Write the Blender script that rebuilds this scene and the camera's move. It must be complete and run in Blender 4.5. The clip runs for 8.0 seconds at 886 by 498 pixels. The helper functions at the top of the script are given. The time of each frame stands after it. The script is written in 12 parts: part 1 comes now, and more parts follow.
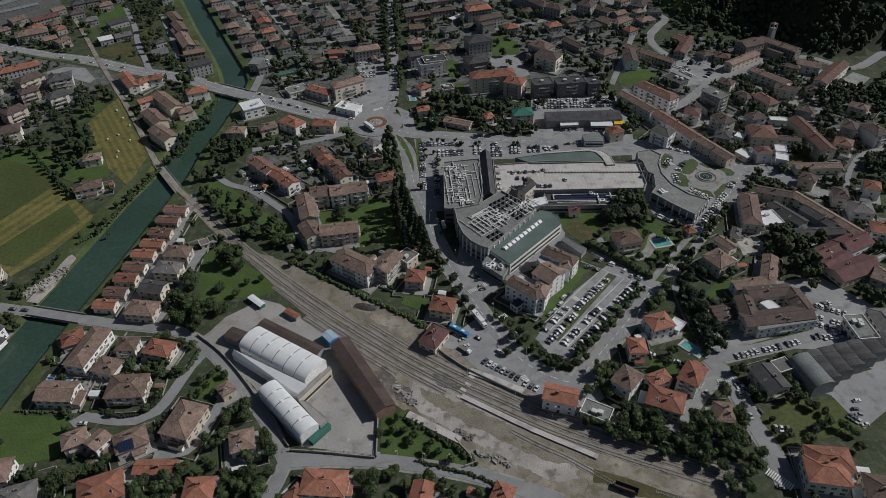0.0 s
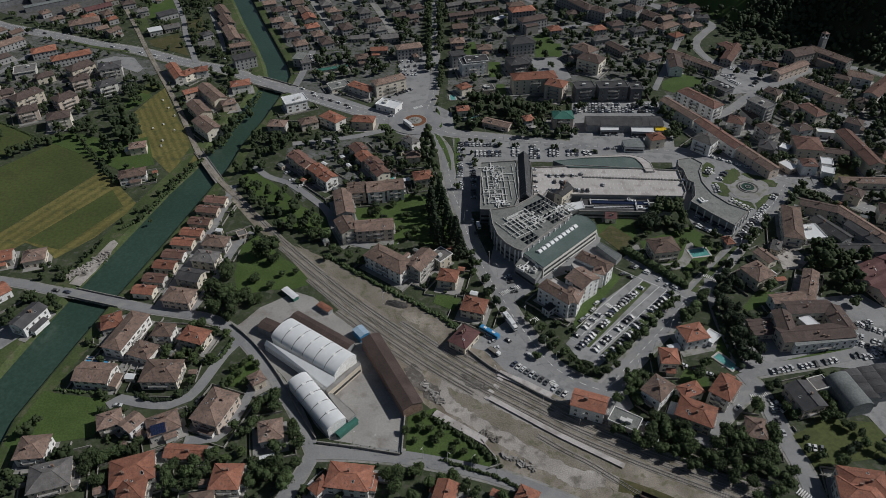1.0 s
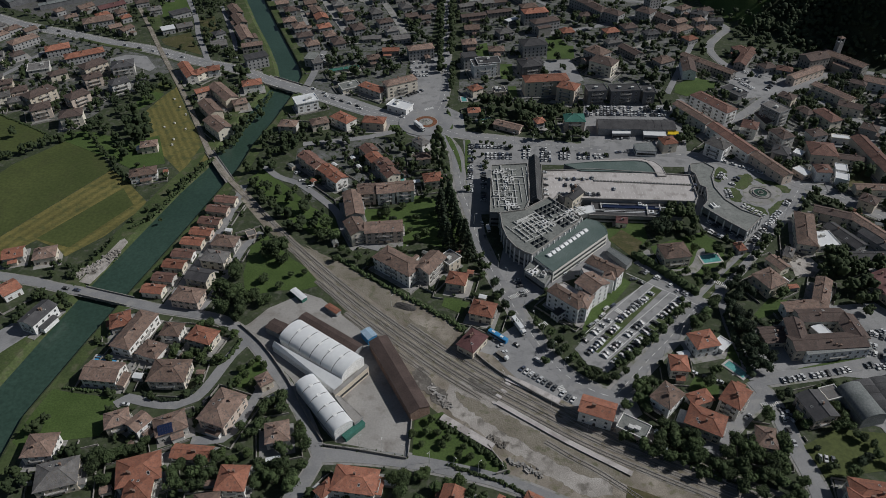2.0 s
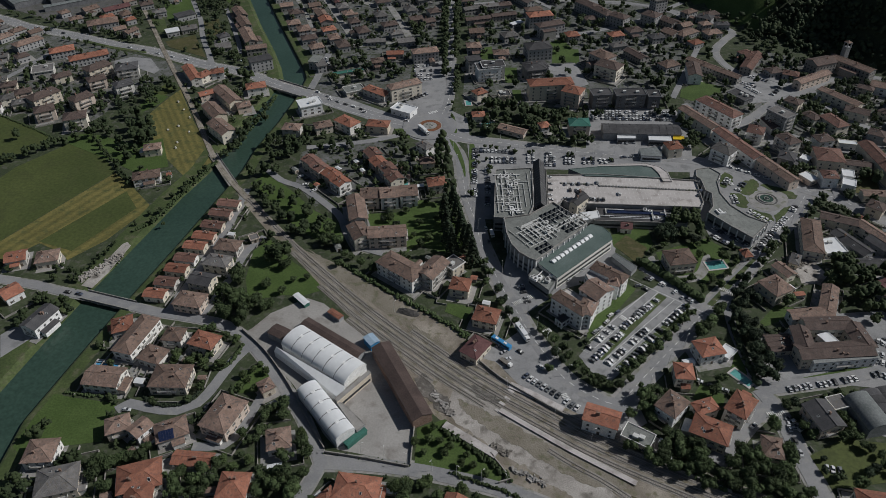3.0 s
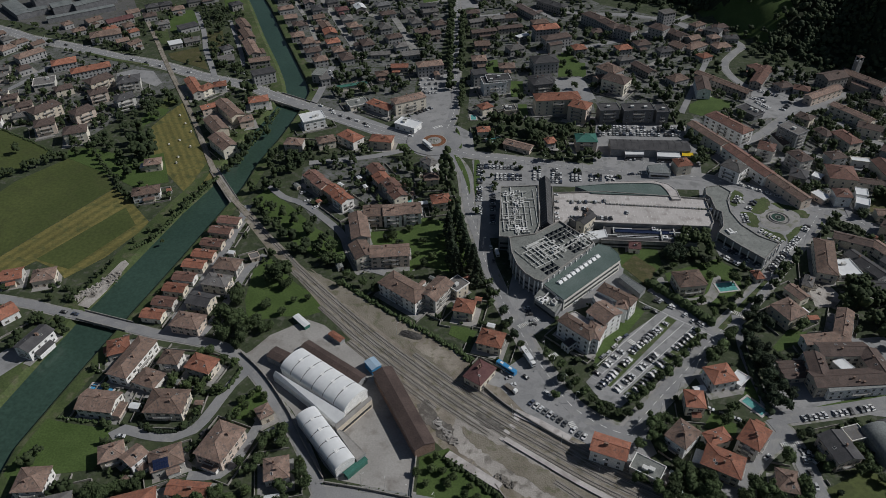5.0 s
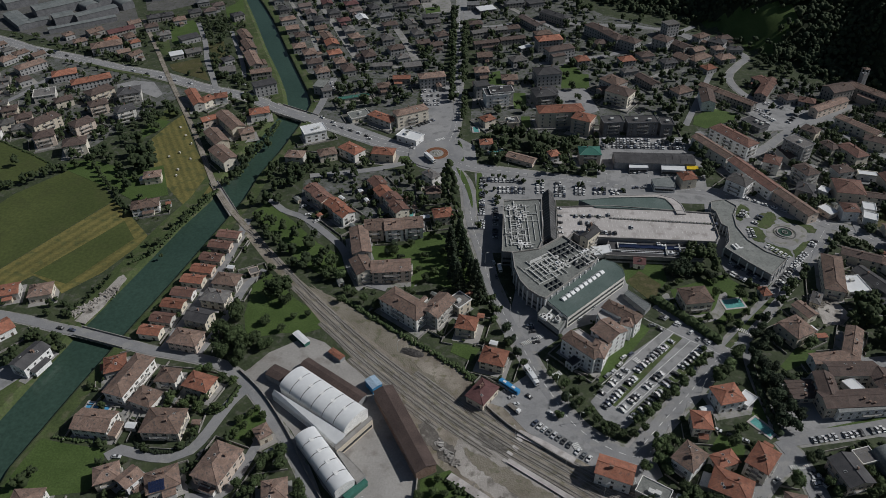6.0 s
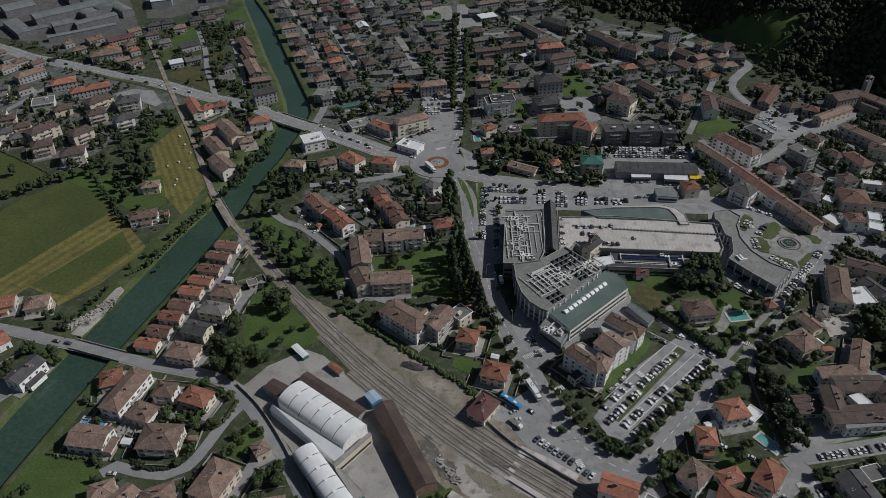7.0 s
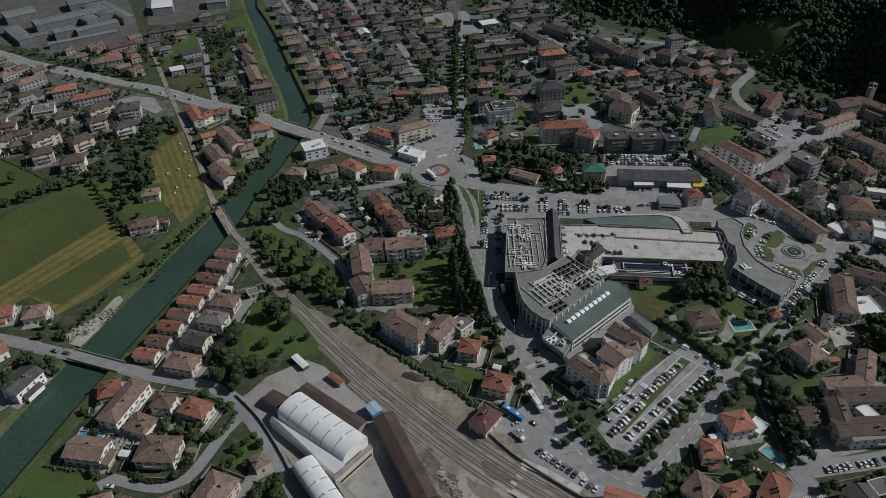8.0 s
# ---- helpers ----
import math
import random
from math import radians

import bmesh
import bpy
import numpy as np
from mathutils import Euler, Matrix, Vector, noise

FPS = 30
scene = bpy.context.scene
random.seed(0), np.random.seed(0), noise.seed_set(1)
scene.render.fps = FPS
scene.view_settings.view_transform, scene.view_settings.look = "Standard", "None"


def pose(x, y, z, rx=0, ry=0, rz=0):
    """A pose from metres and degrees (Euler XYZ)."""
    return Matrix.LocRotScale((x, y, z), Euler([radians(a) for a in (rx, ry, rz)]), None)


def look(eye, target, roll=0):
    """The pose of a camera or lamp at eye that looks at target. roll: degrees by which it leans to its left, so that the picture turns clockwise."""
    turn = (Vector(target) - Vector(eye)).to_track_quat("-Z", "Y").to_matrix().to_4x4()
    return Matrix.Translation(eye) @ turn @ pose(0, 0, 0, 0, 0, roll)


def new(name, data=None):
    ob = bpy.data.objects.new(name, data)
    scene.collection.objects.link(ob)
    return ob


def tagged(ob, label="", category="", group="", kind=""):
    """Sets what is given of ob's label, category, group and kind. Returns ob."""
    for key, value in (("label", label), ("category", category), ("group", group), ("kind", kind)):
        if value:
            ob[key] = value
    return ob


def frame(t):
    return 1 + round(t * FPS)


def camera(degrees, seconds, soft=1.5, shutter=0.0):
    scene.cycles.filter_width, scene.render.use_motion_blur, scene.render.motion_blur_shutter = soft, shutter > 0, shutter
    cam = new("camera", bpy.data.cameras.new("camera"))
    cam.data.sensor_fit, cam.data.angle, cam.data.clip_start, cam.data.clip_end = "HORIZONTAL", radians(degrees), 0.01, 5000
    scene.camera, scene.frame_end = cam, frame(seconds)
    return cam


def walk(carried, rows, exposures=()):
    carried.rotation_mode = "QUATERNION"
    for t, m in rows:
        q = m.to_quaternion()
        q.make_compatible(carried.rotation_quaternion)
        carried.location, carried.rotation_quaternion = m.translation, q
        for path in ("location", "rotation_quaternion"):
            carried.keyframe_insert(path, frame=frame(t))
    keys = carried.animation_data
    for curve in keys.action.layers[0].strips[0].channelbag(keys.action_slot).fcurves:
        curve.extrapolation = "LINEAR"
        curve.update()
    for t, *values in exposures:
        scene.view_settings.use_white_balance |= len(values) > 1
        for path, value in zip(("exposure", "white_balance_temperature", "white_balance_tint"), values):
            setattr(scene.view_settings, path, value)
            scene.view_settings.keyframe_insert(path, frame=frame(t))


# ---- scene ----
cam = camera(63.74, 8.0, soft=0.7)
PATH = [
    (0, (0.41, 0.19, 274.69), (6.98, 287.02, 39.47), -0.96),
    (0.5, (-0.01, 0.16, 275.15), (-2.95, 286.94, 39.80), -0.87),
    (1, (0.33, 0.15, 275.28), (-10.61, 286.75, 39.94), -0.76),
    (1.5, (0.42, 1.16, 275.40), (-13.83, 287.51, 39.93), -0.70),
    (3, (0.38, 5.71, 275.75), (-17.47, 292.45, 41.02), -0.66),
    (3.5, (0.20, 8.08, 275.69), (-18.41, 295.27, 41.56), -0.63),
    (4, (0.23, 10.73, 275.49), (-19.15, 298.66, 42.34), -0.63),
    (5.5, (0.13, 21.47, 275.87), (-20.85, 311.29, 45.20), -0.75),
    (6, (-0.27, 25.02, 275.83), (-21.88, 316.28, 47.04), -0.75),
    (6.5, (-0.21, 28.48, 275.86), (-22.27, 320.69, 48.35), -0.81),
    (7, (-0.19, 31.18, 275.92), (-22.65, 323.95, 49.15), -0.87),
    (7.5, (-0.49, 33.31, 275.99), (-23.22, 326.65, 49.98), -0.88),
    (8, (-0.50, 35.24, 275.75), (-23.74, 329.53, 51.03), -0.95),
]
walk(cam, [(t, look(eye, target, roll)) for t, eye, target, roll in PATH])

# ---- daylight ----
SUN_ELEVATION, SUN_AZIMUTH = 41.0, 9.0   # azimuth: degrees from +x towards +y of the way to the sun
world = bpy.data.worlds.new("sky")
scene.world = world
world.use_nodes = True
sky = world.node_tree.nodes.new("ShaderNodeTexSky")
sky.sky_type, sky.sun_disc = "NISHITA", False
sky.sun_elevation, sky.sun_rotation = radians(SUN_ELEVATION), radians(90 - SUN_AZIMUTH)
world.node_tree.nodes["Background"].inputs["Strength"].default_value = 0.05
world.node_tree.links.new(sky.outputs["Color"], world.node_tree.nodes["Background"].inputs["Color"])
lamp = bpy.data.lights.new("sun", "SUN")
lamp.energy, lamp.angle, lamp.color = 5.0, radians(0.6), (1.0, 0.995, 0.98)
sun_dir = Vector((math.cos(radians(SUN_ELEVATION)) * math.cos(radians(SUN_AZIMUTH)),
                  math.cos(radians(SUN_ELEVATION)) * math.sin(radians(SUN_AZIMUTH)), math.sin(radians(SUN_ELEVATION))))
new("sun", lamp).matrix_world = look(sun_dir * 900, (0, 0, 0))
scene.view_settings.exposure = -0.75

# ---- materials ----
def material(name, dark, light, rough=0.85, big=0.1, small=2.0, bump=0.2, vary=0.0, metal=0.0, third=None, world_space=True,
             palette=None, spec=0.3, island=False, grain_depth=0.26, rows=None):
    """A surface with stains (big) and grain (small); vary: lightness from thing to thing; palette: whole colours from thing to thing."""
    m = bpy.data.materials.new(name)
    m.use_nodes = True
    n, link = m.node_tree.nodes, m.node_tree.links.new
    bsdf = n["Principled BSDF"]
    bsdf.inputs["Roughness"].default_value = rough
    bsdf.inputs["Metallic"].default_value = metal
    bsdf.inputs["Specular IOR Level"].default_value = spec
    if world_space:
        where = n.new("ShaderNodeNewGeometry").outputs["Position"]
    else:
        where = n.new("ShaderNodeTexCoord").outputs["Object"]

    def grain(scale, detail):
        t = n.new("ShaderNodeTexNoise")
        t.inputs["Scale"].default_value, t.inputs["Detail"].default_value = scale, detail
        link(where, t.inputs["Vector"])
        return t.outputs["Fac"]

    def mixed(fac, a, b, how="MIX"):
        x = n.new("ShaderNodeMix")
        x.data_type, x.blend_type = "RGBA", how
        for socket, value in ((x.inputs[0], fac), (x.inputs[6], a), (x.inputs[7], b)):
            if isinstance(value, (int, float)):
                socket.default_value = value
            elif isinstance(value, tuple):
                socket.default_value = (*value, 1)
            else:
                link(value, socket)
        return x.outputs[2]

    def steps(fac, low, high):
        r = n.new("ShaderNodeMapRange")
        r.inputs[1].default_value, r.inputs[2].default_value = low, high
        link(fac, r.inputs[0])
        return r.outputs[0]

    stain, fine = grain(big, 5), grain(small, 4)
    col = mixed(steps(stain, 0.32, 0.68), dark, light)
    if third:
        col = mixed(steps(grain(big * 3.1, 4), 0.52, 0.66), col, third)
    if palette:
        ramp = n.new("ShaderNodeValToRGB")
        ramp.color_ramp.interpolation = "CONSTANT"
        while len(ramp.color_ramp.elements) < len(palette):
            ramp.color_ramp.elements.new(1.0)
        for i, c in enumerate(palette):
            ramp.color_ramp.elements[i].position = i / len(palette)
            ramp.color_ramp.elements[i].color = (*c, 1)
        link(n.new("ShaderNodeNewGeometry").outputs["Random Per Island"] if island else n.new("ShaderNodeObjectInfo").outputs["Random"], ramp.inputs[0])
        col = mixed(0.85, col, ramp.outputs[0])
    speck = mixed(steps(fine, 0.25, 0.75), (1 - grain_depth,) * 3, (1 + grain_depth,) * 3)
    col = mixed(1.0, col, speck, "MULTIPLY")
    if vary:
        r = n.new("ShaderNodeMapRange")
        link(n.new("ShaderNodeNewGeometry").outputs["Random Per Island"] if island else n.new("ShaderNodeObjectInfo").outputs["Random"], r.inputs[0])
        r.inputs[3].default_value, r.inputs[4].default_value = 1 - vary, 1 + vary
        col = mixed(1.0, col, r.outputs[0], "MULTIPLY")
    if rows:
        turn = n.new("ShaderNodeMapping")
        turn.inputs["Rotation"].default_value = (0, 0, radians(90 - rows[0]))
        link(where, turn.inputs["Vector"])
        wave = n.new("ShaderNodeTexWave")
        wave.inputs["Scale"].default_value, wave.inputs["Distortion"].default_value = 0.314 / rows[1], 0.8
        wave.inputs["Detail"].default_value = 2
        link(turn.outputs["Vector"], wave.inputs["Vector"])
        col = mixed(1.0, col, mixed(steps(wave.outputs["Fac"], 0.1, 0.9), (0.8, 0.84, 0.8), (1.12, 1.1, 1.05)), "MULTIPLY")
    link(col, bsdf.inputs["Base Color"])
    if bump:
        b = n.new("ShaderNodeBump")
        b.inputs["Strength"].default_value, b.inputs["Distance"].default_value = bump, 0.3
        link(fine, b.inputs["Height"])
        link(b.outputs["Normal"], bsdf.inputs["Normal"])
    return m


GRASS = material("grass", (0.040, 0.060, 0.020), (0.075, 0.100, 0.036), big=0.05, small=0.8, third=(0.095, 0.10, 0.055), bump=0.5)
LAWN = material("lawn", (0.048, 0.080, 0.019), (0.070, 0.108, 0.030), big=0.07, small=1.0, bump=0.4)
GARDEN = material("garden_ground", (0.029, 0.041, 0.019), (0.057, 0.071, 0.035), big=0.09, small=0.7, third=(0.081, 0.085, 0.063), bump=0.5)
MEADOW = material("field_grass", (0.051, 0.068, 0.019), (0.076, 0.093, 0.028), big=0.02, small=0.5, bump=0.3, third=(0.059, 0.072, 0.023))
HAY = material("mown_hay", (0.120, 0.108, 0.036), (0.165, 0.145, 0.050), big=0.05, small=0.6, third=(0.090, 0.095, 0.035), bump=0.4, rows=(63, 7.0))
HAY_ROWS = material("raked_hay", (0.120, 0.108, 0.036), (0.165, 0.145, 0.050), big=0.05, small=0.6, third=(0.09, 0.095, 0.035), bump=0.4, rows=(120, 5.0))
HAY_GREEN = material("worn_playing_grass", (0.052, 0.056, 0.020), (0.085, 0.078, 0.032), big=0.06, small=0.8, third=(0.10, 0.085, 0.045), bump=0.3)
ASPHALT = material("asphalt", (0.198, 0.199, 0.205), (0.264, 0.262, 0.264), big=0.06, small=1.5, third=(0.264, 0.261, 0.253), bump=0.05, grain_depth=0.11)
OLD_ASPHALT = material("worn_asphalt", (0.224, 0.224, 0.227), (0.301, 0.298, 0.297), big=0.05, small=1.2, third=(0.194, 0.195, 0.196), bump=0.05, grain_depth=0.11)
PAVING = material("paving", (0.216, 0.211, 0.204), (0.312, 0.300, 0.288), big=0.08, small=1.2, third=(0.168, 0.174, 0.132), bump=0.05, grain_depth=0.11)
CONCRETE = material("concrete", (0.263, 0.250, 0.235), (0.347, 0.332, 0.314), big=0.04, small=1.0, third=(0.230, 0.213, 0.196), bump=0.05, grain_depth=0.11)
DECK = material("pale_deck_concrete", (0.410, 0.383, 0.367), (0.508, 0.475, 0.459), big=0.05, small=1.0, third=(0.324, 0.297, 0.281), bump=0.05, grain_depth=0.11)
BALLAST = material("ballast", (0.150, 0.127, 0.100), (0.325, 0.290, 0.245), big=0.09, small=2.5, third=(0.158, 0.146, 0.098), bump=0.5)
PALE_BLUE = material("pale_blue_sheet", (0.26, 0.36, 0.46), (0.34, 0.44, 0.54), rough=0.5, big=0.4, small=2.0, bump=0.05, world_space=False)
OILY = material("oil_stained_gravel", (0.075, 0.068, 0.060), (0.150, 0.138, 0.125), big=0.15, small=2.0, third=(0.20, 0.188, 0.17), bump=0.4)
GRAVEL = material("gravel", (0.250, 0.230, 0.208), (0.440, 0.410, 0.380), big=0.05, small=2.0, third=(0.157, 0.143, 0.125), bump=0.4)
DIRT = material("bare_earth", (0.165, 0.145, 0.114), (0.237, 0.215, 0.176), big=0.06, small=1.5, third=(0.127, 0.123, 0.079), bump=0.6)
PAINT = material("road_paint", (0.55, 0.55, 0.53), (0.75, 0.75, 0.73), big=0.3, small=3, bump=0)
WATER = material("canal_water", (0.033, 0.062, 0.047), (0.042, 0.076, 0.058), rough=0.3, big=0.02, small=0.6, bump=0.08, spec=0.25)
BLUE_WATER = material("blue_pool_water", (0.06, 0.25, 0.46), (0.10, 0.34, 0.56), rough=0.12, big=0.3, small=1.5, bump=0.05, spec=0.5)
POOL = material("pool_water", (0.09, 0.29, 0.27), (0.14, 0.38, 0.35), rough=0.1, big=0.3, small=1.5, bump=0.05, spec=0.5)
RED_TILE = material("red_roof_tiles", (0.225, 0.092, 0.060), (0.335, 0.148, 0.098), big=0.3, small=2.2, bump=0.7, vary=0.25, third=(0.18, 0.095, 0.072), world_space=False)
BROWN_TILE = material("weathered_roof_tiles", (0.150, 0.102, 0.081), (0.245, 0.169, 0.135), big=0.3, small=2.2, bump=0.7, vary=0.32, third=(0.105, 0.088, 0.08), world_space=False)
GREY_TILE = material("grey_roof_tiles", (0.10, 0.096, 0.096), (0.165, 0.158, 0.152), big=0.3, small=2.2, bump=0.7, vary=0.28, third=(0.13, 0.115, 0.10), world_space=False)
DARK_TILE = material("dark_roof_covering", (0.050, 0.049, 0.052), (0.085, 0.083, 0.085), big=0.2, small=2.0, bump=0.4, vary=0.25, world_space=False)
GREEN_ROOF = material("green_sheet_roof", (0.035, 0.125, 0.10), (0.055, 0.165, 0.13), rough=0.5, big=0.2, small=2, bump=0.1, world_space=False)
MEMBRANE = material("green_grey_membrane", (0.085, 0.12, 0.11), (0.12, 0.155, 0.145), big=0.1, small=1.5, bump=0.1, world_space=False)
WHITE_ROOF = material("white_sheet_roof", (0.64, 0.65, 0.66), (0.71, 0.72, 0.72), rough=0.45, big=0.05, small=0.35, bump=0.02, world_space=False, grain_depth=0.06)
FLAT_ROOF = material("bitumen_roof", (0.156, 0.164, 0.154), (0.216, 0.223, 0.209), big=0.15, small=1.5, bump=0.2, vary=0.12, world_space=False, third=(0.138, 0.144, 0.136))
METAL_ROOF = material("grey_metal_roof", (0.135, 0.148, 0.145), (0.190, 0.202, 0.200), rough=0.55, big=0.15, small=1.2, bump=0.1, vary=0.15, world_space=False)
RUST_ROOF = material("dark_brown_sheet_roof", (0.057, 0.041, 0.037), (0.092, 0.066, 0.059), big=0.12, small=1.6, bump=0.3, world_space=False)
PLASTER = material("plaster", (0.495, 0.440, 0.352), (0.660, 0.605, 0.506), big=0.4, small=2.5, bump=0.1, world_space=False,
                   palette=[(0.704, 0.693, 0.660), (0.616, 0.561, 0.462), (0.770, 0.764, 0.748), (0.550, 0.484, 0.396), (0.660, 0.605, 0.517), (0.572, 0.473, 0.407), (0.506, 0.495, 0.473), (0.726, 0.682, 0.583)])
WHITE_WALL = material("white_render", (0.680, 0.680, 0.670), (0.800, 0.800, 0.793), big=0.4, small=2, bump=0.08, world_space=False)
STONE_WALL = material("garden_wall", (0.20, 0.19, 0.175), (0.32, 0.305, 0.28), big=0.3, small=2, bump=0.4)
GREY_WALL = material("grey_cladding", (0.221, 0.225, 0.230), (0.304, 0.308, 0.313), big=0.3, small=2, bump=0.1, world_space=False)
DARK_WALL = material("dark_grey_render", (0.13, 0.132, 0.14), (0.19, 0.192, 0.20), big=0.3, small=2, bump=0.1, world_space=False)
GLASS = material("window_glass", (0.015, 0.018, 0.022), (0.03, 0.034, 0.04), rough=0.34, big=0.5, small=2, bump=0, spec=0.35, world_space=False)
FRAME = material("window_frame", (0.5, 0.5, 0.48), (0.62, 0.62, 0.6), big=1, small=4, bump=0, world_space=False)
SHUTTER = material("shutters", (0.08, 0.065, 0.052), (0.13, 0.105, 0.085), big=1, small=4, bump=0.1, vary=0.3, world_space=False)
BRICK = material("chimney_brick", (0.20, 0.13, 0.10), (0.30, 0.21, 0.17), big=1, small=4, bump=0.3, world_space=False)
BARK = material("bark", (0.05, 0.038, 0.028), (0.10, 0.08, 0.06), big=2, small=8, bump=0.6, world_space=False)
LEAF = material("foliage", (0.032, 0.050, 0.019), (0.058, 0.082, 0.032), big=3.0, small=16, bump=0.25, vary=0.35, world_space=False)
LIGHT_LEAF = material("light_foliage", (0.044, 0.066, 0.024), (0.074, 0.102, 0.037), big=3.0, small=16, bump=0.25, vary=0.3, world_space=False)
DARK_LEAF = material("conifer_foliage", (0.018, 0.029, 0.016), (0.032, 0.047, 0.023), big=3.0, small=16, bump=0.25, vary=0.3, world_space=False)
FAR_LEAF = material("distant_foliage", (0.020, 0.032, 0.013), (0.042, 0.059, 0.022), big=0.04, small=0.5, bump=0.5)
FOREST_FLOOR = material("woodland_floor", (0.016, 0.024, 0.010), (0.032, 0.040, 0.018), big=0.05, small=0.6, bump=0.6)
FOREST = material("woodland_foliage", (0.022, 0.034, 0.017), (0.049, 0.065, 0.030), big=0.06, small=0.6, bump=0.5)
CAR_COLOURS = [(0.70, 0.70, 0.70), (0.02, 0.02, 0.022), (0.45, 0.46, 0.47), (0.72, 0.72, 0.71), (0.05, 0.055, 0.06), (0.28, 0.29, 0.30), (0.66, 0.67, 0.68), (0.035, 0.05, 0.09),
               (0.74, 0.74, 0.73), (0.02, 0.02, 0.022), (0.55, 0.56, 0.57), (0.60, 0.61, 0.62), (0.70, 0.70, 0.69), (0.14, 0.15, 0.16)]
CAR_PAINT = material("car_paint", (0.3, 0.3, 0.3), (0.3, 0.3, 0.3), rough=0.42, big=1, small=3, bump=0, world_space=False, spec=0.5, palette=CAR_COLOURS)
FAR_PAINT = material("far_car_paint", (0.3, 0.3, 0.3), (0.3, 0.3, 0.3), rough=0.42, big=1, small=3, bump=0, spec=0.4, palette=CAR_COLOURS, island=True)
RUBBER = material("tyre_rubber", (0.018, 0.018, 0.018), (0.03, 0.03, 0.03), big=1, small=4, bump=0)
RAIL_STEEL = material("rail_steel", (0.30, 0.27, 0.25), (0.42, 0.39, 0.37), rough=0.5, metal=0.2, big=0.3, small=3, bump=0)
SLEEPER = material("sleepers", (0.15, 0.135, 0.118), (0.21, 0.193, 0.172), big=0.05, small=3, bump=0.2)
METAL = material("galvanised_metal", (0.506, 0.506, 0.483), (0.655, 0.650, 0.627), rough=0.5, metal=0.15, big=0.5, small=3, bump=0, world_space=False)
SOLAR = material("solar_cells", (0.012, 0.018, 0.045), (0.02, 0.03, 0.07), rough=0.2, big=0.5, small=3, bump=0, spec=0.6, world_space=False)
BLUE = material("blue_paint", (0.05, 0.23, 0.46), (0.07, 0.29, 0.54), rough=0.35, big=0.4, small=3, bump=0, world_space=False)
STRAW = material("wrapped_straw", (0.48, 0.46, 0.40), (0.60, 0.58, 0.52), big=1, small=4, bump=0.2, world_space=False)
FLOWERS = material("flower_bed", (0.17, 0.055, 0.035), (0.23, 0.10, 0.055), big=0.4, small=2.5, bump=0.6, third=(0.06, 0.08, 0.03))
YELLOW = material("yellow_paint", (0.60, 0.40, 0.02), (0.70, 0.50, 0.03), rough=0.5, big=0.4, small=3, bump=0, world_space=False)
# Far roof tiles, duller than near ones; aerial haze is tinted into the grey.
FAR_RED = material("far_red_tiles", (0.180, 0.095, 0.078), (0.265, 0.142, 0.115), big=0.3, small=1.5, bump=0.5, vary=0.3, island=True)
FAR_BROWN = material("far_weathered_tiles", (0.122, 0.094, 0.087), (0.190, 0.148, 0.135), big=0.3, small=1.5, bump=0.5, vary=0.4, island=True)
HAZED_FAR_GREY = material("far_hazed_grey_tiles", (0.100, 0.101, 0.105), (0.165, 0.166, 0.170), big=0.3, small=1.5, bump=0.5, vary=0.3, island=True)
# Far plaster: shade and some haze are put into a darker, greyer colour.
SHADED_FAR_WALL = material("far_shaded_plaster", (0.312, 0.304, 0.289), (0.390, 0.382, 0.367), big=0.4, small=2.0, bump=0.1, island=True,
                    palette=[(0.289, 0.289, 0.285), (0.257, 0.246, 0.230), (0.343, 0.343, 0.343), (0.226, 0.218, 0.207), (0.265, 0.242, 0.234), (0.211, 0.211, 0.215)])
# The yards' pale grey is shifted towards blue to put in distance haze.
TOWN_YARDS = material("town_yards", (0.064, 0.070, 0.053), (0.157, 0.157, 0.158), big=0.11, small=1.2, third=(0.039, 0.054, 0.025), bump=0.2)
# Dark paving, also laid where ground is darkened to stand for shade.
DARK_AND_SHADED_PAVING = material("dark_and_shaded_paving", (0.085, 0.084, 0.082), (0.125, 0.122, 0.118), big=0.08, small=1.2, third=(0.07, 0.075, 0.055), bump=0.2)
PLUM_ROOF = material("plum_red_roof", (0.105, 0.050, 0.050), (0.15, 0.075, 0.072), big=0.2, small=2, bump=0.3, world_space=False)
TRACK_BED = material("rusty_ballast", (0.185, 0.168, 0.148), (0.28, 0.258, 0.232), big=0.08, small=2.2, bump=0.4, third=(0.125, 0.112, 0.075), grain_depth=0.22)
DARK_BROWN_TILE = material("dark_brown_tiles", (0.085, 0.060, 0.052), (0.125, 0.092, 0.080), big=0.3, small=2.2, bump=0.6, world_space=False, third=(0.075, 0.06, 0.055))
OLD_RED = material("old_red_tiles", (0.140, 0.076, 0.060), (0.225, 0.124, 0.098), big=0.3, small=2.2, bump=0.7, vary=0.25, third=(0.115, 0.082, 0.07), world_space=False)
TILES = {"o": OLD_RED, "k": DARK_BROWN_TILE, "r": RED_TILE, "b": BROWN_TILE, "g": GREY_TILE, "d": DARK_TILE, "p": PLUM_ROOF, "n": GREEN_ROOF, "w": WHITE_ROOF, "f": FLAT_ROOF, "m": METAL_ROOF}
TILE_WORDS = {"o": "faded red tiled", "k": "dark brown tiled", "r": "orange-red tiled", "b": "weathered brown tiled", "g": "grey tiled", "d": "dark slate-grey", "p": "dark plum-red sheet", "n": "green sheet",
              "w": "white sheet", "f": "grey bitumen", "m": "grey metal"}

# ---- what stands where, for gardens and planting ----
X0, Y0, SPAN_X, SPAN_Y = -600, 110, 1080, 800
TAKEN = np.zeros((SPAN_X, SPAN_Y), dtype=np.uint8)     # one cell a metre
HOMES = []


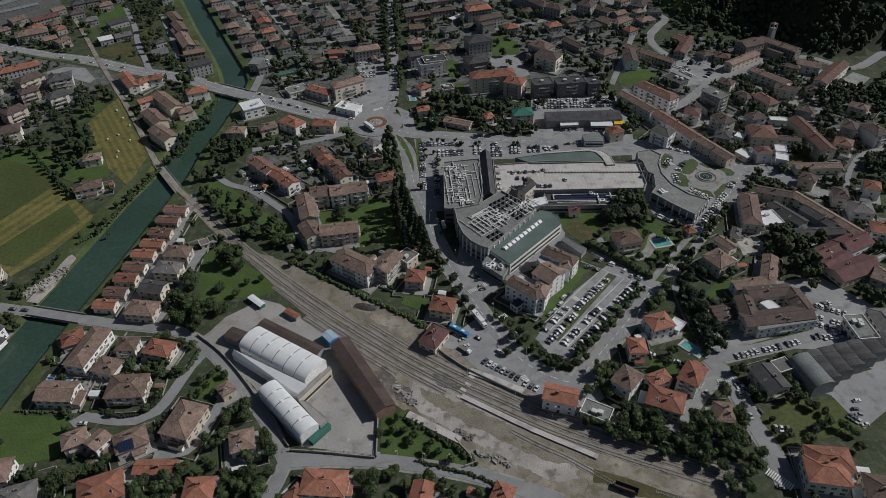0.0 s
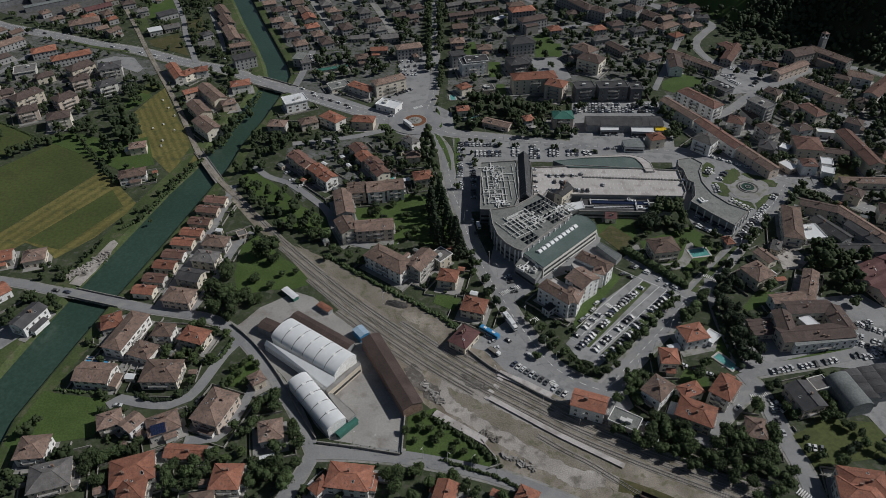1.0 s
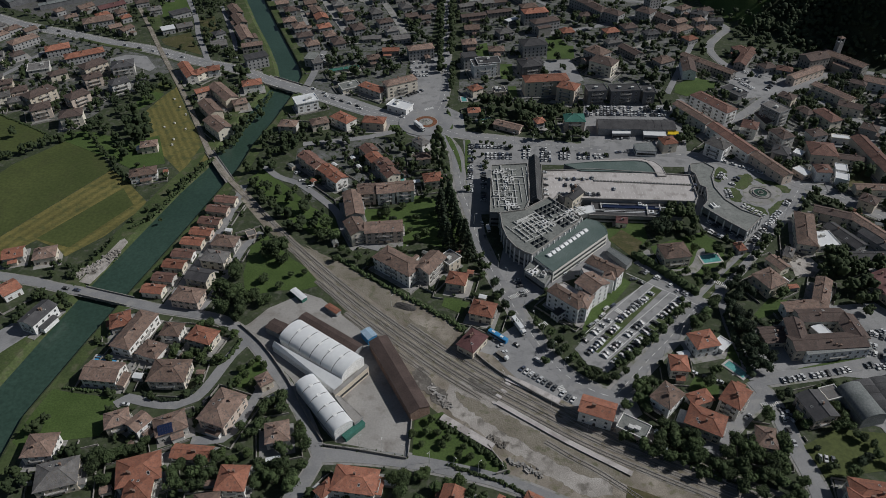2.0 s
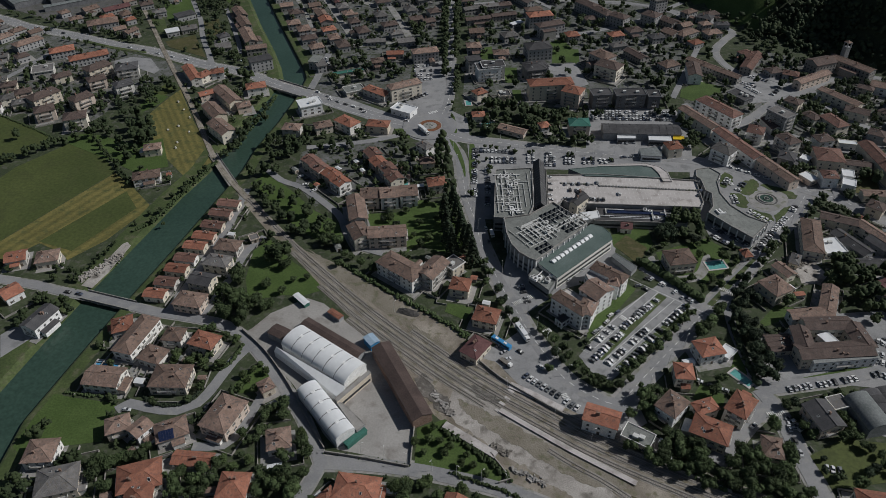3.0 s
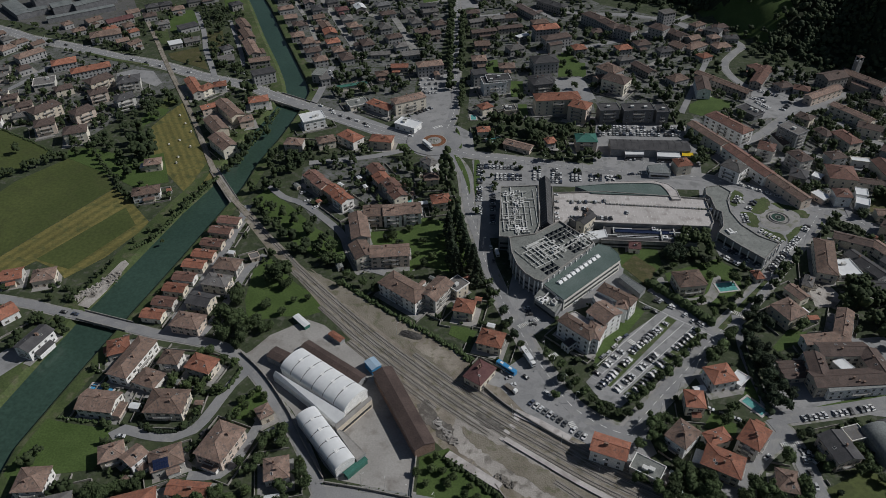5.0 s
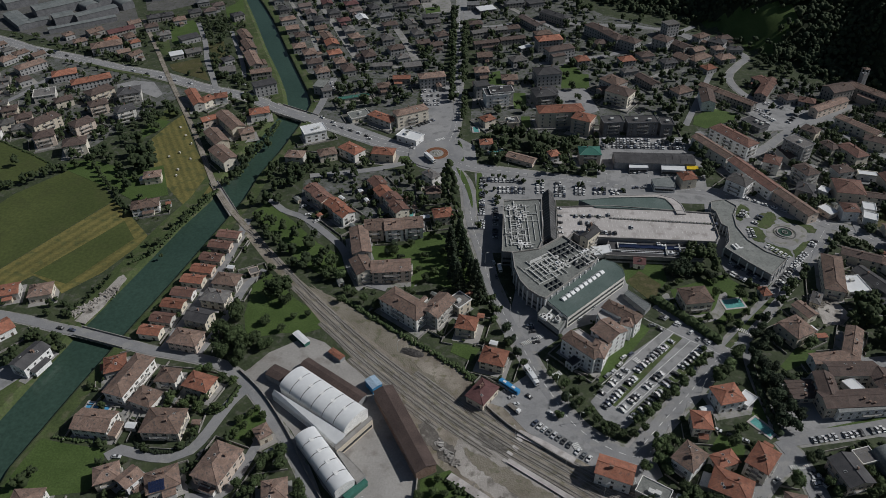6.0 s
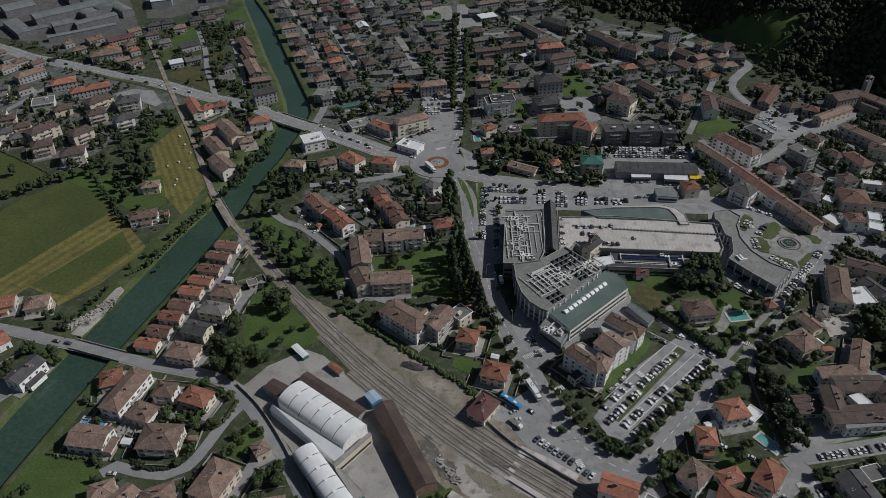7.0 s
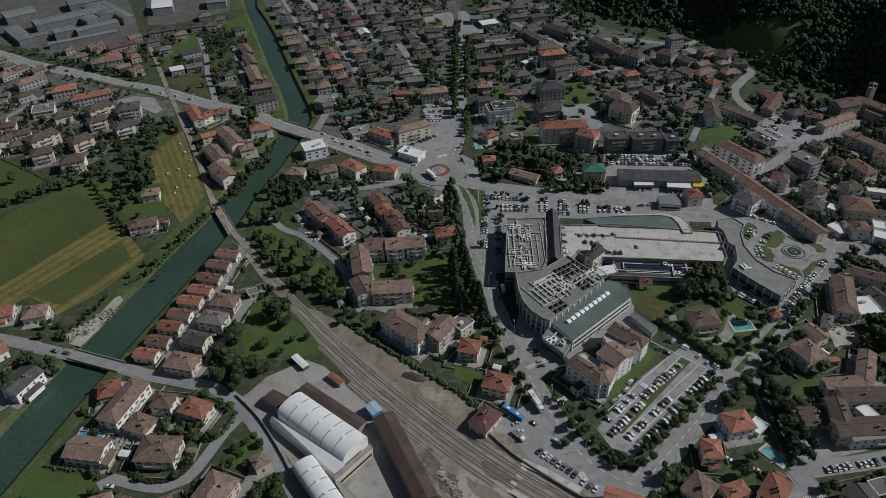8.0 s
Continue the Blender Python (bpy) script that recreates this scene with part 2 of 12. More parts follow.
def take_rect(x, y, rot, L, W, margin=0.5):
    a = radians(rot)
    c, s, r = math.cos(a), math.sin(a), int(math.hypot(L, W) / 2 + 2)
    i0, i1 = max(0, int(x - X0) - r), min(SPAN_X, int(x - X0) + r)
    j0, j1 = max(0, int(y - Y0) - r), min(SPAN_Y, int(y - Y0) + r)
    if i1 > i0 and j1 > j0:
        u, v = np.meshgrid(X0 + np.arange(i0, i1) + 0.5 - x, Y0 + np.arange(j0, j1) + 0.5 - y, indexing="ij")
        TAKEN[i0:i1, j0:j1] |= (abs(u * c + v * s) < L / 2 + margin) & (abs(v * c - u * s) < W / 2 + margin)


def take_line(line, half):
    for p, q in zip(line, line[1:]):
        d = q - p
        take_rect((p.x + q.x) / 2, (p.y + q.y) / 2, math.degrees(math.atan2(d.y, d.x)), d.length, 2 * half, 0.3)


def take_outline(pts):
    i0, i1 = [min(SPAN_X, max(0, int(f(p[0] for p in pts) - X0) + k)) for f, k in ((min, 0), (max, 2))]
    j0, j1 = [min(SPAN_Y, max(0, int(f(p[1] for p in pts) - Y0) + k)) for f, k in ((min, 0), (max, 2))]
    if i1 <= i0 or j1 <= j0:
        return
    xs, ys = np.meshgrid(X0 + np.arange(i0, i1) + 0.5, Y0 + np.arange(j0, j1) + 0.5, indexing="ij")
    inside = np.zeros(xs.shape, dtype=bool)
    for (ax, ay), (bx, by) in zip(pts, list(pts[1:]) + [pts[0]]):
        if abs(by - ay) > 1e-6:
            inside ^= ((ay > ys) != (by > ys)) & (xs < (bx - ax) * (ys - ay) / (by - ay) + ax)
    TAKEN[i0:i1, j0:j1] |= inside


def is_free(x, y):
    i, j = int(x - X0), int(y - Y0)
    return 0 <= i < SPAN_X and 0 <= j < SPAN_Y and not TAKEN[i, j]


# ---- building blocks ----
def part(name, bm, mat, parent=None, label="", at=None):
    """One mesh object out of a bmesh, under a thing or a part."""
    me = bm if isinstance(bm, bpy.types.Mesh) else bpy.data.meshes.new(name)
    if not isinstance(bm, bpy.types.Mesh):
        bm.to_mesh(me)
        bm.free()
        for x in (mat if isinstance(mat, (list, tuple)) else [mat]):
            me.materials.append(x)
    ob = new(name, me)
    if parent is not None:
        ob.parent = parent
    if at is not None:
        ob.matrix_basis = at
    if label:
        ob["label"] = label
    return ob


def empty(name, x, y, rot=0.0, z=0.0):
    ob = new(name)
    ob.matrix_basis = pose(x, y, z, 0, 0, rot)
    return ob


def box(bm, x0, x1, y0, y1, z0, z1, slot=0):
    v = [bm.verts.new((x, y, z)) for z in (z0, z1) for x, y in ((x0, y0), (x1, y0), (x1, y1), (x0, y1))]
    for q in ((3, 2, 1, 0), (4, 5, 6, 7), (0, 1, 5, 4), (1, 2, 6, 5), (2, 3, 7, 6), (3, 0, 4, 7)):
        bm.faces.new([v[i] for i in q]).material_index = slot


def prism(bm, profile, x0, x1, slot=0):
    """A profile in y and z, drawn along x."""
    a = [bm.verts.new((x0, y, z)) for y, z in profile]
    b = [bm.verts.new((x1, y, z)) for y, z in profile]
    n = len(profile)
    for i in range(n):
        bm.faces.new((a[i], b[i], b[(i + 1) % n], a[(i + 1) % n])).material_index = slot
    bm.faces.new(a[::-1]).material_index = slot
    bm.faces.new(b).material_index = slot


def fixed(bm):
    bmesh.ops.recalc_face_normals(bm, faces=bm.faces)
    return bm


def tube(bm, p, q, r0, r1, sides=6, slot=0):
    p, q = Vector(p), Vector(q)
    turn = (q - p).to_track_quat("Z", "Y").to_matrix()
    rings = []
    for c, r in ((p, r0), (q, r1)):
        rings.append([bm.verts.new(c + turn @ Vector((r * math.cos(k * math.tau / sides), r * math.sin(k * math.tau / sides), 0))) for k in range(sides)])
    for k in range(sides):
        bm.faces.new((rings[0][k], rings[0][(k + 1) % sides], rings[1][(k + 1) % sides], rings[1][k])).material_index = slot
    bm.faces.new(rings[1]).material_index = slot
    bm.faces.new(rings[0][::-1]).material_index = slot


def smooth_line(pts, step=6.0):
    """A soft curve through the points."""
    pts = [Vector((x, y)) for x, y in pts]
    ext = [pts[0] * 2 - pts[1]] + pts + [pts[-1] * 2 - pts[-2]]
    out = []
    for i in range(1, len(ext) - 2):
        a, b, c, d = ext[i - 1:i + 3]
        n = max(1, int((c - b).length / step))
        for k in range(n):
            s = k / n
            out.append(0.5 * (2 * b + (c - a) * s + (2 * a - 5 * b + 4 * c - d) * s * s + (3 * b - a - 3 * c + d) * s ** 3))
    out.append(pts[-1])
    return out


def sides(line):
    """The way to the left at each point of a line."""
    out = []
    for i, p in enumerate(line):
        d = (line[min(i + 1, len(line) - 1)] - line[max(i - 1, 0)]).normalized()
        out.append(Vector((-d.y, d.x)))
    return out


def strip(bm, line, left, right, z0, z1, slot=0):
    """A band with thickness along a line, from left to right of it (metres, left positive)."""
    s = sides(line)
    rows = []
    for p, n in zip(line, s):
        a, b = p + n * left, p + n * right
        rows.append([bm.verts.new((*q, z)) for q, z in ((a, z0), (a, z1), (b, z1), (b, z0))])
    for u, v in zip(rows, rows[1:]):
        for k in range(3):
            bm.faces.new((u[k], v[k], v[k + 1], u[k + 1])).material_index = slot
    for r in (rows[0], rows[-1]):
        bm.faces.new(r).material_index = slot


ROADS = []
ROADWAY = np.zeros((SPAN_X, SPAN_Y), dtype=np.uint8)     # cells under a carriageway
PAVEMENT_Z = 0.045


def road(name, width, pts, mat=None, z=0.10, pavement=0.0, centre=False, label="", edges=False):
    ROADS.append(name)
    z += 0.036 + 0.006 * len(ROADS)      # roads that cross lie a few millimetres over one another
    line = smooth_line(pts)
    kept = TAKEN.copy()
    TAKEN[:] = 0
    take_line(line, width / 2 - 0.6)
    ROADWAY[:] |= TAKEN
    TAKEN[:] = kept
    take_line(line, width / 2 + pavement)
    bm = bmesh.new()
    strip(bm, line, width / 2, -width / 2, z - 0.3, z)
    ob = tagged(part(name, fixed(bm), mat or ASPHALT), label or "grey asphalt town street with worn patches", "road", kind="structure")
    if pavement:
        bm = bmesh.new()
        for k in (1, -1):
            strip(bm, line, k * width / 2 + pavement * (k > 0), k * width / 2 - pavement * (k < 0), -0.2, PAVEMENT_Z + 0.0015 * len(ROADS))
        tagged(part("pavement", fixed(bm), PAVING), "pale paved footway with a raised kerb beside the street", "pavement", kind="structure")
    if centre or edges:
        bm = bmesh.new()
        fine = smooth_line(pts, 3.0)
        if centre:
            for i in range(0, len(fine) - 1, 2):
                strip(bm, fine[i:i + 2], 0.12, -0.12, z, z + 0.03)
        if edges:
            for k in (1, -1):
                strip(bm, line, k * (width / 2 - 0.5) + 0.1, k * (width / 2 - 0.5) - 0.1, z, z + 0.03)
        tagged(part("road_marking", fixed(bm), PAINT), "white painted lines on the asphalt road", "road marking", kind="structure")
    return ob


PATCHES = []


def patch(name, mat, z, pts, label="", category="ground", soft=False, keep_free=False):
    """A piece of ground cover with a little thickness."""
    PATCHES.append(name)
    z += 0.0015 * len(PATCHES) - 0.03
    line = [Vector(p) for p in pts]
    if soft:
        line = smooth_line(list(pts) + [pts[0]], 0.8)[:-1]
        if mat in (GRAVEL, DIRT, GRASS, BALLAST, HAY, OILY):      # worn edges
            line = [p + Vector([1.8 * noise.noise((p.x / 7, p.y / 7, k)) + 1.3 * noise.noise((p.x / 2.3, p.y / 2.3, k + 3)) for k in (1, 7)]) for p in line]
    if not keep_free:
        take_outline([(p[0], p[1]) for p in line])
    bm = bmesh.new()
    top = [bm.verts.new((p[0], p[1], z)) for p in line]
    low = [bm.verts.new((p[0], p[1], z - 0.4)) for p in line]
    f = bm.faces.new(top)
    for i in range(len(top)):
        j = (i + 1) % len(top)
        bm.faces.new((top[i], low[i], low[j], top[j]))
    f.normal_update()
    bmesh.ops.triangulate(bm, faces=[f])
    bmesh.ops.recalc_face_normals(bm, faces=bm.faces)
    return tagged(part(name, bm, mat), label, category, kind="structure")


def zebra(x, y, rot, length, width=3.0, z=0.13):
    bm = bmesh.new()
    n = max(2, int(length))
    for i in range(n):
        a = -length / 2 + i * length / n
        box(bm, a, a + 0.55, -width / 2, width / 2, z - 0.02, z)
    ob = part("zebra_crossing", bm, PAINT)
    ob.matrix_basis = pose(x, y, 0, 0, 0, rot)
    return tagged(ob, "white striped zebra crossing painted across the asphalt", "road marking", kind="structure")


# ---- houses ----
def window_mesh(w, h, shutters):
    """A window as one plate: frame, recessed panes, and shutters folded back beside it."""
    bm = bmesh.new()
    xs = [-w / 2 - 0.5, -w / 2, -w / 2 + 0.08, -0.04, 0.04, w / 2 - 0.08, w / 2, w / 2 + 0.5]
    if not shutters:
        xs = xs[1:-1]
    zs = [-0.08, 0.06, h - 0.06, h]
    grid = [[bm.verts.new((x, -0.06, z)) for x in xs] for z in zs]
    panes = []
    for j in range(3):
        for i in range(len(xs) - 1):
            f = bm.faces.new((grid[j][i], grid[j][i + 1], grid[j + 1][i + 1], grid[j + 1][i]))
            col = i + (0 if shutters else 1)
            if col in (0, 6):
                f.material_index = 2
            elif j == 1 and col in (2, 4):
                f.material_index = 1
                panes.append(f)
    bmesh.ops.inset_individual(bm, faces=panes, thickness=0.01, depth=-0.05)
    edge = [e for e in bm.edges if e.is_boundary]
    res = bmesh.ops.extrude_edge_only(bm, edges=edge)
    bmesh.ops.translate(bm, vec=(0, 0.08, 0), verts=[v for v in res["geom"] if isinstance(v, bmesh.types.BMVert)])
    me = bpy.data.meshes.new("window")
    fixed(bm).to_mesh(me)
    bm.free()
    for m in (FRAME, GLASS, SHUTTER):
        me.materials.append(m)
    return me


WINDOWS = {k: window_mesh(*k) for k in ((1.1, 1.4, True), (1.3, 1.5, False), (2.2, 1.5, False), (1.2, 2.2, True))}


def door_mesh():
    bm = bmesh.new()
    box(bm, -0.68, 0.68, -0.1, 0.03, 0, 2.2, 0)
    front = [f for f in bm.faces if f.calc_center_median().y < -0.09]
    for f in bmesh.ops.inset_individual(bm, faces=front, thickness=0.12, depth=-0.06)["faces"]:
        f.material_index = 0
    front[0].material_index = 1
    me = bpy.data.meshes.new("door")
    fixed(bm).to_mesh(me)
    bm.free()
    me.materials.append(FRAME), me.materials.append(SHUTTER)
    return me


DOOR = door_mesh()


def chimney_mesh():
    bm = bmesh.new()
    box(bm, -0.4, 0.4, -0.3, 0.3, -1.2, 1.0)
    box(bm, -0.5, 0.5, -0.4, 0.4, 1.0, 1.12)
    for k in (-1, 1):
        box(bm, k * 0.32 - 0.08, k * 0.32 + 0.08, -0.3, 0.3, 1.12, 1.35)
    box(bm, -0.5, 0.5, -0.4, 0.4, 1.35, 1.45)
    me = bpy.data.meshes.new("chimney")
    bm.to_mesh(me)
    bm.free()
    me.materials.append(BRICK)
    return me


CHIMNEY = chimney_mesh()


def roof_window_mesh():
    bm = bmesh.new()
    box(bm, -0.5, 0.5, -0.65, 0.65, -0.05, 0.12, 0)
    box(bm, -0.4, 0.4, -0.55, 0.55, 0.10, 0.13, 1)
    me = bpy.data.meshes.new("roof_window")
    bm.to_mesh(me)
    bm.free()
    me.materials.append(FRAME), me.materials.append(GLASS)
    return me


ROOF_WINDOW = roof_window_mesh()


def balcony_mesh(length):
    bm = bmesh.new()
    box(bm, -length / 2, length / 2, -1.3, 0.05, -0.2, 0, 0)
    for k in range(int(length / 0.5) + 1):
        x = min(-length / 2 + 0.5 * k, length / 2 - 0.05)
        box(bm, x, x + 0.05, -1.28, -1.23, 0, 1.0, 1)
    box(bm, -length / 2, length / 2, -1.3, -1.2, 1.0, 1.08, 1)
    for k in (-1, 1):
        box(bm, k * length / 2 - 0.05, k * length / 2 + 0.05, -1.28, 0.0, 0.5, 1.08, 1)
    me = bpy.data.meshes.new("balcony")
    bm.to_mesh(me)
    bm.free()
    me.materials.append(CONCRETE), me.materials.append(FRAME)
    return me


BALCONIES = {k: balcony_mesh(k) for k in (3.5, 6.0, 9.0)}


def roof_bm(L, W, h, kind, rise):
    """A hipped or gabled roof over L x W at the eaves' height h, with thickness and raised ridge tiles."""
    bm = bmesh.new()
    l, w, t = L / 2, W / 2, 0.22
    run = max(l - w * 0.95, 0.15) if kind == "hip" else l
    eave = [(-l, -w), (l, -w), (l, w), (-l, w)]
    e = [bm.verts.new((x, y, h)) for x, y in eave]
    u = [bm.verts.new((x, y, h - t)) for x, y in eave]
    a, b = bm.verts.new((-run, 0, h + rise)), bm.verts.new((run, 0, h + rise))
    bm.faces.new((e[0], e[1], b, a)), bm.faces.new((e[2], e[3], a, b))
    if kind == "hip":
        bm.faces.new((e[1], e[2], b)), bm.faces.new((e[3], e[0], a))
        bm.faces.new(u[::-1])
        for i in range(4):
            j = (i + 1) % 4
            bm.faces.new((u[i], u[j], e[j], e[i]))
    else:
        c, d = bm.verts.new((-run, 0, h + rise - t)), bm.verts.new((run, 0, h + rise - t))
        bm.faces.new((u[1], u[0], c, d)), bm.faces.new((u[3], u[2], d, c))
        bm.faces.new((u[0], u[1], e[1], e[0])), bm.faces.new((u[2], u[3], e[3], e[2]))
        bm.faces.new((e[1], u[1], d, b)), bm.faces.new((u[2], e[2], b, d))
        bm.faces.new((u[0], e[0], a, c)), bm.faces.new((e[3], u[3], c, a))
    tube(bm, (-run, 0, h + rise + 0.02), (run, 0, h + rise + 0.02), 0.16, 0.16, 5)
    if kind == "hip":
        for x, y in eave:
            tube(bm, (x, y, h + 0.02), (math.copysign(run, x), 0, h + rise + 0.02), 0.13, 0.13, 4)
    return fixed(bm)


def wall_bm(L, W, h, kind, rise):
    bm = bmesh.new()
    l, w = L / 2, W / 2
    if kind == "gable":
        k = rise * w / (w + 0.6)
        prism(bm, [(-w, -0.3), (w, -0.3), (w, h - 0.05), (0, h + k - 0.05), (-w, h - 0.05)], -l, l)
    else:
        box(bm, -l, l, -w, w, -0.3, h - 0.1)
    return fixed(bm)


FAR_QUARTER = 585.0      # houses beyond this line are one mass
FAR_HOUSES = []


FAR_SINGLE = 125


def far_house(x, y, rot, L, W, h, kind, tile):
    """A house of the farther quarters, with a lower wing at its side."""
    rnd = random.Random(round(x * 7 + y * 13))
    ob = empty("house", x, y, rot, hill(x, y) * 0.9)
    rise = 0.36 * W / 2
    if h < 9.5:
        h *= 0.82
    bm = wall_bm(L - 1.2, W - 1.2, h, kind, rise)
    pane = bmesh.new()
    box(pane, -0.6, 0.6, -0.06, 0.03, 0, 1.5, 1)
    shape = bpy.data.meshes.new("pane")
    pane.to_mesh(shape)
    pane.free()
    for length, off, turn in ((L - 1.2, W / 2 - 0.6, 0), (L - 1.2, W / 2 - 0.6, 180), (W - 1.2, L / 2 - 0.6, 90), (W - 1.2, L / 2 - 0.6, -90)):
        n = max(2, int(length / 3.2))
        for k in range(max(1, int((h + 0.4) / 3))):
            for i in range(n):
                have = len(bm.verts)
                bm.from_mesh(shape)
                bm.verts.ensure_lookup_table()
                at = pose(0, 0, 0, 0, 0, turn) @ pose((i + 0.5 - n / 2) * length / n, -off, 0.9 + 3 * k)
                for v in bm.verts[have:]:
                    v.co = at @ v.co
    bpy.data.meshes.remove(shape)
    part("wall", bm, [SHADED_FAR_WALL, GLASS], ob)
    if kind == "flat":
        bm = bmesh.new()
        box(bm, -L / 2, L / 2, -W / 2, W / 2, h - 0.1, h + 0.4)
        part("roof", bm, TILES[tile], ob)
    else:
        roof = part("roof", roof_bm(L, W, h, kind, rise), TILES[tile], ob)
        part("chimney", CHIMNEY, None, roof, at=pose(rnd.uniform(-L / 5, L / 5), rnd.choice((-1, 1)) * W * 0.15, h + rise * 0.7 + 0.2))
        if rnd.random() < 0.6:
            wl, ww, wh = L * rnd.uniform(0.35, 0.6), W * rnd.uniform(0.35, 0.55), h * rnd.uniform(0.4, 0.75)
            at = pose(rnd.uniform(-0.2, 0.2) * L, rnd.choice((-1, 1)) * (W / 2 + ww / 2 - 1.0), 0, 0, 0, rnd.choice((0, 90)))
            wing = part("wing", wall_bm(wl - 0.6, ww - 0.6, wh, "gable", 0.15 * ww), SHADED_FAR_WALL, ob, at=at)
            part("wing_roof", roof_bm(wl, ww, wh, "gable", 0.15 * ww), TILES[tile], wing)
    tall = "apartment house" if h > 9 else "house"
    tagged(ob, f"plastered {tall} with a {TILE_WORDS[tile]} {'flat' if kind == 'flat' else 'hipped' if kind == 'hip' else 'gabled'} roof among gardens", "house", "houses of the town")


def far_houses():
    """The far quarters: walls, roofs and windows of many small houses as one mass."""
    def arrays(bm, slot):
        me = bpy.data.meshes.new("shape")
        bm.to_mesh(me)
        bm.free()
        co, polys, idx = mesh_arrays(me)
        bpy.data.meshes.remove(me)
        return co, polys, [slot] * len(polys)

    pane = bmesh.new()
    box(pane, -0.6, 0.6, -0.06, 0.03, 0, 1.5)
    pane = arrays(pane, 5)
    stack = bmesh.new()
    box(stack, -0.4, 0.4, -0.35, 0.35, -1, 1.1)
    stack = arrays(stack, 4)
    slots = {"o": 1, "p": 8, "r": 1, "b": 2, "g": 3, "d": 4, "k": 4, "n": 6, "w": 7, "f": 3, "m": 3}
    copies = []
    order = sorted(FAR_HOUSES, key=lambda f: f[1])
    for f in order[:FAR_SINGLE]:
        far_house(*f)
    for x, y, rot, L, W, h, kind, tile in order[FAR_SINGLE:]:
        rnd = random.Random(round(x * 7 + y * 13))
        m = pose(x, y, hill(x, y) * 0.9, 0, 0, rot)
        rise = 0.36 * W / 2
        if h < 9.5:
            h *= 0.82
        if kind != "flat" and rnd.random() < 0.75:      # a lower wing beside the house
            wl, ww, wh = L * rnd.uniform(0.35, 0.6), W * rnd.uniform(0.35, 0.55), h * rnd.uniform(0.4, 0.75)
            side = m @ pose(rnd.uniform(-0.2, 0.2) * L, rnd.choice((-1, 1)) * (W / 2 + ww / 2 - 1.0), 0, 0, 0, rnd.choice((0, 90)))
            copies.append((arrays(wall_bm(wl - 0.6, ww - 0.6, wh, "gable", 0.15 * ww), 0), side))
            copies.append((arrays(roof_bm(wl, ww, wh, "gable", 0.15 * ww), slots[tile]), side))
        copies.append((arrays(wall_bm(L - 1.2, W - 1.2, h, kind, rise), 0), m))
        if kind == "flat":
            bm = bmesh.new()
            box(bm, -L / 2, L / 2, -W / 2, W / 2, h - 0.1, h + 0.4)
            copies.append((arrays(bm, slots[tile]), m))
        else:
            copies.append((arrays(roof_bm(L, W, h, kind, rise), slots[tile]), m))
            u, v = rnd.uniform(-L / 5, L / 5), rnd.choice((-1, 1)) * W * 0.15
            copies.append((stack, m @ pose(u, v, h + rise * 0.7 + 0.2)))
        for length, off, turn in ((L - 1.2, W / 2 - 0.6, 0), (L - 1.2, W / 2 - 0.6, 180), (W - 1.2, L / 2 - 0.6, 90), (W - 1.2, L / 2 - 0.6, -90)):
            n = max(2, int(length / 3.2))
            for f in range(max(1, int((h + 0.4) / 3))):
                for i in range(n):
                    copies.append((pane, m @ pose(0, 0, 0, 0, 0, turn) @ pose((i + 0.5 - n / 2) * length / n, -off, 0.9 + 3 * f)))
    joined("distant_houses", copies, [SHADED_FAR_WALL, FAR_RED, FAR_BROWN, HAZED_FAR_GREY, DARK_TILE, GLASS, GREEN_ROOF, WHITE_ROOF, PLUM_ROOF],
           "close-set plastered houses with brown and grey tiled roofs", "houses")


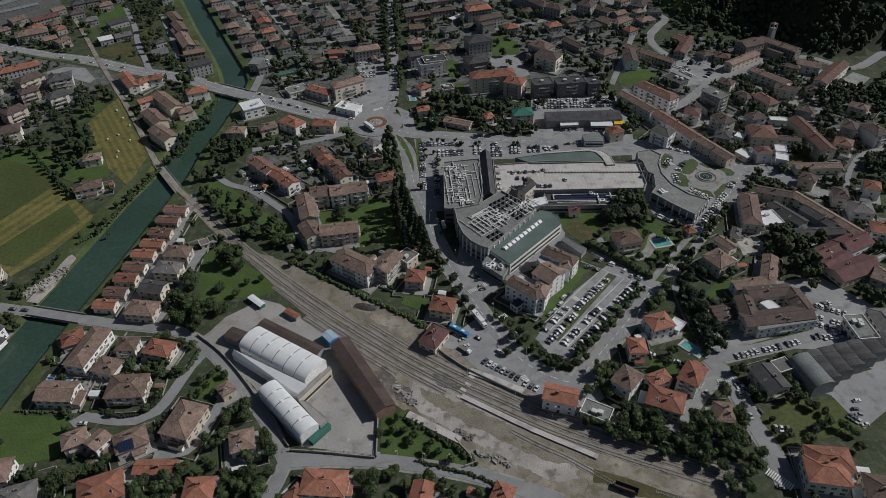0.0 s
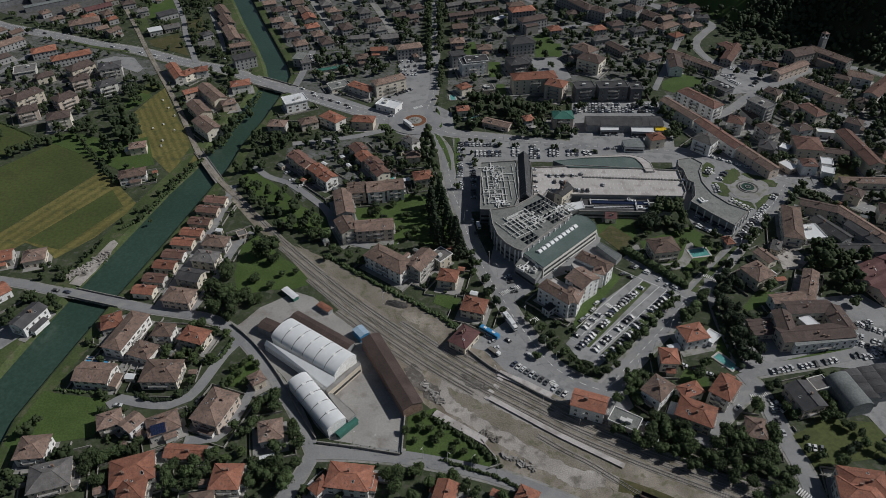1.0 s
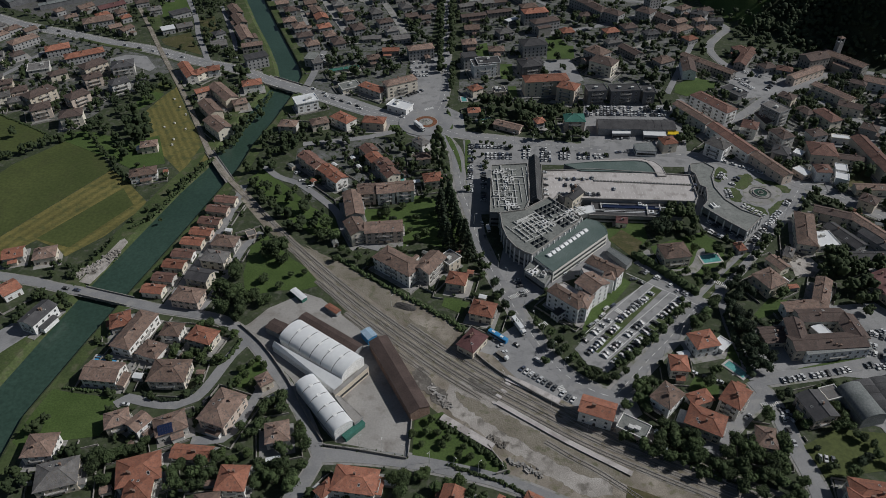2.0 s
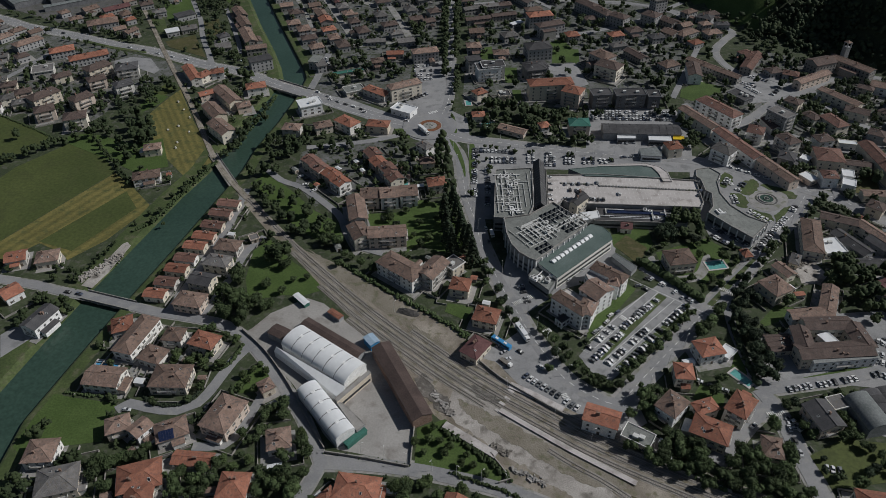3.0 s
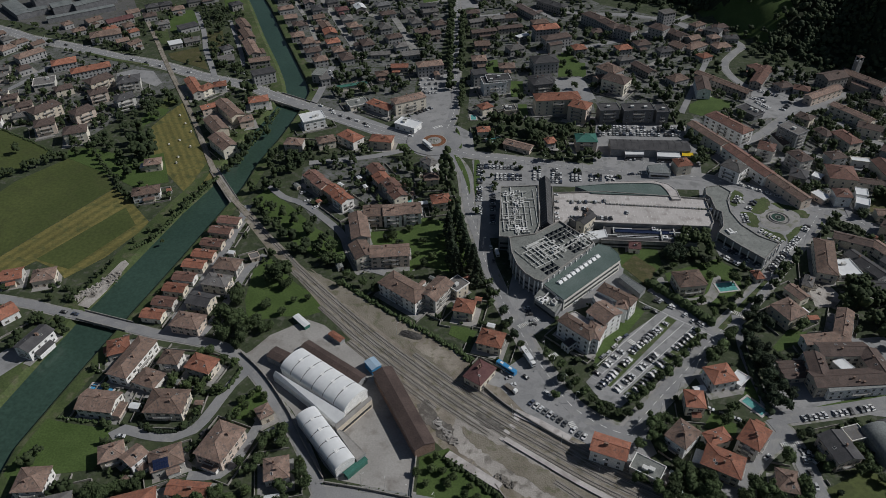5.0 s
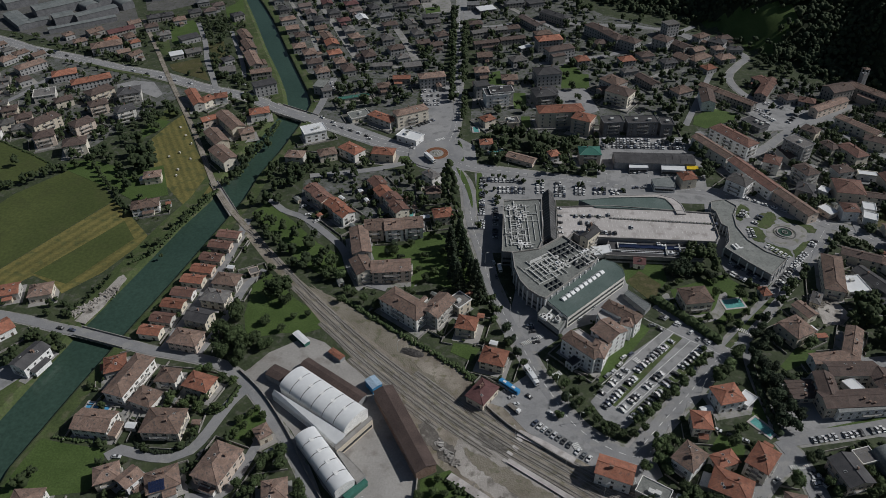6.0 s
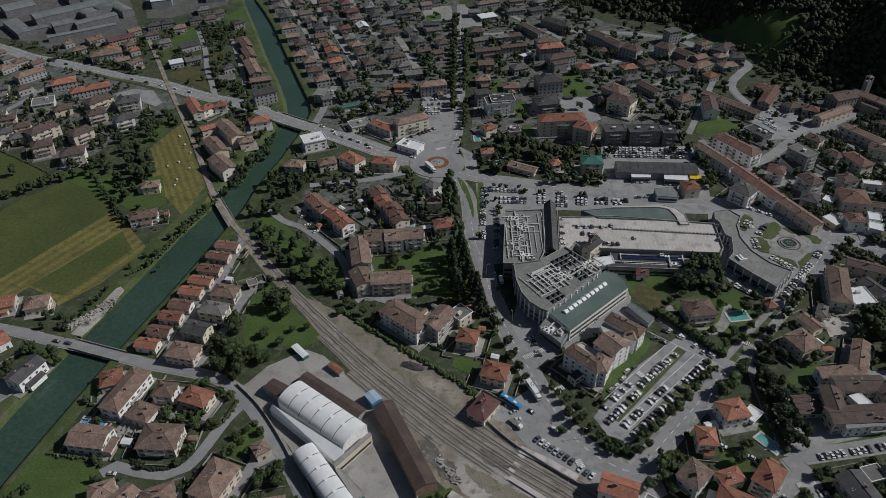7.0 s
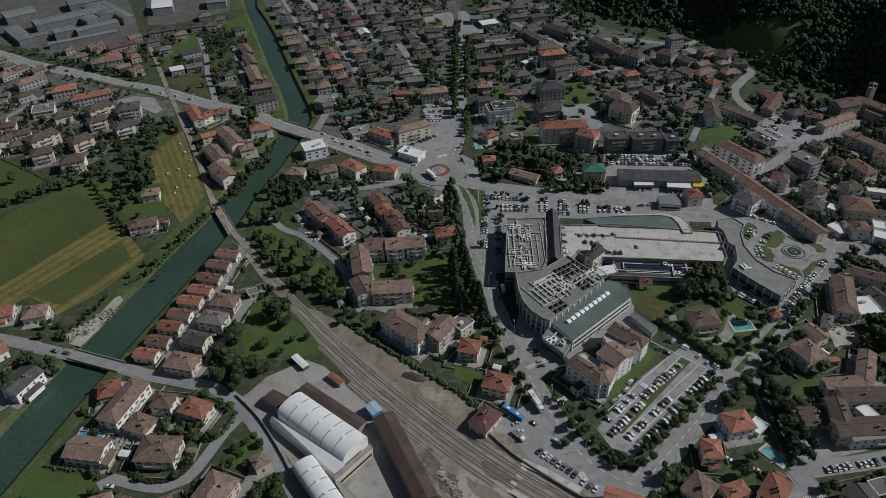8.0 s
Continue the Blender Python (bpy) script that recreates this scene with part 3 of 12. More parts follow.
def house(x, y, rot, L, W, h, kind="hip", tile="r", wall="", near=True, pitch=0.36, windows=True, label="", name="house", shutters=None, balconies=True, extras=True):
    """A house: L along the ridge, W across, both at the eaves; h to the eaves."""
    rnd = random.Random(round(x * 7 + y * 13))
    take_rect(x, y, rot, L, W, 0.8)
    HOMES.append((x, y, rot, L, W))
    if y > FAR_QUARTER:
        FAR_HOUSES.append((x, y, rot, L, W, h, kind, tile))
        return None
    ob = empty(name, x, y, rot)
    over = 0.6
    rise = pitch * W / 2
    body_l, body_w = L - 2 * over, W - 2 * over
    mat = {"": PLASTER, "w": WHITE_WALL, "g": GREY_WALL, "k": DARK_WALL}[wall]
    part("wall", wall_bm(body_l, body_w, h, kind, rise), mat, ob)
    if kind == "flat":
        bm = bmesh.new()
        box(bm, -L / 2 + 0.3, L / 2 - 0.3, -W / 2 + 0.3, W / 2 - 0.3, h - 0.1, h + 0.15)
        roof = part("roof", bm, TILES[tile], ob)
        bm = bmesh.new()
        for a, b, c, d in ((-L / 2, L / 2, -W / 2, -W / 2 + 0.3), (-L / 2, L / 2, W / 2 - 0.3, W / 2),
                           (-L / 2, -L / 2 + 0.3, -W / 2 + 0.3, W / 2 - 0.3), (L / 2 - 0.3, L / 2, -W / 2 + 0.3, W / 2 - 0.3)):
            box(bm, a, b, c, d, h - 0.15, h + 0.6)
        part("parapet", bm, mat, ob)
        if L * W > 90:
            for k in range(rnd.randint(1, 3)):
                bm = bmesh.new()
                u, v = rnd.uniform(-L / 4, L / 4), rnd.uniform(-W / 5, W / 5)
                box(bm, u - 1.2, u + 1.2, v - 0.9, v + 0.9, h + 0.1, h + 1.6)
                box(bm, u - 1.35, u + 1.35, v - 1.05, v + 1.05, h + 1.6, h + 1.75)
                part("roof_housing", bm, METAL, ob)
    else:
        roof = part("roof", roof_bm(L, W, h, kind, rise), TILES[tile], ob)
        for k in range(rnd.randint(1, 2) if near else 1):
            u, v = rnd.uniform(-L / 5, L / 5), rnd.choice((-1, 1)) * W * rnd.uniform(0.08, 0.2)
            part("chimney", CHIMNEY, None, roof, at=pose(u, v, h + rise * (1 - abs(v) / (W / 2)) + 0.2))
        for k in range(rnd.randint(0, 2)):
            v = rnd.choice((-1, 1)) * W * rnd.uniform(0.14, 0.3)
            part("roof_window", ROOF_WINDOW, None, roof, "small tilted roof window", at=pose(rnd.uniform(-L / 4, L / 4), v, h + rise * (1 - abs(v) / (W / 2)), math.degrees(math.atan(-pitch if v > 0 else pitch))))
    if extras and kind != "flat" and 5 <= h <= 8.5 and L < 24 and rnd.random() < 0.5:
        wl, deep, top = L * rnd.uniform(0.3, 0.55), rnd.uniform(2.2, 3.6), rnd.uniform(2.5, 2.9)
        turn = rnd.choice((0, 180, 90, -90))
        off, room = (body_w / 2, body_l) if turn in (0, 180) else (body_l / 2, body_w)
        wl = min(wl, room * 0.7)
        at = pose(0, 0, 0, 0, 0, turn) @ pose(rnd.uniform(-0.15, 0.15) * room, -off, 0)
        bm = bmesh.new()
        prism(bm, [(-deep, -0.2), (0, -0.2), (0, top + 0.5), (-deep, top)], -wl / 2, wl / 2)
        porch = part("porch", fixed(bm), mat, ob, at=at)
        bm = bmesh.new()
        prism(bm, [(-deep - 0.4, top), (0.0, top + 0.58), (0.0, top + 0.74), (-deep - 0.4, top + 0.16)], -wl / 2 - 0.3, wl / 2 + 0.3)
        part("porch_roof", fixed(bm), TILES[tile] if rnd.random() < 0.6 else FRAME, porch)
    if windows:
        floors = max(1, int((h + 0.4) / 3.0))
        key = (1.1, 1.4, True) if (shutters if shutters is not None else rnd.random() < 0.7) else (1.3, 1.5, False)
        door_done = False
        for side, (length, off, turn) in enumerate(((body_l, body_w / 2, 0), (body_l, body_w / 2, 180), (body_w, body_l / 2, 90), (body_w, body_l / 2, -90))):
            face = math.sin(radians(rot + turn - 90))
            if face > (0.55 if near else -0.3):
                continue
            n = max(1, int(length / (3.9 if near else 5.6)))
            for f in range(floors):
                for i in range(n):
                    a = (i + 0.5 - n / 2) * length / n
                    at = pose(0, 0, 0, 0, 0, turn) @ pose(a, -off, 0.9 + f * 3.0)
                    if f == 0 and not door_done and i == n // 2 and near:
                        part("door", DOOR, None, ob, at=pose(0, 0, 0, 0, 0, turn) @ pose(a, -off, 0))
                        door_done = True
                        continue
                    part("window", WINDOWS[key], None, ob, at=at)
            if balconies and floors > 1 and length > 7 and (h > 8.5 or (near and rnd.random() < 0.5)):
                size = 3.5 if length < 10 else (6.0 if length < 14 else 9.0)
                for f in range(1, floors):
                    part("balcony", BALCONIES[size], None, ob, at=pose(0, 0, 0, 0, 0, turn) @ pose(0, -off, f * 3.0 + 0.1))
    words = {"": "plastered", "w": "white rendered", "g": "grey clad", "k": "dark grey"}[wall]
    tall = "two-storey" if h < 8 else "apartment"
    if h < 4.5:
        tall = "low"
    return tagged(ob, label or f"{tall} {words} house with a {TILE_WORDS[tile]} {'flat' if kind == 'flat' else kind + 'ped' if kind == 'hip' else 'gabled'} roof",
                  "house", "houses of the town")


def barrel(x, y, rot, L, W, h, rise, mat, seams=5, name="warehouse", label="", wall=None, skylights=True):
    """A shed under a vaulted sheet roof, with dark seams between its bays."""
    ob = empty(name, x, y, rot)
    take_rect(x, y, rot, L, W)
    bm = bmesh.new()
    box(bm, -L / 2 + 0.3, L / 2 - 0.3, -W / 2 + 0.3, W / 2 - 0.3, -0.3, h)
    arch = [(-W / 2 + 0.3, h - 0.2)] + [(-(W / 2 - 0.3) * math.cos(a), h + (rise - 0.25) * math.sin(a)) for a in [k * math.pi / 28 for k in range(29)]] + [(W / 2 - 0.3, h - 0.2)]
    prism(bm, arch, -L / 2 + 0.3, L / 2 - 0.3)
    part("wall", fixed(bm), wall or WHITE_WALL, ob)
    for i in range(seams + 1):
        a, b = -L / 2 + i * L / (seams + 1), -L / 2 + (i + 1) * L / (seams + 1)
        bm = bmesh.new()
        out = [(-W / 2 * math.cos(k * math.pi / 28), h + rise * math.sin(k * math.pi / 28)) for k in range(29)]
        inn = [(p * 0.985, q - 0.2) for p, q in out[::-1]]
        prism(bm, out + inn, a + 0.22, b - 0.22)
        part("roof_bay", fixed(bm), mat, ob)
        if i < seams:
            bm = bmesh.new()
            low = [(p * 0.985, q - 0.12) for p, q in out]
            prism(bm, low + inn, b - 0.22, b + 0.22)
            part("seam", fixed(bm), DARK_TILE, ob)
            if skylights:
                bm = bmesh.new()
                box(bm, b - 1.0, b + 1.0, -1.0, 1.0, h + rise - 0.25, h + rise + 0.12)
                part("roof_light", bm, WHITE_WALL, ob)
    return tagged(ob, label or "vaulted sheet-roofed warehouse shed", "warehouse")


def shed(x, y, rot, L, W, h, mat, rise=1.2, name="shed", label="", wall=None, ribs=6.0):
    """A long low shed with a shallow gable of sheet bays."""
    ob = empty(name, x, y, rot)
    take_rect(x, y, rot, L, W)
    part("wall", wall_bm(L - 0.6, W - 0.6, h, "gable", rise), wall or GREY_WALL, ob)
    bm = bmesh.new()
    prism(bm, [(-W / 2, h - 0.2), (0, h + rise - 0.2), (W / 2, h - 0.2), (W / 2, h), (0, h + rise), (-W / 2, h)], -L / 2, L / 2)
    roof = part("roof", fixed(bm), mat, ob)
    if ribs:
        n = int(L / ribs)
        for i in range(1, n):
            bm = bmesh.new()
            a = -L / 2 + i * L / n
            prism(bm, [(-W / 2, h), (0, h + rise), (W / 2, h), (W / 2, h + 0.12), (0, h + rise + 0.12), (-W / 2, h + 0.12)], a - 0.1, a + 0.1)
            part("roof_seam", fixed(bm), mat, roof)
    return tagged(ob, label or "long low shed with a sheet roof", "shed")


# ---- trees ----
def crown_mesh(seed, kind, mat, far=False):
    """A crown of many clumps and loose leaf tufts; about 1 across, standing on z 0."""
    rnd = random.Random(seed)
    verts, faces = [], []

    def clump(c, r, flat):
        bm = bmesh.new()
        bmesh.ops.create_icosphere(bm, subdivisions=1, radius=1.0)
        k = len(verts)
        for v in bm.verts:
            s = r * rnd.uniform(0.7, 1.3)
            verts.append((c[0] + v.co.x * s, c[1] + v.co.y * s, c[2] + v.co.z * s * flat))
        for f in bm.faces:
            if not far or f.calc_center_median().z > -0.45:
                faces.append([k + v.index for v in f.verts])
        bm.free()

    def tuft(c, r):
        k = len(verts)
        d = Vector((rnd.gauss(0, 1), rnd.gauss(0, 1), rnd.gauss(0, 1))).normalized()
        e = d.orthogonal().normalized() * r
        g = d.cross(e)
        for a, b in ((-1, -0.6), (1, -0.5), (0.6, 0.7), (-0.7, 0.8)):
            verts.append(tuple(Vector(c) + e * a * rnd.uniform(0.6, 1.2) + g * b))
        faces.append([k, k + 1, k + 2, k + 3])

    if kind in ("round", "broad"):
        tall = 0.95 if kind == "round" else 0.75
        lobes = [(rnd.gauss(0, 0.15), rnd.gauss(0, 0.15), 0.46 * tall + rnd.uniform(-0.16, 0.2), rnd.uniform(0.16, 0.31)) for _ in range(6 if far else 10)]
        spots = []
        for lx, ly, lz, lr in lobes:
            clump(Vector((lx, ly, lz)), lr * 0.8, 0.9)
            for _ in range(4 if far else 34):
                d = Vector((rnd.gauss(0, 1), rnd.gauss(0, 1), rnd.gauss(0.3, 0.9))).normalized()
                spots.append((Vector((lx, ly, lz)) + d * lr * rnd.uniform(0.7, 1.0)))
        for p in spots:
            clump(p, rnd.uniform(0.06, 0.12) if far else rnd.uniform(0.022, 0.055), 0.8)
        for _ in range(22 if far else 700):
            p = rnd.choice(spots)
            tuft(p + Vector((rnd.gauss(0, 0.05), rnd.gauss(0, 0.05), rnd.gauss(0.01, 0.05))), rnd.uniform(0.03, 0.06) if far else rnd.uniform(0.014, 0.034))
    else:
        height = 2.6 if kind == "column" else 1.9
        spots = []
        for _ in range(30 if far else 170):
            s = rnd.random() ** 0.8
            rad = (0.5 * (1 - s) + 0.04) if kind == "cone" else 0.42 * math.sin(math.pi * min(0.97, 0.12 + s * 0.86)) ** 0.6
            a = rnd.uniform(0, math.tau)
            spots.append(Vector((rad * 0.85 * math.cos(a), rad * 0.85 * math.sin(a), 0.1 + s * height)))
        for p in spots:
            clump(p, rnd.uniform(0.12, 0.2) if far else rnd.uniform(0.05, 0.12), 1.0)
        for _ in range(50 if far else 220):
            p = rnd.choice(spots)
            tuft(p + Vector((rnd.gauss(0, 0.07), rnd.gauss(0, 0.07), rnd.gauss(0, 0.07))), rnd.uniform(0.025, 0.05))
    me = bpy.data.meshes.new("crown")
    me.from_pydata(verts, [], faces)
    me.materials.append(mat)
    me.shade_smooth()
    return me


def trunk_mesh(seed):
    rnd = random.Random(seed)
    bm = bmesh.new()
    tube(bm, (0, 0, -0.05), (0.01, 0, 0.45), 0.035, 0.022, 7)
    for k in range(5):
        a = k * 1.3 + rnd.random()
        tube(bm, (0.01, 0, 0.22 + 0.05 * k), (0.25 * math.cos(a), 0.25 * math.sin(a), 0.5 + 0.06 * k), 0.016, 0.006, 5)
    me = bpy.data.meshes.new("trunk")
    bm.to_mesh(me)
    bm.free()
    me.materials.append(BARK)
    return me


CROWNS = {"o": [crown_mesh(s, "round", LEAF) for s in (1, 2, 3, 4)], "b": [crown_mesh(s, "broad", LEAF) for s in (5, 6, 7)],
          "l": [crown_mesh(s, "round", LIGHT_LEAF) for s in (8, 9, 10)], "c": [crown_mesh(s, "cone", DARK_LEAF) for s in (11, 12)],
          "p": [crown_mesh(s, "column", DARK_LEAF) for s in (13, 14)], "k": [crown_mesh(s, "broad", DARK_LEAF) for s in (15, 16)]}
TRUNKS = [trunk_mesh(s) for s in (1, 2, 3)]
TREE_WORDS = {"o": ("leafy green deciduous tree with a rounded crown", "tree"), "b": ("spreading broad-crowned green tree", "tree"),
              "l": ("light green garden tree with loose foliage", "tree"), "c": ("dark green conical conifer", "tree"),
              "p": ("tall dark columnar tree in a row", "tree"), "k": ("dense dark-leaved spreading tree", "tree")}


FAR_CROWNS = {"o": [crown_mesh(s, "round", FAR_LEAF, True) for s in (21, 22, 23)], "p": [crown_mesh(s, "column", FAR_LEAF, True) for s in (24, 25)]}
WOOD = []


def tree(x, y, d, kind="o", z=0.0):
    """Puts a tree whose crown is d across on the list."""
    WOOD.append((x, y, d, kind, z))


def grow(x, y, d, kind, z):
    rnd = random.Random(round(x * 11 + y * 17))
    ob = empty("tree", x, y, rnd.uniform(0, 360), z)
    high = d * rnd.uniform(0.85, 1.15)
    part("trunk", rnd.choice(TRUNKS), None, ob, at=Matrix.Diagonal((d, d, high, 1)))
    lift = 0.16 * high if kind in "oblk" else 0.06 * high
    part("crown", rnd.choice(CROWNS[kind]), None, ob, at=Matrix.Translation((0, 0, lift)) @ Matrix.Diagonal((d, d, high, 1)))
    return tagged(ob, TREE_WORDS[kind][0], "tree", "trees of the town")


def mesh_arrays(me):
    co = np.empty(len(me.vertices) * 3)
    me.vertices.foreach_get("co", co)
    return co.reshape(-1, 3), [list(p.vertices) for p in me.polygons], [p.material_index for p in me.polygons]


def joined(name, copies, mats, label, category, smooth=False):
    """Many far copies of a few meshes as one mass. copies: (arrays, matrix)."""
    verts, faces, slots, k = [], [], [], 0
    for (co, polys, idx), m in copies:
        m = np.array(m)
        verts.append(co @ m[:3, :3].T + m[:3, 3])
        faces += [[k + i for i in f] for f in polys]
        slots += idx
        k += len(co)
    me = bpy.data.meshes.new(name)
    me.from_pydata(np.concatenate(verts).tolist(), [], faces)
    for m in mats:
        me.materials.append(m)
    me.polygons.foreach_set("material_index", slots)
    if smooth:
        me.shade_smooth()
    return tagged(part(name, me, None), label, category, kind="stuff")


def over_rect(w, home):
    """Whether a tree's crown would reach well into a house."""
    x, y, rot, L, W = home
    u, v = w[0] - x, w[1] - y
    c, s = math.cos(radians(rot)), math.sin(radians(rot))
    return abs(u * c + v * s) < L / 2 + 0.22 * w[2] and abs(v * c - u * s) < W / 2 + 0.22 * w[2]


def plant_trees():
    """The trees next to the railway and the centre stand singly; those beyond are one mass."""
    kept = []
    for w in sorted(WOOD, key=lambda w: -w[2]):
        i, j = int(w[0] - X0), int(w[1] - Y0)
        if 0 <= i < SPAN_X and 0 <= j < SPAN_Y and ROADWAY[i, j]:
            continue
        if any(math.hypot(w[0] - k[0], w[1] - k[1]) < 0.26 * (w[2] + k[2]) for k in kept):
            continue
        if any(abs(w[0] - h[0]) < 20 and over_rect(w, h) for h in HOMES):
            continue
        kept.append(w)
    order = sorted(kept, key=lambda w: math.hypot(w[0] - 20, w[1] - 200))
    for w in order[:280]:
        grow(*w)
    arrays = {k: [mesh_arrays(m) for m in v] for k, v in FAR_CROWNS.items()}
    rnd = random.Random(8)
    copies = []
    for x, y, d, kind, z in order[280:]:
        high = d * rnd.uniform(0.9, 1.2)
        copies.append((rnd.choice(arrays["p" if kind in "cp" else "o"]),
                       pose(x, y, z + 0.05 * high, 0, 0, rnd.uniform(0, 360)) @ Matrix.Diagonal((d, d, high, 1))))
    joined("distant_trees", copies, [FAR_LEAF], "many green trees of the farther gardens and streets", "trees", True)


def bushes(name, pts, r, label, mat=None, every=1.0, jitter=0.4, seed=3, z=0.0):
    """A hedge or scrub along a line: many leafy clumps as one thing."""
    rnd = random.Random(seed + round(pts[0][0] * 3))
    line = smooth_line(pts, every)
    verts, faces = [], []
    bm = bmesh.new()
    bmesh.ops.create_icosphere(bm, subdivisions=1, radius=1.0)
    ball = [v.co.copy() for v in bm.verts]
    tris = [[v.index for v in f.verts] for f in bm.faces]
    bm.free()
    for p in line:
        for _ in range(3):
            c = Vector((p.x + rnd.gauss(0, jitter), p.y + rnd.gauss(0, jitter), z + r * rnd.uniform(0.3, 0.9)))
            k, q = len(verts), r * rnd.uniform(0.5, 0.95)
            verts += [tuple(c + v * q * rnd.uniform(0.7, 1.25)) for v in ball]
            faces += [[k + i for i in f] for f in tris]
    me = bpy.data.meshes.new(name)
    me.from_pydata(verts, [], faces)
    me.materials.append(mat or LEAF)
    return tagged(part(name, me, None), label, "hedge")


# ---- cars ----
def car_meshes():
    bm = bmesh.new()
    low = [(-2.1, 0.28), (2.1, 0.28), (2.15, 0.55), (2.0, 0.78), (0.95, 0.92), (-1.75, 0.95), (-2.12, 0.85), (-2.15, 0.5)]
    prism(bm, low, -0.88, 0.88)
    top = [(-1.35, 1.36), (0.1, 1.42), (0.15, 1.47), (-0.6, 1.5), (-1.3, 1.44)]
    prism(bm, top, -0.66, 0.66)
    fixed(bm)
    bmesh.ops.rotate(bm, verts=bm.verts, cent=(0, 0, 0), matrix=Matrix.Rotation(radians(-90), 3, "Z"))
    body = bpy.data.meshes.new("car")
    bm.to_mesh(body)
    bm.free()
    body.materials.append(CAR_PAINT)
    bm = bmesh.new()
    v = []
    for z, x0, x1, w in ((0.9, -1.8, 1.0, 0.82), (1.4, -1.38, 0.12, 0.66)):
        v.append([bm.verts.new(p) for p in ((x0, -w, z), (x1, -w, z), (x1, w, z), (x0, w, z))])
    for i in range(4):
        j = (i + 1) % 4
        bm.faces.new((v[0][i], v[0][j], v[1][j], v[1][i]))
    bm.faces.new(v[1])
    glass = bpy.data.meshes.new("windows")
    fixed(bm).to_mesh(glass)
    bm.free()
    glass.materials.append(GLASS)
    bm = bmesh.new()
    tube(bm, (0, -0.1, 0), (0, 0.1, 0), 0.32, 0.32, 10)
    wheel = bpy.data.meshes.new("wheel")
    bm.to_mesh(wheel)
    bm.free()
    wheel.materials.append(RUBBER)
    bm = bmesh.new()
    rings = []
    for z, x0, x1, w in ((0.3, -2.1, 2.1, 0.86), (0.88, -2.1, 2.0, 0.88), (0.92, -1.75, 0.95, 0.8), (1.42, -1.3, 0.1, 0.66)):
        rings.append([bm.verts.new(p) for p in ((x0, -w, z), (x1, -w, z), (x1, w, z), (x0, w, z))])
    for k in range(3):
        for i in range(4):
            j = (i + 1) % 4
            bm.faces.new((rings[k][i], rings[k][j], rings[k + 1][j], rings[k + 1][i])).material_index = 1 if k == 2 else 0
    bm.faces.new(rings[3])
    far = bpy.data.meshes.new("far_car")
    bm.to_mesh(far)
    bm.free()
    far.materials.append(FAR_PAINT), far.materials.append(GLASS)
    return body, glass, wheel, far


CAR_BODY, CAR_GLASS, WHEEL, FAR_CAR = car_meshes()


CARS = []


def car(x, y, rot, z=0.1, size=1.0):
    CARS.append((x, y, rot, z, size))


def park_cars():
    """Cars near the station and the centre stand singly; those beyond are one mass."""
    order = sorted(CARS, key=lambda c: math.hypot(c[0] - 40, c[1] - 230))
    for i, (x, y, rot, z, size) in enumerate(order[:300]):
        ob = part("car", CAR_BODY, None)
        ob.matrix_basis = pose(x, y, z, 0, 0, rot) @ Matrix.Diagonal((0.92 * size, 0.94, 0.94 * size, 1))
        part("glasshouse", CAR_GLASS, None, ob, "dark tinted car windows")
        if i < 150:
            for u in (-1.3, 1.3):
                for v in (-0.82, 0.82):
                    part("wheel", WHEEL, None, ob, at=pose(u, v, 0.32))
        tagged(ob, "parked passenger car with dark windows", "car", "parked cars")
    far = mesh_arrays(FAR_CAR)
    joined("distant_cars", [(far, pose(x, y, z, 0, 0, rot)) for x, y, rot, z, size in order[300:]], [FAR_PAINT, GLASS],
           "many parked cars farther off in town", "cars")


def car_row(x0, y0, x1, y1, n, turn=90, fill=0.85, z=0.1, seed=0):
    """Cars parked side by side (turn 90) or nose to tail (turn 0) along a line."""
    rnd = random.Random(seed + round(x0 * 5 + y0 * 3))
    way = math.degrees(math.atan2(y1 - y0, x1 - x0))
    for i in range(n):
        if rnd.random() > fill:
            continue
        s = (i + 0.5) / n
        car(x0 + (x1 - x0) * s + rnd.gauss(0, 0.12), y0 + (y1 - y0) * s + rnd.gauss(0, 0.12),
            way + turn + rnd.choice((0, 180)) + rnd.gauss(0, 2), z, rnd.uniform(0.92, 1.08))

# ---- land: one sheet with the canal's bed and the wooded hill ----
CANAL = [(-221, 130, 10), (-226, 205, 10.5), (-217, 255, 11), (-209, 296, 11.5), (-199, 341, 11.5), (-188, 393, 11), (-180, 425, 9.5), (-178, 456, 9.5),
         (-172, 495, 11), (-165, 538, 9.5), (-163, 573, 8.2), (-170, 594, 7.9), (-185, 629, 7.3), (-214, 693, 7.9), (-246, 768, 7.8), (-266, 811, 6.9), (-286, 852, 4.9),
         (-316, 940, 9), (-360, 1010, 9)]
HILL_FOOT = [(-200, 1150), (40, 960), (81, 885), (135, 805), (217, 765), (250, 690), (265, 662), (285, 645), (320, 628), (345, 604), (366, 582), (390, 588), (420, 606), (470, 560), (700, 420)]
WATER_Z = -2.2
MEADOW_SPOT = (226, 738)      # a clearing on the hillside


def along(table, value, key, column):
    """A straight-line reading out of a table."""
    for p, q in zip(table, table[1:]):
        if p[key] <= value <= q[key]:
            s = (value - p[key]) / (q[key] - p[key])
            return p[column] + (q[column] - p[column]) * s
    return table[0][column] if value < table[0][key] else table[-1][column]


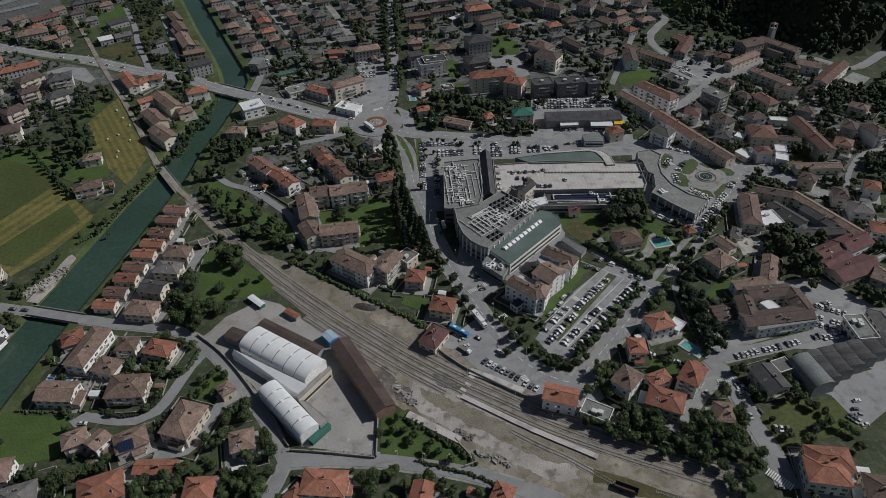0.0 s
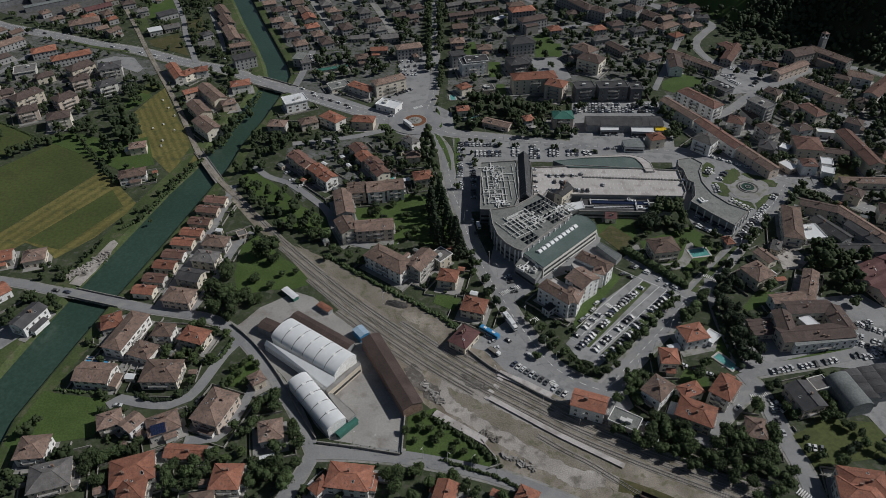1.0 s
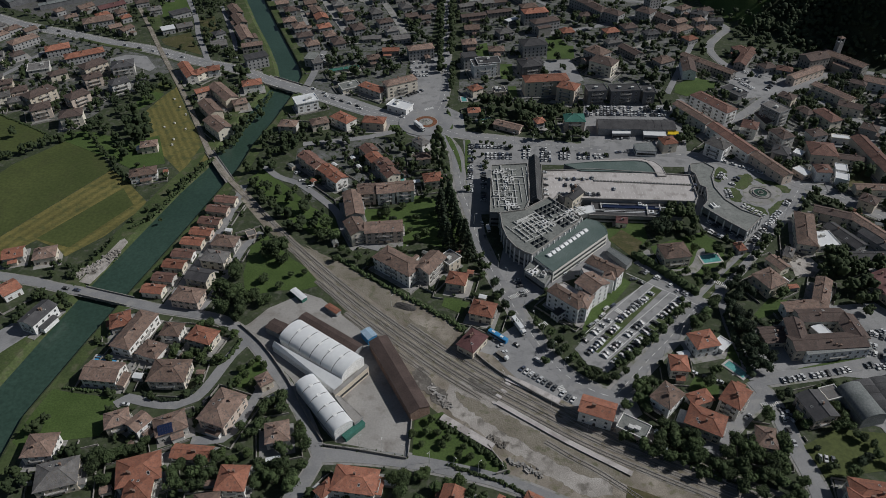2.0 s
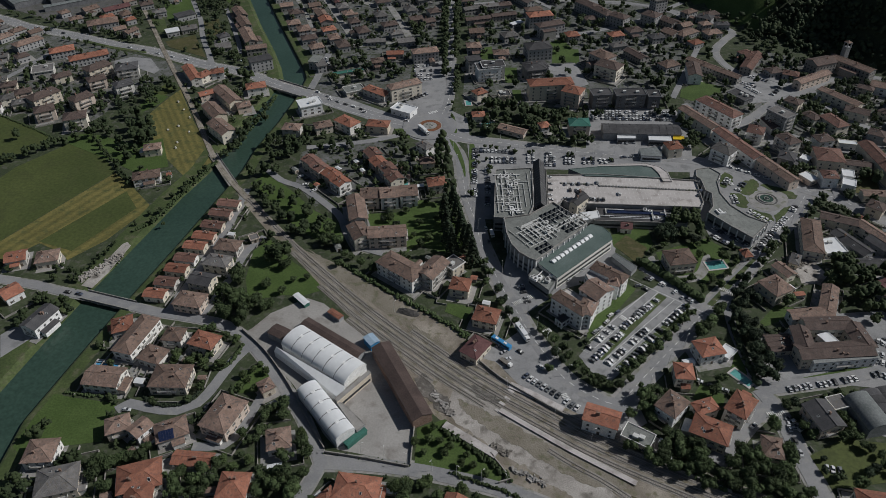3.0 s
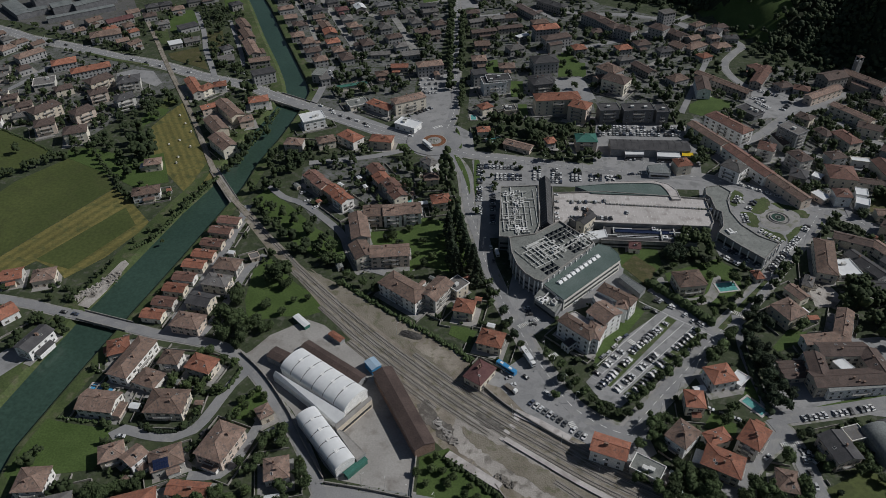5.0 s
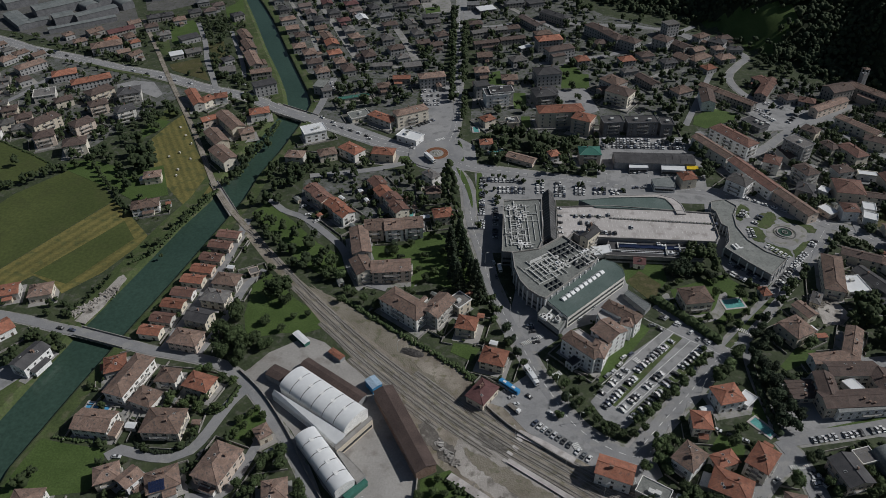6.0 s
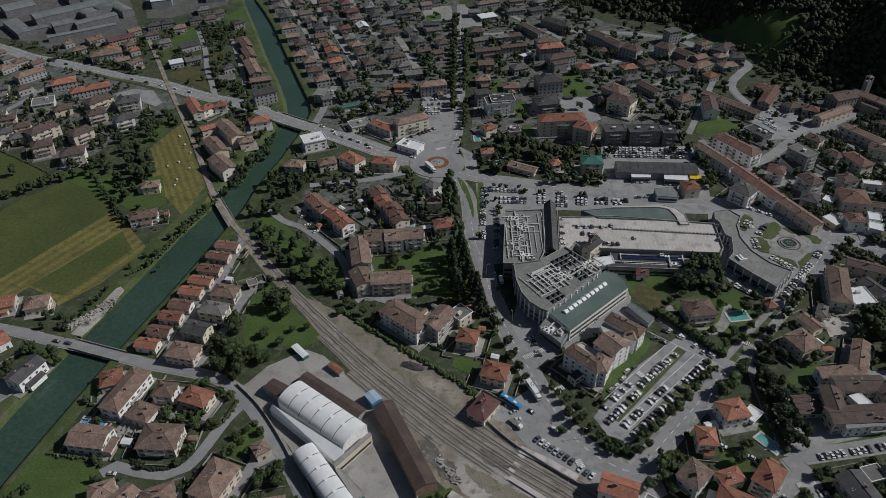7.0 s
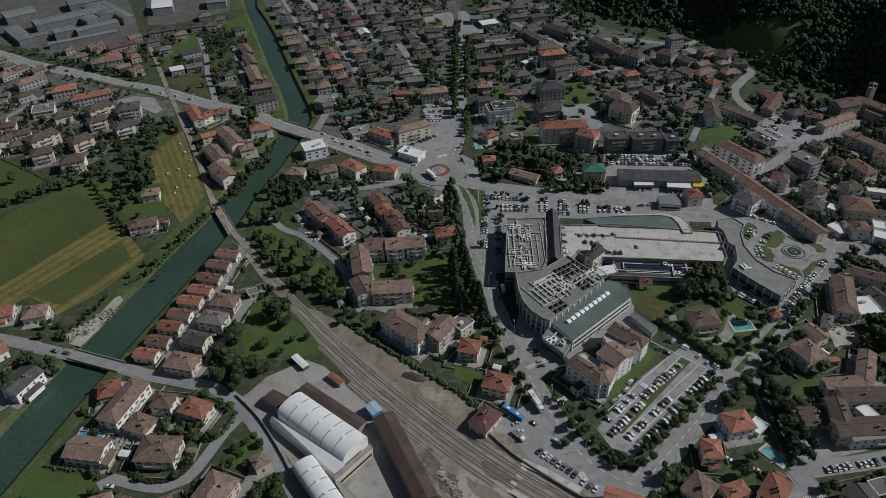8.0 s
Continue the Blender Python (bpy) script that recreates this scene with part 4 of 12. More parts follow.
def hill(x, y):
    """Height of the hillside behind its foot."""
    d = y - along(HILL_FOOT, x, 0, 1)
    if d <= 0:
        return 0.0
    d *= 0.8
    rise = 0.5 * d * min(1.0, d / 45.0)
    shading_spur = 60 * min(1.0, max(0.0, (x - 330) / 75)) * min(1.0, max(0.0, (y - 592) / 45)) * min(1.0, max(0.0, (735 - y) / 60))   # steep eastern rise, added mostly out of view to shade the wood
    return min(rise, 150 + 0.05 * d) + shading_spur + 1.2 * noise.noise((x / 40, y / 40, 0)) * min(1.0, d / 30)


def in_clearing(x, y):
    u, v = x - MEADOW_SPOT[0], y - MEADOW_SPOT[1]
    edge = 6 * noise.noise((x / 18, y / 18, 3))
    return abs(u * 0.57 + v * 0.82) < 25 + edge and abs(u * 0.82 - v * 0.57) < 62 + edge


def ground_sheet():
    ys = [-700, -300, -100, 0, 60] + [100 + 8 * k for k in range(123)] + [1150, 1300, 1600, 2100, 2800]
    verts, faces, mats = [], [], []
    for y in ys:
        c, half = along(CANAL, y, 1, 0), along(CANAL, y, 1, 2)
        cols = [(-2600, 0), (-1500, 0), (-900, 0), (-650, 0)] + [(x, 0) for x in range(-520, -379, 20)]
        cols = [(x, 0) for x, _ in cols if x < c - half - 30]
        while len(cols) < 12:
            cols.append((cols[-1][0] + 8, 0))
        cols = cols[:12]
        cols += [(c - half - 9, 0), (c - half - 5, -0.5), (c - half + 0.5, -3.2), (c + half + 1.5, -3.2), (c + half + 2.6, -0.2), (c + half + 3.4, 0)]
        start = c + half + 8
        for k in range(76):
            s = k / 75
            cols.append((start + (470 - start) * s, None))
        cols += [(x, None) for x in (500, 540, 600, 700, 900, 1400, 2600)]
        for x, z in cols:
            verts.append((x, y, hill(x, y) if z is None else z))
    n = len(cols)
    for i in range(len(ys) - 1):
        for j in range(n - 1):
            faces.append((i * n + j, i * n + j + 1, i * n + n + j + 1, i * n + n + j))
    me = bpy.data.meshes.new("ground")
    me.from_pydata(verts, [], faces)
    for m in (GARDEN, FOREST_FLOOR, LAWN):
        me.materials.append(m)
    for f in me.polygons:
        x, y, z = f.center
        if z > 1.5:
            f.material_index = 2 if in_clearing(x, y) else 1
    me.polygons.foreach_set("use_smooth", [True] * len(me.polygons))
    tagged(part("ground", me, None), "flat valley ground with gardens and grass, rising to a hill", "ground", kind="structure")


ground_sheet()
take_line([Vector((x, y)) for x, y, half in CANAL], 20)


def canal_water():
    bm = bmesh.new()
    rows = []
    for x, y, half in CANAL:
        rows.append((bm.verts.new((x - half - 2.2, y, WATER_Z)), bm.verts.new((x + half + 2.0, y, WATER_Z))))
    for a, b in zip(rows, rows[1:]):
        bm.faces.new((a[0], a[1], b[1], b[0]))
    tagged(part("water", bm, WATER), "dull green water of a straight canal", "water", kind="structure")


canal_water()
for k, name in ((-1, "canal_bank"), (1, "canal_bank")):
    bm = bmesh.new()
    rows = []
    for x, y, half in CANAL:
        a = x + k * (half + (7 if k < 0 else 2))
        rows.append((bm.verts.new((a + k * 9, y, 0.05)), bm.verts.new((a + k * 2.0, y, 0.06)), bm.verts.new((x + k * (half + (5.0 if k < 0 else 2.9)), y, -0.1)), bm.verts.new((x + k * (half + (0.3 if k < 0 else 1.7)), y, -2.9))))
    for p, q in zip(rows, rows[1:]):
        for i in range(3):
            bm.faces.new((p[i], p[i + 1], q[i + 1], q[i]))
    tagged(part(name, fixed(bm), GRASS), "grassy sloping bank of the canal", "canal bank", kind="structure")


# ---- fields, yards and other ground cover ----
patch("town_ground", TOWN_YARDS, 0.045, [(-150, 552), (-110, 532), (-72, 522), (-62, 532), (-62, 619), (-150, 624)], "grey yards and small gardens beside the main road", "ground", keep_free=True)
patch("town_ground", TOWN_YARDS, 0.045, [(-15, 599), (-15, 530), (88, 525), (88, 559)], "grey yards and small gardens of apartment houses", "ground", keep_free=True)
patch("town_ground", TOWN_YARDS, 0.045, [(-131.1, 450.2), (-107.3, 469.8), (-64.2, 466.8), (-41.3, 435.2), (-42.3, 417.2), (-76.6, 404.0), (-94.7, 396.5), (-107.4, 382.9), (-126.5, 409.9)], "small plots, paths and yards between terraced houses", "ground", keep_free=True)
patch("town_ground", TOWN_YARDS, 0.045, [(-300, 940), (-268, 852), (-228, 768), (-196, 693), (-168, 632), (-150, 625), (-45, 620), (-38, 960)], "grey yards, paths and small gardens between close-set houses", "ground", keep_free=True)
patch("town_ground", TOWN_YARDS, 0.045, [(-14, 600), (90, 560), (150, 545), (190, 640), (205, 740), (120, 790), (70, 870), (30, 950), (-12, 950)], "grey yards, paths and small gardens between close-set houses", "ground", keep_free=True)
patch("town_ground", TOWN_YARDS, 0.045, [(165, 540), (215, 600), (262, 640), (310, 612), (345, 575), (335, 480), (300, 400), (262, 385), (236, 412), (190, 440), (160, 485)], "grey yards, lanes and small gardens of the old town", "ground", keep_free=True)
patch("town_ground", TOWN_YARDS, 0.045, [(-450, 650), (-420, 655), (-300, 607), (-262, 590), (-290, 540), (-310, 478), (-380, 505), (-470, 570)], "grey yards, paths and gardens among apartment houses", "ground", keep_free=True)
patch("meadow", MEADOW, 0.05, [(-394.6, 463.3), (-387.3, 498.3), (-351.9, 479.8), (-325.7, 463.7), (-333.4, 448.6), (-344.6, 421.7), (-356.6, 399.5)], "green field beside a hedge", "ground")
patch("meadow", MEADOW, 0.05, [(-347.9, 371.9), (-336.7, 407.5), (-332.3, 422.2), (-299.4, 469.1), (-257.9, 418.2), (-298.1, 338.2), (-311.2, 311.7)], "wide green crop field on the plain", "ground")
patch("hayfield", HAY, 0.06, [(-310.6, 310.7), (-297.8, 337.7), (-257.6, 417.5), (-236.8, 399.4), (-218.4, 380.4), (-218.7, 370.3), (-222.0, 364.6), (-231.2, 342.5), (-246.8, 322.1), (-254.5, 329.2), (-272.1, 337.2), (-286.9, 318.1), (-302.3, 297.1)], "yellow mown strip of the field", "ground")
patch("meadow", MEADOW, 0.10, [(-273.0, 338.8), (-240.2, 395.2), (-225.6, 376.3), (-248.4, 330.6)], "green uncut patch of field inside the mown strip", "ground")
patch("hayfield", HAY_ROWS, 0.06, [(-254.7, 546.2), (-259.8, 530.7), (-265.1, 504.4), (-243.4, 455.7), (-218.2, 427.3), (-203.9, 412.0), (-200.7, 419.3), (-191.8, 437.5), (-225.5, 492.3)], "yellow mown hayfield with round bales", "ground")
patch("meadow", MEADOW, 0.05, [(-272.5, 516.4), (-262.7, 538.7), (-255.8, 549.3), (-270.2, 559.4), (-279.9, 532.9)], "green strip of grass at the field's edge", "ground")
patch("lawn", LAWN, 0.06, [(-134.2, 310.2), (-136.4, 335.9), (-128.8, 347.3), (-109.9, 326.5), (-91.8, 312.2), (-86.7, 302.8), (-97.0, 297.6), (-109.8, 297.0), (-127.8, 291.5)], "open park lawn between trees", "ground")
patch("lawn", LAWN, 0.06, [(-157.8, 408.5), (-149.6, 423.0), (-126.2, 399.7), (-106.4, 378.0), (-89.5, 366.6), (-83.1, 349.5), (-100.6, 348.6), (-127.2, 370.9)], "grass lawn along a tree-lined lane", "ground")
patch("lawn", LAWN, 0.06, [(-72.7, 376.4), (-47.2, 379.5), (-39.2, 393.8), (-18.2, 388.3), (-5.8, 347.6), (-19.2, 338.8), (-37.0, 346.1), (-42.5, 337.7), (-44.9, 362.7), (-66.9, 360.5)], "apartment garden lawn with paths", "ground")
patch("rubble_ground", GRAVEL, 0.05, [(-234.2, 301.4), (-231.6, 315.5), (-224.4, 333.4), (-217.6, 340.9), (-214.1, 337.7), (-217.4, 312.2), (-221.3, 298.2)], "rubble-strewn building plot beside the canal", "ground")
patch("yard", CONCRETE, 0.07, [(-124.4, 265.5), (-119.7, 270.7), (-112.7, 282.3), (-94.9, 295.4), (-84.5, 291.3), (-70.7, 278.7), (-57.5, 268.8), (-40.8, 253.7), (-19.4, 218.5), (-26.5, 209.7), (-26.6, 191.0), (-44.4, 193.5), (-60.7, 196.2), (-68.1, 203.8), (-89.0, 232.7), (-108.5, 253.4)], "pale concrete warehouse yard", "ground")
patch("rough_ground", DIRT, 0.05, [(-104, 337), (-83.5, 326.0), (-64.5, 312.0), (-39.8, 294.3), (-16.8, 278.0), (-4.5, 268.0), (-3.0, 252.0), (-36.5, 272.0), (-60.6, 293.0), (-83.6, 315.0)], "dry stony ground beside the tracks", "ground")
patch("rough_ground", BALLAST, 0.05, [(-3, 250), (1.2, 255.8), (11.4, 252.5), (22.5, 238.4), (53.7, 219.6), (67.9, 207.8), (72, 197), (52.5, 205), (30.1, 221.3), (16.9, 232.6)], "stony ground between tracks and station", "ground")
patch("railway_bed", BALLAST, 0.055, [(-169.5, 408.0), (-157.0, 398.3), (-137.1, 373.5), (-110.0, 342.6), (-80.3, 312.8), (-43.7, 280.0), (-24.3, 267.2), (-3.0, 251.8), (16.9, 234.6), (30.1, 223.3), (52.5, 207.0), (71.7, 199.0), (90.1, 191.4), (109.9, 183.1), (132.5, 172.4), (122.0, 152.7), (39.3, 167.4), (16.1, 179.2), (8.8, 192.8), (-9.6, 210.0), (-19.5, 219.1), (-44.1, 257.4), (-72.4, 285.2), (-102.1, 321.8), (-135.2, 358.5), (-160.9, 391.5)], "stony railway yard ballast, brown and grey", "ground")
patch("bare_ground", BALLAST, 0.09, [(-48.5, 295.3), (-42.7, 300.2), (-19.3, 282.5), (-5.1, 271.4), (-6.0, 255.4), (-21.2, 265.7), (-37.8, 282.5)], "pale gravel strip beside the tracks", "ground", soft=True)
patch("bare_ground", GRAVEL, 0.09, [(-13.1, 226.1), (-5.2, 233.4), (16.7, 221.0), (36.9, 203.1), (53.2, 189.4), (63.7, 176.4), (49.3, 174.4), (31.0, 186.9), (8.7, 201.7), (-9.9, 216.3)], "pale gravel loading ground beside the tracks", "ground", soft=True)
patch("rough_grass", DIRT, 0.08, [(-97.9, 335.0), (-78.2, 320.4), (-52.6, 302.1), (-32.0, 287.1), (-45.1, 293.2), (-73.7, 313.1), (-101.9, 337.5)], "dry grassy verge of the railway", "ground", soft=True)
patch("green_plot", LAWN, 0.08, [(-25.4, 209.8), (-12.6, 215.5), (8.8, 197.2), (16.2, 187.5), (12.5, 182.9), (-25.0, 189.9)], "green triangular plot with shrubs behind the yard", "ground")
patch("school_car_park", OLD_ASPHALT, 0.08, [(54.1, 258.5), (79.4, 292.6), (108.7, 319.5), (126.7, 300.3), (93.5, 268.2), (68.5, 242.5), (59.4, 248.2)], "asphalt car park beside a school", "ground")
patch("verge", LAWN, 0.12, [(58.6, 268.5), (70.7, 284.4), (79.7, 294.8), (91.4, 311.4), (85.2, 316.9), (63.5, 287.5)], "school lawn strip", "ground")
patch("verge", GRASS, 0.12, [(61.1, 258.8), (103.5, 308.3), (107.6, 305.2), (65.9, 256.0)], "worn grass strip between rows of parked cars", "ground")
patch("verge", GRASS, 0.12, [(71.6, 251.8), (115.4, 297.5), (118.7, 294.1), (74.5, 248.2)], "worn grass strip between rows of parked cars", "ground")
patch("villa_court", PAVING, 0.09, [(102.3, 339.3), (106.6, 341.1), (107.6, 327.8), (115.9, 323.7), (128.4, 327.8), (136.2, 342.5), (140.2, 342.7), (135.6, 328.1), (127.9, 319.9), (114.9, 318.3), (103.8, 328.6)], "paved court and path round a villa", "ground", soft=True)
patch("car_park", OLD_ASPHALT, 0.07, [(-4.5, 475.9), (85.6, 459.8), (156.7, 451.4), (147.3, 434.9), (43.4, 434.6), (11.6, 433.2), (11.5, 374.3), (0.7, 373.8), (-5.2, 436.8)], "asphalt car park in front of the shopping centre", "ground")
patch("forecourt", OLD_ASPHALT, 0.07, [(11.4, 298.3), (20.1, 348.8), (11.5, 371.3), (16.9, 374.5), (35.0, 333.5), (50.6, 319.1), (81.2, 357.2), (85.6, 351.9), (81.8, 335.7), (87.1, 325.8), (49.9, 309.4), (30.0, 290.2)], "asphalt service yard around the shopping centre", "ground")
patch("square", OLD_ASPHALT, 0.07, [(154.7, 451.4), (207.4, 423.6), (223.5, 415.6), (219.8, 399.3), (198.4, 383.0), (164.8, 350.2), (144.3, 363.0), (140.9, 395.7), (147.6, 436.3)], "asphalt of the round garden square", "ground")
patch("lawn", GRASS, 0.13, [(166.6, 431.5), (172.3, 434.6), (175.6, 429.1), (169.7, 419.2), (165.6, 416.3), (164.9, 423.1)], "lawn island of the round square", "ground", soft=True)
patch("lawn", GRASS, 0.13, [(181.0, 423.8), (188.9, 427.6), (191.0, 418.8), (180.8, 409.0), (176.2, 412.8)], "lawn island of the round square", "ground", soft=True)
patch("lawn", GRASS, 0.13, [(170.7, 409.9), (177.1, 408.9), (177.3, 396.1), (172.2, 393.3), (168.4, 399.4)], "lawn island of the round square", "ground", soft=True)
patch("lawn", GRASS, 0.13, [(192.1, 420.2), (196.3, 421.8), (213.0, 410.5), (208.6, 403.8), (203.9, 406.2)], "lawn island of the round square", "ground", soft=True)
patch("lawn", GRASS, 0.13, [(214.4, 410.6), (217.6, 406.8), (217.6, 396.1), (213.9, 397.8), (210.0, 401.4)], "lawn island of the round square", "ground", soft=True)
patch("lawn", GRASS, 0.13, [(176.8, 394.2), (181.0, 390.0), (187.9, 387.9), (188.2, 379.5), (183.3, 379.3), (177.5, 383.8)], "lawn island of the round square", "ground", soft=True)
patch("lawn", GRASS, 0.13, [(191.1, 386.8), (201.4, 394.7), (209.5, 397.6), (210.4, 393.9), (193.7, 376.8), (190.0, 378.4)], "lawn island of the round square", "ground", soft=True)
patch("round_square", PAVING, 0.14, [(180.3, 407.1), (187.4, 412.6), (194.3, 414.9), (201.5, 413.9), (205.8, 408.9), (204.1, 401.1), (198.5, 394.5), (190.1, 390.4), (183.2, 391.4), (178.9, 396.8)], "paved round square with a fountain", "ground", soft=True)
patch("playing_field", HAY_GREEN, 0.10, [(83.8, 350.7), (92.8, 361.1), (103.9, 348.9), (96.6, 332.3)], "worn olive-brown grass playing field", "ground")
patch("villa_garden", LAWN, 0.06, [(83.2, 360.1), (96.9, 370.5), (107.4, 369.9), (108.0, 352.9), (96.9, 336.4), (83.6, 349.1)], "villa garden lawn", "ground")
patch("villa_garden", LAWN, 0.06, [(108.3, 344.8), (141.9, 360.1), (151.2, 349.6), (150.6, 333.9), (132.3, 318.2), (110.0, 326.9)], "villa garden lawn with paths", "ground")
patch("factory_yard", OLD_ASPHALT, 0.06, [(86.4, 523.8), (155.4, 526.7), (159.1, 491.4), (153.5, 455.1), (100.4, 448.9), (77.0, 455.5)], "grey asphalt yard of workshops full of parked vehicles", "ground")
patch("car_park", OLD_ASPHALT, 0.07, [(213.7, 589.7), (228.3, 601.3), (260.4, 580.8), (264.8, 565.4), (244.6, 544.7), (216.1, 538.7), (212.5, 568.4)], "small town car park", "ground")
patch("car_park", OLD_ASPHALT, 0.07, [(-62.3, 613.1), (-34.5, 620.2), (-27.0, 523.8), (-38.0, 518.6), (-53.5, 513.3), (-70.3, 522.0), (-51.3, 542.3)], "asphalt car park among apartment houses", "ground")
patch("station_square", OLD_ASPHALT, 0.07, [(17.3, 268.5), (26.5, 277.1), (44.7, 239.5), (65.3, 228.4), (83.5, 241.5), (79.1, 230.8), (82.3, 217.9), (67.9, 207.8), (53.7, 219.6), (22.5, 238.4), (11.4, 252.5), (1.2, 255.8)], "asphalt station square and car park", "ground")
patch("lawn", LAWN, 0.05, [(-205.8, 221.5), (-194.9, 219.6), (-172.8, 217.3), (-170.9, 209.7), (-170.2, 195.4), (-189.6, 191.4), (-194.0, 179.4), (-210.3, 190.3), (-208.7, 207.8)], "garden lawn beside the canal", "ground")
patch("lawn", LAWN, 0.05, [(-110.6, 244.5), (-104.6, 247.4), (-99.7, 239.4), (-105.3, 231.9), (-112.8, 226.2), (-118.4, 231.2)], "small orchard lawn between lanes", "ground", soft=True)
patch("factory_ground", OLD_ASPHALT, 0.05, [(130.4, 243.8), (176.2, 293.0), (222.9, 299.7), (246.9, 268.1), (226.0, 225.2), (200.0, 243.9), (177.3, 246.2)], "asphalt ground of workshops and a school", "ground")
patch("waste_ground", MEADOW, 0.07, [(152.0, 203.2), (170.3, 213.1), (194.5, 211.3), (199.1, 194.3), (155.8, 186.6)], "rough grass waste ground with parked cars", "ground")
patch("forecourt", OLD_ASPHALT, 0.07, [(-134.0, 541.9), (-109.1, 534.9), (-73.7, 512.5), (-51.2, 513.4), (-38.3, 523.3), (-24.5, 519.2), (-10.5, 506.0), (-7.5, 475.8), (-21.9, 465.4), (-34.5, 464.8), (-49.9, 472.3), (-66.6, 488.5), (-95.4, 505.1), (-128.3, 524.4)], "asphalt apron round the roundabout", "ground")
patch("verge", LAWN, 0.20, [(-23.1, 473.5), (-18.7, 468.8), (-14.0, 455.4), (-10.1, 436.6), (-9.6, 422.2), (-14.3, 443.9), (-19.6, 460.7)], "grass island between two carriageways", "ground", soft=True)
patch("verge", LAWN, 0.20, [(-7.6, 466.0), (-3.8, 464.6), (-3.2, 436.9), (-4.7, 415.4), (-7.2, 436.7)], "grass island between two carriageways", "ground", soft=True)
patch("verge", LAWN, 0.20, [(-66.4, 486.8), (-59.5, 487.1), (-53.5, 478.8), (-53.8, 473.8), (-60.5, 480.2)], "grass island beside the roundabout", "ground", soft=True)
patch("verge", LAWN, 0.20, [(-23.3, 514.6), (-20.2, 505.6), (-17.6, 483.8), (-21.1, 485.3), (-23.6, 500.9)], "grass island beside the roundabout", "ground", soft=True)
patch("verge", GRASS, 0.16, [(128.6, 300.4), (147.8, 322.8), (165.1, 341.8), (166.9, 340.8), (149.6, 320.0), (131.3, 298.7)], "grass verge with a path along a street", "ground")
patch("verge", GRASS, 0.20, [(-385.3, 646.4), (-351.1, 631.9), (-312.8, 620.6), (-311.4, 616.9), (-349.0, 626.8), (-382.9, 641.2)], "grassy median strip of the main road", "ground")
patch("car_park", OLD_ASPHALT, 0.06, [(-334.9, 600.0), (-322.7, 609.0), (-303.0, 606.1), (-286.5, 583.2), (-288.6, 575.1), (-312.1, 589.1), (-330.9, 590.7)], "asphalt car park among apartment blocks", "ground")
patch("lawn", LAWN, 0.05, [(-6.5, 637.4), (14.4, 634.4), (14.3, 613.7), (-4.5, 615.3)], "bright green garden lawn", "ground")
patch("lawn", LAWN, 0.05, [(19.3, 598.7), (30.7, 599.2), (31.0, 569.4), (20.4, 569.0)], "bright green garden lawn", "ground")
patch("lawn", LAWN, 0.05, [(25.9, 555.6), (33.0, 555.9), (33.8, 536.0), (26.4, 535.6)], "bright green garden lawn", "ground")
patch("lawn", LAWN, 0.05, [(68.1, 662.1), (78.3, 656.0), (86.6, 631.0), (84.7, 609.4), (67.8, 618.1)], "bright green garden lawn", "ground")
patch("lawn", LAWN, 0.05, [(166.8, 561.4), (184.3, 577.7), (203.1, 568.0), (198.3, 557.6), (171.9, 541.7), (163.3, 548.2)], "bright green garden lawn", "ground")
patch("lawn", LAWN, 0.05, [(153.7, 287.6), (166.2, 301.3), (175.9, 299.6), (168.0, 290.5), (155.8, 284.4)], "bright green garden lawn", "ground")
patch("lawn", LAWN, 0.05, [(106.5, 233.9), (112.5, 242.9), (123.0, 235.8), (120.1, 229.6), (111.4, 231.8)], "green back garden lawn", "ground")
patch("lawn", LAWN, 0.05, [(130.5, 254.7), (137.3, 270.4), (136.9, 247.7), (137.7, 240.7), (133.2, 244.0)], "green back garden lawn", "ground")
patch("lawn", LAWN, 0.05, [(-15.3, 294.7), (-7.4, 293.7), (-1.0, 290.9), (-5.4, 281.9), (-16.5, 287.9)], "green garden lawn", "ground")
patch("lawn", LAWN, 0.05, [(-273.3, 504.1), (-262.0, 523.7), (-260.9, 533.7), (-274.7, 538.2), (-278.9, 518.1)], "green verge", "ground")
patch("lawn", LAWN, 0.05, [(-322.7, 462.2), (-300.5, 471.6), (-259.0, 456.7), (-240.7, 465.7), (-222.3, 427.1), (-243.8, 418.8), (-266.1, 432.7)], "green garden lawn beside the fields", "ground")
patch("old_road", OLD_ASPHALT, 0.06, [(-254.0, 259.1), (-236.2, 286.2), (-231.7, 264.4), (-245.3, 243.4)], "asphalt yard of a white house", "ground")
patch("bare_ground", DIRT, 0.07, [(-7.8, 228.1), (8.6, 220.6), (31.9, 205.9), (53.7, 193.7), (67.5, 186.8), (62.0, 181.7), (40.9, 188.8), (16.5, 205.1), (-2.0, 218.4)], "dry earth beside the platform", "ground", soft=True)
# The shade between the factory halls is put into this dark ground colour.
patch("factory_ground", DARK_AND_SHADED_PAVING, 0.04, [(-629.3, 844.9), (-624.8, 909.1), (-522.8, 1009.7), (-418.9, 831.4), (-372.8, 745.0), (-422.0, 683.0), (-488.0, 717.4), (-562.5, 738.5)], "asphalt ground of a factory, darkened for the shade between its halls", "ground")
patch("factory_ground", DARK_AND_SHADED_PAVING, 0.04, [(-458.7, 960.2), (-335.4, 963.1), (-306.4, 834.8), (-358.4, 787.4), (-382.4, 786.6)], "dark asphalt ground of a depot", "ground")
patch("factory_ground", OLD_ASPHALT, 0.08, [(181.7, 218.6), (191.0, 214.7), (197.6, 194.8), (226.0, 213.2), (237.4, 234.3), (211.3, 228.0)], "asphalt yard of a factory", "ground")
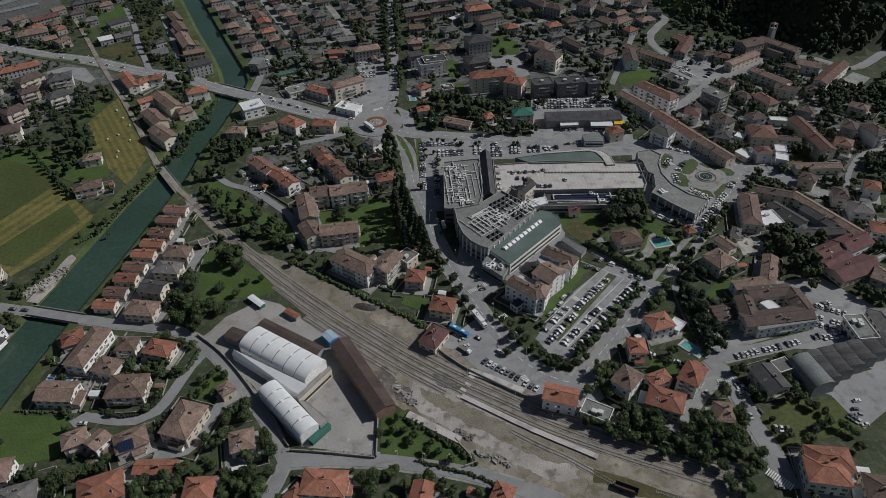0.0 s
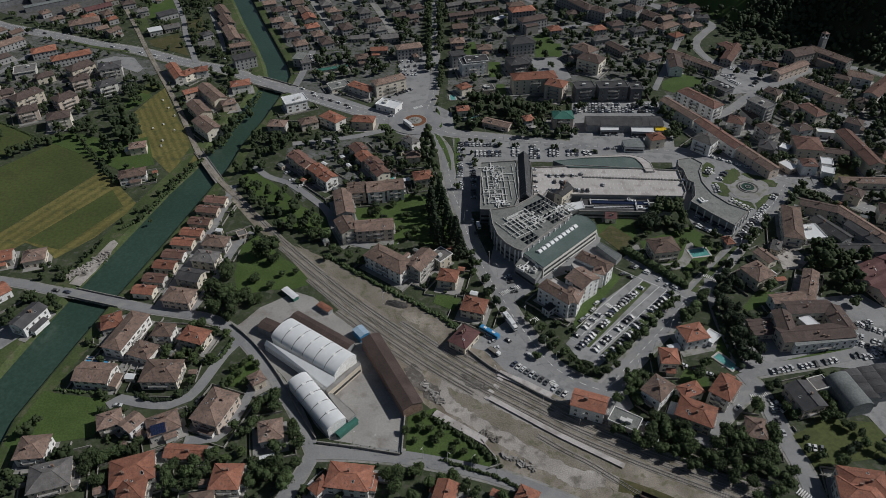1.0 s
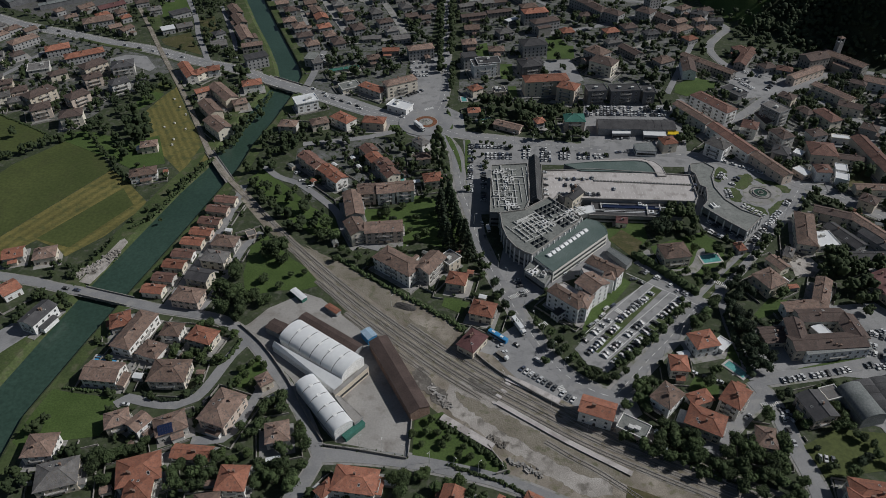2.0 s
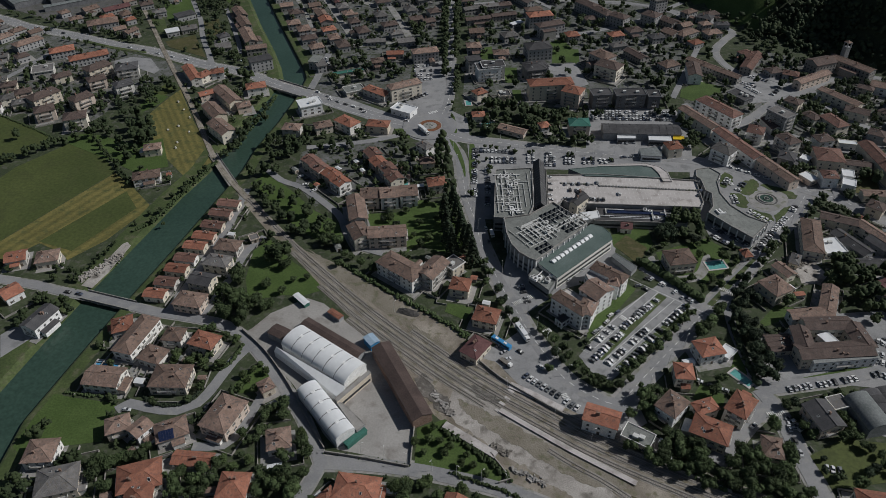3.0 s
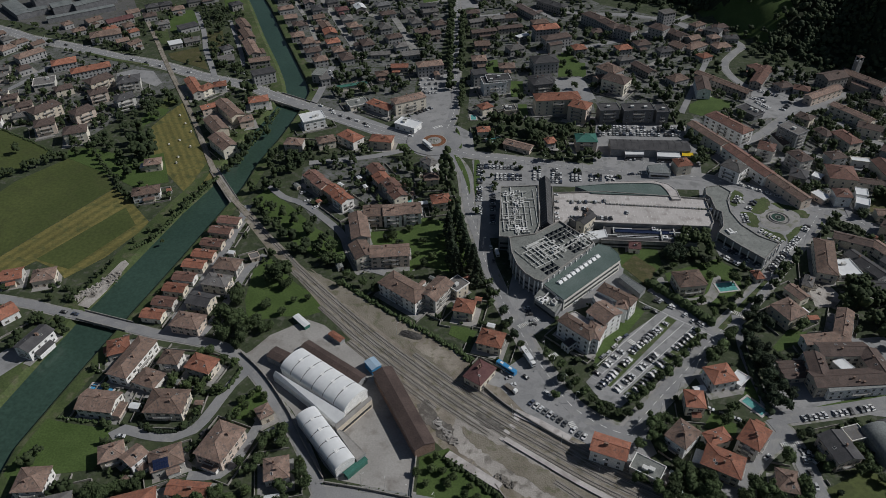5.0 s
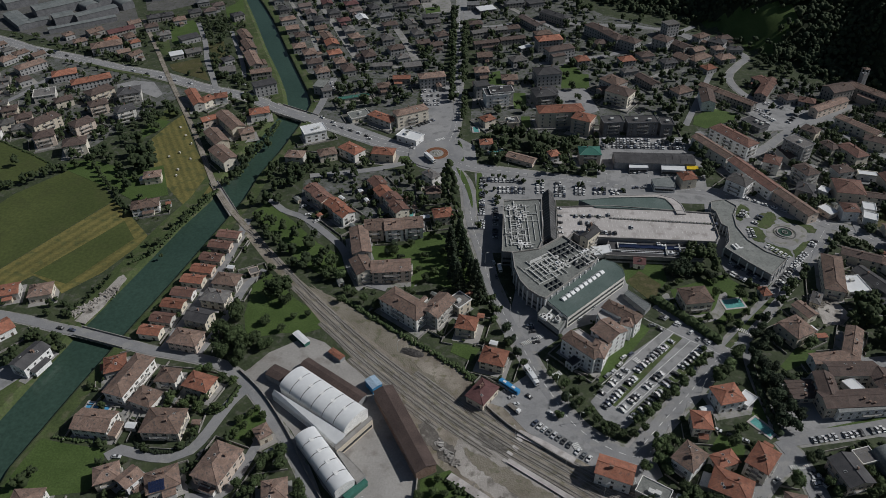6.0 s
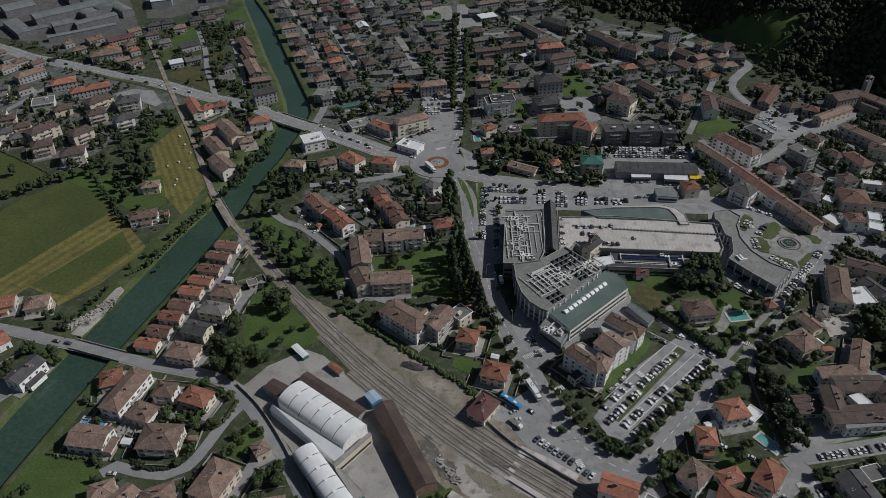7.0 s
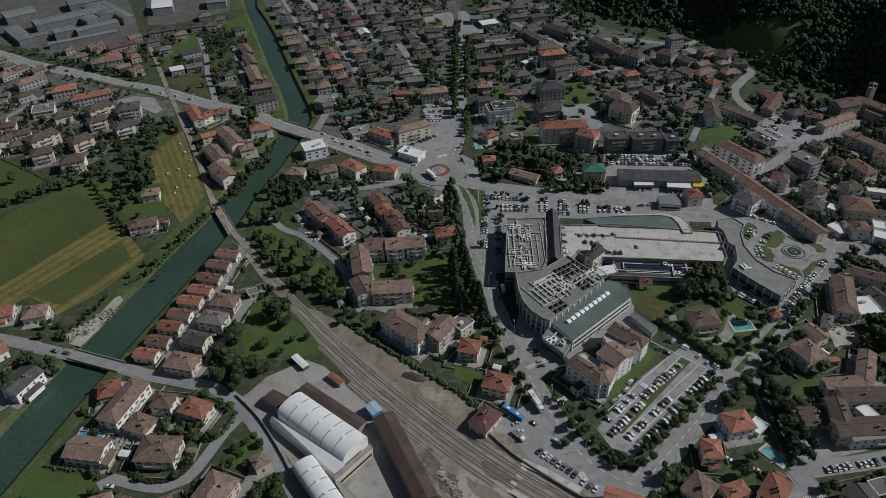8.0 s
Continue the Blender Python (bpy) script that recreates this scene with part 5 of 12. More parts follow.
patch("rough_grass", HAY_GREEN, 0.09, [(69.1, 179.3), (85.1, 173.0), (102.3, 164.1), (110.2, 158.5), (89.0, 159.4), (69.3, 168.2)], "dry grass beside sidings", "ground", soft=True)
patch("bare_ground", DIRT, 0.10, [(65.5, 173.8), (79.0, 167.8), (96.4, 160.4), (81.6, 158.4), (63.5, 163.1)], "dry earth beside sidings", "ground", soft=True)
patch("lawn", LAWN, 0.07, [(161.9, 246.2), (181.0, 251.3), (202.4, 256.0), (201.0, 252.8), (181.0, 247.7), (162.2, 243.8)], "narrow green strip in front of a school", "ground")

patch("grass_court", HAY_GREEN, 0.05, [(264.6, 438.5), (274.0, 441.1), (270.1, 417.0), (252.3, 413.5)], "worn grass court beside a long house", "ground")
patch("nursery_yard", PAVING, 0.06, [(353.0, 544.8), (367.5, 556.9), (376.5, 545.5), (357.2, 525.9), (345.0, 534.8)], "pale paved yard under the hill", "ground")
patch("storage_yard", GRAVEL, 0.07, [(188.3, 342.3), (199.7, 341.7), (204.3, 328.3), (196.7, 320.0), (186.7, 320.4)], "gravel yard strewn with grey stacks", "ground")

patch("car_park", OLD_ASPHALT, 0.06, [(58.3, 604.8), (83.0, 610.3), (91.1, 568.8), (79.3, 560.4), (74.3, 577.1), (60.5, 579.5)], "asphalt car park behind an apartment house", "ground")
patch("lawn", LAWN, 0.06, [(63.5, 655.1), (72.0, 659.2), (73.4, 637.3), (88.8, 640.3), (87.1, 612.6), (62.5, 609.4)], "bright green lawn between houses", "ground")
patch("lawn", LAWN, 0.06, [(1.5, 640.4), (8.6, 644.4), (9.7, 617.3), (1.8, 615.9)], "bright green garden lawn", "ground")
patch("forecourt", PAVING, 0.06, [(-84.0, 832.1), (-49.2, 838.7), (-43.0, 795.8), (-70.7, 788.1)], "pale paved yard beside the avenue", "ground")
patch("lawn", LAWN, 0.07, [(-74.6, 805.2), (-59.0, 812.8), (-56.5, 795.4), (-71.9, 788.1)], "small green lawn in a yard", "ground")
patch("forecourt", OLD_ASPHALT, 0.06, [(-35.3, 842.9), (-16.4, 807.1), (-8.3, 773.5), (-21.5, 776.3), (-29.6, 769.5)], "asphalt yard beside the avenue", "ground")
patch("lawn", LAWN, 0.06, [(151.1, 244.9), (167.9, 250.4), (201.7, 260.2), (200.3, 254.6), (166.1, 245.3), (152.6, 241.1)], "grass strip before a long school building", "ground")
patch("oily_ground", OILY, 0.1, [(-29.3, 239.3), (-24.8, 242.5), (-17.6, 232.8), (-10.3, 224.6), (-12.8, 219.5), (-19.9, 225.1), (-25.9, 232.4)], "dark stained ground beside the tracks", "ground", soft=True)
patch("oily_ground", OILY, 0.1, [(-1.2, 237.2), (6.4, 233.3), (14.0, 226.8), (8.1, 226.5), (1.7, 231.0)], "dark stained ground between sidings", "ground", soft=True)

patch("lawn", LAWN, 0.05, [(-341.3, 746.0), (-319.9, 759.8), (-303.2, 734.7), (-295.4, 701.9), (-310.7, 689.9), (-321.2, 698.1)], "bright green lawn round a white house", "ground")
patch("dry_field", HAY_GREEN, 0.05, [(-303.6, 644.5), (-280.0, 661.0), (-252.9, 610.0), (-295.7, 632.3)], "worn olive field beside the main road", "ground")
patch("dry_field", HAY_GREEN, 0.05, [(-282.7, 695.2), (-269.0, 702.8), (-253.0, 659.4), (-262.6, 648.7)], "olive grass plot between lanes", "ground")
patch("dry_field", GRASS, 0.05, [(-346.5, 707.4), (-333.1, 718.3), (-307.2, 662.6), (-317.5, 666.2)], "rough grass plot beside the railway", "ground")
patch("meadow", LAWN, 0.05, [(-296.8, 798.2), (-289.8, 812.8), (-287.5, 831.5), (-271.2, 785.0), (-270.4, 745.3), (-285.9, 767.5)], "green strip beside the canal", "ground")

# ---- roads ----
road("road", 11.0, [(-598.5, 741.1), (-498.7, 698.1), (-458.3, 677.3), (-398.0, 655.5), (-352.2, 637.0), (-312.7, 624.4), (-292.5, 616.3), (-258.6, 599.4), (-239.7, 592.0), (-216.7, 583.7), (-198.0, 574.3), (-172.4, 556.9), (-149.0, 545.4), (-136.7, 538.8), (-110.3, 522.2), (-87.9, 510.0), (-66.5, 500.0), (-50.6, 496.2)], pavement=2.0, centre=True, edges=True)
road("road", 7.5, [(-28.3, 474.9), (-19.2, 460.7), (-13.5, 443.9), (-10.5, 415.2), (-7.2, 395.2), (-1.1, 370.7), (1.7, 353.5), (6.7, 336.3), (13.1, 314.8), (21.4, 294.2), (28.0, 277.2), (36.1, 260.6), (43.7, 245.9), (52.7, 236.4), (64.1, 229.4), (73.2, 227.2)], pavement=2.0, centre=True)
road("road", 6.5, [(-6.0, 466.1), (-3.6, 436.9), (-1.3, 402.1), (1.4, 373.8), (5.3, 348.1)])
road("road", 9.0, [(-27.1, 483.4), (-9.6, 474.1), (20.0, 468.8), (61.1, 461.1), (101.2, 455.1), (140.9, 452.2), (163.7, 447.3), (188.3, 436.7), (207.8, 425.0), (223.0, 414.3), (238.6, 406.5), (250.8, 391.4), (270.3, 371.7)], pavement=1.8, centre=True)
road("road", 7.0, [(-31.8, 505.1), (-26.5, 540.0), (-27.5, 600.0), (-30.5, 680.0), (-34.5, 765.0), (-37.5, 843.0)], pavement=1.2, centre=True)
road("road", 6.0, [(21.4, 295.1), (36.9, 305.0), (53.6, 316.3), (68.0, 330.9), (79.3, 341.9)], z=0.11)
road("road", 8.0, [(72.2, 229.8), (87.3, 248.1), (105.2, 268.8), (123.2, 291.3), (141.9, 312.0), (160.2, 333.3), (186.5, 366.7), (204.7, 389.3), (218.9, 410.8)], pavement=2.0, centre=True)
road("road", 6.5, [(97.7, 331.3), (108.7, 319.5), (123.9, 301.5), (131.5, 294.3)], z=0.11)
road("road", 6.0, [(-316.4, 308.9), (-278.6, 303.2), (-256.1, 299.4), (-237.0, 294.5), (-219.5, 291.1), (-196.1, 285.4), (-175.4, 280.1), (-155.1, 276.7), (-136.6, 272.5), (-122.9, 264.7), (-113.0, 254.8), (-102.2, 242.3), (-90.0, 227.0), (-78.8, 210.9), (-71.3, 197.5), (-66.9, 188.3), (-70.5, 177.4), (-77.9, 161.2), (-87.5, 143.8)], pavement=0.8)
road("road", 7.0, [(-67.1, 188.9), (-48.9, 189.2), (-26.5, 187.5), (-8.4, 184.5), (11.3, 180.1), (30.3, 173.4), (52.8, 163.2)], pavement=1.2)
road("lane", 5.5, [(-117.0, 258.5), (-123.2, 247.6), (-128.2, 230.7), (-133.0, 219.3), (-141.8, 214.2), (-156.1, 215.4), (-166.5, 217.6), (-170.9, 213.0)])
road("lane", 4.5, [(-99.3, 240.2), (-103.3, 224.3), (-107.3, 206.5), (-113.5, 195.9), (-127.5, 194.6)])
road("lane", 5.0, [(-169.8, 282.2), (-166.7, 301.3), (-163.5, 324.0), (-158.9, 357.4), (-158.6, 376.8), (-157.9, 401.6)])
road("lane", 4.5, [(-151.1, 276.0), (-145.8, 297.6), (-142.7, 316.2), (-139.9, 335.7), (-133.0, 350.0)])
road("lane", 7.0, [(140.8, 240.2), (154.7, 243.3), (178.1, 248.4), (204.8, 255.5), (230.8, 263.5)], pavement=1.5)
road("road", 8.0, [(140.5, 240.8), (143.9, 232.5), (146.6, 217.4), (148.3, 199.5), (150.5, 183.6), (150.6, 166.0)], pavement=1.2)
road("road", 7.0, [(143.6, 231.4), (129.3, 219.6), (118.4, 207.3), (108.7, 198.0)], pavement=1.2)
road("lane", 5.0, [(141.0, 240.9), (139.5, 257.0), (138.0, 278.5), (139.5, 302.2), (141.0, 311.0)])
road("lane", 6.0, [(275.1, 568.9), (258.4, 574.4), (239.8, 590.7), (220.4, 598.8), (212.4, 626.2), (215.6, 645.9), (230.7, 669.6), (240.1, 686.1), (220.2, 716.5), (170.3, 751.4), (113.2, 762.3), (71.9, 765.8)], pavement=1.0)
road("lane", 6.0, [(166.0, 475.2), (192.1, 497.0), (214.8, 518.2), (235.0, 539.5), (262.4, 558.2), (293.6, 582.1)], pavement=1.0)
road("lane", 5.5, [(274.1, 565.8), (277.4, 536.5), (289.2, 509.8), (314.2, 489.7)])
road("lane", 5.0, [(164.1, 536.5), (170.1, 522.7), (177.0, 505.0), (193.0, 484.5)])
road("lane", 5.0, [(156.9, 545.9), (170.0, 577.1), (184.2, 611.0), (199.6, 647.8)])
road("lane", 5.0, [(-153.4, 430.2), (-137.1, 412.9), (-119.2, 403.4), (-91.1, 375.6), (-84.2, 360.9), (-75.2, 344.3), (-56.8, 336.5)])
road("lane", 5.5, [(-128.3, 456.7), (-105.9, 461.7), (-81.4, 468.5), (-61.1, 477.7), (-48.6, 482.4)])
road("lane", 5.0, [(-312.3, 752.6), (-286.6, 698.2), (-270.7, 656.1), (-253.8, 620.3), (-243.1, 596.5)])
road("lane", 4.0, [(-269.1, 729.6), (-249.5, 684.9), (-232.3, 644.2), (-223.6, 619.0)])
road("lane", 5.0, [(-419.2, 555.5), (-411.0, 578.2), (-405.0, 602.1), (-397.8, 614.8), (-360.3, 591.9), (-333.7, 579.0)])
road("lane", 6.0, [(-170.5, 554.9), (-148.2, 541.3), (-143.2, 564.5), (-142.6, 600.4), (-141.4, 622.2)])
road("lane", 5.0, [(-23.7, 751.1), (6.0, 755.4), (42.2, 773.2), (70.4, 741.6)])

road("lane", 6.0, [(293.6, 582.1), (315, 590), (341.9, 588.1), (356.5, 574.5), (370, 564.7), (388, 573.7), (416.0, 595.4), (445, 605)], pavement=1.0)
road("lane", 3.6, [(270.3, 371.7), (281.3, 388.3), (293.7, 408.4), (313.4, 428.1), (345, 436)])
road("lane", 4.5, [(214.8, 518.2), (226, 500), (240, 484), (262, 468), (285, 470), (310, 490)])
road("lane", 4.0, [(226, 500), (216, 480), (222, 462), (240, 438), (238.6, 406.5)])

road("lane", 7, [(-221.3, 876.9), (-160.3, 739.7), (-138.9, 690.6), (-116.4, 639.4)], mat=PAVING, label="straight pale street between rows of houses")
road("lane", 4, [(-253.9, 875.9), (-211.9, 783.5), (-180.7, 713.3), (-149.7, 622.4)], mat=PAVING, label="straight pale street between rows of houses")
road("lane", 7, [(-178.1, 886.3), (-142.4, 782.4), (-130.4, 756.4), (-107.2, 738.4)], mat=PAVING, label="straight pale street between rows of houses")
road("lane", 7, [(-98.3, 741.8), (-80.3, 692.8), (-69.1, 656.2)], mat=PAVING, label="straight pale street between rows of houses")
road("lane", 5, [(-116.4, 639.4), (-90.3, 647.8), (-58.8, 646.6)], mat=PAVING, label="straight pale street between rows of houses")
road("lane", 6, [(17.6, 811.7), (32.5, 788.1), (43.3, 756.1)], mat=PAVING, label="straight pale street between rows of houses")
road("lane", 6, [(45.2, 660.7), (66.4, 667.8), (98.7, 678.1), (126.9, 692.4), (150.5, 706.9), (207.6, 761.7)], mat=ASPHALT, label="straight pale street between rows of houses")
road("lane", 5, [(106.1, 748.9), (130.5, 762.2), (158.4, 756.9), (184.1, 742.6), (201.5, 720.0)], mat=ASPHALT, label="straight pale street between rows of houses")
road("lane", 5, [(185.0, 691.9), (162.1, 652.9), (126.4, 616.5)], mat=PAVING, label="straight pale street between rows of houses")

# ---- large buildings: their builders ----
def outward(pts):
    """The points in anticlockwise order."""
    area = sum(a[0] * b[1] - b[0] * a[1] for a, b in zip(pts, pts[1:] + pts[:1]))
    return pts if area > 0 else pts[::-1]


def block(name, mat, wall, h, pts, label, category, edge=0.5, columns=False):
    """A flat-roofed building over an outline, with walls, roof, parapet and window bands."""
    pts = [Vector(p) for p in outward(list(pts))]
    take_outline([(p.x, p.y) for p in pts])
    c = sum(pts, Vector((0, 0))) / len(pts)
    ob = empty(name, c.x, c.y)
    line = [p - c for p in pts]
    n = len(line)

    def inset(d):
        res = []
        for i in range(n):
            a, b, e = line[i - 1], line[i], line[(i + 1) % n]
            u, v = (b - a).normalized(), (e - b).normalized()
            nu, nv = Vector((-u.y, u.x)), Vector((-v.y, v.x))
            m = nu + nv
            m = m / max(m.dot(nu), 0.35) if m.length > 1e-4 else nu
            res.append(b + m * d)
        return res

    inner = inset(0.35)
    bm = bmesh.new()
    low = [bm.verts.new((*p, -0.3)) for p in line]
    top = [bm.verts.new((*p, h - 0.02)) for p in line]
    for i in range(n):
        bm.faces.new((low[i], low[(i + 1) % n], top[(i + 1) % n], top[i]))
    part("wall", bm, wall, ob)
    bm = bmesh.new()
    a = [bm.verts.new((*p, h)) for p in inset(-0.05)]
    b = [bm.verts.new((*p, h - 0.3)) for p in inset(-0.05)]
    f = bm.faces.new(a)
    for i in range(n):
        bm.faces.new((b[i], b[(i + 1) % n], a[(i + 1) % n], a[i]))
    bmesh.ops.triangulate(bm, faces=[f])
    roof = part("roof", bm, mat, ob)
    outer, inner = inset(-0.06), inset(0.35)
    bm = bmesh.new()
    rows = []
    for p, q in zip(outer, inner):
        rows.append([bm.verts.new(v) for v in ((*p, h - 0.1), (*p, h + edge), (*q, h + edge), (*q, h - 0.1))])
    for i in range(n):
        u, v = rows[i], rows[(i + 1) % n]
        for k in range(3):
            bm.faces.new((u[k], v[k], v[k + 1], u[k + 1]))
    part("parapet", fixed(bm), CONCRETE if edge > 0.4 else mat, ob)
    for i in range(n):
        p, q = line[i], line[(i + 1) % n]
        d = q - p
        length = d.length
        if length < 4 or Vector((d.y, -d.x)).normalized().y > 0.3 or h < 4.4:
            continue
        rot = math.degrees(math.atan2(d.y, d.x))
        if columns:
            m = max(2, int(length / 5))
            for k in range(m + 1):
                bm = bmesh.new()
                box(bm, -0.35, 0.35, -0.5, 0.1, -0.2, h - 0.3)
                s = p + d * (k / m)
                part("pilaster", bm, WHITE_WALL, ob, at=pose(s.x, s.y, 0, 0, 0, rot))
        for f in range(int((h - 1) / 3.4)):
            bm = bmesh.new()
            box(bm, 0.8, length - 0.8, -0.06, 0.2, 1.2 + f * 3.4, 2.7 + f * 3.4)
            part("window_band", bm, GLASS, ob, "dark strip of glazing", at=pose(p.x, p.y, 0, 0, 0, rot))
    return tagged(ob, label, category)


def atrium(x, y, rot, L, W, h):
    """A dark steep-roofed glazed atrium on the shopping centre."""
    ob = empty("atrium", x, y, rot)
    bm = bmesh.new()
    prism(bm, [(-W / 2, 0), (W / 2, 0), (W / 2, h - 1), (0, h + 2.4), (-W / 2, h - 1)], -L / 2, L / 2)
    part("body", fixed(bm), DARK_TILE, ob)
    for k in range(int(L / 3)):
        bm = bmesh.new()
        a = -L / 2 + 1.5 + 3 * k
        prism(bm, [(-W / 2, h - 1), (0, h + 2.4), (W / 2, h - 1), (W / 2 + 0.1, h - 0.9), (0, h + 2.6), (-W / 2 - 0.1, h - 0.9)], a, a + 0.25)
        part("roof_bar", fixed(bm), METAL_ROOF, ob)
    return tagged(ob, "dark steep glazed atrium roof on the shopping centre", "atrium")


def roof_lights(x0, y0, x1, y1, n, z):
    """A row of small pitched roof lights."""
    rot = math.degrees(math.atan2(y1 - y0, x1 - x0))
    bm = bmesh.new()
    prism(bm, [(-1.5, 0), (1.5, 0), (1.5, 0.5), (0.2, 1.3), (-1.5, 0.5)], -1.3, 1.3)
    me = bpy.data.meshes.new("roof_light")
    fixed(bm).to_mesh(me)
    bm.free()
    me.materials.append(WHITE_ROOF)
    for i in range(n):
        s = (i + 0.5) / n
        ob = part("roof_light", me, None)
        ob.matrix_basis = pose(x0 + (x1 - x0) * s, y0 + (y1 - y0) * s, z - 0.05, 0, 0, rot)
        tagged(ob, "pale pitched roof light on the market hall", "roof light", "roof lights of the hall")


def roof_plant(name, x, y, rot, L, W, z, n, seed):
    """Ducts and machines on a flat roof."""
    rnd = random.Random(seed)
    for i in range(n):
        u, v = rnd.uniform(-L / 2, L / 2), rnd.uniform(-W / 2, W / 2)
        m = pose(x, y, z - 0.02, 0, 0, rot) @ pose(u, v, 0)
        bm = bmesh.new()
        if rnd.random() < 0.55:
            a = rnd.uniform(2, 6)
            if rnd.random() < 0.5:
                box(bm, -a, a, -0.3, 0.3, 0.3, 0.9)
                kind = (-a + 0.3, a - 0.3, 0)
            else:
                box(bm, -0.3, 0.3, -a, a, 0.3, 0.9)
                kind = (-a + 0.3, a - 0.3, 1)
            ob = part("air_duct", bm, METAL)
            ob.matrix_basis = m
            for s in kind[:2]:
                bm = bmesh.new()
                p, q = (s, 0) if kind[2] == 0 else (0, s)
                box(bm, p - 0.12, p + 0.12, q - 0.12, q + 0.12, 0, 0.3)
                part("support", bm, METAL, ob)
            tagged(ob, "galvanised air duct on supports on the flat roof", "air duct", "rooftop plant")
        else:
            a, b, c = rnd.uniform(0.8, 2.0), rnd.uniform(0.7, 1.4), rnd.uniform(0.9, 1.7)
            box(bm, -a, a, -b, b, 0, c)
            ob = part("roof_unit", bm, METAL if rnd.random() < 0.6 else WHITE_WALL)
            ob.matrix_basis = m
            bm = bmesh.new()
            tube(bm, (0, 0, c), (0, 0, c + 0.25), b * 0.6, b * 0.55, 10)
            part("fan_cowl", bm, DARK_TILE, ob, "dark round fan cowl")
            tagged(ob, "grey boxed cooling unit on the flat roof", "roof unit", "rooftop plant")


def roof_sign(x, y, rot, z):
    bm = bmesh.new()
    for k in range(2):
        box(bm, -2.5 + 2.2 * k, -1.6 + 2.2 * k, -2, 2, 0, 1.0)
    box(bm, -2.5, 2.4, -2.8, -2.0, 0, 1.0)
    ob = part("roof_sign", bm, WHITE_WALL)
    ob.matrix_basis = pose(x, y, z, 0, 0, rot)
    tagged(ob, "large white sign shape on the arcade roof", "sign")


def bell_tower(x, y, rot, h):
    ob = empty("bell_tower", x, y, rot)
    bm = bmesh.new()
    box(bm, -2.3, 2.3, -2.3, 2.3, -0.3, h - 5)
    box(bm, -2.5, 2.5, -2.5, 2.5, h - 5, h - 4.6)
    for u in (-1, 1):
        for v in (-1, 1):
            box(bm, u * 1.9 - 0.4, u * 1.9 + 0.4, v * 1.9 - 0.4, v * 1.9 + 0.4, h - 4.6, h - 1)
    box(bm, -2.5, 2.5, -2.5, 2.5, h - 1, h - 0.5)
    part("shaft", bm, GREY_WALL, ob, "pale masonry shaft with an open belfry")
    bm = bmesh.new()
    base = [bm.verts.new((a * 2.6, b * 2.6, h - 0.5)) for a, b in ((-1, -1), (1, -1), (1, 1), (-1, 1))]
    tip = bm.verts.new((0, 0, h + 1.0))
    for i in range(4):
        bm.faces.new((base[i], base[(i + 1) % 4], tip))
    bm.faces.new(base[::-1])
    part("roof", bm, BROWN_TILE, ob)
    return tagged(ob, "slender pale church bell tower at the foot of the hill", "bell tower")


BEDS = []


def track(pts, off):
    """A railway track beside a line: two rails and its sleepers."""
    base = smooth_line(pts, 3.0)
    line = [p + n * off for p, n in zip(base, sides(base))]
    ob = empty("railway_track", line[0].x, line[0].y)
    o = line[0]
    near = [p - o for p in line]
    for k in (-1, 1):
        bm = bmesh.new()
        strip(bm, near, k * 0.76 + 0.07, k * 0.76 - 0.07, 0.15, 0.42)
        part("rail", fixed(bm), RAIL_STEEL, ob)
    BEDS.append(off)
    bm = bmesh.new()
    strip(bm, near, 1.75, -1.75, -0.1, 0.135 + 0.004 * len(BEDS))
    part("ballast_bed", fixed(bm), TRACK_BED, ob, "rust-stained ballast between the rails")
    bm = bmesh.new()
    verts, faces = [], []
    for p, q in zip(near, near[1:]):
        d = q - p
        if p.y + o.y > 430:
            continue
        for s in (0.0, 0.33, 0.67):
            c = p + d * s
            u = d.normalized()
            v = Vector((-u.y, u.x))
            i = len(verts)
            for z in (0.05, 0.24):
                for a, b in ((-0.13, -1.3), (0.13, -1.3), (0.13, 1.3), (-0.13, 1.3)):
                    w = c + u * a + v * b
                    verts.append((w.x, w.y, z))
            faces += [[i + j for j in f] for f in ((4, 5, 6, 7), (0, 1, 5, 4), (1, 2, 6, 5), (2, 3, 7, 6), (3, 0, 4, 7))]
    bm.free()
    me = bpy.data.meshes.new("sleeper_run")
    me.from_pydata(verts, [], faces)
    me.materials.append(SLEEPER)
    if faces:
        part("sleeper_run", me, None, ob)["kind"] = "stuff"
    return tagged(ob, "rusty railway track on weathered sleepers and ballast", "railway track", "railway tracks")


def bridge(x0, y0, x1, y1, width, use):
    L = math.hypot(x1 - x0, y1 - y0)
    ob = empty("bridge", (x0 + x1) / 2, (y0 + y1) / 2, math.degrees(math.atan2(y1 - y0, x1 - x0)))
    bm = bmesh.new()
    box(bm, -L / 2, L / 2, -width / 2, width / 2, -0.9, 0.05)
    part("deck", bm, CONCRETE, ob)
    for k in (-1, 1):
        bm = bmesh.new()
        box(bm, -L / 2, L / 2, k * width / 2 - 0.2, k * width / 2 + 0.2, -0.9, 1.0 if use == "road" else 0.6)
        part("parapet", bm, STONE_WALL, ob)
    for s in (-0.17, 0.17):
        bm = bmesh.new()
        box(bm, s * L - 0.6, s * L + 0.6, -width / 2 + 0.3, width / 2 - 0.3, -4, -0.9)
        part("pier", bm, STONE_WALL, ob)
    return tagged(ob, "low concrete " + use + " bridge over the canal with parapets", "bridge")


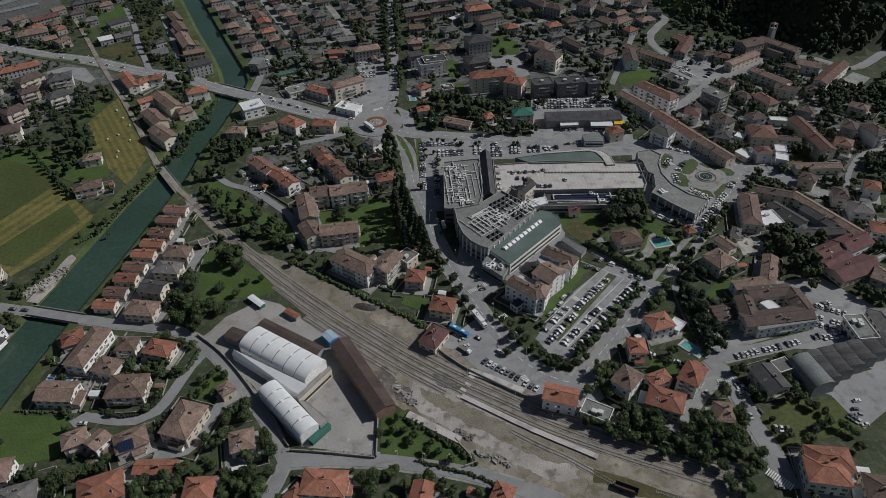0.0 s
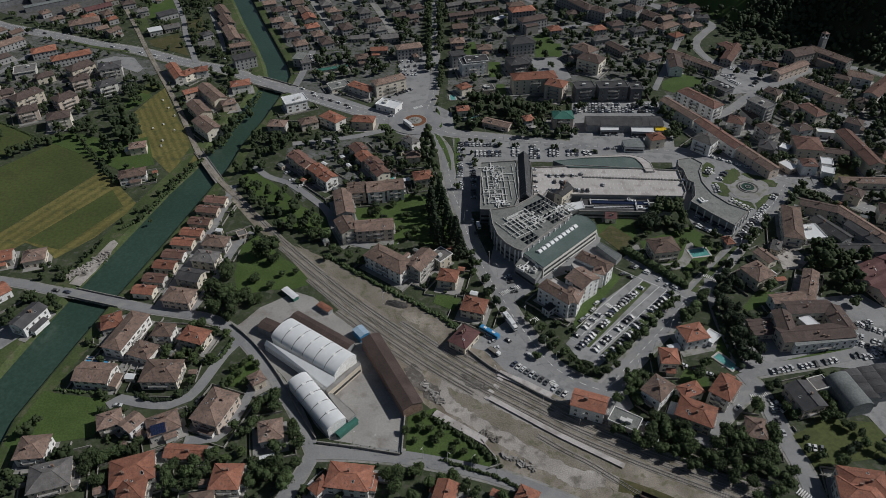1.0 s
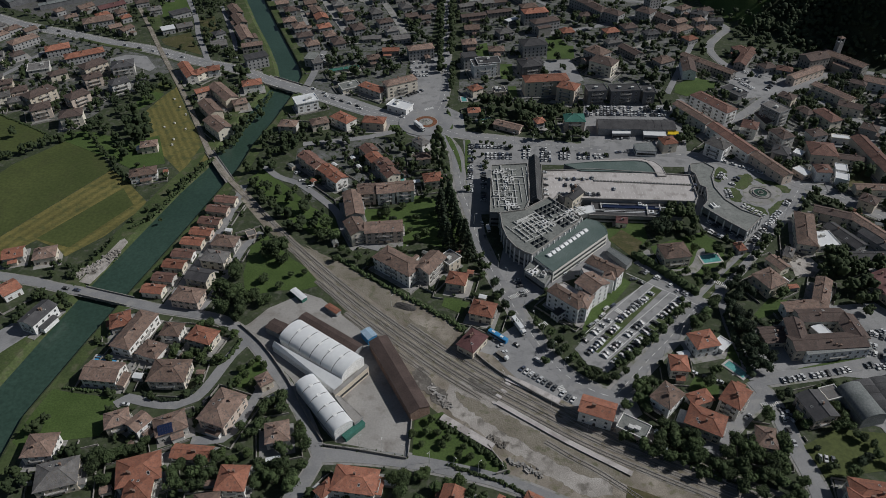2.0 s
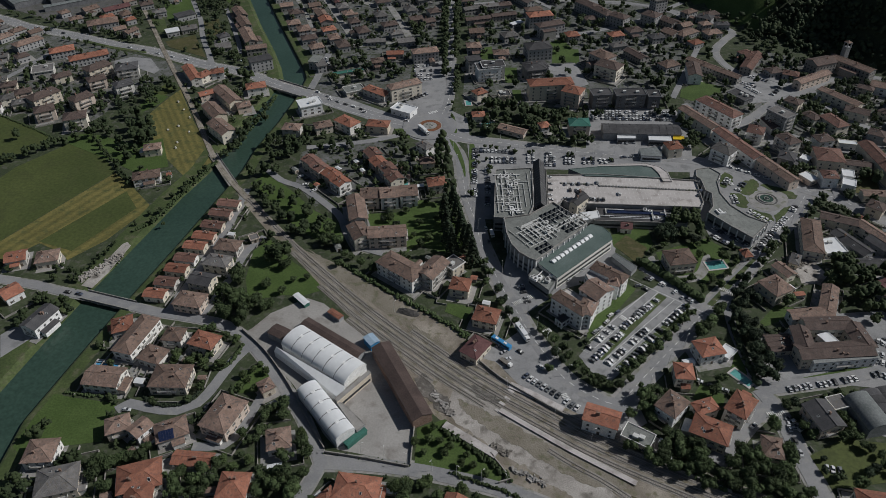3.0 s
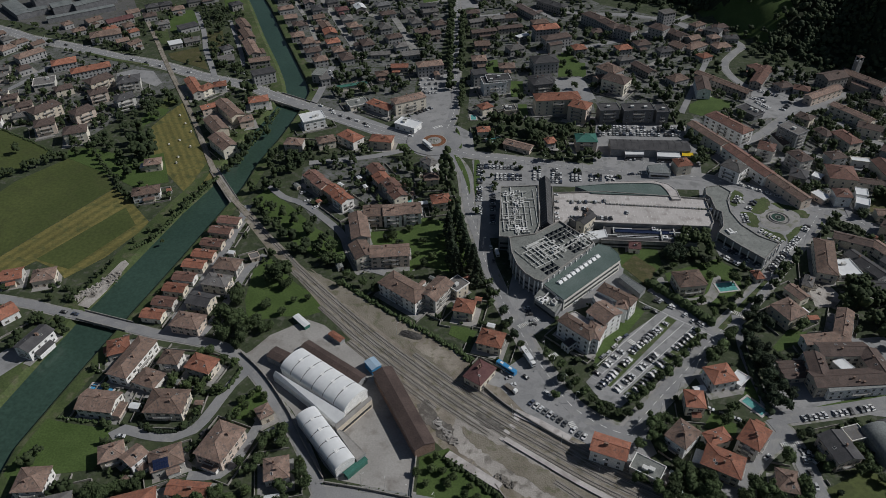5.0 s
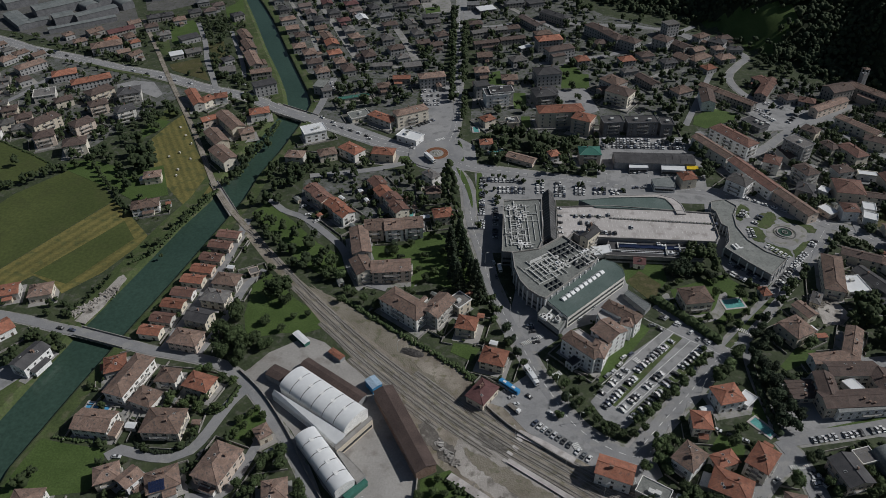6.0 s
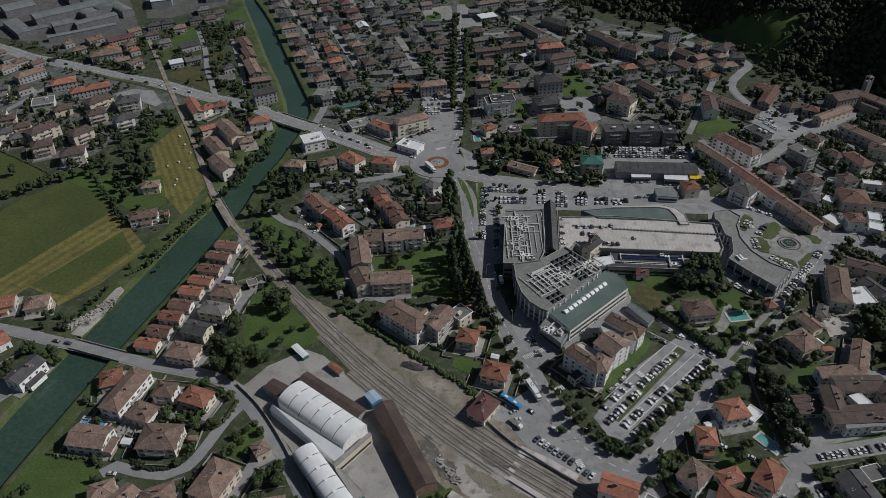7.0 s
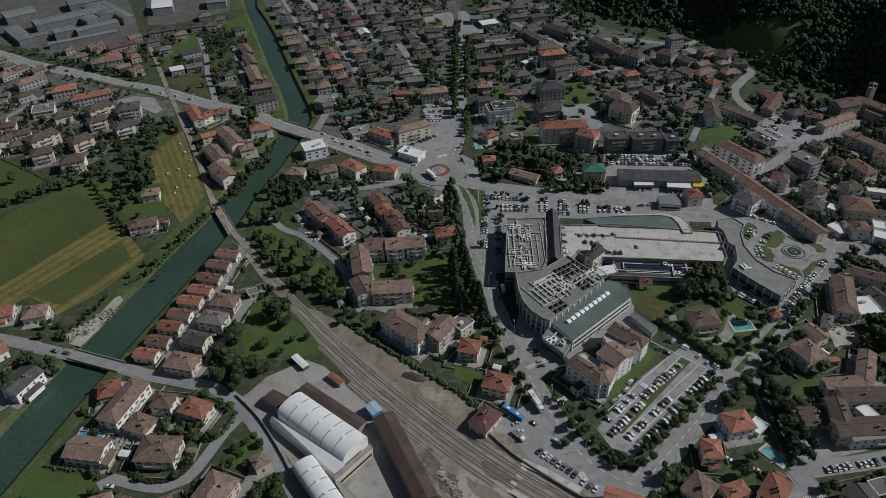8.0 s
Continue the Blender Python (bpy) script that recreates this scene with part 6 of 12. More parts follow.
def lean_to(pts):
    """A sloping white roof against the warehouse: two upper corners, then two lower ones."""
    (ax, ay), (bx, by), (cx, cy), (dx, dy) = pts
    ob = empty("lean_to", ax, ay)
    for name, mat, hi, lo, thick in (("wall", WHITE_WALL, 5.9, 4.0, 6.2), ("roof", WHITE_ROOF, 6.15, 4.25, 0.2)):
        bm = bmesh.new()
        top = [bm.verts.new((x - ax, y - ay, z)) for x, y, z in ((ax, ay, hi), (bx, by, hi), (cx, cy, lo), (dx, dy, lo))]
        low = [bm.verts.new((v.co.x, v.co.y, max(v.co.z - thick, -0.3))) for v in top]
        bm.faces.new(top), bm.faces.new(low[::-1])
        for i in range(4):
            bm.faces.new((top[i], low[i], low[(i + 1) % 4], top[(i + 1) % 4]))
        part(name, fixed(bm), mat, ob)
    return tagged(ob, "white sloping lean-to roof along the vaulted warehouse", "warehouse")


def duct_grid(x, y, rot, L, W, z, nx, ny, seed=1):
    """Long light-grey ducts laid in a lattice over a flat roof."""
    rnd = random.Random(seed)
    for k in range(nx + ny):
        lengthwise = k < nx
        n, i = (nx, k) if lengthwise else (ny, k - nx)
        s = (i + 0.5) / n - 0.5
        full = L if lengthwise else W
        a = full * rnd.uniform(0.25, 0.48)
        mid = rnd.uniform(-0.5, 0.5) * (full - 2 * a)
        w = rnd.choice((0.14, 0.2, 0.3))
        top = 0.4 + w * 1.3 + 0.02 * k
        bm = bmesh.new()
        box(bm, -a, a, -w, w, 0.3, top)
        ob = part("air_duct", bm, METAL)
        at = pose(mid, s * W, 0) if lengthwise else pose(s * L, mid, 0, 0, 0, 90)
        ob.matrix_basis = pose(x, y, z, 0, 0, rot) @ at
        for e in (-a * 0.8, 0, a * 0.8):
            bm = bmesh.new()
            box(bm, e - 0.1, e + 0.1, -w * 0.8, w * 0.8, -0.05, 0.3)
            part("support", bm, METAL, ob)
        tagged(ob, "long galvanised air duct crossing the flat roof", "air duct", "rooftop plant")


def pyramid_lights(x, y, rot, nx, ny, z, pitch=3.6):
    """Dark pyramid roof lights in rows on a flat roof."""
    bm = bmesh.new()
    base = [bm.verts.new((a * 1.3, b * 1.3, 0.35)) for a, b in ((-1, -1), (1, -1), (1, 1), (-1, 1))]
    low = [bm.verts.new((v.co.x, v.co.y, -0.05)) for v in base]
    tip = bm.verts.new((0, 0, 1.9))
    for i in range(4):
        bm.faces.new((base[i], base[(i + 1) % 4], tip))
        bm.faces.new((low[i], low[(i + 1) % 4], base[(i + 1) % 4], base[i]))
    me = bpy.data.meshes.new("pyramid_light")
    bm.to_mesh(me)
    bm.free()
    me.materials.append(GLASS)
    for i in range(nx):
        for j in range(ny):
            ob = part("pyramid_light", me, None)
            ob.matrix_basis = pose(x, y, z, 0, 0, rot) @ pose((i - (nx - 1) / 2) * pitch, (j - (ny - 1) / 2) * pitch, 0)
            tagged(ob, "dark glass pyramid roof light on the flat roof", "roof light", "pyramid roof lights")


# ---- warehouses of the yard ----
barrel(-76.2, 248.0, -34.4, 45.0, 16.3, 6.0, 4.0, WHITE_ROOF, 5, label="large warehouse under a white vaulted sheet roof in bays")
barrel(-68.9, 214.0, -49.3, 36.6, 10.6, 5.5, 2.6, WHITE_ROOF, 4, label="smaller warehouse under a white vaulted sheet roof in bays")
lean_to([(-101.3, 252.2), (-61.7, 227.7), (-63.6, 221.6), (-102.4, 250.7)])
block("canopy", CONCRETE, GREY_WALL, 4.8, [(-66.1, 221.0), (-60.2, 217.9), (-49.3, 207.5), (-52.7, 203.6)], "grey flat canopy roof beside the white warehouse", "canopy", edge=0.1)
block("portal_wall", CONCRETE, PLASTER, 6.2, [(-65.4, 220.5), (-51.7, 238.7), (-50.4, 237.0), (-64.0, 218.6)], "cream end wall with a wide loading opening", "wall", edge=0.1)
shed(-35.4, 233.9, -60.6, 51.6, 10.5, 6.0, RUST_ROOF, 1.6, name="goods_shed", label="long dark brown goods shed beside the tracks", wall=BRICK, ribs=0)
shed(-74.3, 262.1, -33.8, 41.1, 6.5, 4.2, RUST_ROOF, 0.8, label="narrow dark brown lean-to shed behind the warehouse", wall=GREY_WALL, ribs=0)
shed(-102.4, 264.3, -27.0, 11.5, 8.0, 4.5, RUST_ROOF, 0.8, label="small dark brown shed beside the warehouse", wall=GREY_WALL, ribs=0)
shed(-53.5, 261.3, -49.5, 7.6, 6.0, 4.5, PALE_BLUE, 0.5, label="small pale blue sheet-roofed hut at the goods shed", wall=BLUE, ribs=0)
shed(-97.3, 292.1, -43.1, 11.4, 4.0, 2.6, WHITE_ROOF, 0.3, name="container_office", label="white site cabin with a green stripe in the yard", wall=GREEN_ROOF, ribs=0)
shed(-76.0, 281.1, -37.3, 9.5, 4.0, 2.6, RED_TILE, 0.4, name="hut", label="small reddish hut in the yard corner", ribs=0)
shed(-53.0, 201.7, 49.6, 12.2, 3.2, 3.0, GREEN_ROOF, 0.2, name="truck_trailer", label="green covered trailer parked in the yard", wall=GREEN_ROOF, ribs=0)

# ---- shopping centre ----
block("mall_wing", FLAT_ROOF, GREY_WALL, 10.0, [(11.2, 416.3), (36.1, 419.6), (35.4, 375.8), (32.1, 366.0), (26.8, 361.7), (10.1, 362.1)], "flat grey shopping centre wing with parapet and ducts", "shop building", edge=0.9)
block("mall_wing", FLAT_ROOF, GREY_WALL, 9.6, [(44.2, 419.8), (45.7, 419.9), (44.3, 376.7), (35.3, 373.9), (36.5, 420.2)], "grey flat roof strip beside the glass atrium", "shop building", edge=0.5)
atrium(40.3, 400.3, -91.2, 52.8, 7.5, 11.5)
block("parking_deck", DECK, GREY_WALL, 7.0, [(46.4, 415.5), (80.9, 418.5), (145.3, 413.2), (144.7, 387.4), (141.8, 382.4), (58.3, 383.4), (54.9, 387.0), (45.0, 373.1)], "pale concrete rooftop parking deck", "parking deck", edge=1.0)
block("mall_hall", FLAT_ROOF, GREY_WALL, 11.0, [(16.3, 360.5), (32.0, 364.7), (47.5, 378.6), (66.7, 357.7), (62.0, 350.7), (34.2, 320.5), (30.4, 322.3), (24.7, 327.6), (20.3, 335.2), (17.5, 345.9)], "fan-shaped shopping centre front with a curved parapet", "shop building", edge=1.0, columns=True)
block("market_hall", MEMBRANE, PLASTER, 8.5, [(35.1, 322.5), (45.9, 309.3), (81.3, 346.0), (80.7, 352.0), (76.7, 358.0), (70.1, 360.5)], "market hall with a grey-green metal roof and roof lights", "shop building", edge=0.15)
roof_lights(43.2, 322.3, 69.2, 349.2, 10, 8.6)
block("loading_bay", FLAT_ROOF, GREY_WALL, 6.0, [(29.8, 313.3), (34.7, 322.4), (45.5, 310.2), (40.9, 301.1)], "loading bay block with rooftop machinery", "shop building", edge=0.4)
block("mall_ramp_roof", MEMBRANE, GREY_WALL, 7.5, [(61.5, 423.8), (81.1, 427.5), (115.3, 430.5), (120.0, 426.4), (123.3, 415.5), (94.8, 415.6), (72.2, 415.9)], "dark green membrane roof beside the ramp", "shop building", edge=0.3)
block("ramp", DECK, CONCRETE, 7.8, [(82.1, 430.0), (115.6, 432.9), (124.2, 429.0), (128.3, 422.2), (129.2, 411.3), (123.2, 411.0), (121.9, 420.5), (118.7, 428.0), (112.1, 429.9), (81.8, 427.8)], "curved pale concrete car ramp", "ramp", edge=0.3)
block("service_block", DARK_TILE, GREY_WALL, 5.0, [(76.6, 384.5), (135.2, 382.3), (131.1, 367.9), (73.1, 368.7)], "dark low service roofs with plant south of the deck", "shop building", edge=0.5)
block("service_block", WHITE_ROOF, GREY_WALL, 6.0, [(65.5, 375.4), (76.5, 378.3), (77.1, 371.1), (66.2, 367.1)], "white flat plant room roof", "shop building", edge=0.3)
block("curved_arcade", FLAT_ROOF, GREY_WALL, 6.6, [(148.7, 428.3), (158.7, 430.9), (164.5, 423.4), (159.8, 413.0), (158.6, 400.4), (161.9, 386.7), (169.5, 375.6), (179.9, 368.5), (166.6, 352.8), (156.3, 364.5), (145.8, 378.1), (150.1, 384.3), (152.9, 399.5), (149.6, 402.6), (149.3, 415.9), (147.1, 419.2)], "curved two-storey shop arcade with a grey flat roof", "shop building", edge=0.6, columns=True)
roof_plant("mall_plant", 19.5, 387.4, 3.0, 14, 44, 10.0, 22, 5)
roof_plant("mall_plant", 40.0, 351.4, 38.0, 26, 16, 11.0, 14, 8)
duct_grid(22.8, 390.1, 93, 48, 25, 10.0, 7, 6, 2)
duct_grid(37.0, 395.2, 93, 46, 4, 9.6, 2, 6, 3)
duct_grid(34.7, 346.7, 38, 26, 22, 11.0, 6, 8, 4)
duct_grid(56.0, 360.0, 128, 26, 8, 11.0, 2, 3, 6)
pyramid_lights(47.7, 365.4, 38, 5, 3, 11.0)
pyramid_lights(55.5, 354.3, 38, 3, 3, 11.0)
pyramid_lights(39.7, 332.5, 38, 3, 2, 11.0)
roof_plant("mall_plant", 37.7, 311.7, -35.0, 10, 9, 6.2, 9, 3)
roof_plant("mall_plant", 105.8, 376.2, -2.0, 55, 8, 5.2, 16, 2)
house(64.5, 382.4, 50, 13.5, 7.0, 11.5, "gable", "d", "")
house(65.7, 388.5, 28, 6.0, 5.0, 12.5, "hip", "d", "g")
roof_sign(153.5, 379.5, 20.0, 6.7)
block("rooflight_strip", SOLAR, WHITE_WALL, 5.6, [(82.8, 379.7), (118.5, 378.9), (118.0, 375.9), (82.4, 376.7)], "long dark glazed strip with white edges on a flat roof", "skylight", edge=0.25)
block("canopy", WHITE_ROOF, GREY_WALL, 5.0, [(83.3, 374.5), (117.7, 373.7), (117.3, 372.0), (83.1, 372.7)], "narrow white canopy along the deck's foot", "canopy", edge=0.1)
house(93.2, 366.3, -6, 7.6, 8.0, 4.0, "gable", "p", "")

# ---- school and villas' porches ----
house(51.5, 286.8, -42, 21.7, 9.0, 11.0, "hip", "b", "w", shutters=False, balconies=False)
house(60.1, 284.8, 65, 12.6, 9.0, 10.6, "hip", "b", "w", shutters=False, balconies=False)
house(66.1, 297.0, -48, 13.4, 15.0, 12.0, "gable", "b", "w", shutters=False, balconies=False)
house(75.0, 312.8, -36, 21.3, 9.0, 11.0, "hip", "b", "w", shutters=False, balconies=False)
house(77.3, 306.2, 160, 7.2, 9.0, 10.6, "hip", "b", "w", shutters=False, balconies=False)
block("school_terrace", DECK, WHITE_WALL, 8.5, [(47.3, 298.3), (51.4, 300.3), (59.4, 293.0), (55.8, 287.5)], "pale flat roof terrace between the school wings", "school", edge=0.5)
block("school_terrace", DECK, WHITE_WALL, 8.5, [(65.5, 317.0), (74.8, 309.8), (71.5, 305.9), (63.3, 307.3), (61.9, 313.0)], "pale flat roof terrace between the school wings", "school", edge=0.5)
block("porch", DARK_TILE, WHITE_WALL, 4.5, [(43.7, 281.1), (48.6, 285.7), (51.3, 282.4), (46.5, 277.9)], "columned entrance porch with a dark flat roof", "porch", edge=0.3, columns=True)
block("garden_shed_row", METAL_ROOF, GREY_WALL, 3.5, [(80.0, 335.6), (82.8, 339.4), (93.9, 327.1), (89.9, 321.9)], "long grey flat-roofed garage row", "garage", edge=0.2)

# ---- workshops, halls and the school on the east side ----
shed(120.5, 483.9, -0.0, 57.6, 15.0, 6.0, DARK_TILE, 2.2, name="workshop", label="long grey metal-roofed workshop hall", ribs=5.0)
block("canopy", WHITE_ROOF, GREY_WALL, 4.5, [(102.3, 480.3), (115.7, 480.9), (115.3, 472.7), (101.6, 472.1)], "white flat canopy over parked vehicles", "canopy", edge=0.1)
block("canopy", WHITE_ROOF, GREY_WALL, 4.5, [(125.1, 477.2), (141.4, 476.3), (141.0, 469.8), (124.4, 470.7)], "long white flat canopy", "canopy", edge=0.1)
block("canopy", YELLOW, GREY_WALL, 4.5, [(143.3, 477.1), (151.0, 476.7), (150.4, 471.8), (142.3, 472.2)], "yellow flat canopy roof", "canopy", edge=0.1)
block("workshop", METAL_ROOF, WHITE_WALL, 4.5, [(115.0, 457.6), (131.0, 461.4), (129.7, 447.6), (115.6, 448.5)], "pale flat workshop roof", "workshop", edge=0.2)
house(184.9, 259.2, 9, 34.4, 8.0, 7.0, "gable", "m", "w")
house(181.4, 261.6, 7, 38.8, 11.0, 8.0, "gable", "k", "", balconies=False, extras=False)
house(197.4, 272.2, -83, 17.8, 11.0, 8.0, "gable", "k", "", balconies=False, extras=False)
house(168.1, 269.4, -95, 15.7, 10.0, 8.0, "gable", "k", "", balconies=False, extras=False)
house(184.3, 280.5, 4, 25.5, 10.0, 8.0, "gable", "k", "", balconies=False, extras=False)
block("court_roof", WHITE_ROOF, GREY_WALL, 6.2, [(177.3, 273.5), (183.5, 275.8), (188.7, 266.0), (182.4, 263.7)], "white glazed roof over the school court", "roof", edge=0.2)
house(159.7, 272.9, 7, 18.4, 5.0, 4.0, "gable", "k", "")
house(159.9, 269.4, 7, 18.6, 5.0, 4.0, "gable", "k", "")
house(160.3, 265.9, 7, 18.2, 5.0, 4.0, "gable", "k", "")
house(187.6, 337.8, 62, 11.2, 6.0, 4.0, "hip", "g", "")
barrel(184.3, 224.8, -76.3, 20.2, 13.0, 5.0, 4.0, METAL_ROOF, 0, name="hall", label="grey vaulted metal hall", wall=GREY_WALL, skylights=False)
barrel(190.7, 228.7, -80.9, 18.7, 10.8, 6.0, 1.6, DARK_TILE, 3, name="factory_bay", label="shallow vaulted grey factory roof bay", wall=GREY_WALL, skylights=False)
barrel(198.4, 231.4, -80.9, 17.0, 10.8, 6.0, 1.6, DARK_TILE, 3, name="factory_bay", label="shallow vaulted grey factory roof bay", wall=GREY_WALL, skylights=False)
barrel(206.1, 234.2, -80.8, 15.3, 10.8, 6.0, 1.6, DARK_TILE, 3, name="factory_bay", label="shallow vaulted grey factory roof bay", wall=GREY_WALL, skylights=False)
barrel(213.9, 237.0, -80.3, 13.6, 10.8, 6.0, 1.6, DARK_TILE, 3, name="factory_bay", label="shallow vaulted grey factory roof bay", wall=GREY_WALL, skylights=False)
barrel(221.8, 239.9, -79.4, 11.9, 10.8, 6.0, 1.6, DARK_TILE, 3, name="factory_bay", label="shallow vaulted grey factory roof bay", wall=GREY_WALL, skylights=False)
barrel(229.8, 242.8, -77.8, 10.1, 10.8, 6.0, 1.6, DARK_TILE, 3, name="factory_bay", label="shallow vaulted grey factory roof bay", wall=GREY_WALL, skylights=False)
shed(-471.6, 790.0, 44, 75.3, 22, 9, METAL_ROOF, 1.6, name="factory_hall", label="large grey factory hall roof", ribs=8.0, wall=DARK_WALL)
shed(-536.7, 801.5, 44, 33.4, 26, 8, METAL_ROOF, 1.5, name="factory_hall", label="large grey factory hall roof", ribs=8.0, wall=DARK_WALL)
shed(-471.9, 852.5, 38, 62.0, 26, 8, METAL_ROOF, 1.5, name="factory_hall", label="large grey factory hall roof", ribs=8.0, wall=DARK_WALL)
shed(-430.1, 766.6, 45, 45.0, 14, 7, METAL_ROOF, 1.0, name="factory_hall", label="large grey factory hall roof", ribs=8.0, wall=DARK_WALL)
shed(-458.7, 750.8, 40, 21.7, 17, 8, METAL_ROOF, 1.0, name="factory_hall", label="large grey factory hall roof", ribs=8.0, wall=DARK_WALL)
shed(-431.2, 737.1, 36, 68.4, 8, 5, METAL_ROOF, 0.6, name="factory_hall", label="large grey factory hall roof", ribs=8.0, wall=DARK_WALL)
shed(-505.0, 743.4, -43, 51.1, 16, 6, METAL_ROOF, 0.8, name="factory_hall", label="large grey factory hall roof", ribs=8.0, wall=DARK_WALL)
shed(-480.6, 741.5, 39, 18.9, 12, 6, METAL_ROOF, 0.8, name="factory_hall", label="large grey factory hall roof", ribs=8.0, wall=DARK_WALL)
barrel(-453.4, 792.3, -36, 32.3, 17, 6, 2.5, METAL_ROOF, 1, name="factory_hall", label="vaulted pale factory hall", wall=DARK_WALL, skylights=False)
barrel(-448.6, 813.0, -41, 50.2, 20, 7, 2.5, METAL_ROOF, 1, name="factory_hall", label="vaulted pale factory hall", wall=DARK_WALL, skylights=False)
barrel(-431.5, 815.0, -42, 75.9, 14, 6, 2.5, METAL_ROOF, 1, name="factory_hall", label="vaulted pale factory hall", wall=DARK_WALL, skylights=False)
shed(-382.5, 832.8, 21.6, 23.0, 30.0, 9.0, WHITE_ROOF, 1.2, name="depot", label="big depot with a ribbed pale roof", ribs=4.0)
shed(-325.4, 852.4, 17.2, 22.4, 24.0, 8.0, METAL_ROOF, 1.2, name="depot", label="grey depot roof by the canal", ribs=4.0)

# ---- church ----
bell_tower(316.0, 614.0, 20, 22.0)

# ---- railway ----
MAIN_LINE = [(-375.2, 758.9), (-326.4, 674.9), (-291.1, 612.7), (-237.7, 521.8), (-193.8, 441.3), (-172.5, 411.3), (-154.6, 389.8), (-133.3, 365.7), (-109.2, 338.8), (-83.6, 312.6), (-60.6, 290.2), (-36.5, 269.0), (-11.5, 248.3), (11.3, 231.5), (32.5, 217.9), (54.7, 204.0), (78.1, 192.1), (100.2, 182.1), (131.3, 168.6)]
track(MAIN_LINE[0:], 0.0)
track(MAIN_LINE[8:], -4.6)
track(MAIN_LINE[9:14], -9.2)
track(MAIN_LINE[10:13], -13.8)
track(MAIN_LINE[11:], 4.6)
track(MAIN_LINE[12:], 9.2)
track(MAIN_LINE[17:], -16.0)
track([(35.2, 200.5), (46.0, 192.9), (57.0, 186.2), (66.6, 179.1), (75.2, 172.6), (84.6, 165.9)], 0.0)
road("platform", 2.6, [(13.3, 221.8), (29.6, 211.0), (45.9, 200.3), (72.2, 184.9)], mat=DECK, z=0.5, label="pale concrete railway platform between tracks")
road("platform", 4.0, [(18.3, 237.4), (30.5, 231.1), (43.4, 223.0)], mat=DECK, z=0.45, label="pale concrete station platform")
road("track_bed", 4.0, [(-375.2, 758.9), (-326.4, 674.9), (-291.1, 612.7), (-237.7, 521.8), (-193.8, 441.3), (-172.5, 411.3), (-154.6, 389.8)], mat=BALLAST, z=0.09, label="ballast bed of a single railway line")
patch("crossing_slab", DECK, 0.22, [(10.7, 221.8), (11.8, 223.1), (14.1, 221.2), (13.0, 219.7)], "pale concrete slab of a foot crossing over the tracks", "slab")
patch("crossing_slab", DECK, 0.22, [(12.6, 226.2), (13.7, 227.5), (16.0, 225.6), (14.9, 224.1)], "pale concrete slab of a foot crossing over the tracks", "slab")
patch("crossing_slab", DECK, 0.22, [(15.1, 229.4), (16.2, 230.7), (18.5, 228.8), (17.4, 227.3)], "pale concrete slab of a foot crossing over the tracks", "slab")
patch("crossing_slab", DECK, 0.22, [(17.1, 234.0), (18.2, 235.3), (20.5, 233.4), (19.4, 231.9)], "pale concrete slab of a foot crossing over the tracks", "slab")
bridge(-222.7, 292.4, -191.1, 284.3, 7.0, "road")
bridge(-195.8, 445.1, -168.9, 405.9, 6.0, "rail")
bridge(-178.7, 560.9, -144.6, 542.5, 15.0, "road")

# ---- houses west of the canal and along the main road ----
house(-303.2, 701.0, 40, 20, 13, 6.5, "flat", "d", "w", near=False)
house(-301.3, 660.2, 30, 13, 11, 6, "flat", "w", "w", near=False)
house(-288.4, 669.8, 30, 16, 12, 5, "gable", "g", "", near=False)
house(-361.5, 755.3, 30, 14, 12, 6.5, "hip", "k", "", near=False)
house(-349.4, 762.4, 30, 14, 12, 6.5, "hip", "k", "", near=False)
house(-331.1, 749.7, 30, 14, 12, 6.5, "hip", "b", "", near=False)
house(-322.4, 773.5, 30, 14, 12, 6.5, "hip", "k", "", near=False)
house(-307.5, 777.4, 30, 14, 12, 6.5, "hip", "b", "", near=False)
house(-303.9, 795.1, 30, 14, 12, 6.5, "hip", "b", "", near=False)
house(-353.6, 729.6, 30, 14, 12, 6.5, "hip", "k", "", near=False)
house(-332.3, 708.8, 30, 14, 12, 6.5, "hip", "g", "", near=False)
house(-324.7, 805.4, 30, 14, 12, 6.5, "hip", "g", "", near=False)
house(-376.1, 674.3, 28, 29.4, 16.0, 9.0, "hip", "b", "", near=False)
house(-380.2, 715.9, 42, 27.4, 12.0, 7.0, "gable", "p", "", near=False)
house(-430.6, 704.2, 49, 10.5, 11.0, 6.0, "hip", "b", "", near=False)
house(-410.6, 688.1, 37, 13.0, 11.0, 6.0, "hip", "b", "", near=False)
house(-407.9, 715.2, 52, 16.6, 12.0, 6.0, "gable", "b", "", near=False)
house(-355.3, 664.0, 37, 12.4, 10.0, 6.0, "gable", "b", "", near=False)
house(-341.2, 656.5, 63, 14.3, 10.0, 7.0, "gable", "b", "", near=False)
house(-427.9, 626.0, 54, 26.5, 13.0, 8.0, "hip", "b", "", near=False)
house(-459.8, 641.5, 62, 15.7, 12.0, 6.0, "hip", "b", "", near=False)
house(-454.6, 656.9, 55, 14.1, 11.0, 6.0, "hip", "b", "", near=False)
house(-386.7, 609.5, 30, 21.7, 14.0, 8.0, "hip", "r", "", near=False)
house(-355.9, 597.2, 32, 34.1, 13.0, 8.0, "hip", "r", "", near=False)
house(-335.5, 570.6, 52, 22.4, 14.0, 9.0, "hip", "k", "", near=False)
house(-325.9, 547.2, 36, 15.5, 12.0, 9.0, "hip", "k", "", near=False)
house(-309.0, 571.0, 23, 19.1, 16.0, 9.0, "hip", "d", "", near=False)
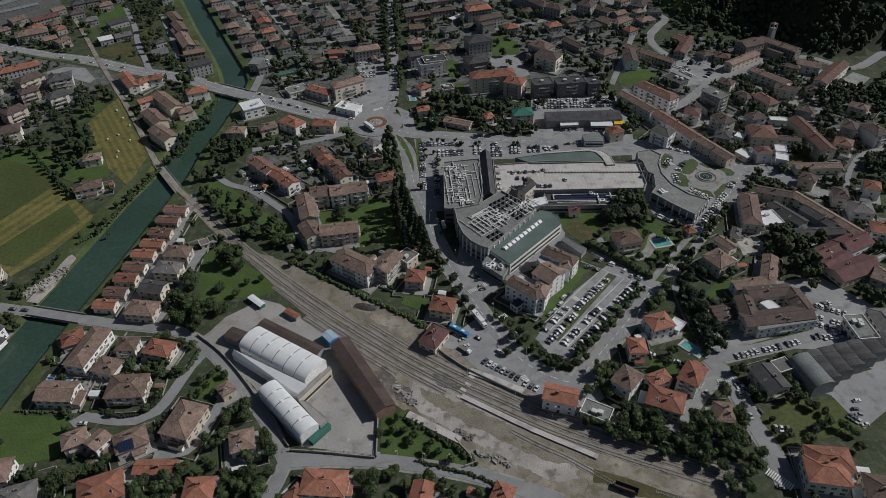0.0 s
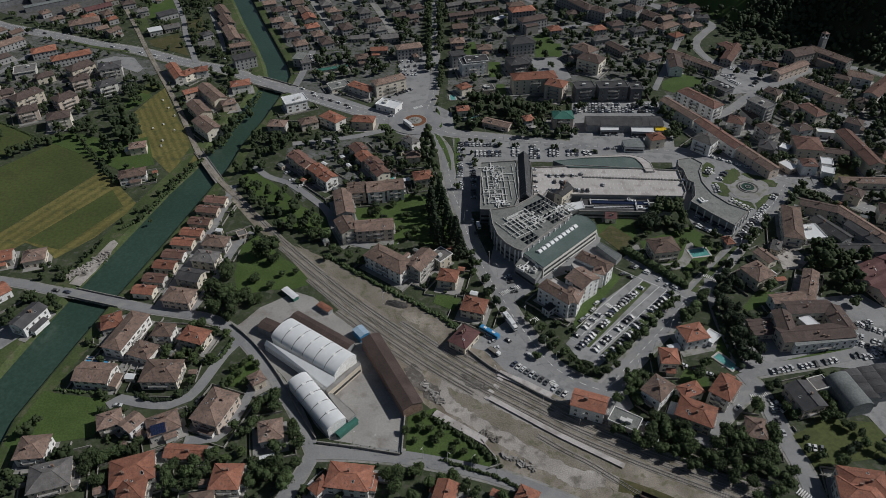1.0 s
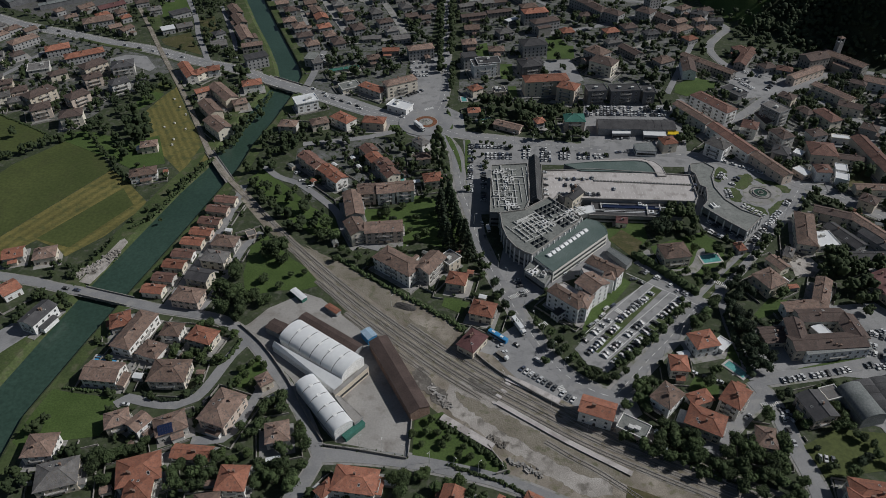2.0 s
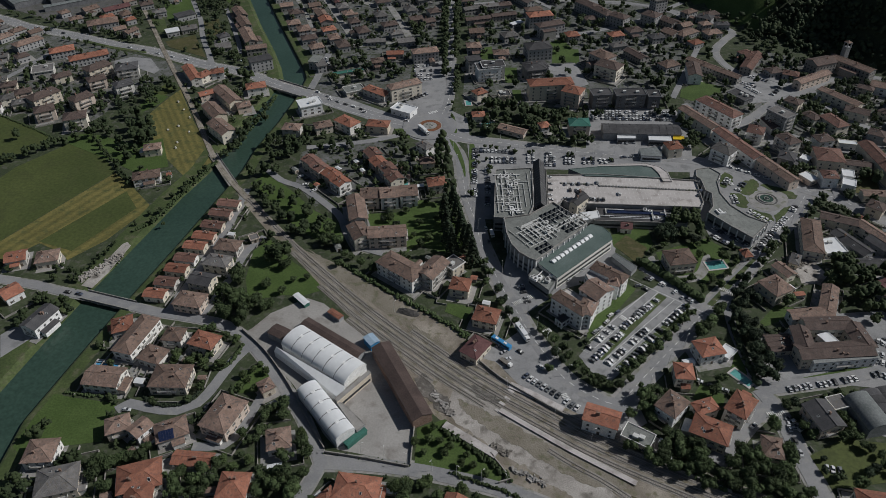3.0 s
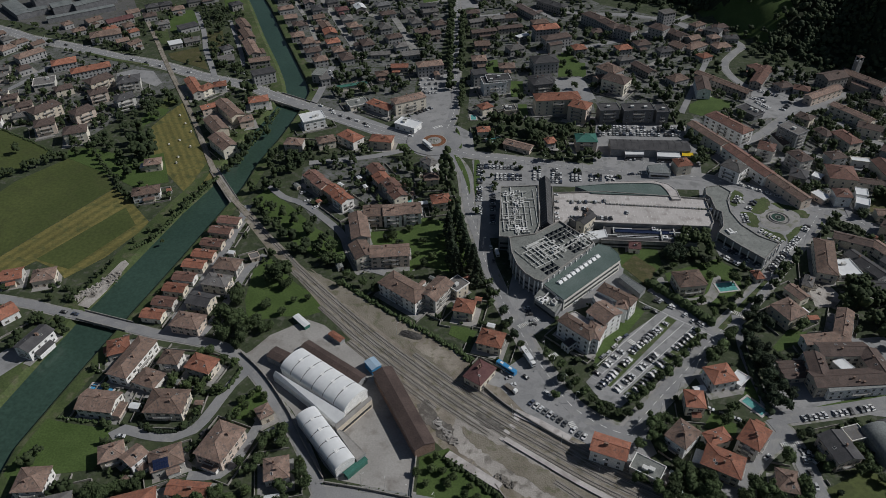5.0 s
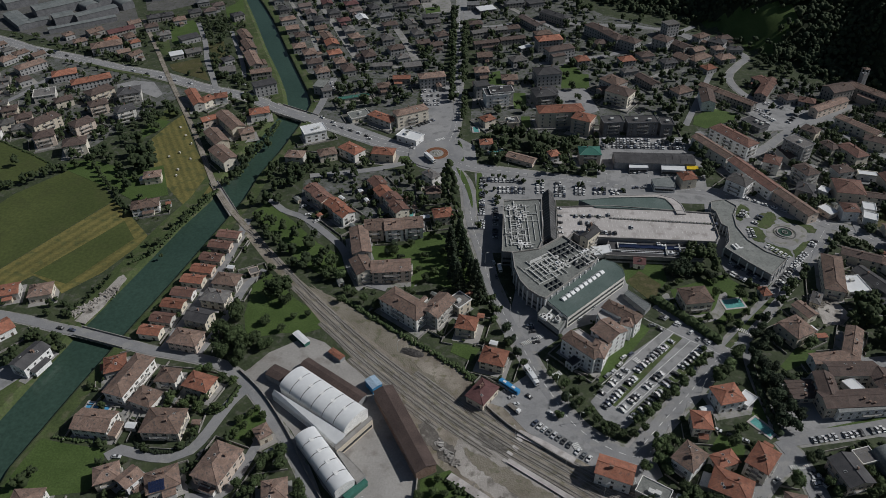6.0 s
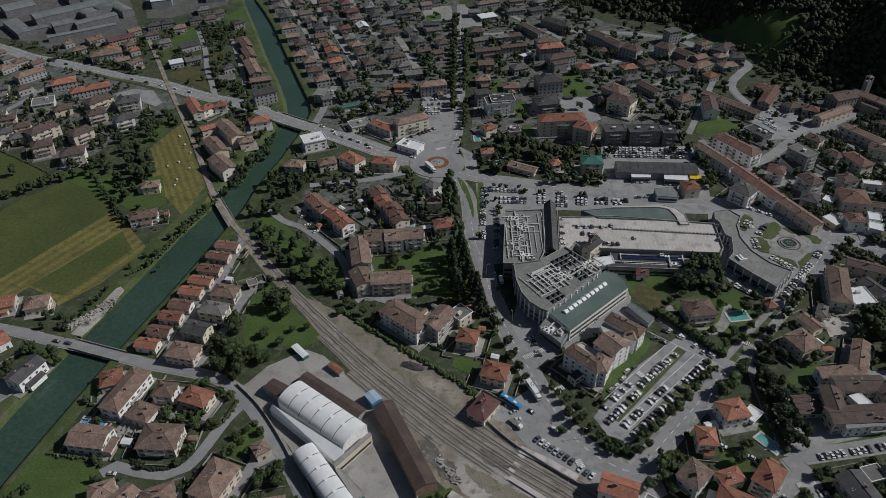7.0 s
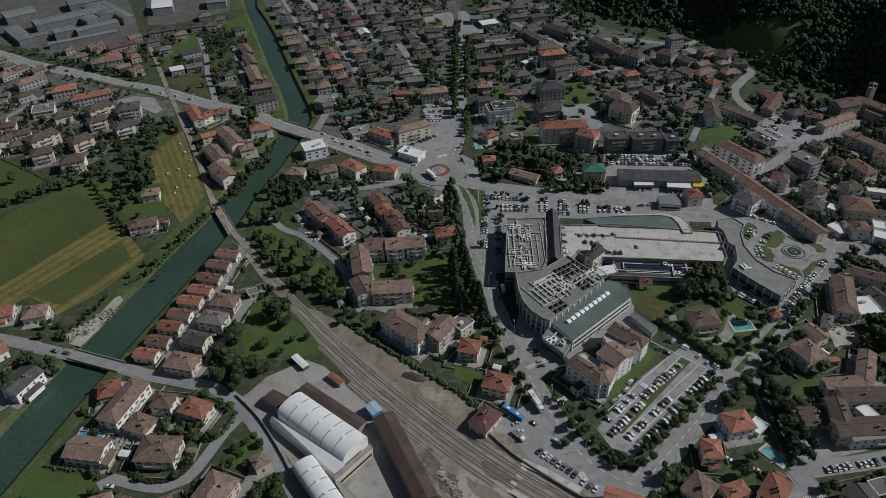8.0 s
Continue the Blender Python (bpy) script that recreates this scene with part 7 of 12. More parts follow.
house(-299.2, 538.3, 39, 15.8, 13.0, 9.0, "hip", "d", "", near=False)
house(-384.8, 569.9, 24, 18.2, 16.0, 6.0, "flat", "g", "", near=False)
house(-362.2, 558.5, 38, 15.2, 11.0, 6.0, "hip", "k", "", near=False)
house(-399.3, 539.3, 26, 13.0, 11.0, 6.0, "hip", "k", "", near=False)
house(-380.3, 527.1, 30, 13.3, 11.0, 6.0, "hip", "k", "", near=False)
house(-388.6, 516.8, 34, 11.4, 11.0, 6.0, "hip", "g", "", near=False)
house(-357.3, 517.2, 57, 24.4, 14.0, 9.0, "hip", "k", "", near=False)
house(-344.1, 492.8, 31, 15.6, 13.0, 9.0, "hip", "k", "", near=False)
house(-323.8, 513.6, 53, 17.8, 13.0, 9.0, "hip", "k", "", near=False)
house(-314.4, 482.6, 23, 17.5, 14.0, 9.0, "hip", "k", "", near=False)
house(-248.2, 708.2, -59, 26.2, 11.0, 7.0, "gable", "b", "", near=False)
house(-237.1, 682.6, -60, 26.2, 11.0, 7.0, "gable", "b", "", near=False)
house(-222.9, 647.4, -63, 35.6, 12.0, 8.0, "gable", "b", "", near=False)
house(-208.1, 620.8, 21, 19.5, 10.0, 8.0, "gable", "b", "", near=False)
house(-195.6, 588.3, 30, 20.2, 12.0, 10.0, "flat", "d", "w", near=False)
house(-242.1, 629.3, 22, 15.0, 14.0, 4.0, "flat", "g", "", near=False)
house(-250.9, 567.1, -57, 32.2, 10.0, 6.0, "gable", "r", "", near=False)
house(-239.5, 564.5, 56, 13.7, 11.0, 6.0, "hip", "r", "", near=False)
house(-229.4, 571.0, 19, 11.4, 11.0, 6.0, "hip", "r", "", near=False)
house(-226.4, 529.9, 36, 12.8, 9.0, 6.0, "gable", "r", "", near=False)
house(-207.5, 525.9, -49, 34.3, 12.0, 7.0, "gable", "b", "", near=False)
house(-189.8, 510.9, 26, 11.7, 10.0, 6.0, "hip", "b", "", near=False)
house(-187.9, 542.7, 20, 16.7, 12.0, 7.0, "hip", "r", "", near=False)
house(-210.0, 499.5, -51, 25.3, 12.0, 7.0, "gable", "b", "", near=False)
house(-195.5, 471.7, -46, 25.2, 13.0, 8.0, "gable", "b", "", near=False)
house(-239.2, 444.3, 17, 12.6, 10.0, 6.0, "hip", "b", "", near=False)
house(-229.5, 407.5, 20, 18.6, 11.0, 6.0, "hip", "b", "")
house(-275.4, 318.8, 20, 12.4, 11.0, 5.0, "gable", "r", "")
house(-256.5, 319.6, 19, 13.5, 12.0, 5.0, "hip", "b", "")
house(-262.4, 288.4, 52, 11.0, 12.0, 5.0, "gable", "r", "w")
house(-233.8, 266.8, 72, 18.3, 11.0, 7.0, "gable", "d", "w")
house(-300.0, 312.9, 17, 10.8, 12.0, 5.0, "hip", "r", "")
house(-273.3, 274.6, 51, 11.9, 12.0, 5.0, "hip", "r", "")
house(-476.0, 613.3, 35, 18.8, 12.0, 6.0, "hip", "b", "", near=False)
house(-444.5, 566.4, 38, 15.6, 12.0, 6.0, "hip", "k", "", near=False)

# ---- terraces on the canal ----
house(-163.5, 379.3, -7, 15.0, 8.0, 4.2, "gable", "o", "")
house(-165.8, 368.6, -7, 14.7, 8.0, 4.2, "gable", "o", "")
house(-167.1, 355.8, -7, 14.4, 8.0, 4.2, "gable", "o", "")
house(-168.9, 344.6, -7, 14.1, 8.0, 4.2, "gable", "r", "")
house(-171.5, 334.8, -6, 13.9, 8.0, 4.2, "gable", "r", "")
house(-173.3, 323.1, -6, 13.6, 8.0, 4.2, "gable", "o", "")
house(-175.4, 313.3, -6, 13.4, 8.0, 4.2, "gable", "r", "")
house(-177.4, 301.5, -6, 13.1, 8.0, 4.2, "gable", "o", "")
house(-180.0, 291.4, -6, 12.8, 8.0, 4.2, "gable", "r", "")
house(-150.5, 333.6, -7, 15.6, 11.0, 6.0, "hip", "b", "")
house(-152.4, 319.0, -9, 15.8, 11.0, 6.0, "hip", "g", "")
house(-156.5, 302.4, -13, 14.5, 11.0, 6.0, "gable", "d", "")
house(-157.7, 285.5, -9, 17.1, 12.0, 6.0, "hip", "b", "")
house(-138.1, 345.4, 30, 6.0, 6.0, 3.0, "flat", "g", "")
house(-176.6, 257.0, -103, 27.7, 12.0, 7.0, "hip", "b", "")
house(-188.4, 265.8, 24, 11.4, 12.0, 5.0, "hip", "r", "")

# ---- houses by the canal, near side ----
house(-181.9, 229.0, -4, 18.8, 13.0, 6.0, "gable", "b", "")
house(-148.7, 230.3, 1, 19.2, 15.0, 6.5, "hip", "b", "")
house(-163.7, 245.3, -17, 13.3, 11.0, 5.0, "hip", "b", "")
house(-140.0, 255.4, -16, 15.0, 11.0, 6.0, "hip", "r", "")
house(-157.3, 258.7, -3, 11.1, 10.0, 6.0, "hip", "b", "")
house(-163.6, 201.1, 25, 11.5, 10.0, 6.0, "hip", "b", "")
house(-152.3, 199.4, 58, 9.8, 9.0, 6.5, "gable", "b", "w")
house(-138.0, 199.9, 27, 15.0, 12.0, 5.5, "hip", "b", "")
house(-115.9, 208.8, 72, 20.3, 15.0, 7.0, "hip", "b", "")
house(-101.0, 228.0, 38, 7.4, 8.0, 5.0, "hip", "b", "")
house(-87.4, 197.4, 15, 11.6, 12.0, 5.0, "hip", "b", "")
house(-123.8, 186.3, -3, 18.8, 8.0, 3.0, "gable", "r", "")
house(-177.8, 171.0, 19, 18.0, 15.0, 6.0, "hip", "g", "")
house(-143.0, 174.8, 20, 19.2, 15.0, 6.0, "hip", "r", "")
house(-100.9, 172.3, 1, 13.4, 13.0, 6.0, "hip", "r", "")
house(-48.0, 173.6, -6, 19.7, 13.0, 6.0, "hip", "r", "")
house(-60.2, 169.7, -39, 6.2, 9.0, 5.0, "hip", "r", "")
house(-6.3, 168.0, -104, 10.3, 10.0, 5.0, "gable", "r", "")
house(27.8, 166.6, -26, 9.2, 10.0, 4.0, "hip", "r", "")
house(-192.2, 185.2, 7, 13.9, 13.0, 6.0, "hip", "b", "")
house(-139.7, 165.3, 10, 12.3, 13.0, 6.0, "hip", "r", "")
house(-108.4, 159.0, 11, 11.1, 12.0, 6.0, "hip", "b", "")
house(-25.2, 153.7, 4, 11.4, 12.0, 6.0, "hip", "r", "")
house(58.8, 153.9, -33, 9.8, 10.0, 5.0, "hip", "b", "")
house(169.4, 174.9, -8, 19.8, 13.0, 8.0, "hip", "r", "")
house(166.1, 169.1, -11, 18.1, 14.0, 8.0, "hip", "r", "")
house(185.0, 160.3, -14, 13.0, 14.0, 7.0, "hip", "b", "")

# ---- apartment houses and villas behind the railway ----
house(-118.4, 429.7, -44, 12.00, 11.0, 7.0, "gable", "o", "", extras=False)
house(-110.7, 420.3, -44, 12.00, 11.0, 7.5, "gable", "o", "", extras=False)
house(-101.1, 412.9, -44, 12.00, 11.0, 6.8, "gable", "r", "", extras=False)
house(-93.4, 403.5, -44, 12.00, 11.0, 7.4, "gable", "r", "", extras=False)
house(-76.2, 440.4, -56, 11.57, 11.0, 7.3, "gable", "o", "", extras=False)
house(-70.8, 430.0, -56, 11.57, 11.0, 6.7, "gable", "r", "", extras=False)
house(-63.2, 421.2, -56, 11.57, 11.0, 7.5, "gable", "o", "", extras=False)
house(-57.8, 410.8, -56, 11.57, 11.0, 7.0, "gable", "o", "", extras=False)
house(-28.5, 406.0, 14, 13.2, 11.0, 7.0, "hip", "r", "")
house(-71.0, 387.5, 9, 12.52, 13.0, 9.0, "gable", "b", "", extras=False)
house(-58.4, 388.1, 9, 12.52, 13.0, 9.5, "gable", "b", "", extras=False)
house(-46.2, 391.5, 9, 12.52, 13.0, 9.0, "gable", "b", "", extras=False)
house(-77.3, 371.0, -76, 27.3, 12.0, 9.0, "gable", "b", "")
house(-72.3, 347.1, -63, 16.0, 12.0, 9.0, "gable", "b", "")
house(-55.1, 347.2, 8, 24.0, 12.0, 9.0, "gable", "b", "")
house(-43.1, 315.3, -36, 28.6, 14.0, 9.0, "hip", "b", "")
house(-24.7, 314.7, 59, 18.8, 12.0, 9.0, "gable", "b", "")
house(-13.5, 321.7, 48, 10.7, 10.0, 7.0, "flat", "g", "")
house(-8.5, 304.2, -11, 11.7, 11.0, 6.5, "hip", "r", "")
house(6.3, 280.8, -15, 13.8, 12.0, 6.0, "hip", "r", "")
house(0.9, 257.9, 57, 14.8, 11.0, 5.0, "hip", "p", "", extras=False)
house(59.9, 214.8, -19, 16.7, 11.0, 8.0, "gable", "r", "")
house(75.6, 206.9, -30, 13.9, 9.0, 5.0, "flat", "f", "")
house(93.5, 223.5, -43, 11.4, 14.0, 8.0, "hip", "b", "w")
house(108.7, 210.7, -26, 17.5, 13.0, 7.0, "hip", "r", "")
house(109.3, 224.5, 21, 11.8, 8.0, 6.0, "hip", "r", "")
house(125.0, 223.8, -38, 10.8, 15.0, 9.0, "hip", "r", "")
house(103.5, 244.9, -3, 9.7, 11.0, 7.0, "hip", "r", "")
house(119.3, 261.5, 16, 13.7, 12.0, 7.0, "hip", "r", "w")
house(129.5, 262.4, 45, 8.6, 7.0, 3.0, "flat", "w", "w")
house(133.8, 202.8, -11, 9.6, 12.0, 6.0, "hip", "b", "")
house(162.2, 221.0, -74, 16.2, 13.0, 7.0, "gable", "d", "")
house(172.5, 230.5, -72, 7.8, 9.0, 5.0, "flat", "g", "")
house(118.4, 331.9, 11, 16.8, 14.0, 8.0, "hip", "b", "")
house(160.2, 342.0, 13, 6.0, 8.0, 4.0, "hip", "r", "")
house(166.8, 309.3, -60, 14.5, 14.0, 8.0, "hip", "b", "")
house(193.5, 301.7, -115, 23.7, 9.0, 6.0, "gable", "b", "")
house(179.8, 290.0, 10, 24.4, 8.0, 6.0, "gable", "b", "")
house(203.0, 357.4, -105, 34.5, 12.0, 7.0, "hip", "b", "")
house(212.9, 351.0, 11, 13.5, 14.0, 4.0, "flat", "w", "w")
house(235.4, 317.3, 27, 20.9, 11.0, 5.0, "gable", "p", "")
house(235.4, 308.5, 29, 21.3, 9.0, 5.0, "gable", "p", "")
house(242.1, 300.7, 21, 29.6, 15.0, 5.0, "gable", "p", "")
house(253.2, 323.8, 25, 20.6, 14.0, 5.5, "gable", "p", "")
house(277.3, 332.8, -20, 18.6, 12.0, 7.0, "hip", "r", "")
house(177.4, 326.6, -60, 12.8, 8.0, 5.0, "gable", "b", "")
house(221.8, 252.5, -87, 17.2, 11.0, 7.0, "flat", "f", "")
house(236.1, 256.6, -92, 18.7, 11.0, 7.0, "hip", "g", "")
house(255.8, 290.0, -39, 15.9, 13.0, 7.0, "hip", "b", "")

# ---- the old town, the church side ----
house(184.6, 514.1, -54, 36.9, 13.0, 10.0, "hip", "o", "w", near=False)
house(210.5, 546.2, -55, 18.9, 12.0, 4.0, "flat", "d", "k", near=False)
house(199.9, 593.5, -47, 52.4, 9.0, 7.0, "gable", "b", "", near=False)
house(180.7, 583.9, -96, 25.7, 12.0, 8.0, "gable", "k", "w", near=False)
house(225.7, 497.7, -55, 18.0, 13.0, 15.0, "flat", "g", "g", near=False)
house(203.7, 481.1, -25, 12.1, 13.0, 9.0, "hip", "o", "", near=False)
house(248.8, 534.2, -43, 13.0, 11.0, 6.0, "hip", "k", "", near=False)
house(186.2, 462.9, -64, 44.5, 11.0, 8.0, "gable", "o", "", near=False)
house(204.4, 430.3, -63, 32.8, 10.0, 7.0, "gable", "b", "", near=False)
house(166.5, 500.2, -60, 37.2, 10.0, 8.0, "gable", "b", "", near=False)
house(173.1, 451.5, -43, 15.3, 13.0, 10.0, "hip", "g", "w", near=False)
house(222.5, 467.4, -66, 15.5, 12.0, 10.0, "hip", "k", "", near=False)
house(216.8, 448.6, -27, 11.9, 13.0, 7.0, "hip", "d", "g", near=False)
house(230.8, 450.9, -40, 6.7, 7.0, 4.0, "flat", "w", "w", near=False)
house(245.4, 449.8, -8, 19.1, 19.0, 8.0, "hip", "o", "", near=False)
house(236.7, 424.1, -3, 11.0, 11.0, 8.0, "hip", "o", "w", near=False)
house(252.2, 430.2, -15, 8.0, 9.0, 5.0, "flat", "w", "w", near=False)
house(248.8, 419.0, -24, 8.5, 9.0, 5.0, "flat", "w", "w", near=False)
house(224.8, 426.5, -60, 10.9, 8.0, 4.0, "flat", "w", "", near=False)
house(267.4, 471.9, -11, 13.0, 6.0, 5.0, "flat", "w", "", near=False)
house(278.6, 442.7, -84, 47.3, 12.0, 9.0, "gable", "o", "", near=False)
house(262.6, 442.0, -13, 19.4, 8.0, 6.0, "gable", "k", "", near=False)
house(298.9, 433.8, -33, 12.7, 12.0, 7.0, "hip", "o", "", near=False)
house(311.2, 451.8, -38, 11.5, 14.0, 10.0, "hip", "k", "g", near=False)
house(325.9, 445.2, -73, 19.1, 14.0, 10.0, "hip", "k", "w", near=False)
house(268.4, 407.0, -1, 32.8, 8.0, 5.0, "gable", "b", "", near=False)
house(254.7, 390.3, -41, 11.0, 11.0, 7.0, "hip", "k", "", near=False)
house(287.1, 540.6, -54, 35.5, 9.0, 7.0, "gable", "b", "", near=False)
house(291.6, 517.8, -30, 18.0, 11.0, 7.0, "gable", "k", "", near=False)
house(267.9, 501.2, -68, 21.0, 12.0, 7.0, "hip", "o", "", near=False)
house(254.9, 510.1, -62, 13.7, 10.0, 6.0, "hip", "k", "", near=False)
house(292.7, 483.6, -34, 12.3, 11.0, 7.0, "hip", "k", "g", near=False)
house(316.4, 596.4, -53, 38.9, 11.0, 10.0, "gable", "b", "", near=False)
house(291.0, 598.6, 23, 22.1, 15.0, 11.0, "gable", "k", "", near=False)
house(329.3, 561.3, -31, 19.8, 13.0, 7.0, "gable", "b", "", near=False)
house(338.1, 539.8, -135, 51.3, 12.0, 9.0, "gable", "o", "", near=False)
house(277.0, 575.5, 33, 38.6, 9.0, 7.0, "gable", "b", "", near=False)
house(314.7, 559.6, -35, 12.9, 9.0, 6.0, "hip", "k", "", near=False)
house(250.8, 591.9, 18, 13.0, 11.0, 6.0, "hip", "k", "", near=False)
house(263.5, 586.4, -24, 13.4, 11.0, 6.0, "hip", "o", "", near=False)
house(237.8, 621.3, -65, 20.5, 12.0, 7.0, "hip", "o", "", near=False)
house(236.3, 608.6, -120, 38.8, 11.0, 7.0, "gable", "o", "", near=False)
house(250.5, 474.5, 16, 13.5, 11.0, 7.0, "hip", "k", "", near=False)
house(220.1, 496.9, -76, 17.6, 9.0, 6.0, "gable", "k", "", near=False)
house(226.1, 376.4, -22, 22.1, 9.0, 6.0, "gable", "k", "", near=False)
house(248.9, 352.1, -62, 50.1, 9.0, 6.0, "gable", "b", "", near=False)
house(226.2, 354.5, -61, 25.4, 10.0, 4.5, "gable", "d", "g", near=False)
house(245.2, 350.5, -60, 24.1, 10.0, 4.5, "gable", "d", "g", near=False)
house(236.8, 335.0, 1, 32.9, 8.0, 5.0, "gable", "d", "g", near=False)
house(266.1, 370.1, -17, 10.1, 13.0, 8.0, "hip", "k", "", near=False)
house(272.8, 355.0, -13, 14.3, 13.0, 7.0, "hip", "g", "w", near=False)
house(290.8, 377.4, -24, 10.7, 12.0, 8.0, "hip", "r", "w", near=False)
house(277.8, 333.9, -13, 12.0, 12.0, 7.0, "hip", "r", "", near=False)
house(314.0, 518.4, -56, 10.0, 10.0, 6.0, "hip", "k", "", near=False)
house(336.7, 487.1, -43, 14.4, 11.0, 6.0, "hip", "b", "", near=False)
house(380.1, 511.0, -45, 14.8, 12.0, 7.0, "hip", "b", "", near=False)
house(355.8, 459.6, -19, 15.1, 12.0, 7.0, "hip", "k", "", near=False)
house(330.8, 411.6, -40, 12.4, 12.0, 7.0, "hip", "b", "", near=False)
house(139.1, 457.9, 14, 11.7, 11.0, 8.0, "hip", "r", "", near=False)
# Three blocks with dark walls: the shade on their fronts is in the wall colour.
house(95.5, 530.8, 9, 16.5, 12.0, 12.0, "flat", "d", "k", near=False)
house(118.2, 531.7, 7, 24.6, 12.0, 12.0, "flat", "d", "k", near=False)
house(137.2, 531.6, 2, 10.3, 12.0, 11.0, "flat", "d", "k", near=False)
house(56.2, 546.0, 9, 37.3, 14.0, 13.0, "hip", "r", "", near=False)
house(73.6, 532.8, -26, 16.3, 14.0, 13.0, "hip", "r", "", near=False)
house(108.7, 598.1, 13, 18.5, 14.0, 8.0, "hip", "b", "", near=False)
house(193.5, 672.5, 36, 23.9, 12.0, 6.0, "hip", "b", "g", near=False)
house(197.2, 649.6, 32, 12.7, 10.0, 6.0, "hip", "r", "", near=False)
house(217.6, 673.4, 20, 17.2, 12.0, 6.0, "hip", "b", "g", near=False)
house(227.7, 721.4, 19, 15.3, 11.0, 6.0, "hip", "k", "", near=False)
house(231.7, 694.6, 2, 14.1, 10.0, 6.0, "hip", "d", "k", near=False)

# ---- the northern quarter ----
house(-252.1, 841.7, -69, 13.9, 11.3, 6.5, "hip", "b", "", near=False)
house(-240.8, 815.6, -68, 13.1, 12.3, 6.4, "gable", "b", "", near=False)
house(-228.1, 787.7, -67, 15.2, 11.7, 6.2, "hip", "k", "", near=False)
house(-215.5, 754.3, 27, 16.9, 11.1, 6.8, "hip", "b", "", near=False)
house(-204.7, 729.3, 21, 13.8, 11.7, 6.8, "gable", "b", "", near=False)
house(-192.5, 711.3, -66, 14.4, 11.9, 6.3, "hip", "k", "", near=False)
house(-186.8, 682.2, 21, 13.3, 13.2, 7.1, "hip", "b", "", near=False)
house(-173.7, 667.7, -66, 15.3, 13.1, 7.1, "hip", "b", "", near=False)
house(-164.7, 648.0, 23, 15.5, 12.1, 6.2, "hip", "k", "", near=False)
house(-153.2, 626.1, 26, 13.3, 12.1, 7.3, "hip", "b", "", near=False)
house(-220.7, 828.4, -64, 13.6, 12.5, 6.1, "gable", "b", "", near=False)
house(-206.9, 796.1, 26, 14.8, 11.5, 6.6, "gable", "b", "", near=False)
house(-194.8, 772.5, -67, 13.8, 11.7, 7.1, "gable", "b", "", near=False)
house(-183.0, 756.5, -67, 15.6, 11.6, 6.4, "hip", "k", "", near=False)
house(-176.2, 732.1, 26, 13.1, 11.8, 6.1, "gable", "b", "", near=False)
house(-164.6, 709.1, -63, 17.0, 11.0, 6.4, "gable", "b", "", near=False)
house(-156.6, 691.1, -67, 14.6, 13.2, 6.8, "gable", "r", "", near=False)
house(-149.7, 669.4, 25, 13.8, 12.1, 6.2, "hip", "r", "", near=False)
house(-141.3, 650.4, -67, 14.4, 11.0, 6.1, "hip", "b", "", near=False)
house(-130.4, 633.4, -66, 17.1, 12.3, 6.6, "hip", "k", "", near=False)
house(-195.3, 834.1, -65, 13.5, 11.1, 7.0, "hip", "p", "", near=False)
house(-184.0, 806.3, -69, 15.2, 12.4, 6.4, "gable", "p", "", near=False)
house(-170.8, 777.5, -66, 14.2, 13.3, 6.8, "hip", "d", "", near=False)
house(-155.9, 755.2, 24, 13.9, 11.9, 6.0, "hip", "p", "", near=False)
house(-146.1, 729.5, -69, 15.7, 12.1, 6.3, "hip", "g", "", near=False)
house(-137.1, 710.3, -66, 14.0, 11.6, 6.3, "hip", "b", "", near=False)
house(-127.8, 688.3, -65, 13.6, 11.1, 7.2, "hip", "k", "", near=False)
house(-116.2, 665.9, -66, 17.0, 12.5, 7.1, "hip", "k", "", near=False)
house(-168.4, 828.8, -67, 13.3, 11.5, 7.1, "hip", "p", "", near=False)
house(-156.5, 804.2, 25, 15.7, 12.9, 6.8, "hip", "p", "", near=False)
house(-148.9, 784.7, 24, 15.7, 12.6, 6.3, "hip", "b", "", near=False)
house(-138.0, 762.3, -66, 15.3, 11.6, 6, "gable", "w", "", near=False)
house(-139.7, 821.2, -69, 16.5, 11.7, 6.8, "hip", "g", "", near=False)
house(-129.8, 792.9, -63, 16.6, 11.4, 7.3, "hip", "k", "", near=False)
house(-114.4, 769.7, 24, 15.8, 12.1, 6.6, "hip", "g", "", near=False)
house(-105.9, 745.1, 21, 16.3, 11.5, 6.2, "hip", "k", "", near=False)
house(-103.8, 706.5, -68, 16.3, 12.9, 7.1, "hip", "g", "", near=False)
house(-91.8, 681.4, 25, 15.8, 11.8, 7.2, "hip", "k", "", near=False)
house(-83.1, 661.3, 25, 13.1, 11.1, 6.8, "hip", "g", "", near=False)
house(-113.9, 828.4, -67, 15.5, 11.4, 6.5, "hip", "g", "", near=False)
house(-101.2, 800.8, 22, 16.4, 11.3, 6.7, "hip", "k", "", near=False)
house(-87.4, 805.5, 21, 14.6, 12.8, 7.1, "hip", "b", "", near=False)
house(-76.9, 827.5, 24, 13.5, 12.4, 7.2, "gable", "b", "", near=False)
house(-67.7, 839.4, -64, 16.2, 11.1, 7.1, "hip", "k", "", near=False)
house(-75.4, 724.6, -67, 16.9, 12.2, 6.2, "hip", "g", "", near=False)
house(-67.3, 697.6, 23, 13.7, 11.4, 6.6, "gable", "k", "", near=False)
house(-62.3, 752.9, 21, 17.0, 11.0, 6.2, "gable", "g", "", near=False)
house(-50.5, 718.0, -65, 13.5, 12.9, 6.8, "hip", "k", "", near=False)
house(-84.7, 748.7, -63, 14.6, 11.7, 6.3, "gable", "g", "", near=False)
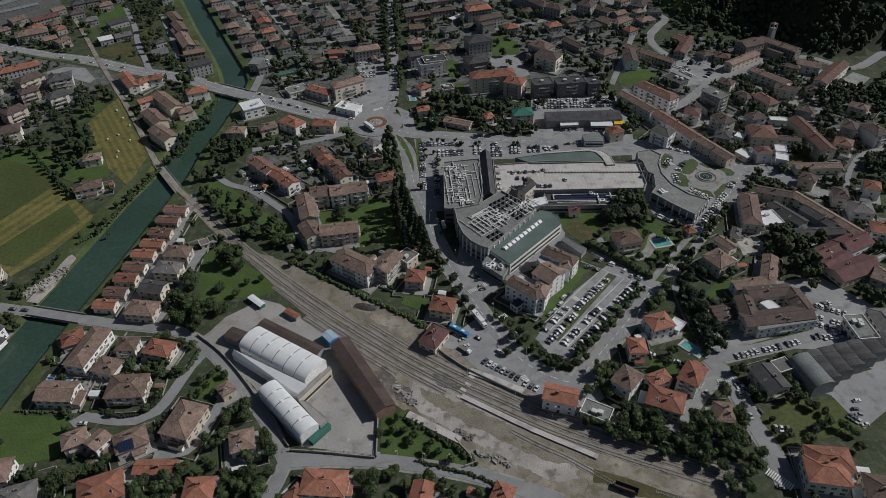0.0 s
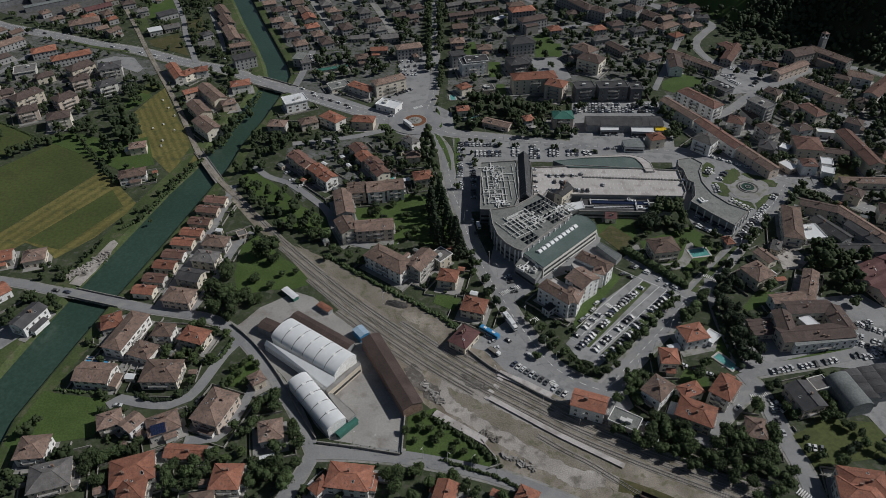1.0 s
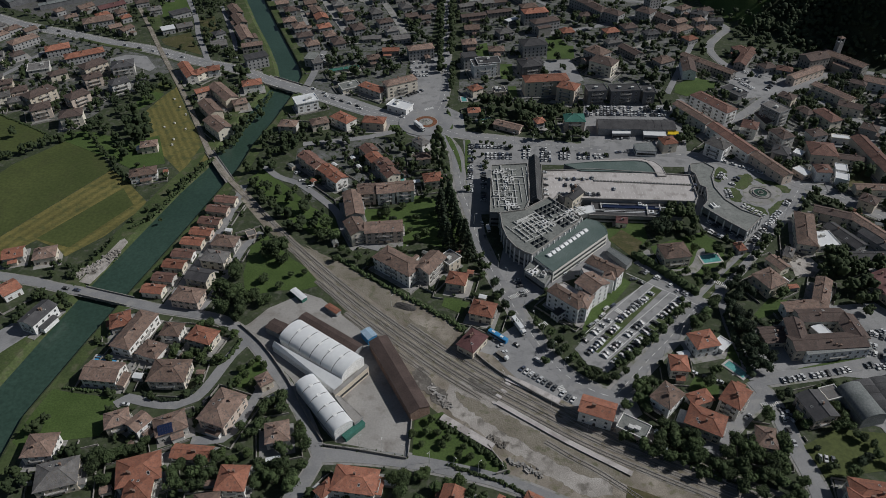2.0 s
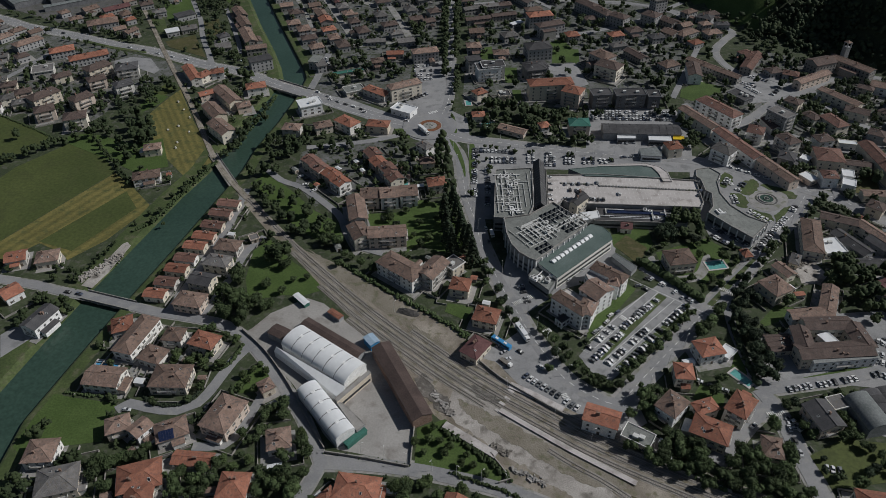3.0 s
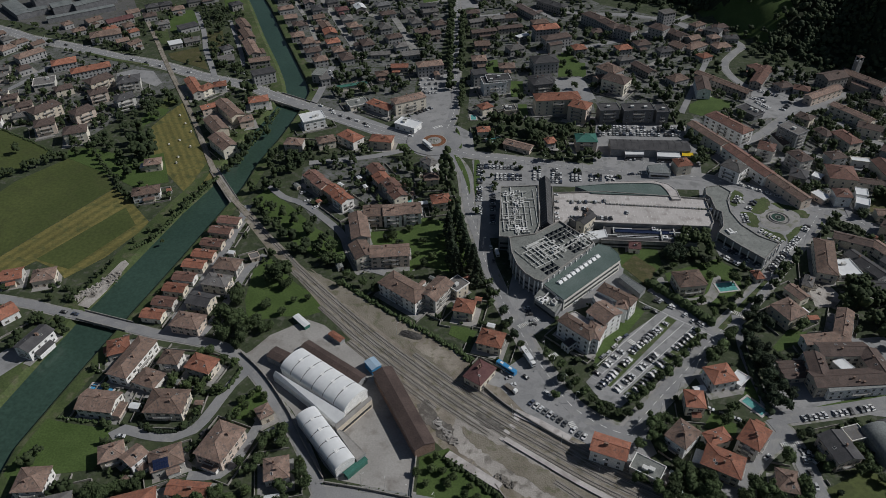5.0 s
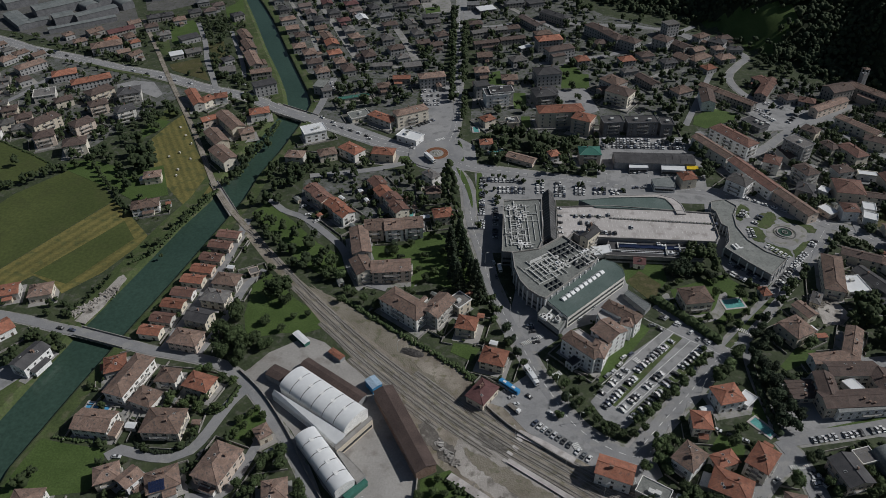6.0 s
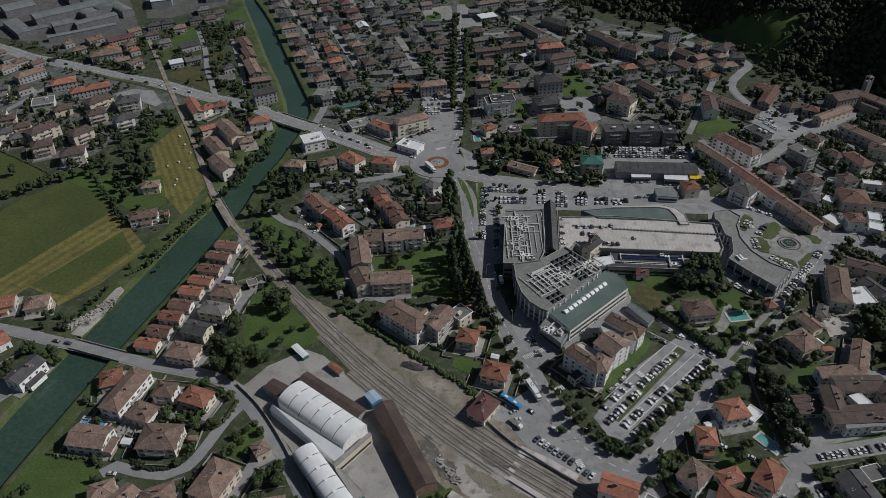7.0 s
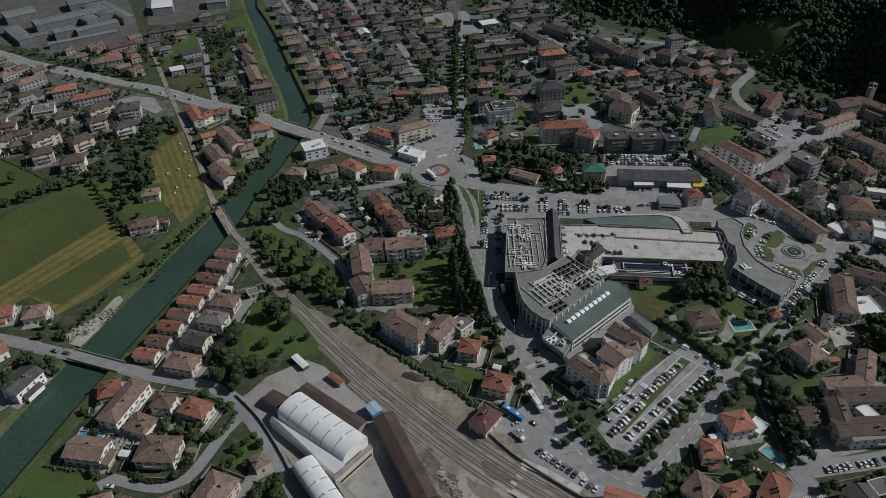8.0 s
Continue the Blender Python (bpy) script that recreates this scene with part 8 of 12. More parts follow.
house(-54.1, 691.0, 27, 13.0, 11.1, 7.2, "gable", "k", "", near=False)
house(-100.3, 645.9, 10, 18.7, 9.0, 4.0, "flat", "g", "", near=False)
house(-72.0, 645.4, 15, 16.8, 11.0, 5.0, "flat", "g", "", near=False)
house(-142.6, 589.2, -66, 17, 9, 8, "flat", "g", "w", near=False)
house(-92.6, 597.8, 15, 12, 11, 7, "hip", "b", "", near=False)
house(-79.1, 616.4, 5, 16, 9, 6, "gable", "r", "", near=False)
house(-51.5, 610.6, 16, 24.1, 12.0, 10.0, "hip", "b", "", near=False)
house(-65.7, 766.9, 5, 18, 10, 7, "gable", "k", "", near=False)
house(-21.4, 806.0, 5, 14, 12, 7, "flat", "g", "", near=False)
house(-116.3, 578.4, 23, 26.9, 5.0, 4.0, "gable", "n", "", near=False)
house(-5.4, 699.0, 18, 26.1, 9.0, 7.0, "gable", "k", "", near=False)
house(20.1, 709.8, 18, 26.2, 9.0, 7.0, "gable", "k", "", near=False)
house(-12.0, 726.0, 24, 19.6, 10.0, 7.0, "gable", "g", "", near=False)
house(6.5, 734.1, 17, 17.7, 10.0, 7.0, "gable", "g", "", near=False)
house(20.7, 740.6, 15, 16.5, 11.6, 6, "hip", "k", "", near=False)
house(50.5, 722.9, 15, 18, 12, 8, "hip", "b", "", near=False)
house(55.0, 695.2, 15, 25.3, 14.0, 12.0, "hip", "r", "", near=False)
house(63.7, 674.0, 24, 28.3, 12.0, 11.0, "hip", "k", "g", near=False)
house(84.4, 662.0, 15, 13, 12, 7, "hip", "r", "", near=False)
house(-6.4, 667.6, 10, 15.3, 12.8, 7, "gable", "b", "", near=False)
house(24.9, 659.7, 25, 16, 13, 7, "hip", "g", "", near=False)
house(32.8, 694.2, 38, 14.0, 6.0, 4.0, "flat", "w", "", near=False)
house(-8.3, 633.6, 8, 14, 13, 7, "hip", "b", "", near=False)
house(16.9, 622.5, 5, 15, 12, 5, "hip", "b", "", near=False)
house(-8.5, 600.3, 5, 14, 12, 9, "hip", "k", "", near=False)
house(5.3, 577.9, 14, 20.7, 14.0, 11.0, "flat", "d", "w", near=False)
house(50.0, 622.3, 14, 23.5, 17.0, 11.0, "hip", "d", "k", near=False)
house(45.2, 580.4, 16, 18.6, 15.0, 10.0, "hip", "d", "k", near=False)
house(105.8, 605.5, -49, 20.1, 16.0, 11.0, "hip", "b", "", near=False)
house(108.9, 585.0, -33, 21.8, 16.0, 11.0, "hip", "k", "", near=False)
house(125.5, 663.6, 18, 15, 12, 7, "hip", "r", "", near=False)
house(125.0, 641.1, 20, 16, 10, 6, "hip", "g", "", near=False)
house(137.5, 619.8, -57, 24.0, 10.0, 7.0, "gable", "k", "", near=False)
house(163.0, 660.0, 20, 15, 12, 7, "hip", "d", "", near=False)
house(165.1, 704.0, -40, 16.8, 15.0, 10.0, "hip", "k", "", near=False)
house(181.6, 699.5, -54, 19.8, 12.0, 7.0, "gable", "k", "", near=False)
house(105.4, 730.1, -51, 26.3, 13.0, 10.0, "hip", "k", "", near=False)
house(118.0, 711.5, -57, 26.8, 13.0, 10.0, "hip", "k", "", near=False)
house(132.5, 699.1, -42, 20.1, 13.0, 10.0, "hip", "k", "", near=False)
house(39.8, 756.5, -56, 33.8, 10.0, 7.0, "gable", "b", "", near=False)
house(65.5, 772.6, -41, 34.3, 12.0, 9.0, "hip", "k", "", near=False)
house(23.4, 813.4, 20, 22.4, 11.0, 7.0, "hip", "g", "w", near=False)
house(46.4, 816.9, 24, 19.1, 12.0, 6.0, "flat", "d", "w", near=False)
house(163.6, 601.7, 30, 17, 13, 6, "hip", "b", "", near=False)
house(177.9, 670.5, -51, 15.2, 12.8, 7.0, "gable", "b", "", near=False)
house(178.4, 739.3, 25, 15, 12, 12, "flat", "g", "g", near=False)
house(-7.8, 836.2, 26, 27.9, 12.0, 7.0, "hip", "b", "", near=False)
house(-7.1, 796.9, 23, 19.6, 14.0, 5.0, "flat", "w", "", near=False)
house(23.8, 844.3, 20, 18, 12, 7, "hip", "b", "", near=False)
house(52.3, 844.3, 25, 16, 11, 6, "hip", "g", "", near=False)
house(-17.3, 751.8, 10, 14.2, 11.6, 6, "hip", "k", "", near=False)
house(144.6, 677.0, 20, 15.3, 12.8, 6, "hip", "k", "", near=False)
house(106.2, 705.4, 20, 14.2, 11.6, 6, "hip", "k", "", near=False)
house(-136.5, 512.7, 27, 18.4, 14.0, 8.0, "flat", "w", "w", near=False)
house(-120.0, 481.7, 24, 14.1, 11.0, 6.0, "hip", "b", "", near=False)
house(-102.0, 486.0, -38, 18.9, 12.0, 7.0, "hip", "r", "", near=False)
house(-77.7, 483.1, -6, 17.6, 11.0, 7.0, "hip", "r", "", near=False)
house(-143.1, 477.3, -4, 14.2, 11.0, 6.0, "hip", "b", "", near=False)
house(-86.0, 539.2, -33, 24.3, 10.0, 6.0, "hip", "r", "", near=False)
house(-63.4, 541.8, 30, 28.4, 11.0, 11.0, "hip", "b", "", near=False)
house(-60.8, 511.2, -27, 19.0, 12.0, 5.0, "flat", "w", "w", near=False)
house(-106.5, 545.9, 28, 16.4, 12.0, 4.0, "flat", "f", "", near=False)
house(-147.5, 594.7, 81, 14.4, 10.0, 9.0, "flat", "f", "w", near=False)
house(-7.5, 592.7, 18, 12.8, 11.0, 11.0, "flat", "d", "", near=False)
house(9.1, 579.8, 12, 20.2, 13.0, 12.0, "flat", "d", "", near=False)
house(46.1, 590.6, 15, 21.4, 14.0, 9.0, "hip", "d", "", near=False)
house(-1.4, 540.6, 35, 11.1, 10.0, 6.0, "hip", "r", "", near=False)
house(18.5, 535.5, 14, 9.9, 10.0, 7.0, "flat", "d", "", near=False)
house(-1.7, 504.0, 7, 10.6, 9.0, 5.0, "hip", "r", "", near=False)
house(24.6, 483.8, -25, 22.3, 9.0, 4.0, "gable", "b", "", near=False)
house(48.5, 487.6, 20, 8.3, 9.0, 6.0, "hip", "r", "", near=False)
house(74.4, 487.3, 2, 16.1, 13.0, 9.0, "hip", "n", "", near=False)
house(-39.9, 454.7, -45, 12.7, 9.0, 6.0, "hip", "g", "", near=False)
house(-36.9, 434.1, 10, 10.8, 10.0, 6.0, "hip", "b", "", near=False)
house(205.7, 721.5, 37, 16.2, 10.3, 8.0, "hip", "b", "g", near=False)
house(219.3, 710.3, -30, 15.7, 13.3, 7.0, "hip", "d", "g", near=False)
house(-205.2, 875.2, 30, 17.2, 12.5, 6.0, "hip", "b", "", near=False)
house(-185.5, 878.3, -37, 19.9, 11.7, 6.5, "hip", "r", "", near=False)
house(-157.9, 874.9, 32, 16.2, 12.5, 6.5, "hip", "b", "", near=False)
house(-131.0, 875.0, 35, 15.1, 10.2, 8.0, "hip", "b", "", near=False)
house(-104.5, 876.4, 33, 15.9, 11.0, 6.5, "hip", "g", "", near=False)
house(-78.2, 879.6, 2, 14.2, 11.9, 7.0, "hip", "b", "", near=False)
house(-232.3, 875.5, -35, 20.8, 10.5, 7.0, "hip", "b", "", near=False)
house(-11.9, 881.4, 27, 17.0, 11.5, 7.0, "hip", "b", "", near=False)
house(21.3, 889.6, 48, 22.5, 12.7, 6.0, "hip", "b", "", near=False)

# ---- further houses of the close-built quarters ----
house(-276.5, 951.8, -65, 12.3, 10.4, 7.0, "hip", "r", "", near=False)
house(-263.4, 958.4, 26, 12.6, 11.7, 6.5, "hip", "g", "", near=False)
house(-246.5, 965.2, -68, 12.4, 11.2, 8.0, "hip", "d", "", near=False)
house(-272.2, 937.9, -67, 11.0, 11.0, 7.0, "hip", "g", "", near=False)
house(-257.3, 943.6, -69, 13.1, 10.6, 6.0, "hip", "g", "", near=False)
house(-242.5, 950.4, -69, 12.1, 11.1, 7.0, "hip", "b", "", near=False)
house(-226.2, 956.9, 23, 12.3, 9.9, 6.5, "gable", "b", "", near=False)
house(-212.5, 963.3, -70, 11.6, 11.9, 6.5, "hip", "r", "", near=False)
house(-265.7, 923.9, -66, 11.2, 10.0, 8.0, "gable", "b", "", near=False)
house(-250.1, 930.6, 21, 13.6, 10.2, 7.0, "gable", "g", "", near=False)
house(-236.0, 937.2, 25, 12.7, 10.5, 6.0, "hip", "d", "", near=False)
house(-220.8, 943.7, 26, 10.8, 10.9, 6.5, "hip", "d", "", near=False)
house(-206.4, 950.2, -68, 13.7, 10.3, 8.0, "hip", "d", "", near=False)
house(-190.3, 957.2, -65, 11.4, 11.8, 6.5, "hip", "b", "", near=False)
house(-175.2, 961.7, -69, 12.6, 10.2, 6.0, "gable", "g", "", near=False)
house(-258.8, 908.8, -67, 13.5, 11.7, 7.0, "hip", "g", "", near=False)
house(-243.6, 916.9, -68, 11.0, 10.3, 7.0, "hip", "r", "", near=False)
house(-229.0, 922.0, -67, 12.0, 10.6, 6.0, "gable", "b", "", near=False)
house(-214.3, 929.3, 25, 11.0, 10.1, 6.5, "hip", "r", "", near=False)
house(-199.3, 935.1, -66, 11.7, 11.9, 7.0, "hip", "r", "", near=False)
house(-185.0, 942.0, 24, 13.1, 10.7, 7.0, "gable", "r", "", near=False)
house(-170.2, 948.1, 24, 12.9, 9.7, 6.0, "hip", "r", "", near=False)
house(-153.7, 954.0, 22, 13.0, 11.8, 7.0, "hip", "g", "", near=False)
house(-139.2, 960.1, -64, 11.1, 11.3, 6.0, "hip", "b", "", near=False)
house(-123.9, 967.5, -66, 12.0, 9.8, 7.0, "gable", "d", "", near=False)
house(-252.0, 895.2, -64, 11.3, 10.7, 6.0, "hip", "g", "", near=False)
house(-238.4, 901.9, -65, 12.6, 10.1, 7.0, "hip", "d", "", near=False)
house(-222.6, 908.8, -68, 12.9, 9.7, 7.0, "hip", "g", "", near=False)
house(-209.2, 915.6, -64, 10.8, 11.9, 8.0, "hip", "g", "", near=False)
house(-194.3, 920.5, 20, 13.0, 11.8, 8.0, "hip", "r", "", near=False)
house(-179.0, 926.9, 26, 13.6, 10.3, 7.0, "hip", "g", "", near=False)
house(-162.4, 934.2, -64, 11.2, 9.9, 7.0, "gable", "d", "", near=False)
house(-149.0, 940.9, 24, 12.3, 11.1, 6.0, "gable", "r", "", near=False)
house(-134.0, 947.5, -68, 10.9, 9.8, 6.5, "hip", "b", "", near=False)
house(-117.9, 953.6, -68, 12.2, 9.7, 8.0, "hip", "r", "", near=False)
house(-104.3, 960.9, 25, 12.9, 10.1, 7.0, "hip", "b", "", near=False)
house(-89.3, 967.3, -68, 10.9, 10.7, 6.5, "gable", "b", "", near=False)
house(-218.1, 894.4, -65, 10.6, 10.4, 6.0, "hip", "b", "", near=False)
house(-201.2, 899.9, -66, 12.2, 11.6, 6.5, "hip", "b", "", near=False)
house(-188.4, 907.6, -66, 11.6, 10.4, 6.0, "hip", "d", "", near=False)
house(-171.7, 912.7, 24, 12.3, 10.3, 6.0, "hip", "g", "", near=False)
house(-157.8, 920.7, 22, 12.1, 10.5, 7.0, "gable", "b", "", near=False)
house(-141.7, 926.2, 23, 11.6, 10.3, 7.0, "gable", "b", "", near=False)
house(-128.3, 932.8, -70, 12.8, 11.2, 8.0, "gable", "g", "", near=False)
house(-113.6, 939.5, -66, 13.8, 10.5, 6.5, "hip", "g", "", near=False)
house(-97.1, 945.4, 25, 12.9, 10.0, 7.0, "gable", "g", "", near=False)
house(-83.0, 950.8, -66, 12.0, 10.0, 6.0, "gable", "b", "", near=False)
house(-66.6, 958.1, -68, 12.4, 11.9, 6.5, "hip", "b", "", near=False)
house(-180.9, 893.6, -67, 11.5, 11.6, 6.5, "hip", "d", "", near=False)
house(-165.2, 899.7, -68, 12.7, 10.2, 7.0, "hip", "d", "", near=False)
house(-152.0, 905.7, -64, 13.0, 10.7, 8.0, "hip", "b", "", near=False)
house(-136.3, 912.4, -65, 11.3, 9.8, 6.5, "hip", "g", "", near=False)
house(-120.9, 917.7, -69, 11.6, 10.8, 6.5, "gable", "b", "", near=False)
house(-106.7, 924.2, -67, 11.3, 10.6, 6.5, "gable", "b", "", near=False)
house(-91.7, 931.2, 21, 12.6, 11.3, 8.0, "hip", "b", "", near=False)
house(-76.4, 938.5, 26, 10.6, 9.7, 8.0, "gable", "r", "", near=False)
house(-60.8, 944.1, -67, 13.0, 10.8, 6.5, "gable", "b", "", near=False)
house(-144.3, 891.2, -67, 13.9, 10.4, 6.0, "hip", "g", "", near=False)
house(-130.7, 898.5, -65, 13.9, 11.7, 7.0, "hip", "d", "", near=False)
house(-116.2, 903.3, -65, 13.5, 11.3, 6.5, "hip", "b", "", near=False)
house(-101.4, 911.2, 26, 13.3, 11.6, 6.0, "hip", "d", "", near=False)
house(-85.1, 917.6, -67, 13.2, 11.1, 6.0, "gable", "d", "", near=False)
house(-70.8, 923.9, 21, 13.2, 11.0, 8.0, "hip", "d", "", near=False)
house(-56.5, 929.3, 24, 13.3, 11.3, 6.5, "gable", "g", "", near=False)
house(-109.2, 890.3, 22, 11.9, 11.8, 6.5, "hip", "d", "", near=False)
house(-95.1, 895.5, 23, 12.0, 11.3, 8.0, "hip", "b", "", near=False)
house(-80.2, 903.6, -68, 13.9, 10.2, 6.0, "hip", "d", "", near=False)
house(-64.0, 908.6, -67, 12.9, 9.9, 7.0, "hip", "r", "", near=False)
house(-57.5, 893.8, 24, 13.6, 10.6, 6.0, "hip", "g", "", near=False)
house(-26.9, 903.9, 17, 12.5, 11.4, 6.5, "hip", "g", "", near=False)
house(-31.9, 922.6, 109, 13.2, 10.5, 6.0, "hip", "g", "", near=False)
house(-10.5, 911.3, 110, 14.0, 10.9, 7.0, "hip", "b", "", near=False)
house(-17.5, 926.9, 19, 13.3, 11.1, 8.0, "hip", "b", "", near=False)
house(10.6, 900.0, 19, 13.5, 9.5, 6.5, "gable", "b", "", near=False)
house(4.2, 916.3, 111, 13.4, 10.8, 6.5, "gable", "b", "", near=False)
house(-0.9, 933.0, 113, 10.8, 10.8, 6.5, "hip", "g", "", near=False)
house(27.9, 906.7, 19, 12.6, 11.2, 7.0, "hip", "b", "", near=False)
house(20.9, 923.2, 21, 11.9, 9.6, 7.0, "gable", "b", "", near=False)
house(55.7, 879.0, 23, 13.9, 10.4, 6.0, "gable", "b", "", near=False)
house(48.8, 895.6, 20, 10.9, 11.9, 6.0, "gable", "d", "", near=False)
house(43.2, 912.3, 18, 11.3, 10.9, 7.0, "hip", "d", "", near=False)
house(71.6, 883.1, 23, 11.8, 11.3, 6.5, "gable", "d", "", near=False)
house(64.1, 901.4, 18, 13.4, 11.7, 6.5, "gable", "b", "", near=False)
house(214.3, 690.5, 19, 11.1, 10.1, 8.0, "hip", "b", "", near=False)
house(195.4, 690.3, 29, 13.0, 10.6, 6.5, "gable", "b", "", near=False)
house(-354.1, 687.2, 41, 10.6, 9.6, 6.5, "hip", "r", "", near=False)
house(-364.6, 700.4, 130, 13.5, 10.7, 7.0, "hip", "b", "", near=False)
house(-375.8, 738.4, 43, 13.6, 11.0, 6.5, "gable", "b", "", near=False)
house(-481.7, 574.2, 25, 10.8, 10.4, 6.0, "hip", "k", "", near=False)
house(-489.0, 590.2, 27, 13.3, 11.4, 6.0, "hip", "k", "", near=False)
house(-498.4, 607.0, 29, 11.6, 9.7, 7.0, "gable", "g", "", near=False)
house(-436.7, 518.1, 28, 11.0, 9.7, 6.0, "hip", "k", "", near=False)
house(-444.1, 533.5, 24, 11.4, 11.3, 8.0, "hip", "g", "", near=False)
house(-451.2, 549.6, 117, 10.6, 11.1, 8.0, "hip", "k", "", near=False)
house(-466.8, 580.8, 116, 11.4, 10.8, 8.0, "gable", "g", "", near=False)
house(-475.9, 598.1, 28, 10.8, 10.2, 7.0, "hip", "k", "", near=False)
house(-411.6, 509.3, 26, 13.5, 12.0, 8.0, "hip", "g", "", near=False)
house(-421.0, 524.8, 26, 13.2, 10.7, 6.0, "hip", "k", "", near=False)
house(-428.9, 541.4, 29, 12.4, 10.1, 7.0, "gable", "k", "", near=False)
house(-435.3, 556.6, 23, 10.8, 11.1, 6.0, "hip", "k", "", near=False)
house(-452.1, 590.5, 26, 13.2, 9.6, 6.0, "hip", "g", "", near=False)
house(-459.0, 605.1, 117, 11.5, 10.4, 6.0, "hip", "b", "", near=False)
house(-390.3, 499.8, 24, 11.2, 10.1, 6.0, "hip", "k", "", near=False)
house(-411.9, 549.0, 26, 10.8, 9.8, 6.0, "hip", "g", "", near=False)
house(-429.3, 579.6, 25, 11.9, 10.8, 6.5, "hip", "g", "", near=False)
house(-437.2, 596.4, 23, 11.6, 9.9, 6.5, "gable", "g", "", near=False)
house(-373.7, 508.9, 27, 11.9, 10.4, 6.0, "hip", "g", "", near=False)
house(-379.4, 691.7, 41, 13.7, 10.8, 7.0, "hip", "r", "", near=False)
house(-418.9, 597.4, 138, 11.2, 12.0, 6.5, "hip", "k", "", near=False)
house(-472.4, 663.1, 138, 11.0, 9.7, 6.0, "hip", "g", "", near=False)
house(-485.4, 673.8, 49, 12.5, 10.9, 7.0, "hip", "b", "", near=False)
house(-436.0, 654.0, 53, 12.7, 10.2, 6.0, "gable", "b", "", near=False)
house(-247.9, 649.3, 131, 10.5, 11.5, 6.5, "hip", "d", "", near=False)
house(-271.8, 762.1, 39, 13.1, 11.6, 8.0, "hip", "d", "", near=False)

def tree_row(x0, y0, x1, y1, n, d, kind):
    rnd = random.Random(round(x0 + y0))
    for i in range(n):
        s = (i + 0.5) / n
        tree(x0 + (x1 - x0) * s + rnd.gauss(0, 0.5), y0 + (y1 - y0) * s + rnd.gauss(0, 0.5), d * rnd.uniform(0.85, 1.15), kind)


def woodland():
    """The wooded hillside: many uneven crowns of leafy clumps as one mass."""
    rnd = random.Random(12)
    bm = bmesh.new()
    bmesh.ops.create_icosphere(bm, subdivisions=1, radius=1.0)
    ball = [v.co.copy() for v in bm.verts]
    tris = [[v.index for v in f.verts] for f in bm.faces if f.calc_center_median().z > -0.45]
    bm.free()
    verts, faces = [], []
    for _ in range(10500):
        x, y = rnd.uniform(60, 600), rnd.uniform(590, 950)
        d = y - along(HILL_FOOT, x, 0, 1)
        if d < 4 or d > 330:
            continue
        if in_clearing(x, y) and rnd.random() < 0.9:
            continue
        r = rnd.uniform(2.2, 4.2)
        base = hill(x, y)
        for k in range(3):
            c = Vector((x + rnd.gauss(0, r * 0.45), y + rnd.gauss(0, r * 0.45), base + r * rnd.uniform(0.5, 1.6)))
            i, q = len(verts), r * rnd.uniform(0.35, 0.7)
            verts += [tuple(c + p * q * rnd.uniform(0.7, 1.3)) for p in ball]
            faces += [[i + j for j in f] for f in tris]
    me = bpy.data.meshes.new("woodland")
    me.from_pydata(verts, [], faces)
    me.materials.append(FOREST)
    me.shade_smooth()
    tagged(part("woodland", me, None), "dense dark green wood on the hillside", "woodland", kind="stuff")


woodland()


def gardens():
    """Shrubs and small trees of the gardens, thick between the houses, as one mass."""
    rnd = random.Random(5)
    def bush(seed, n):
        co, polys, idx = mesh_arrays(crown_mesh(seed, "round", FAR_LEAF, True))
        return co, [f for f in polys if max(f) < 12 * n], [0] * len([f for f in polys if max(f) < 12 * n])

    shrub = [bush(s, 12) for s in (31, 32, 36)]
    low = [bush(s, 6) for s in (33, 34, 35)]
    copies = []
    for x, y, rot, L, W in HOMES:
        for _ in range(6 if y < 330 else 8):
            a = rnd.uniform(0, math.tau)
            r = max(L, W) / 2 + abs(rnd.gauss(2.5, 4.0))
            u, v = x + r * math.cos(a), y + r * math.sin(a)
            if not is_free(u, v) or v > along(HILL_FOOT, u, 0, 1):
                continue
            d = rnd.uniform(1.6, 3.4) if rnd.random() < 0.6 else rnd.uniform(3.5, 6.5)
            copies.append((rnd.choice(low if d < 3.5 else shrub), pose(u, v, -0.1 * d, 0, 0, rnd.uniform(0, 360)) @ Matrix.Diagonal((d, d, d * rnd.uniform(0.8, 1.2), 1))))
    joined("garden_shrubs", copies, [FAR_LEAF], "many green shrubs and small trees in the gardens", "shrubs")


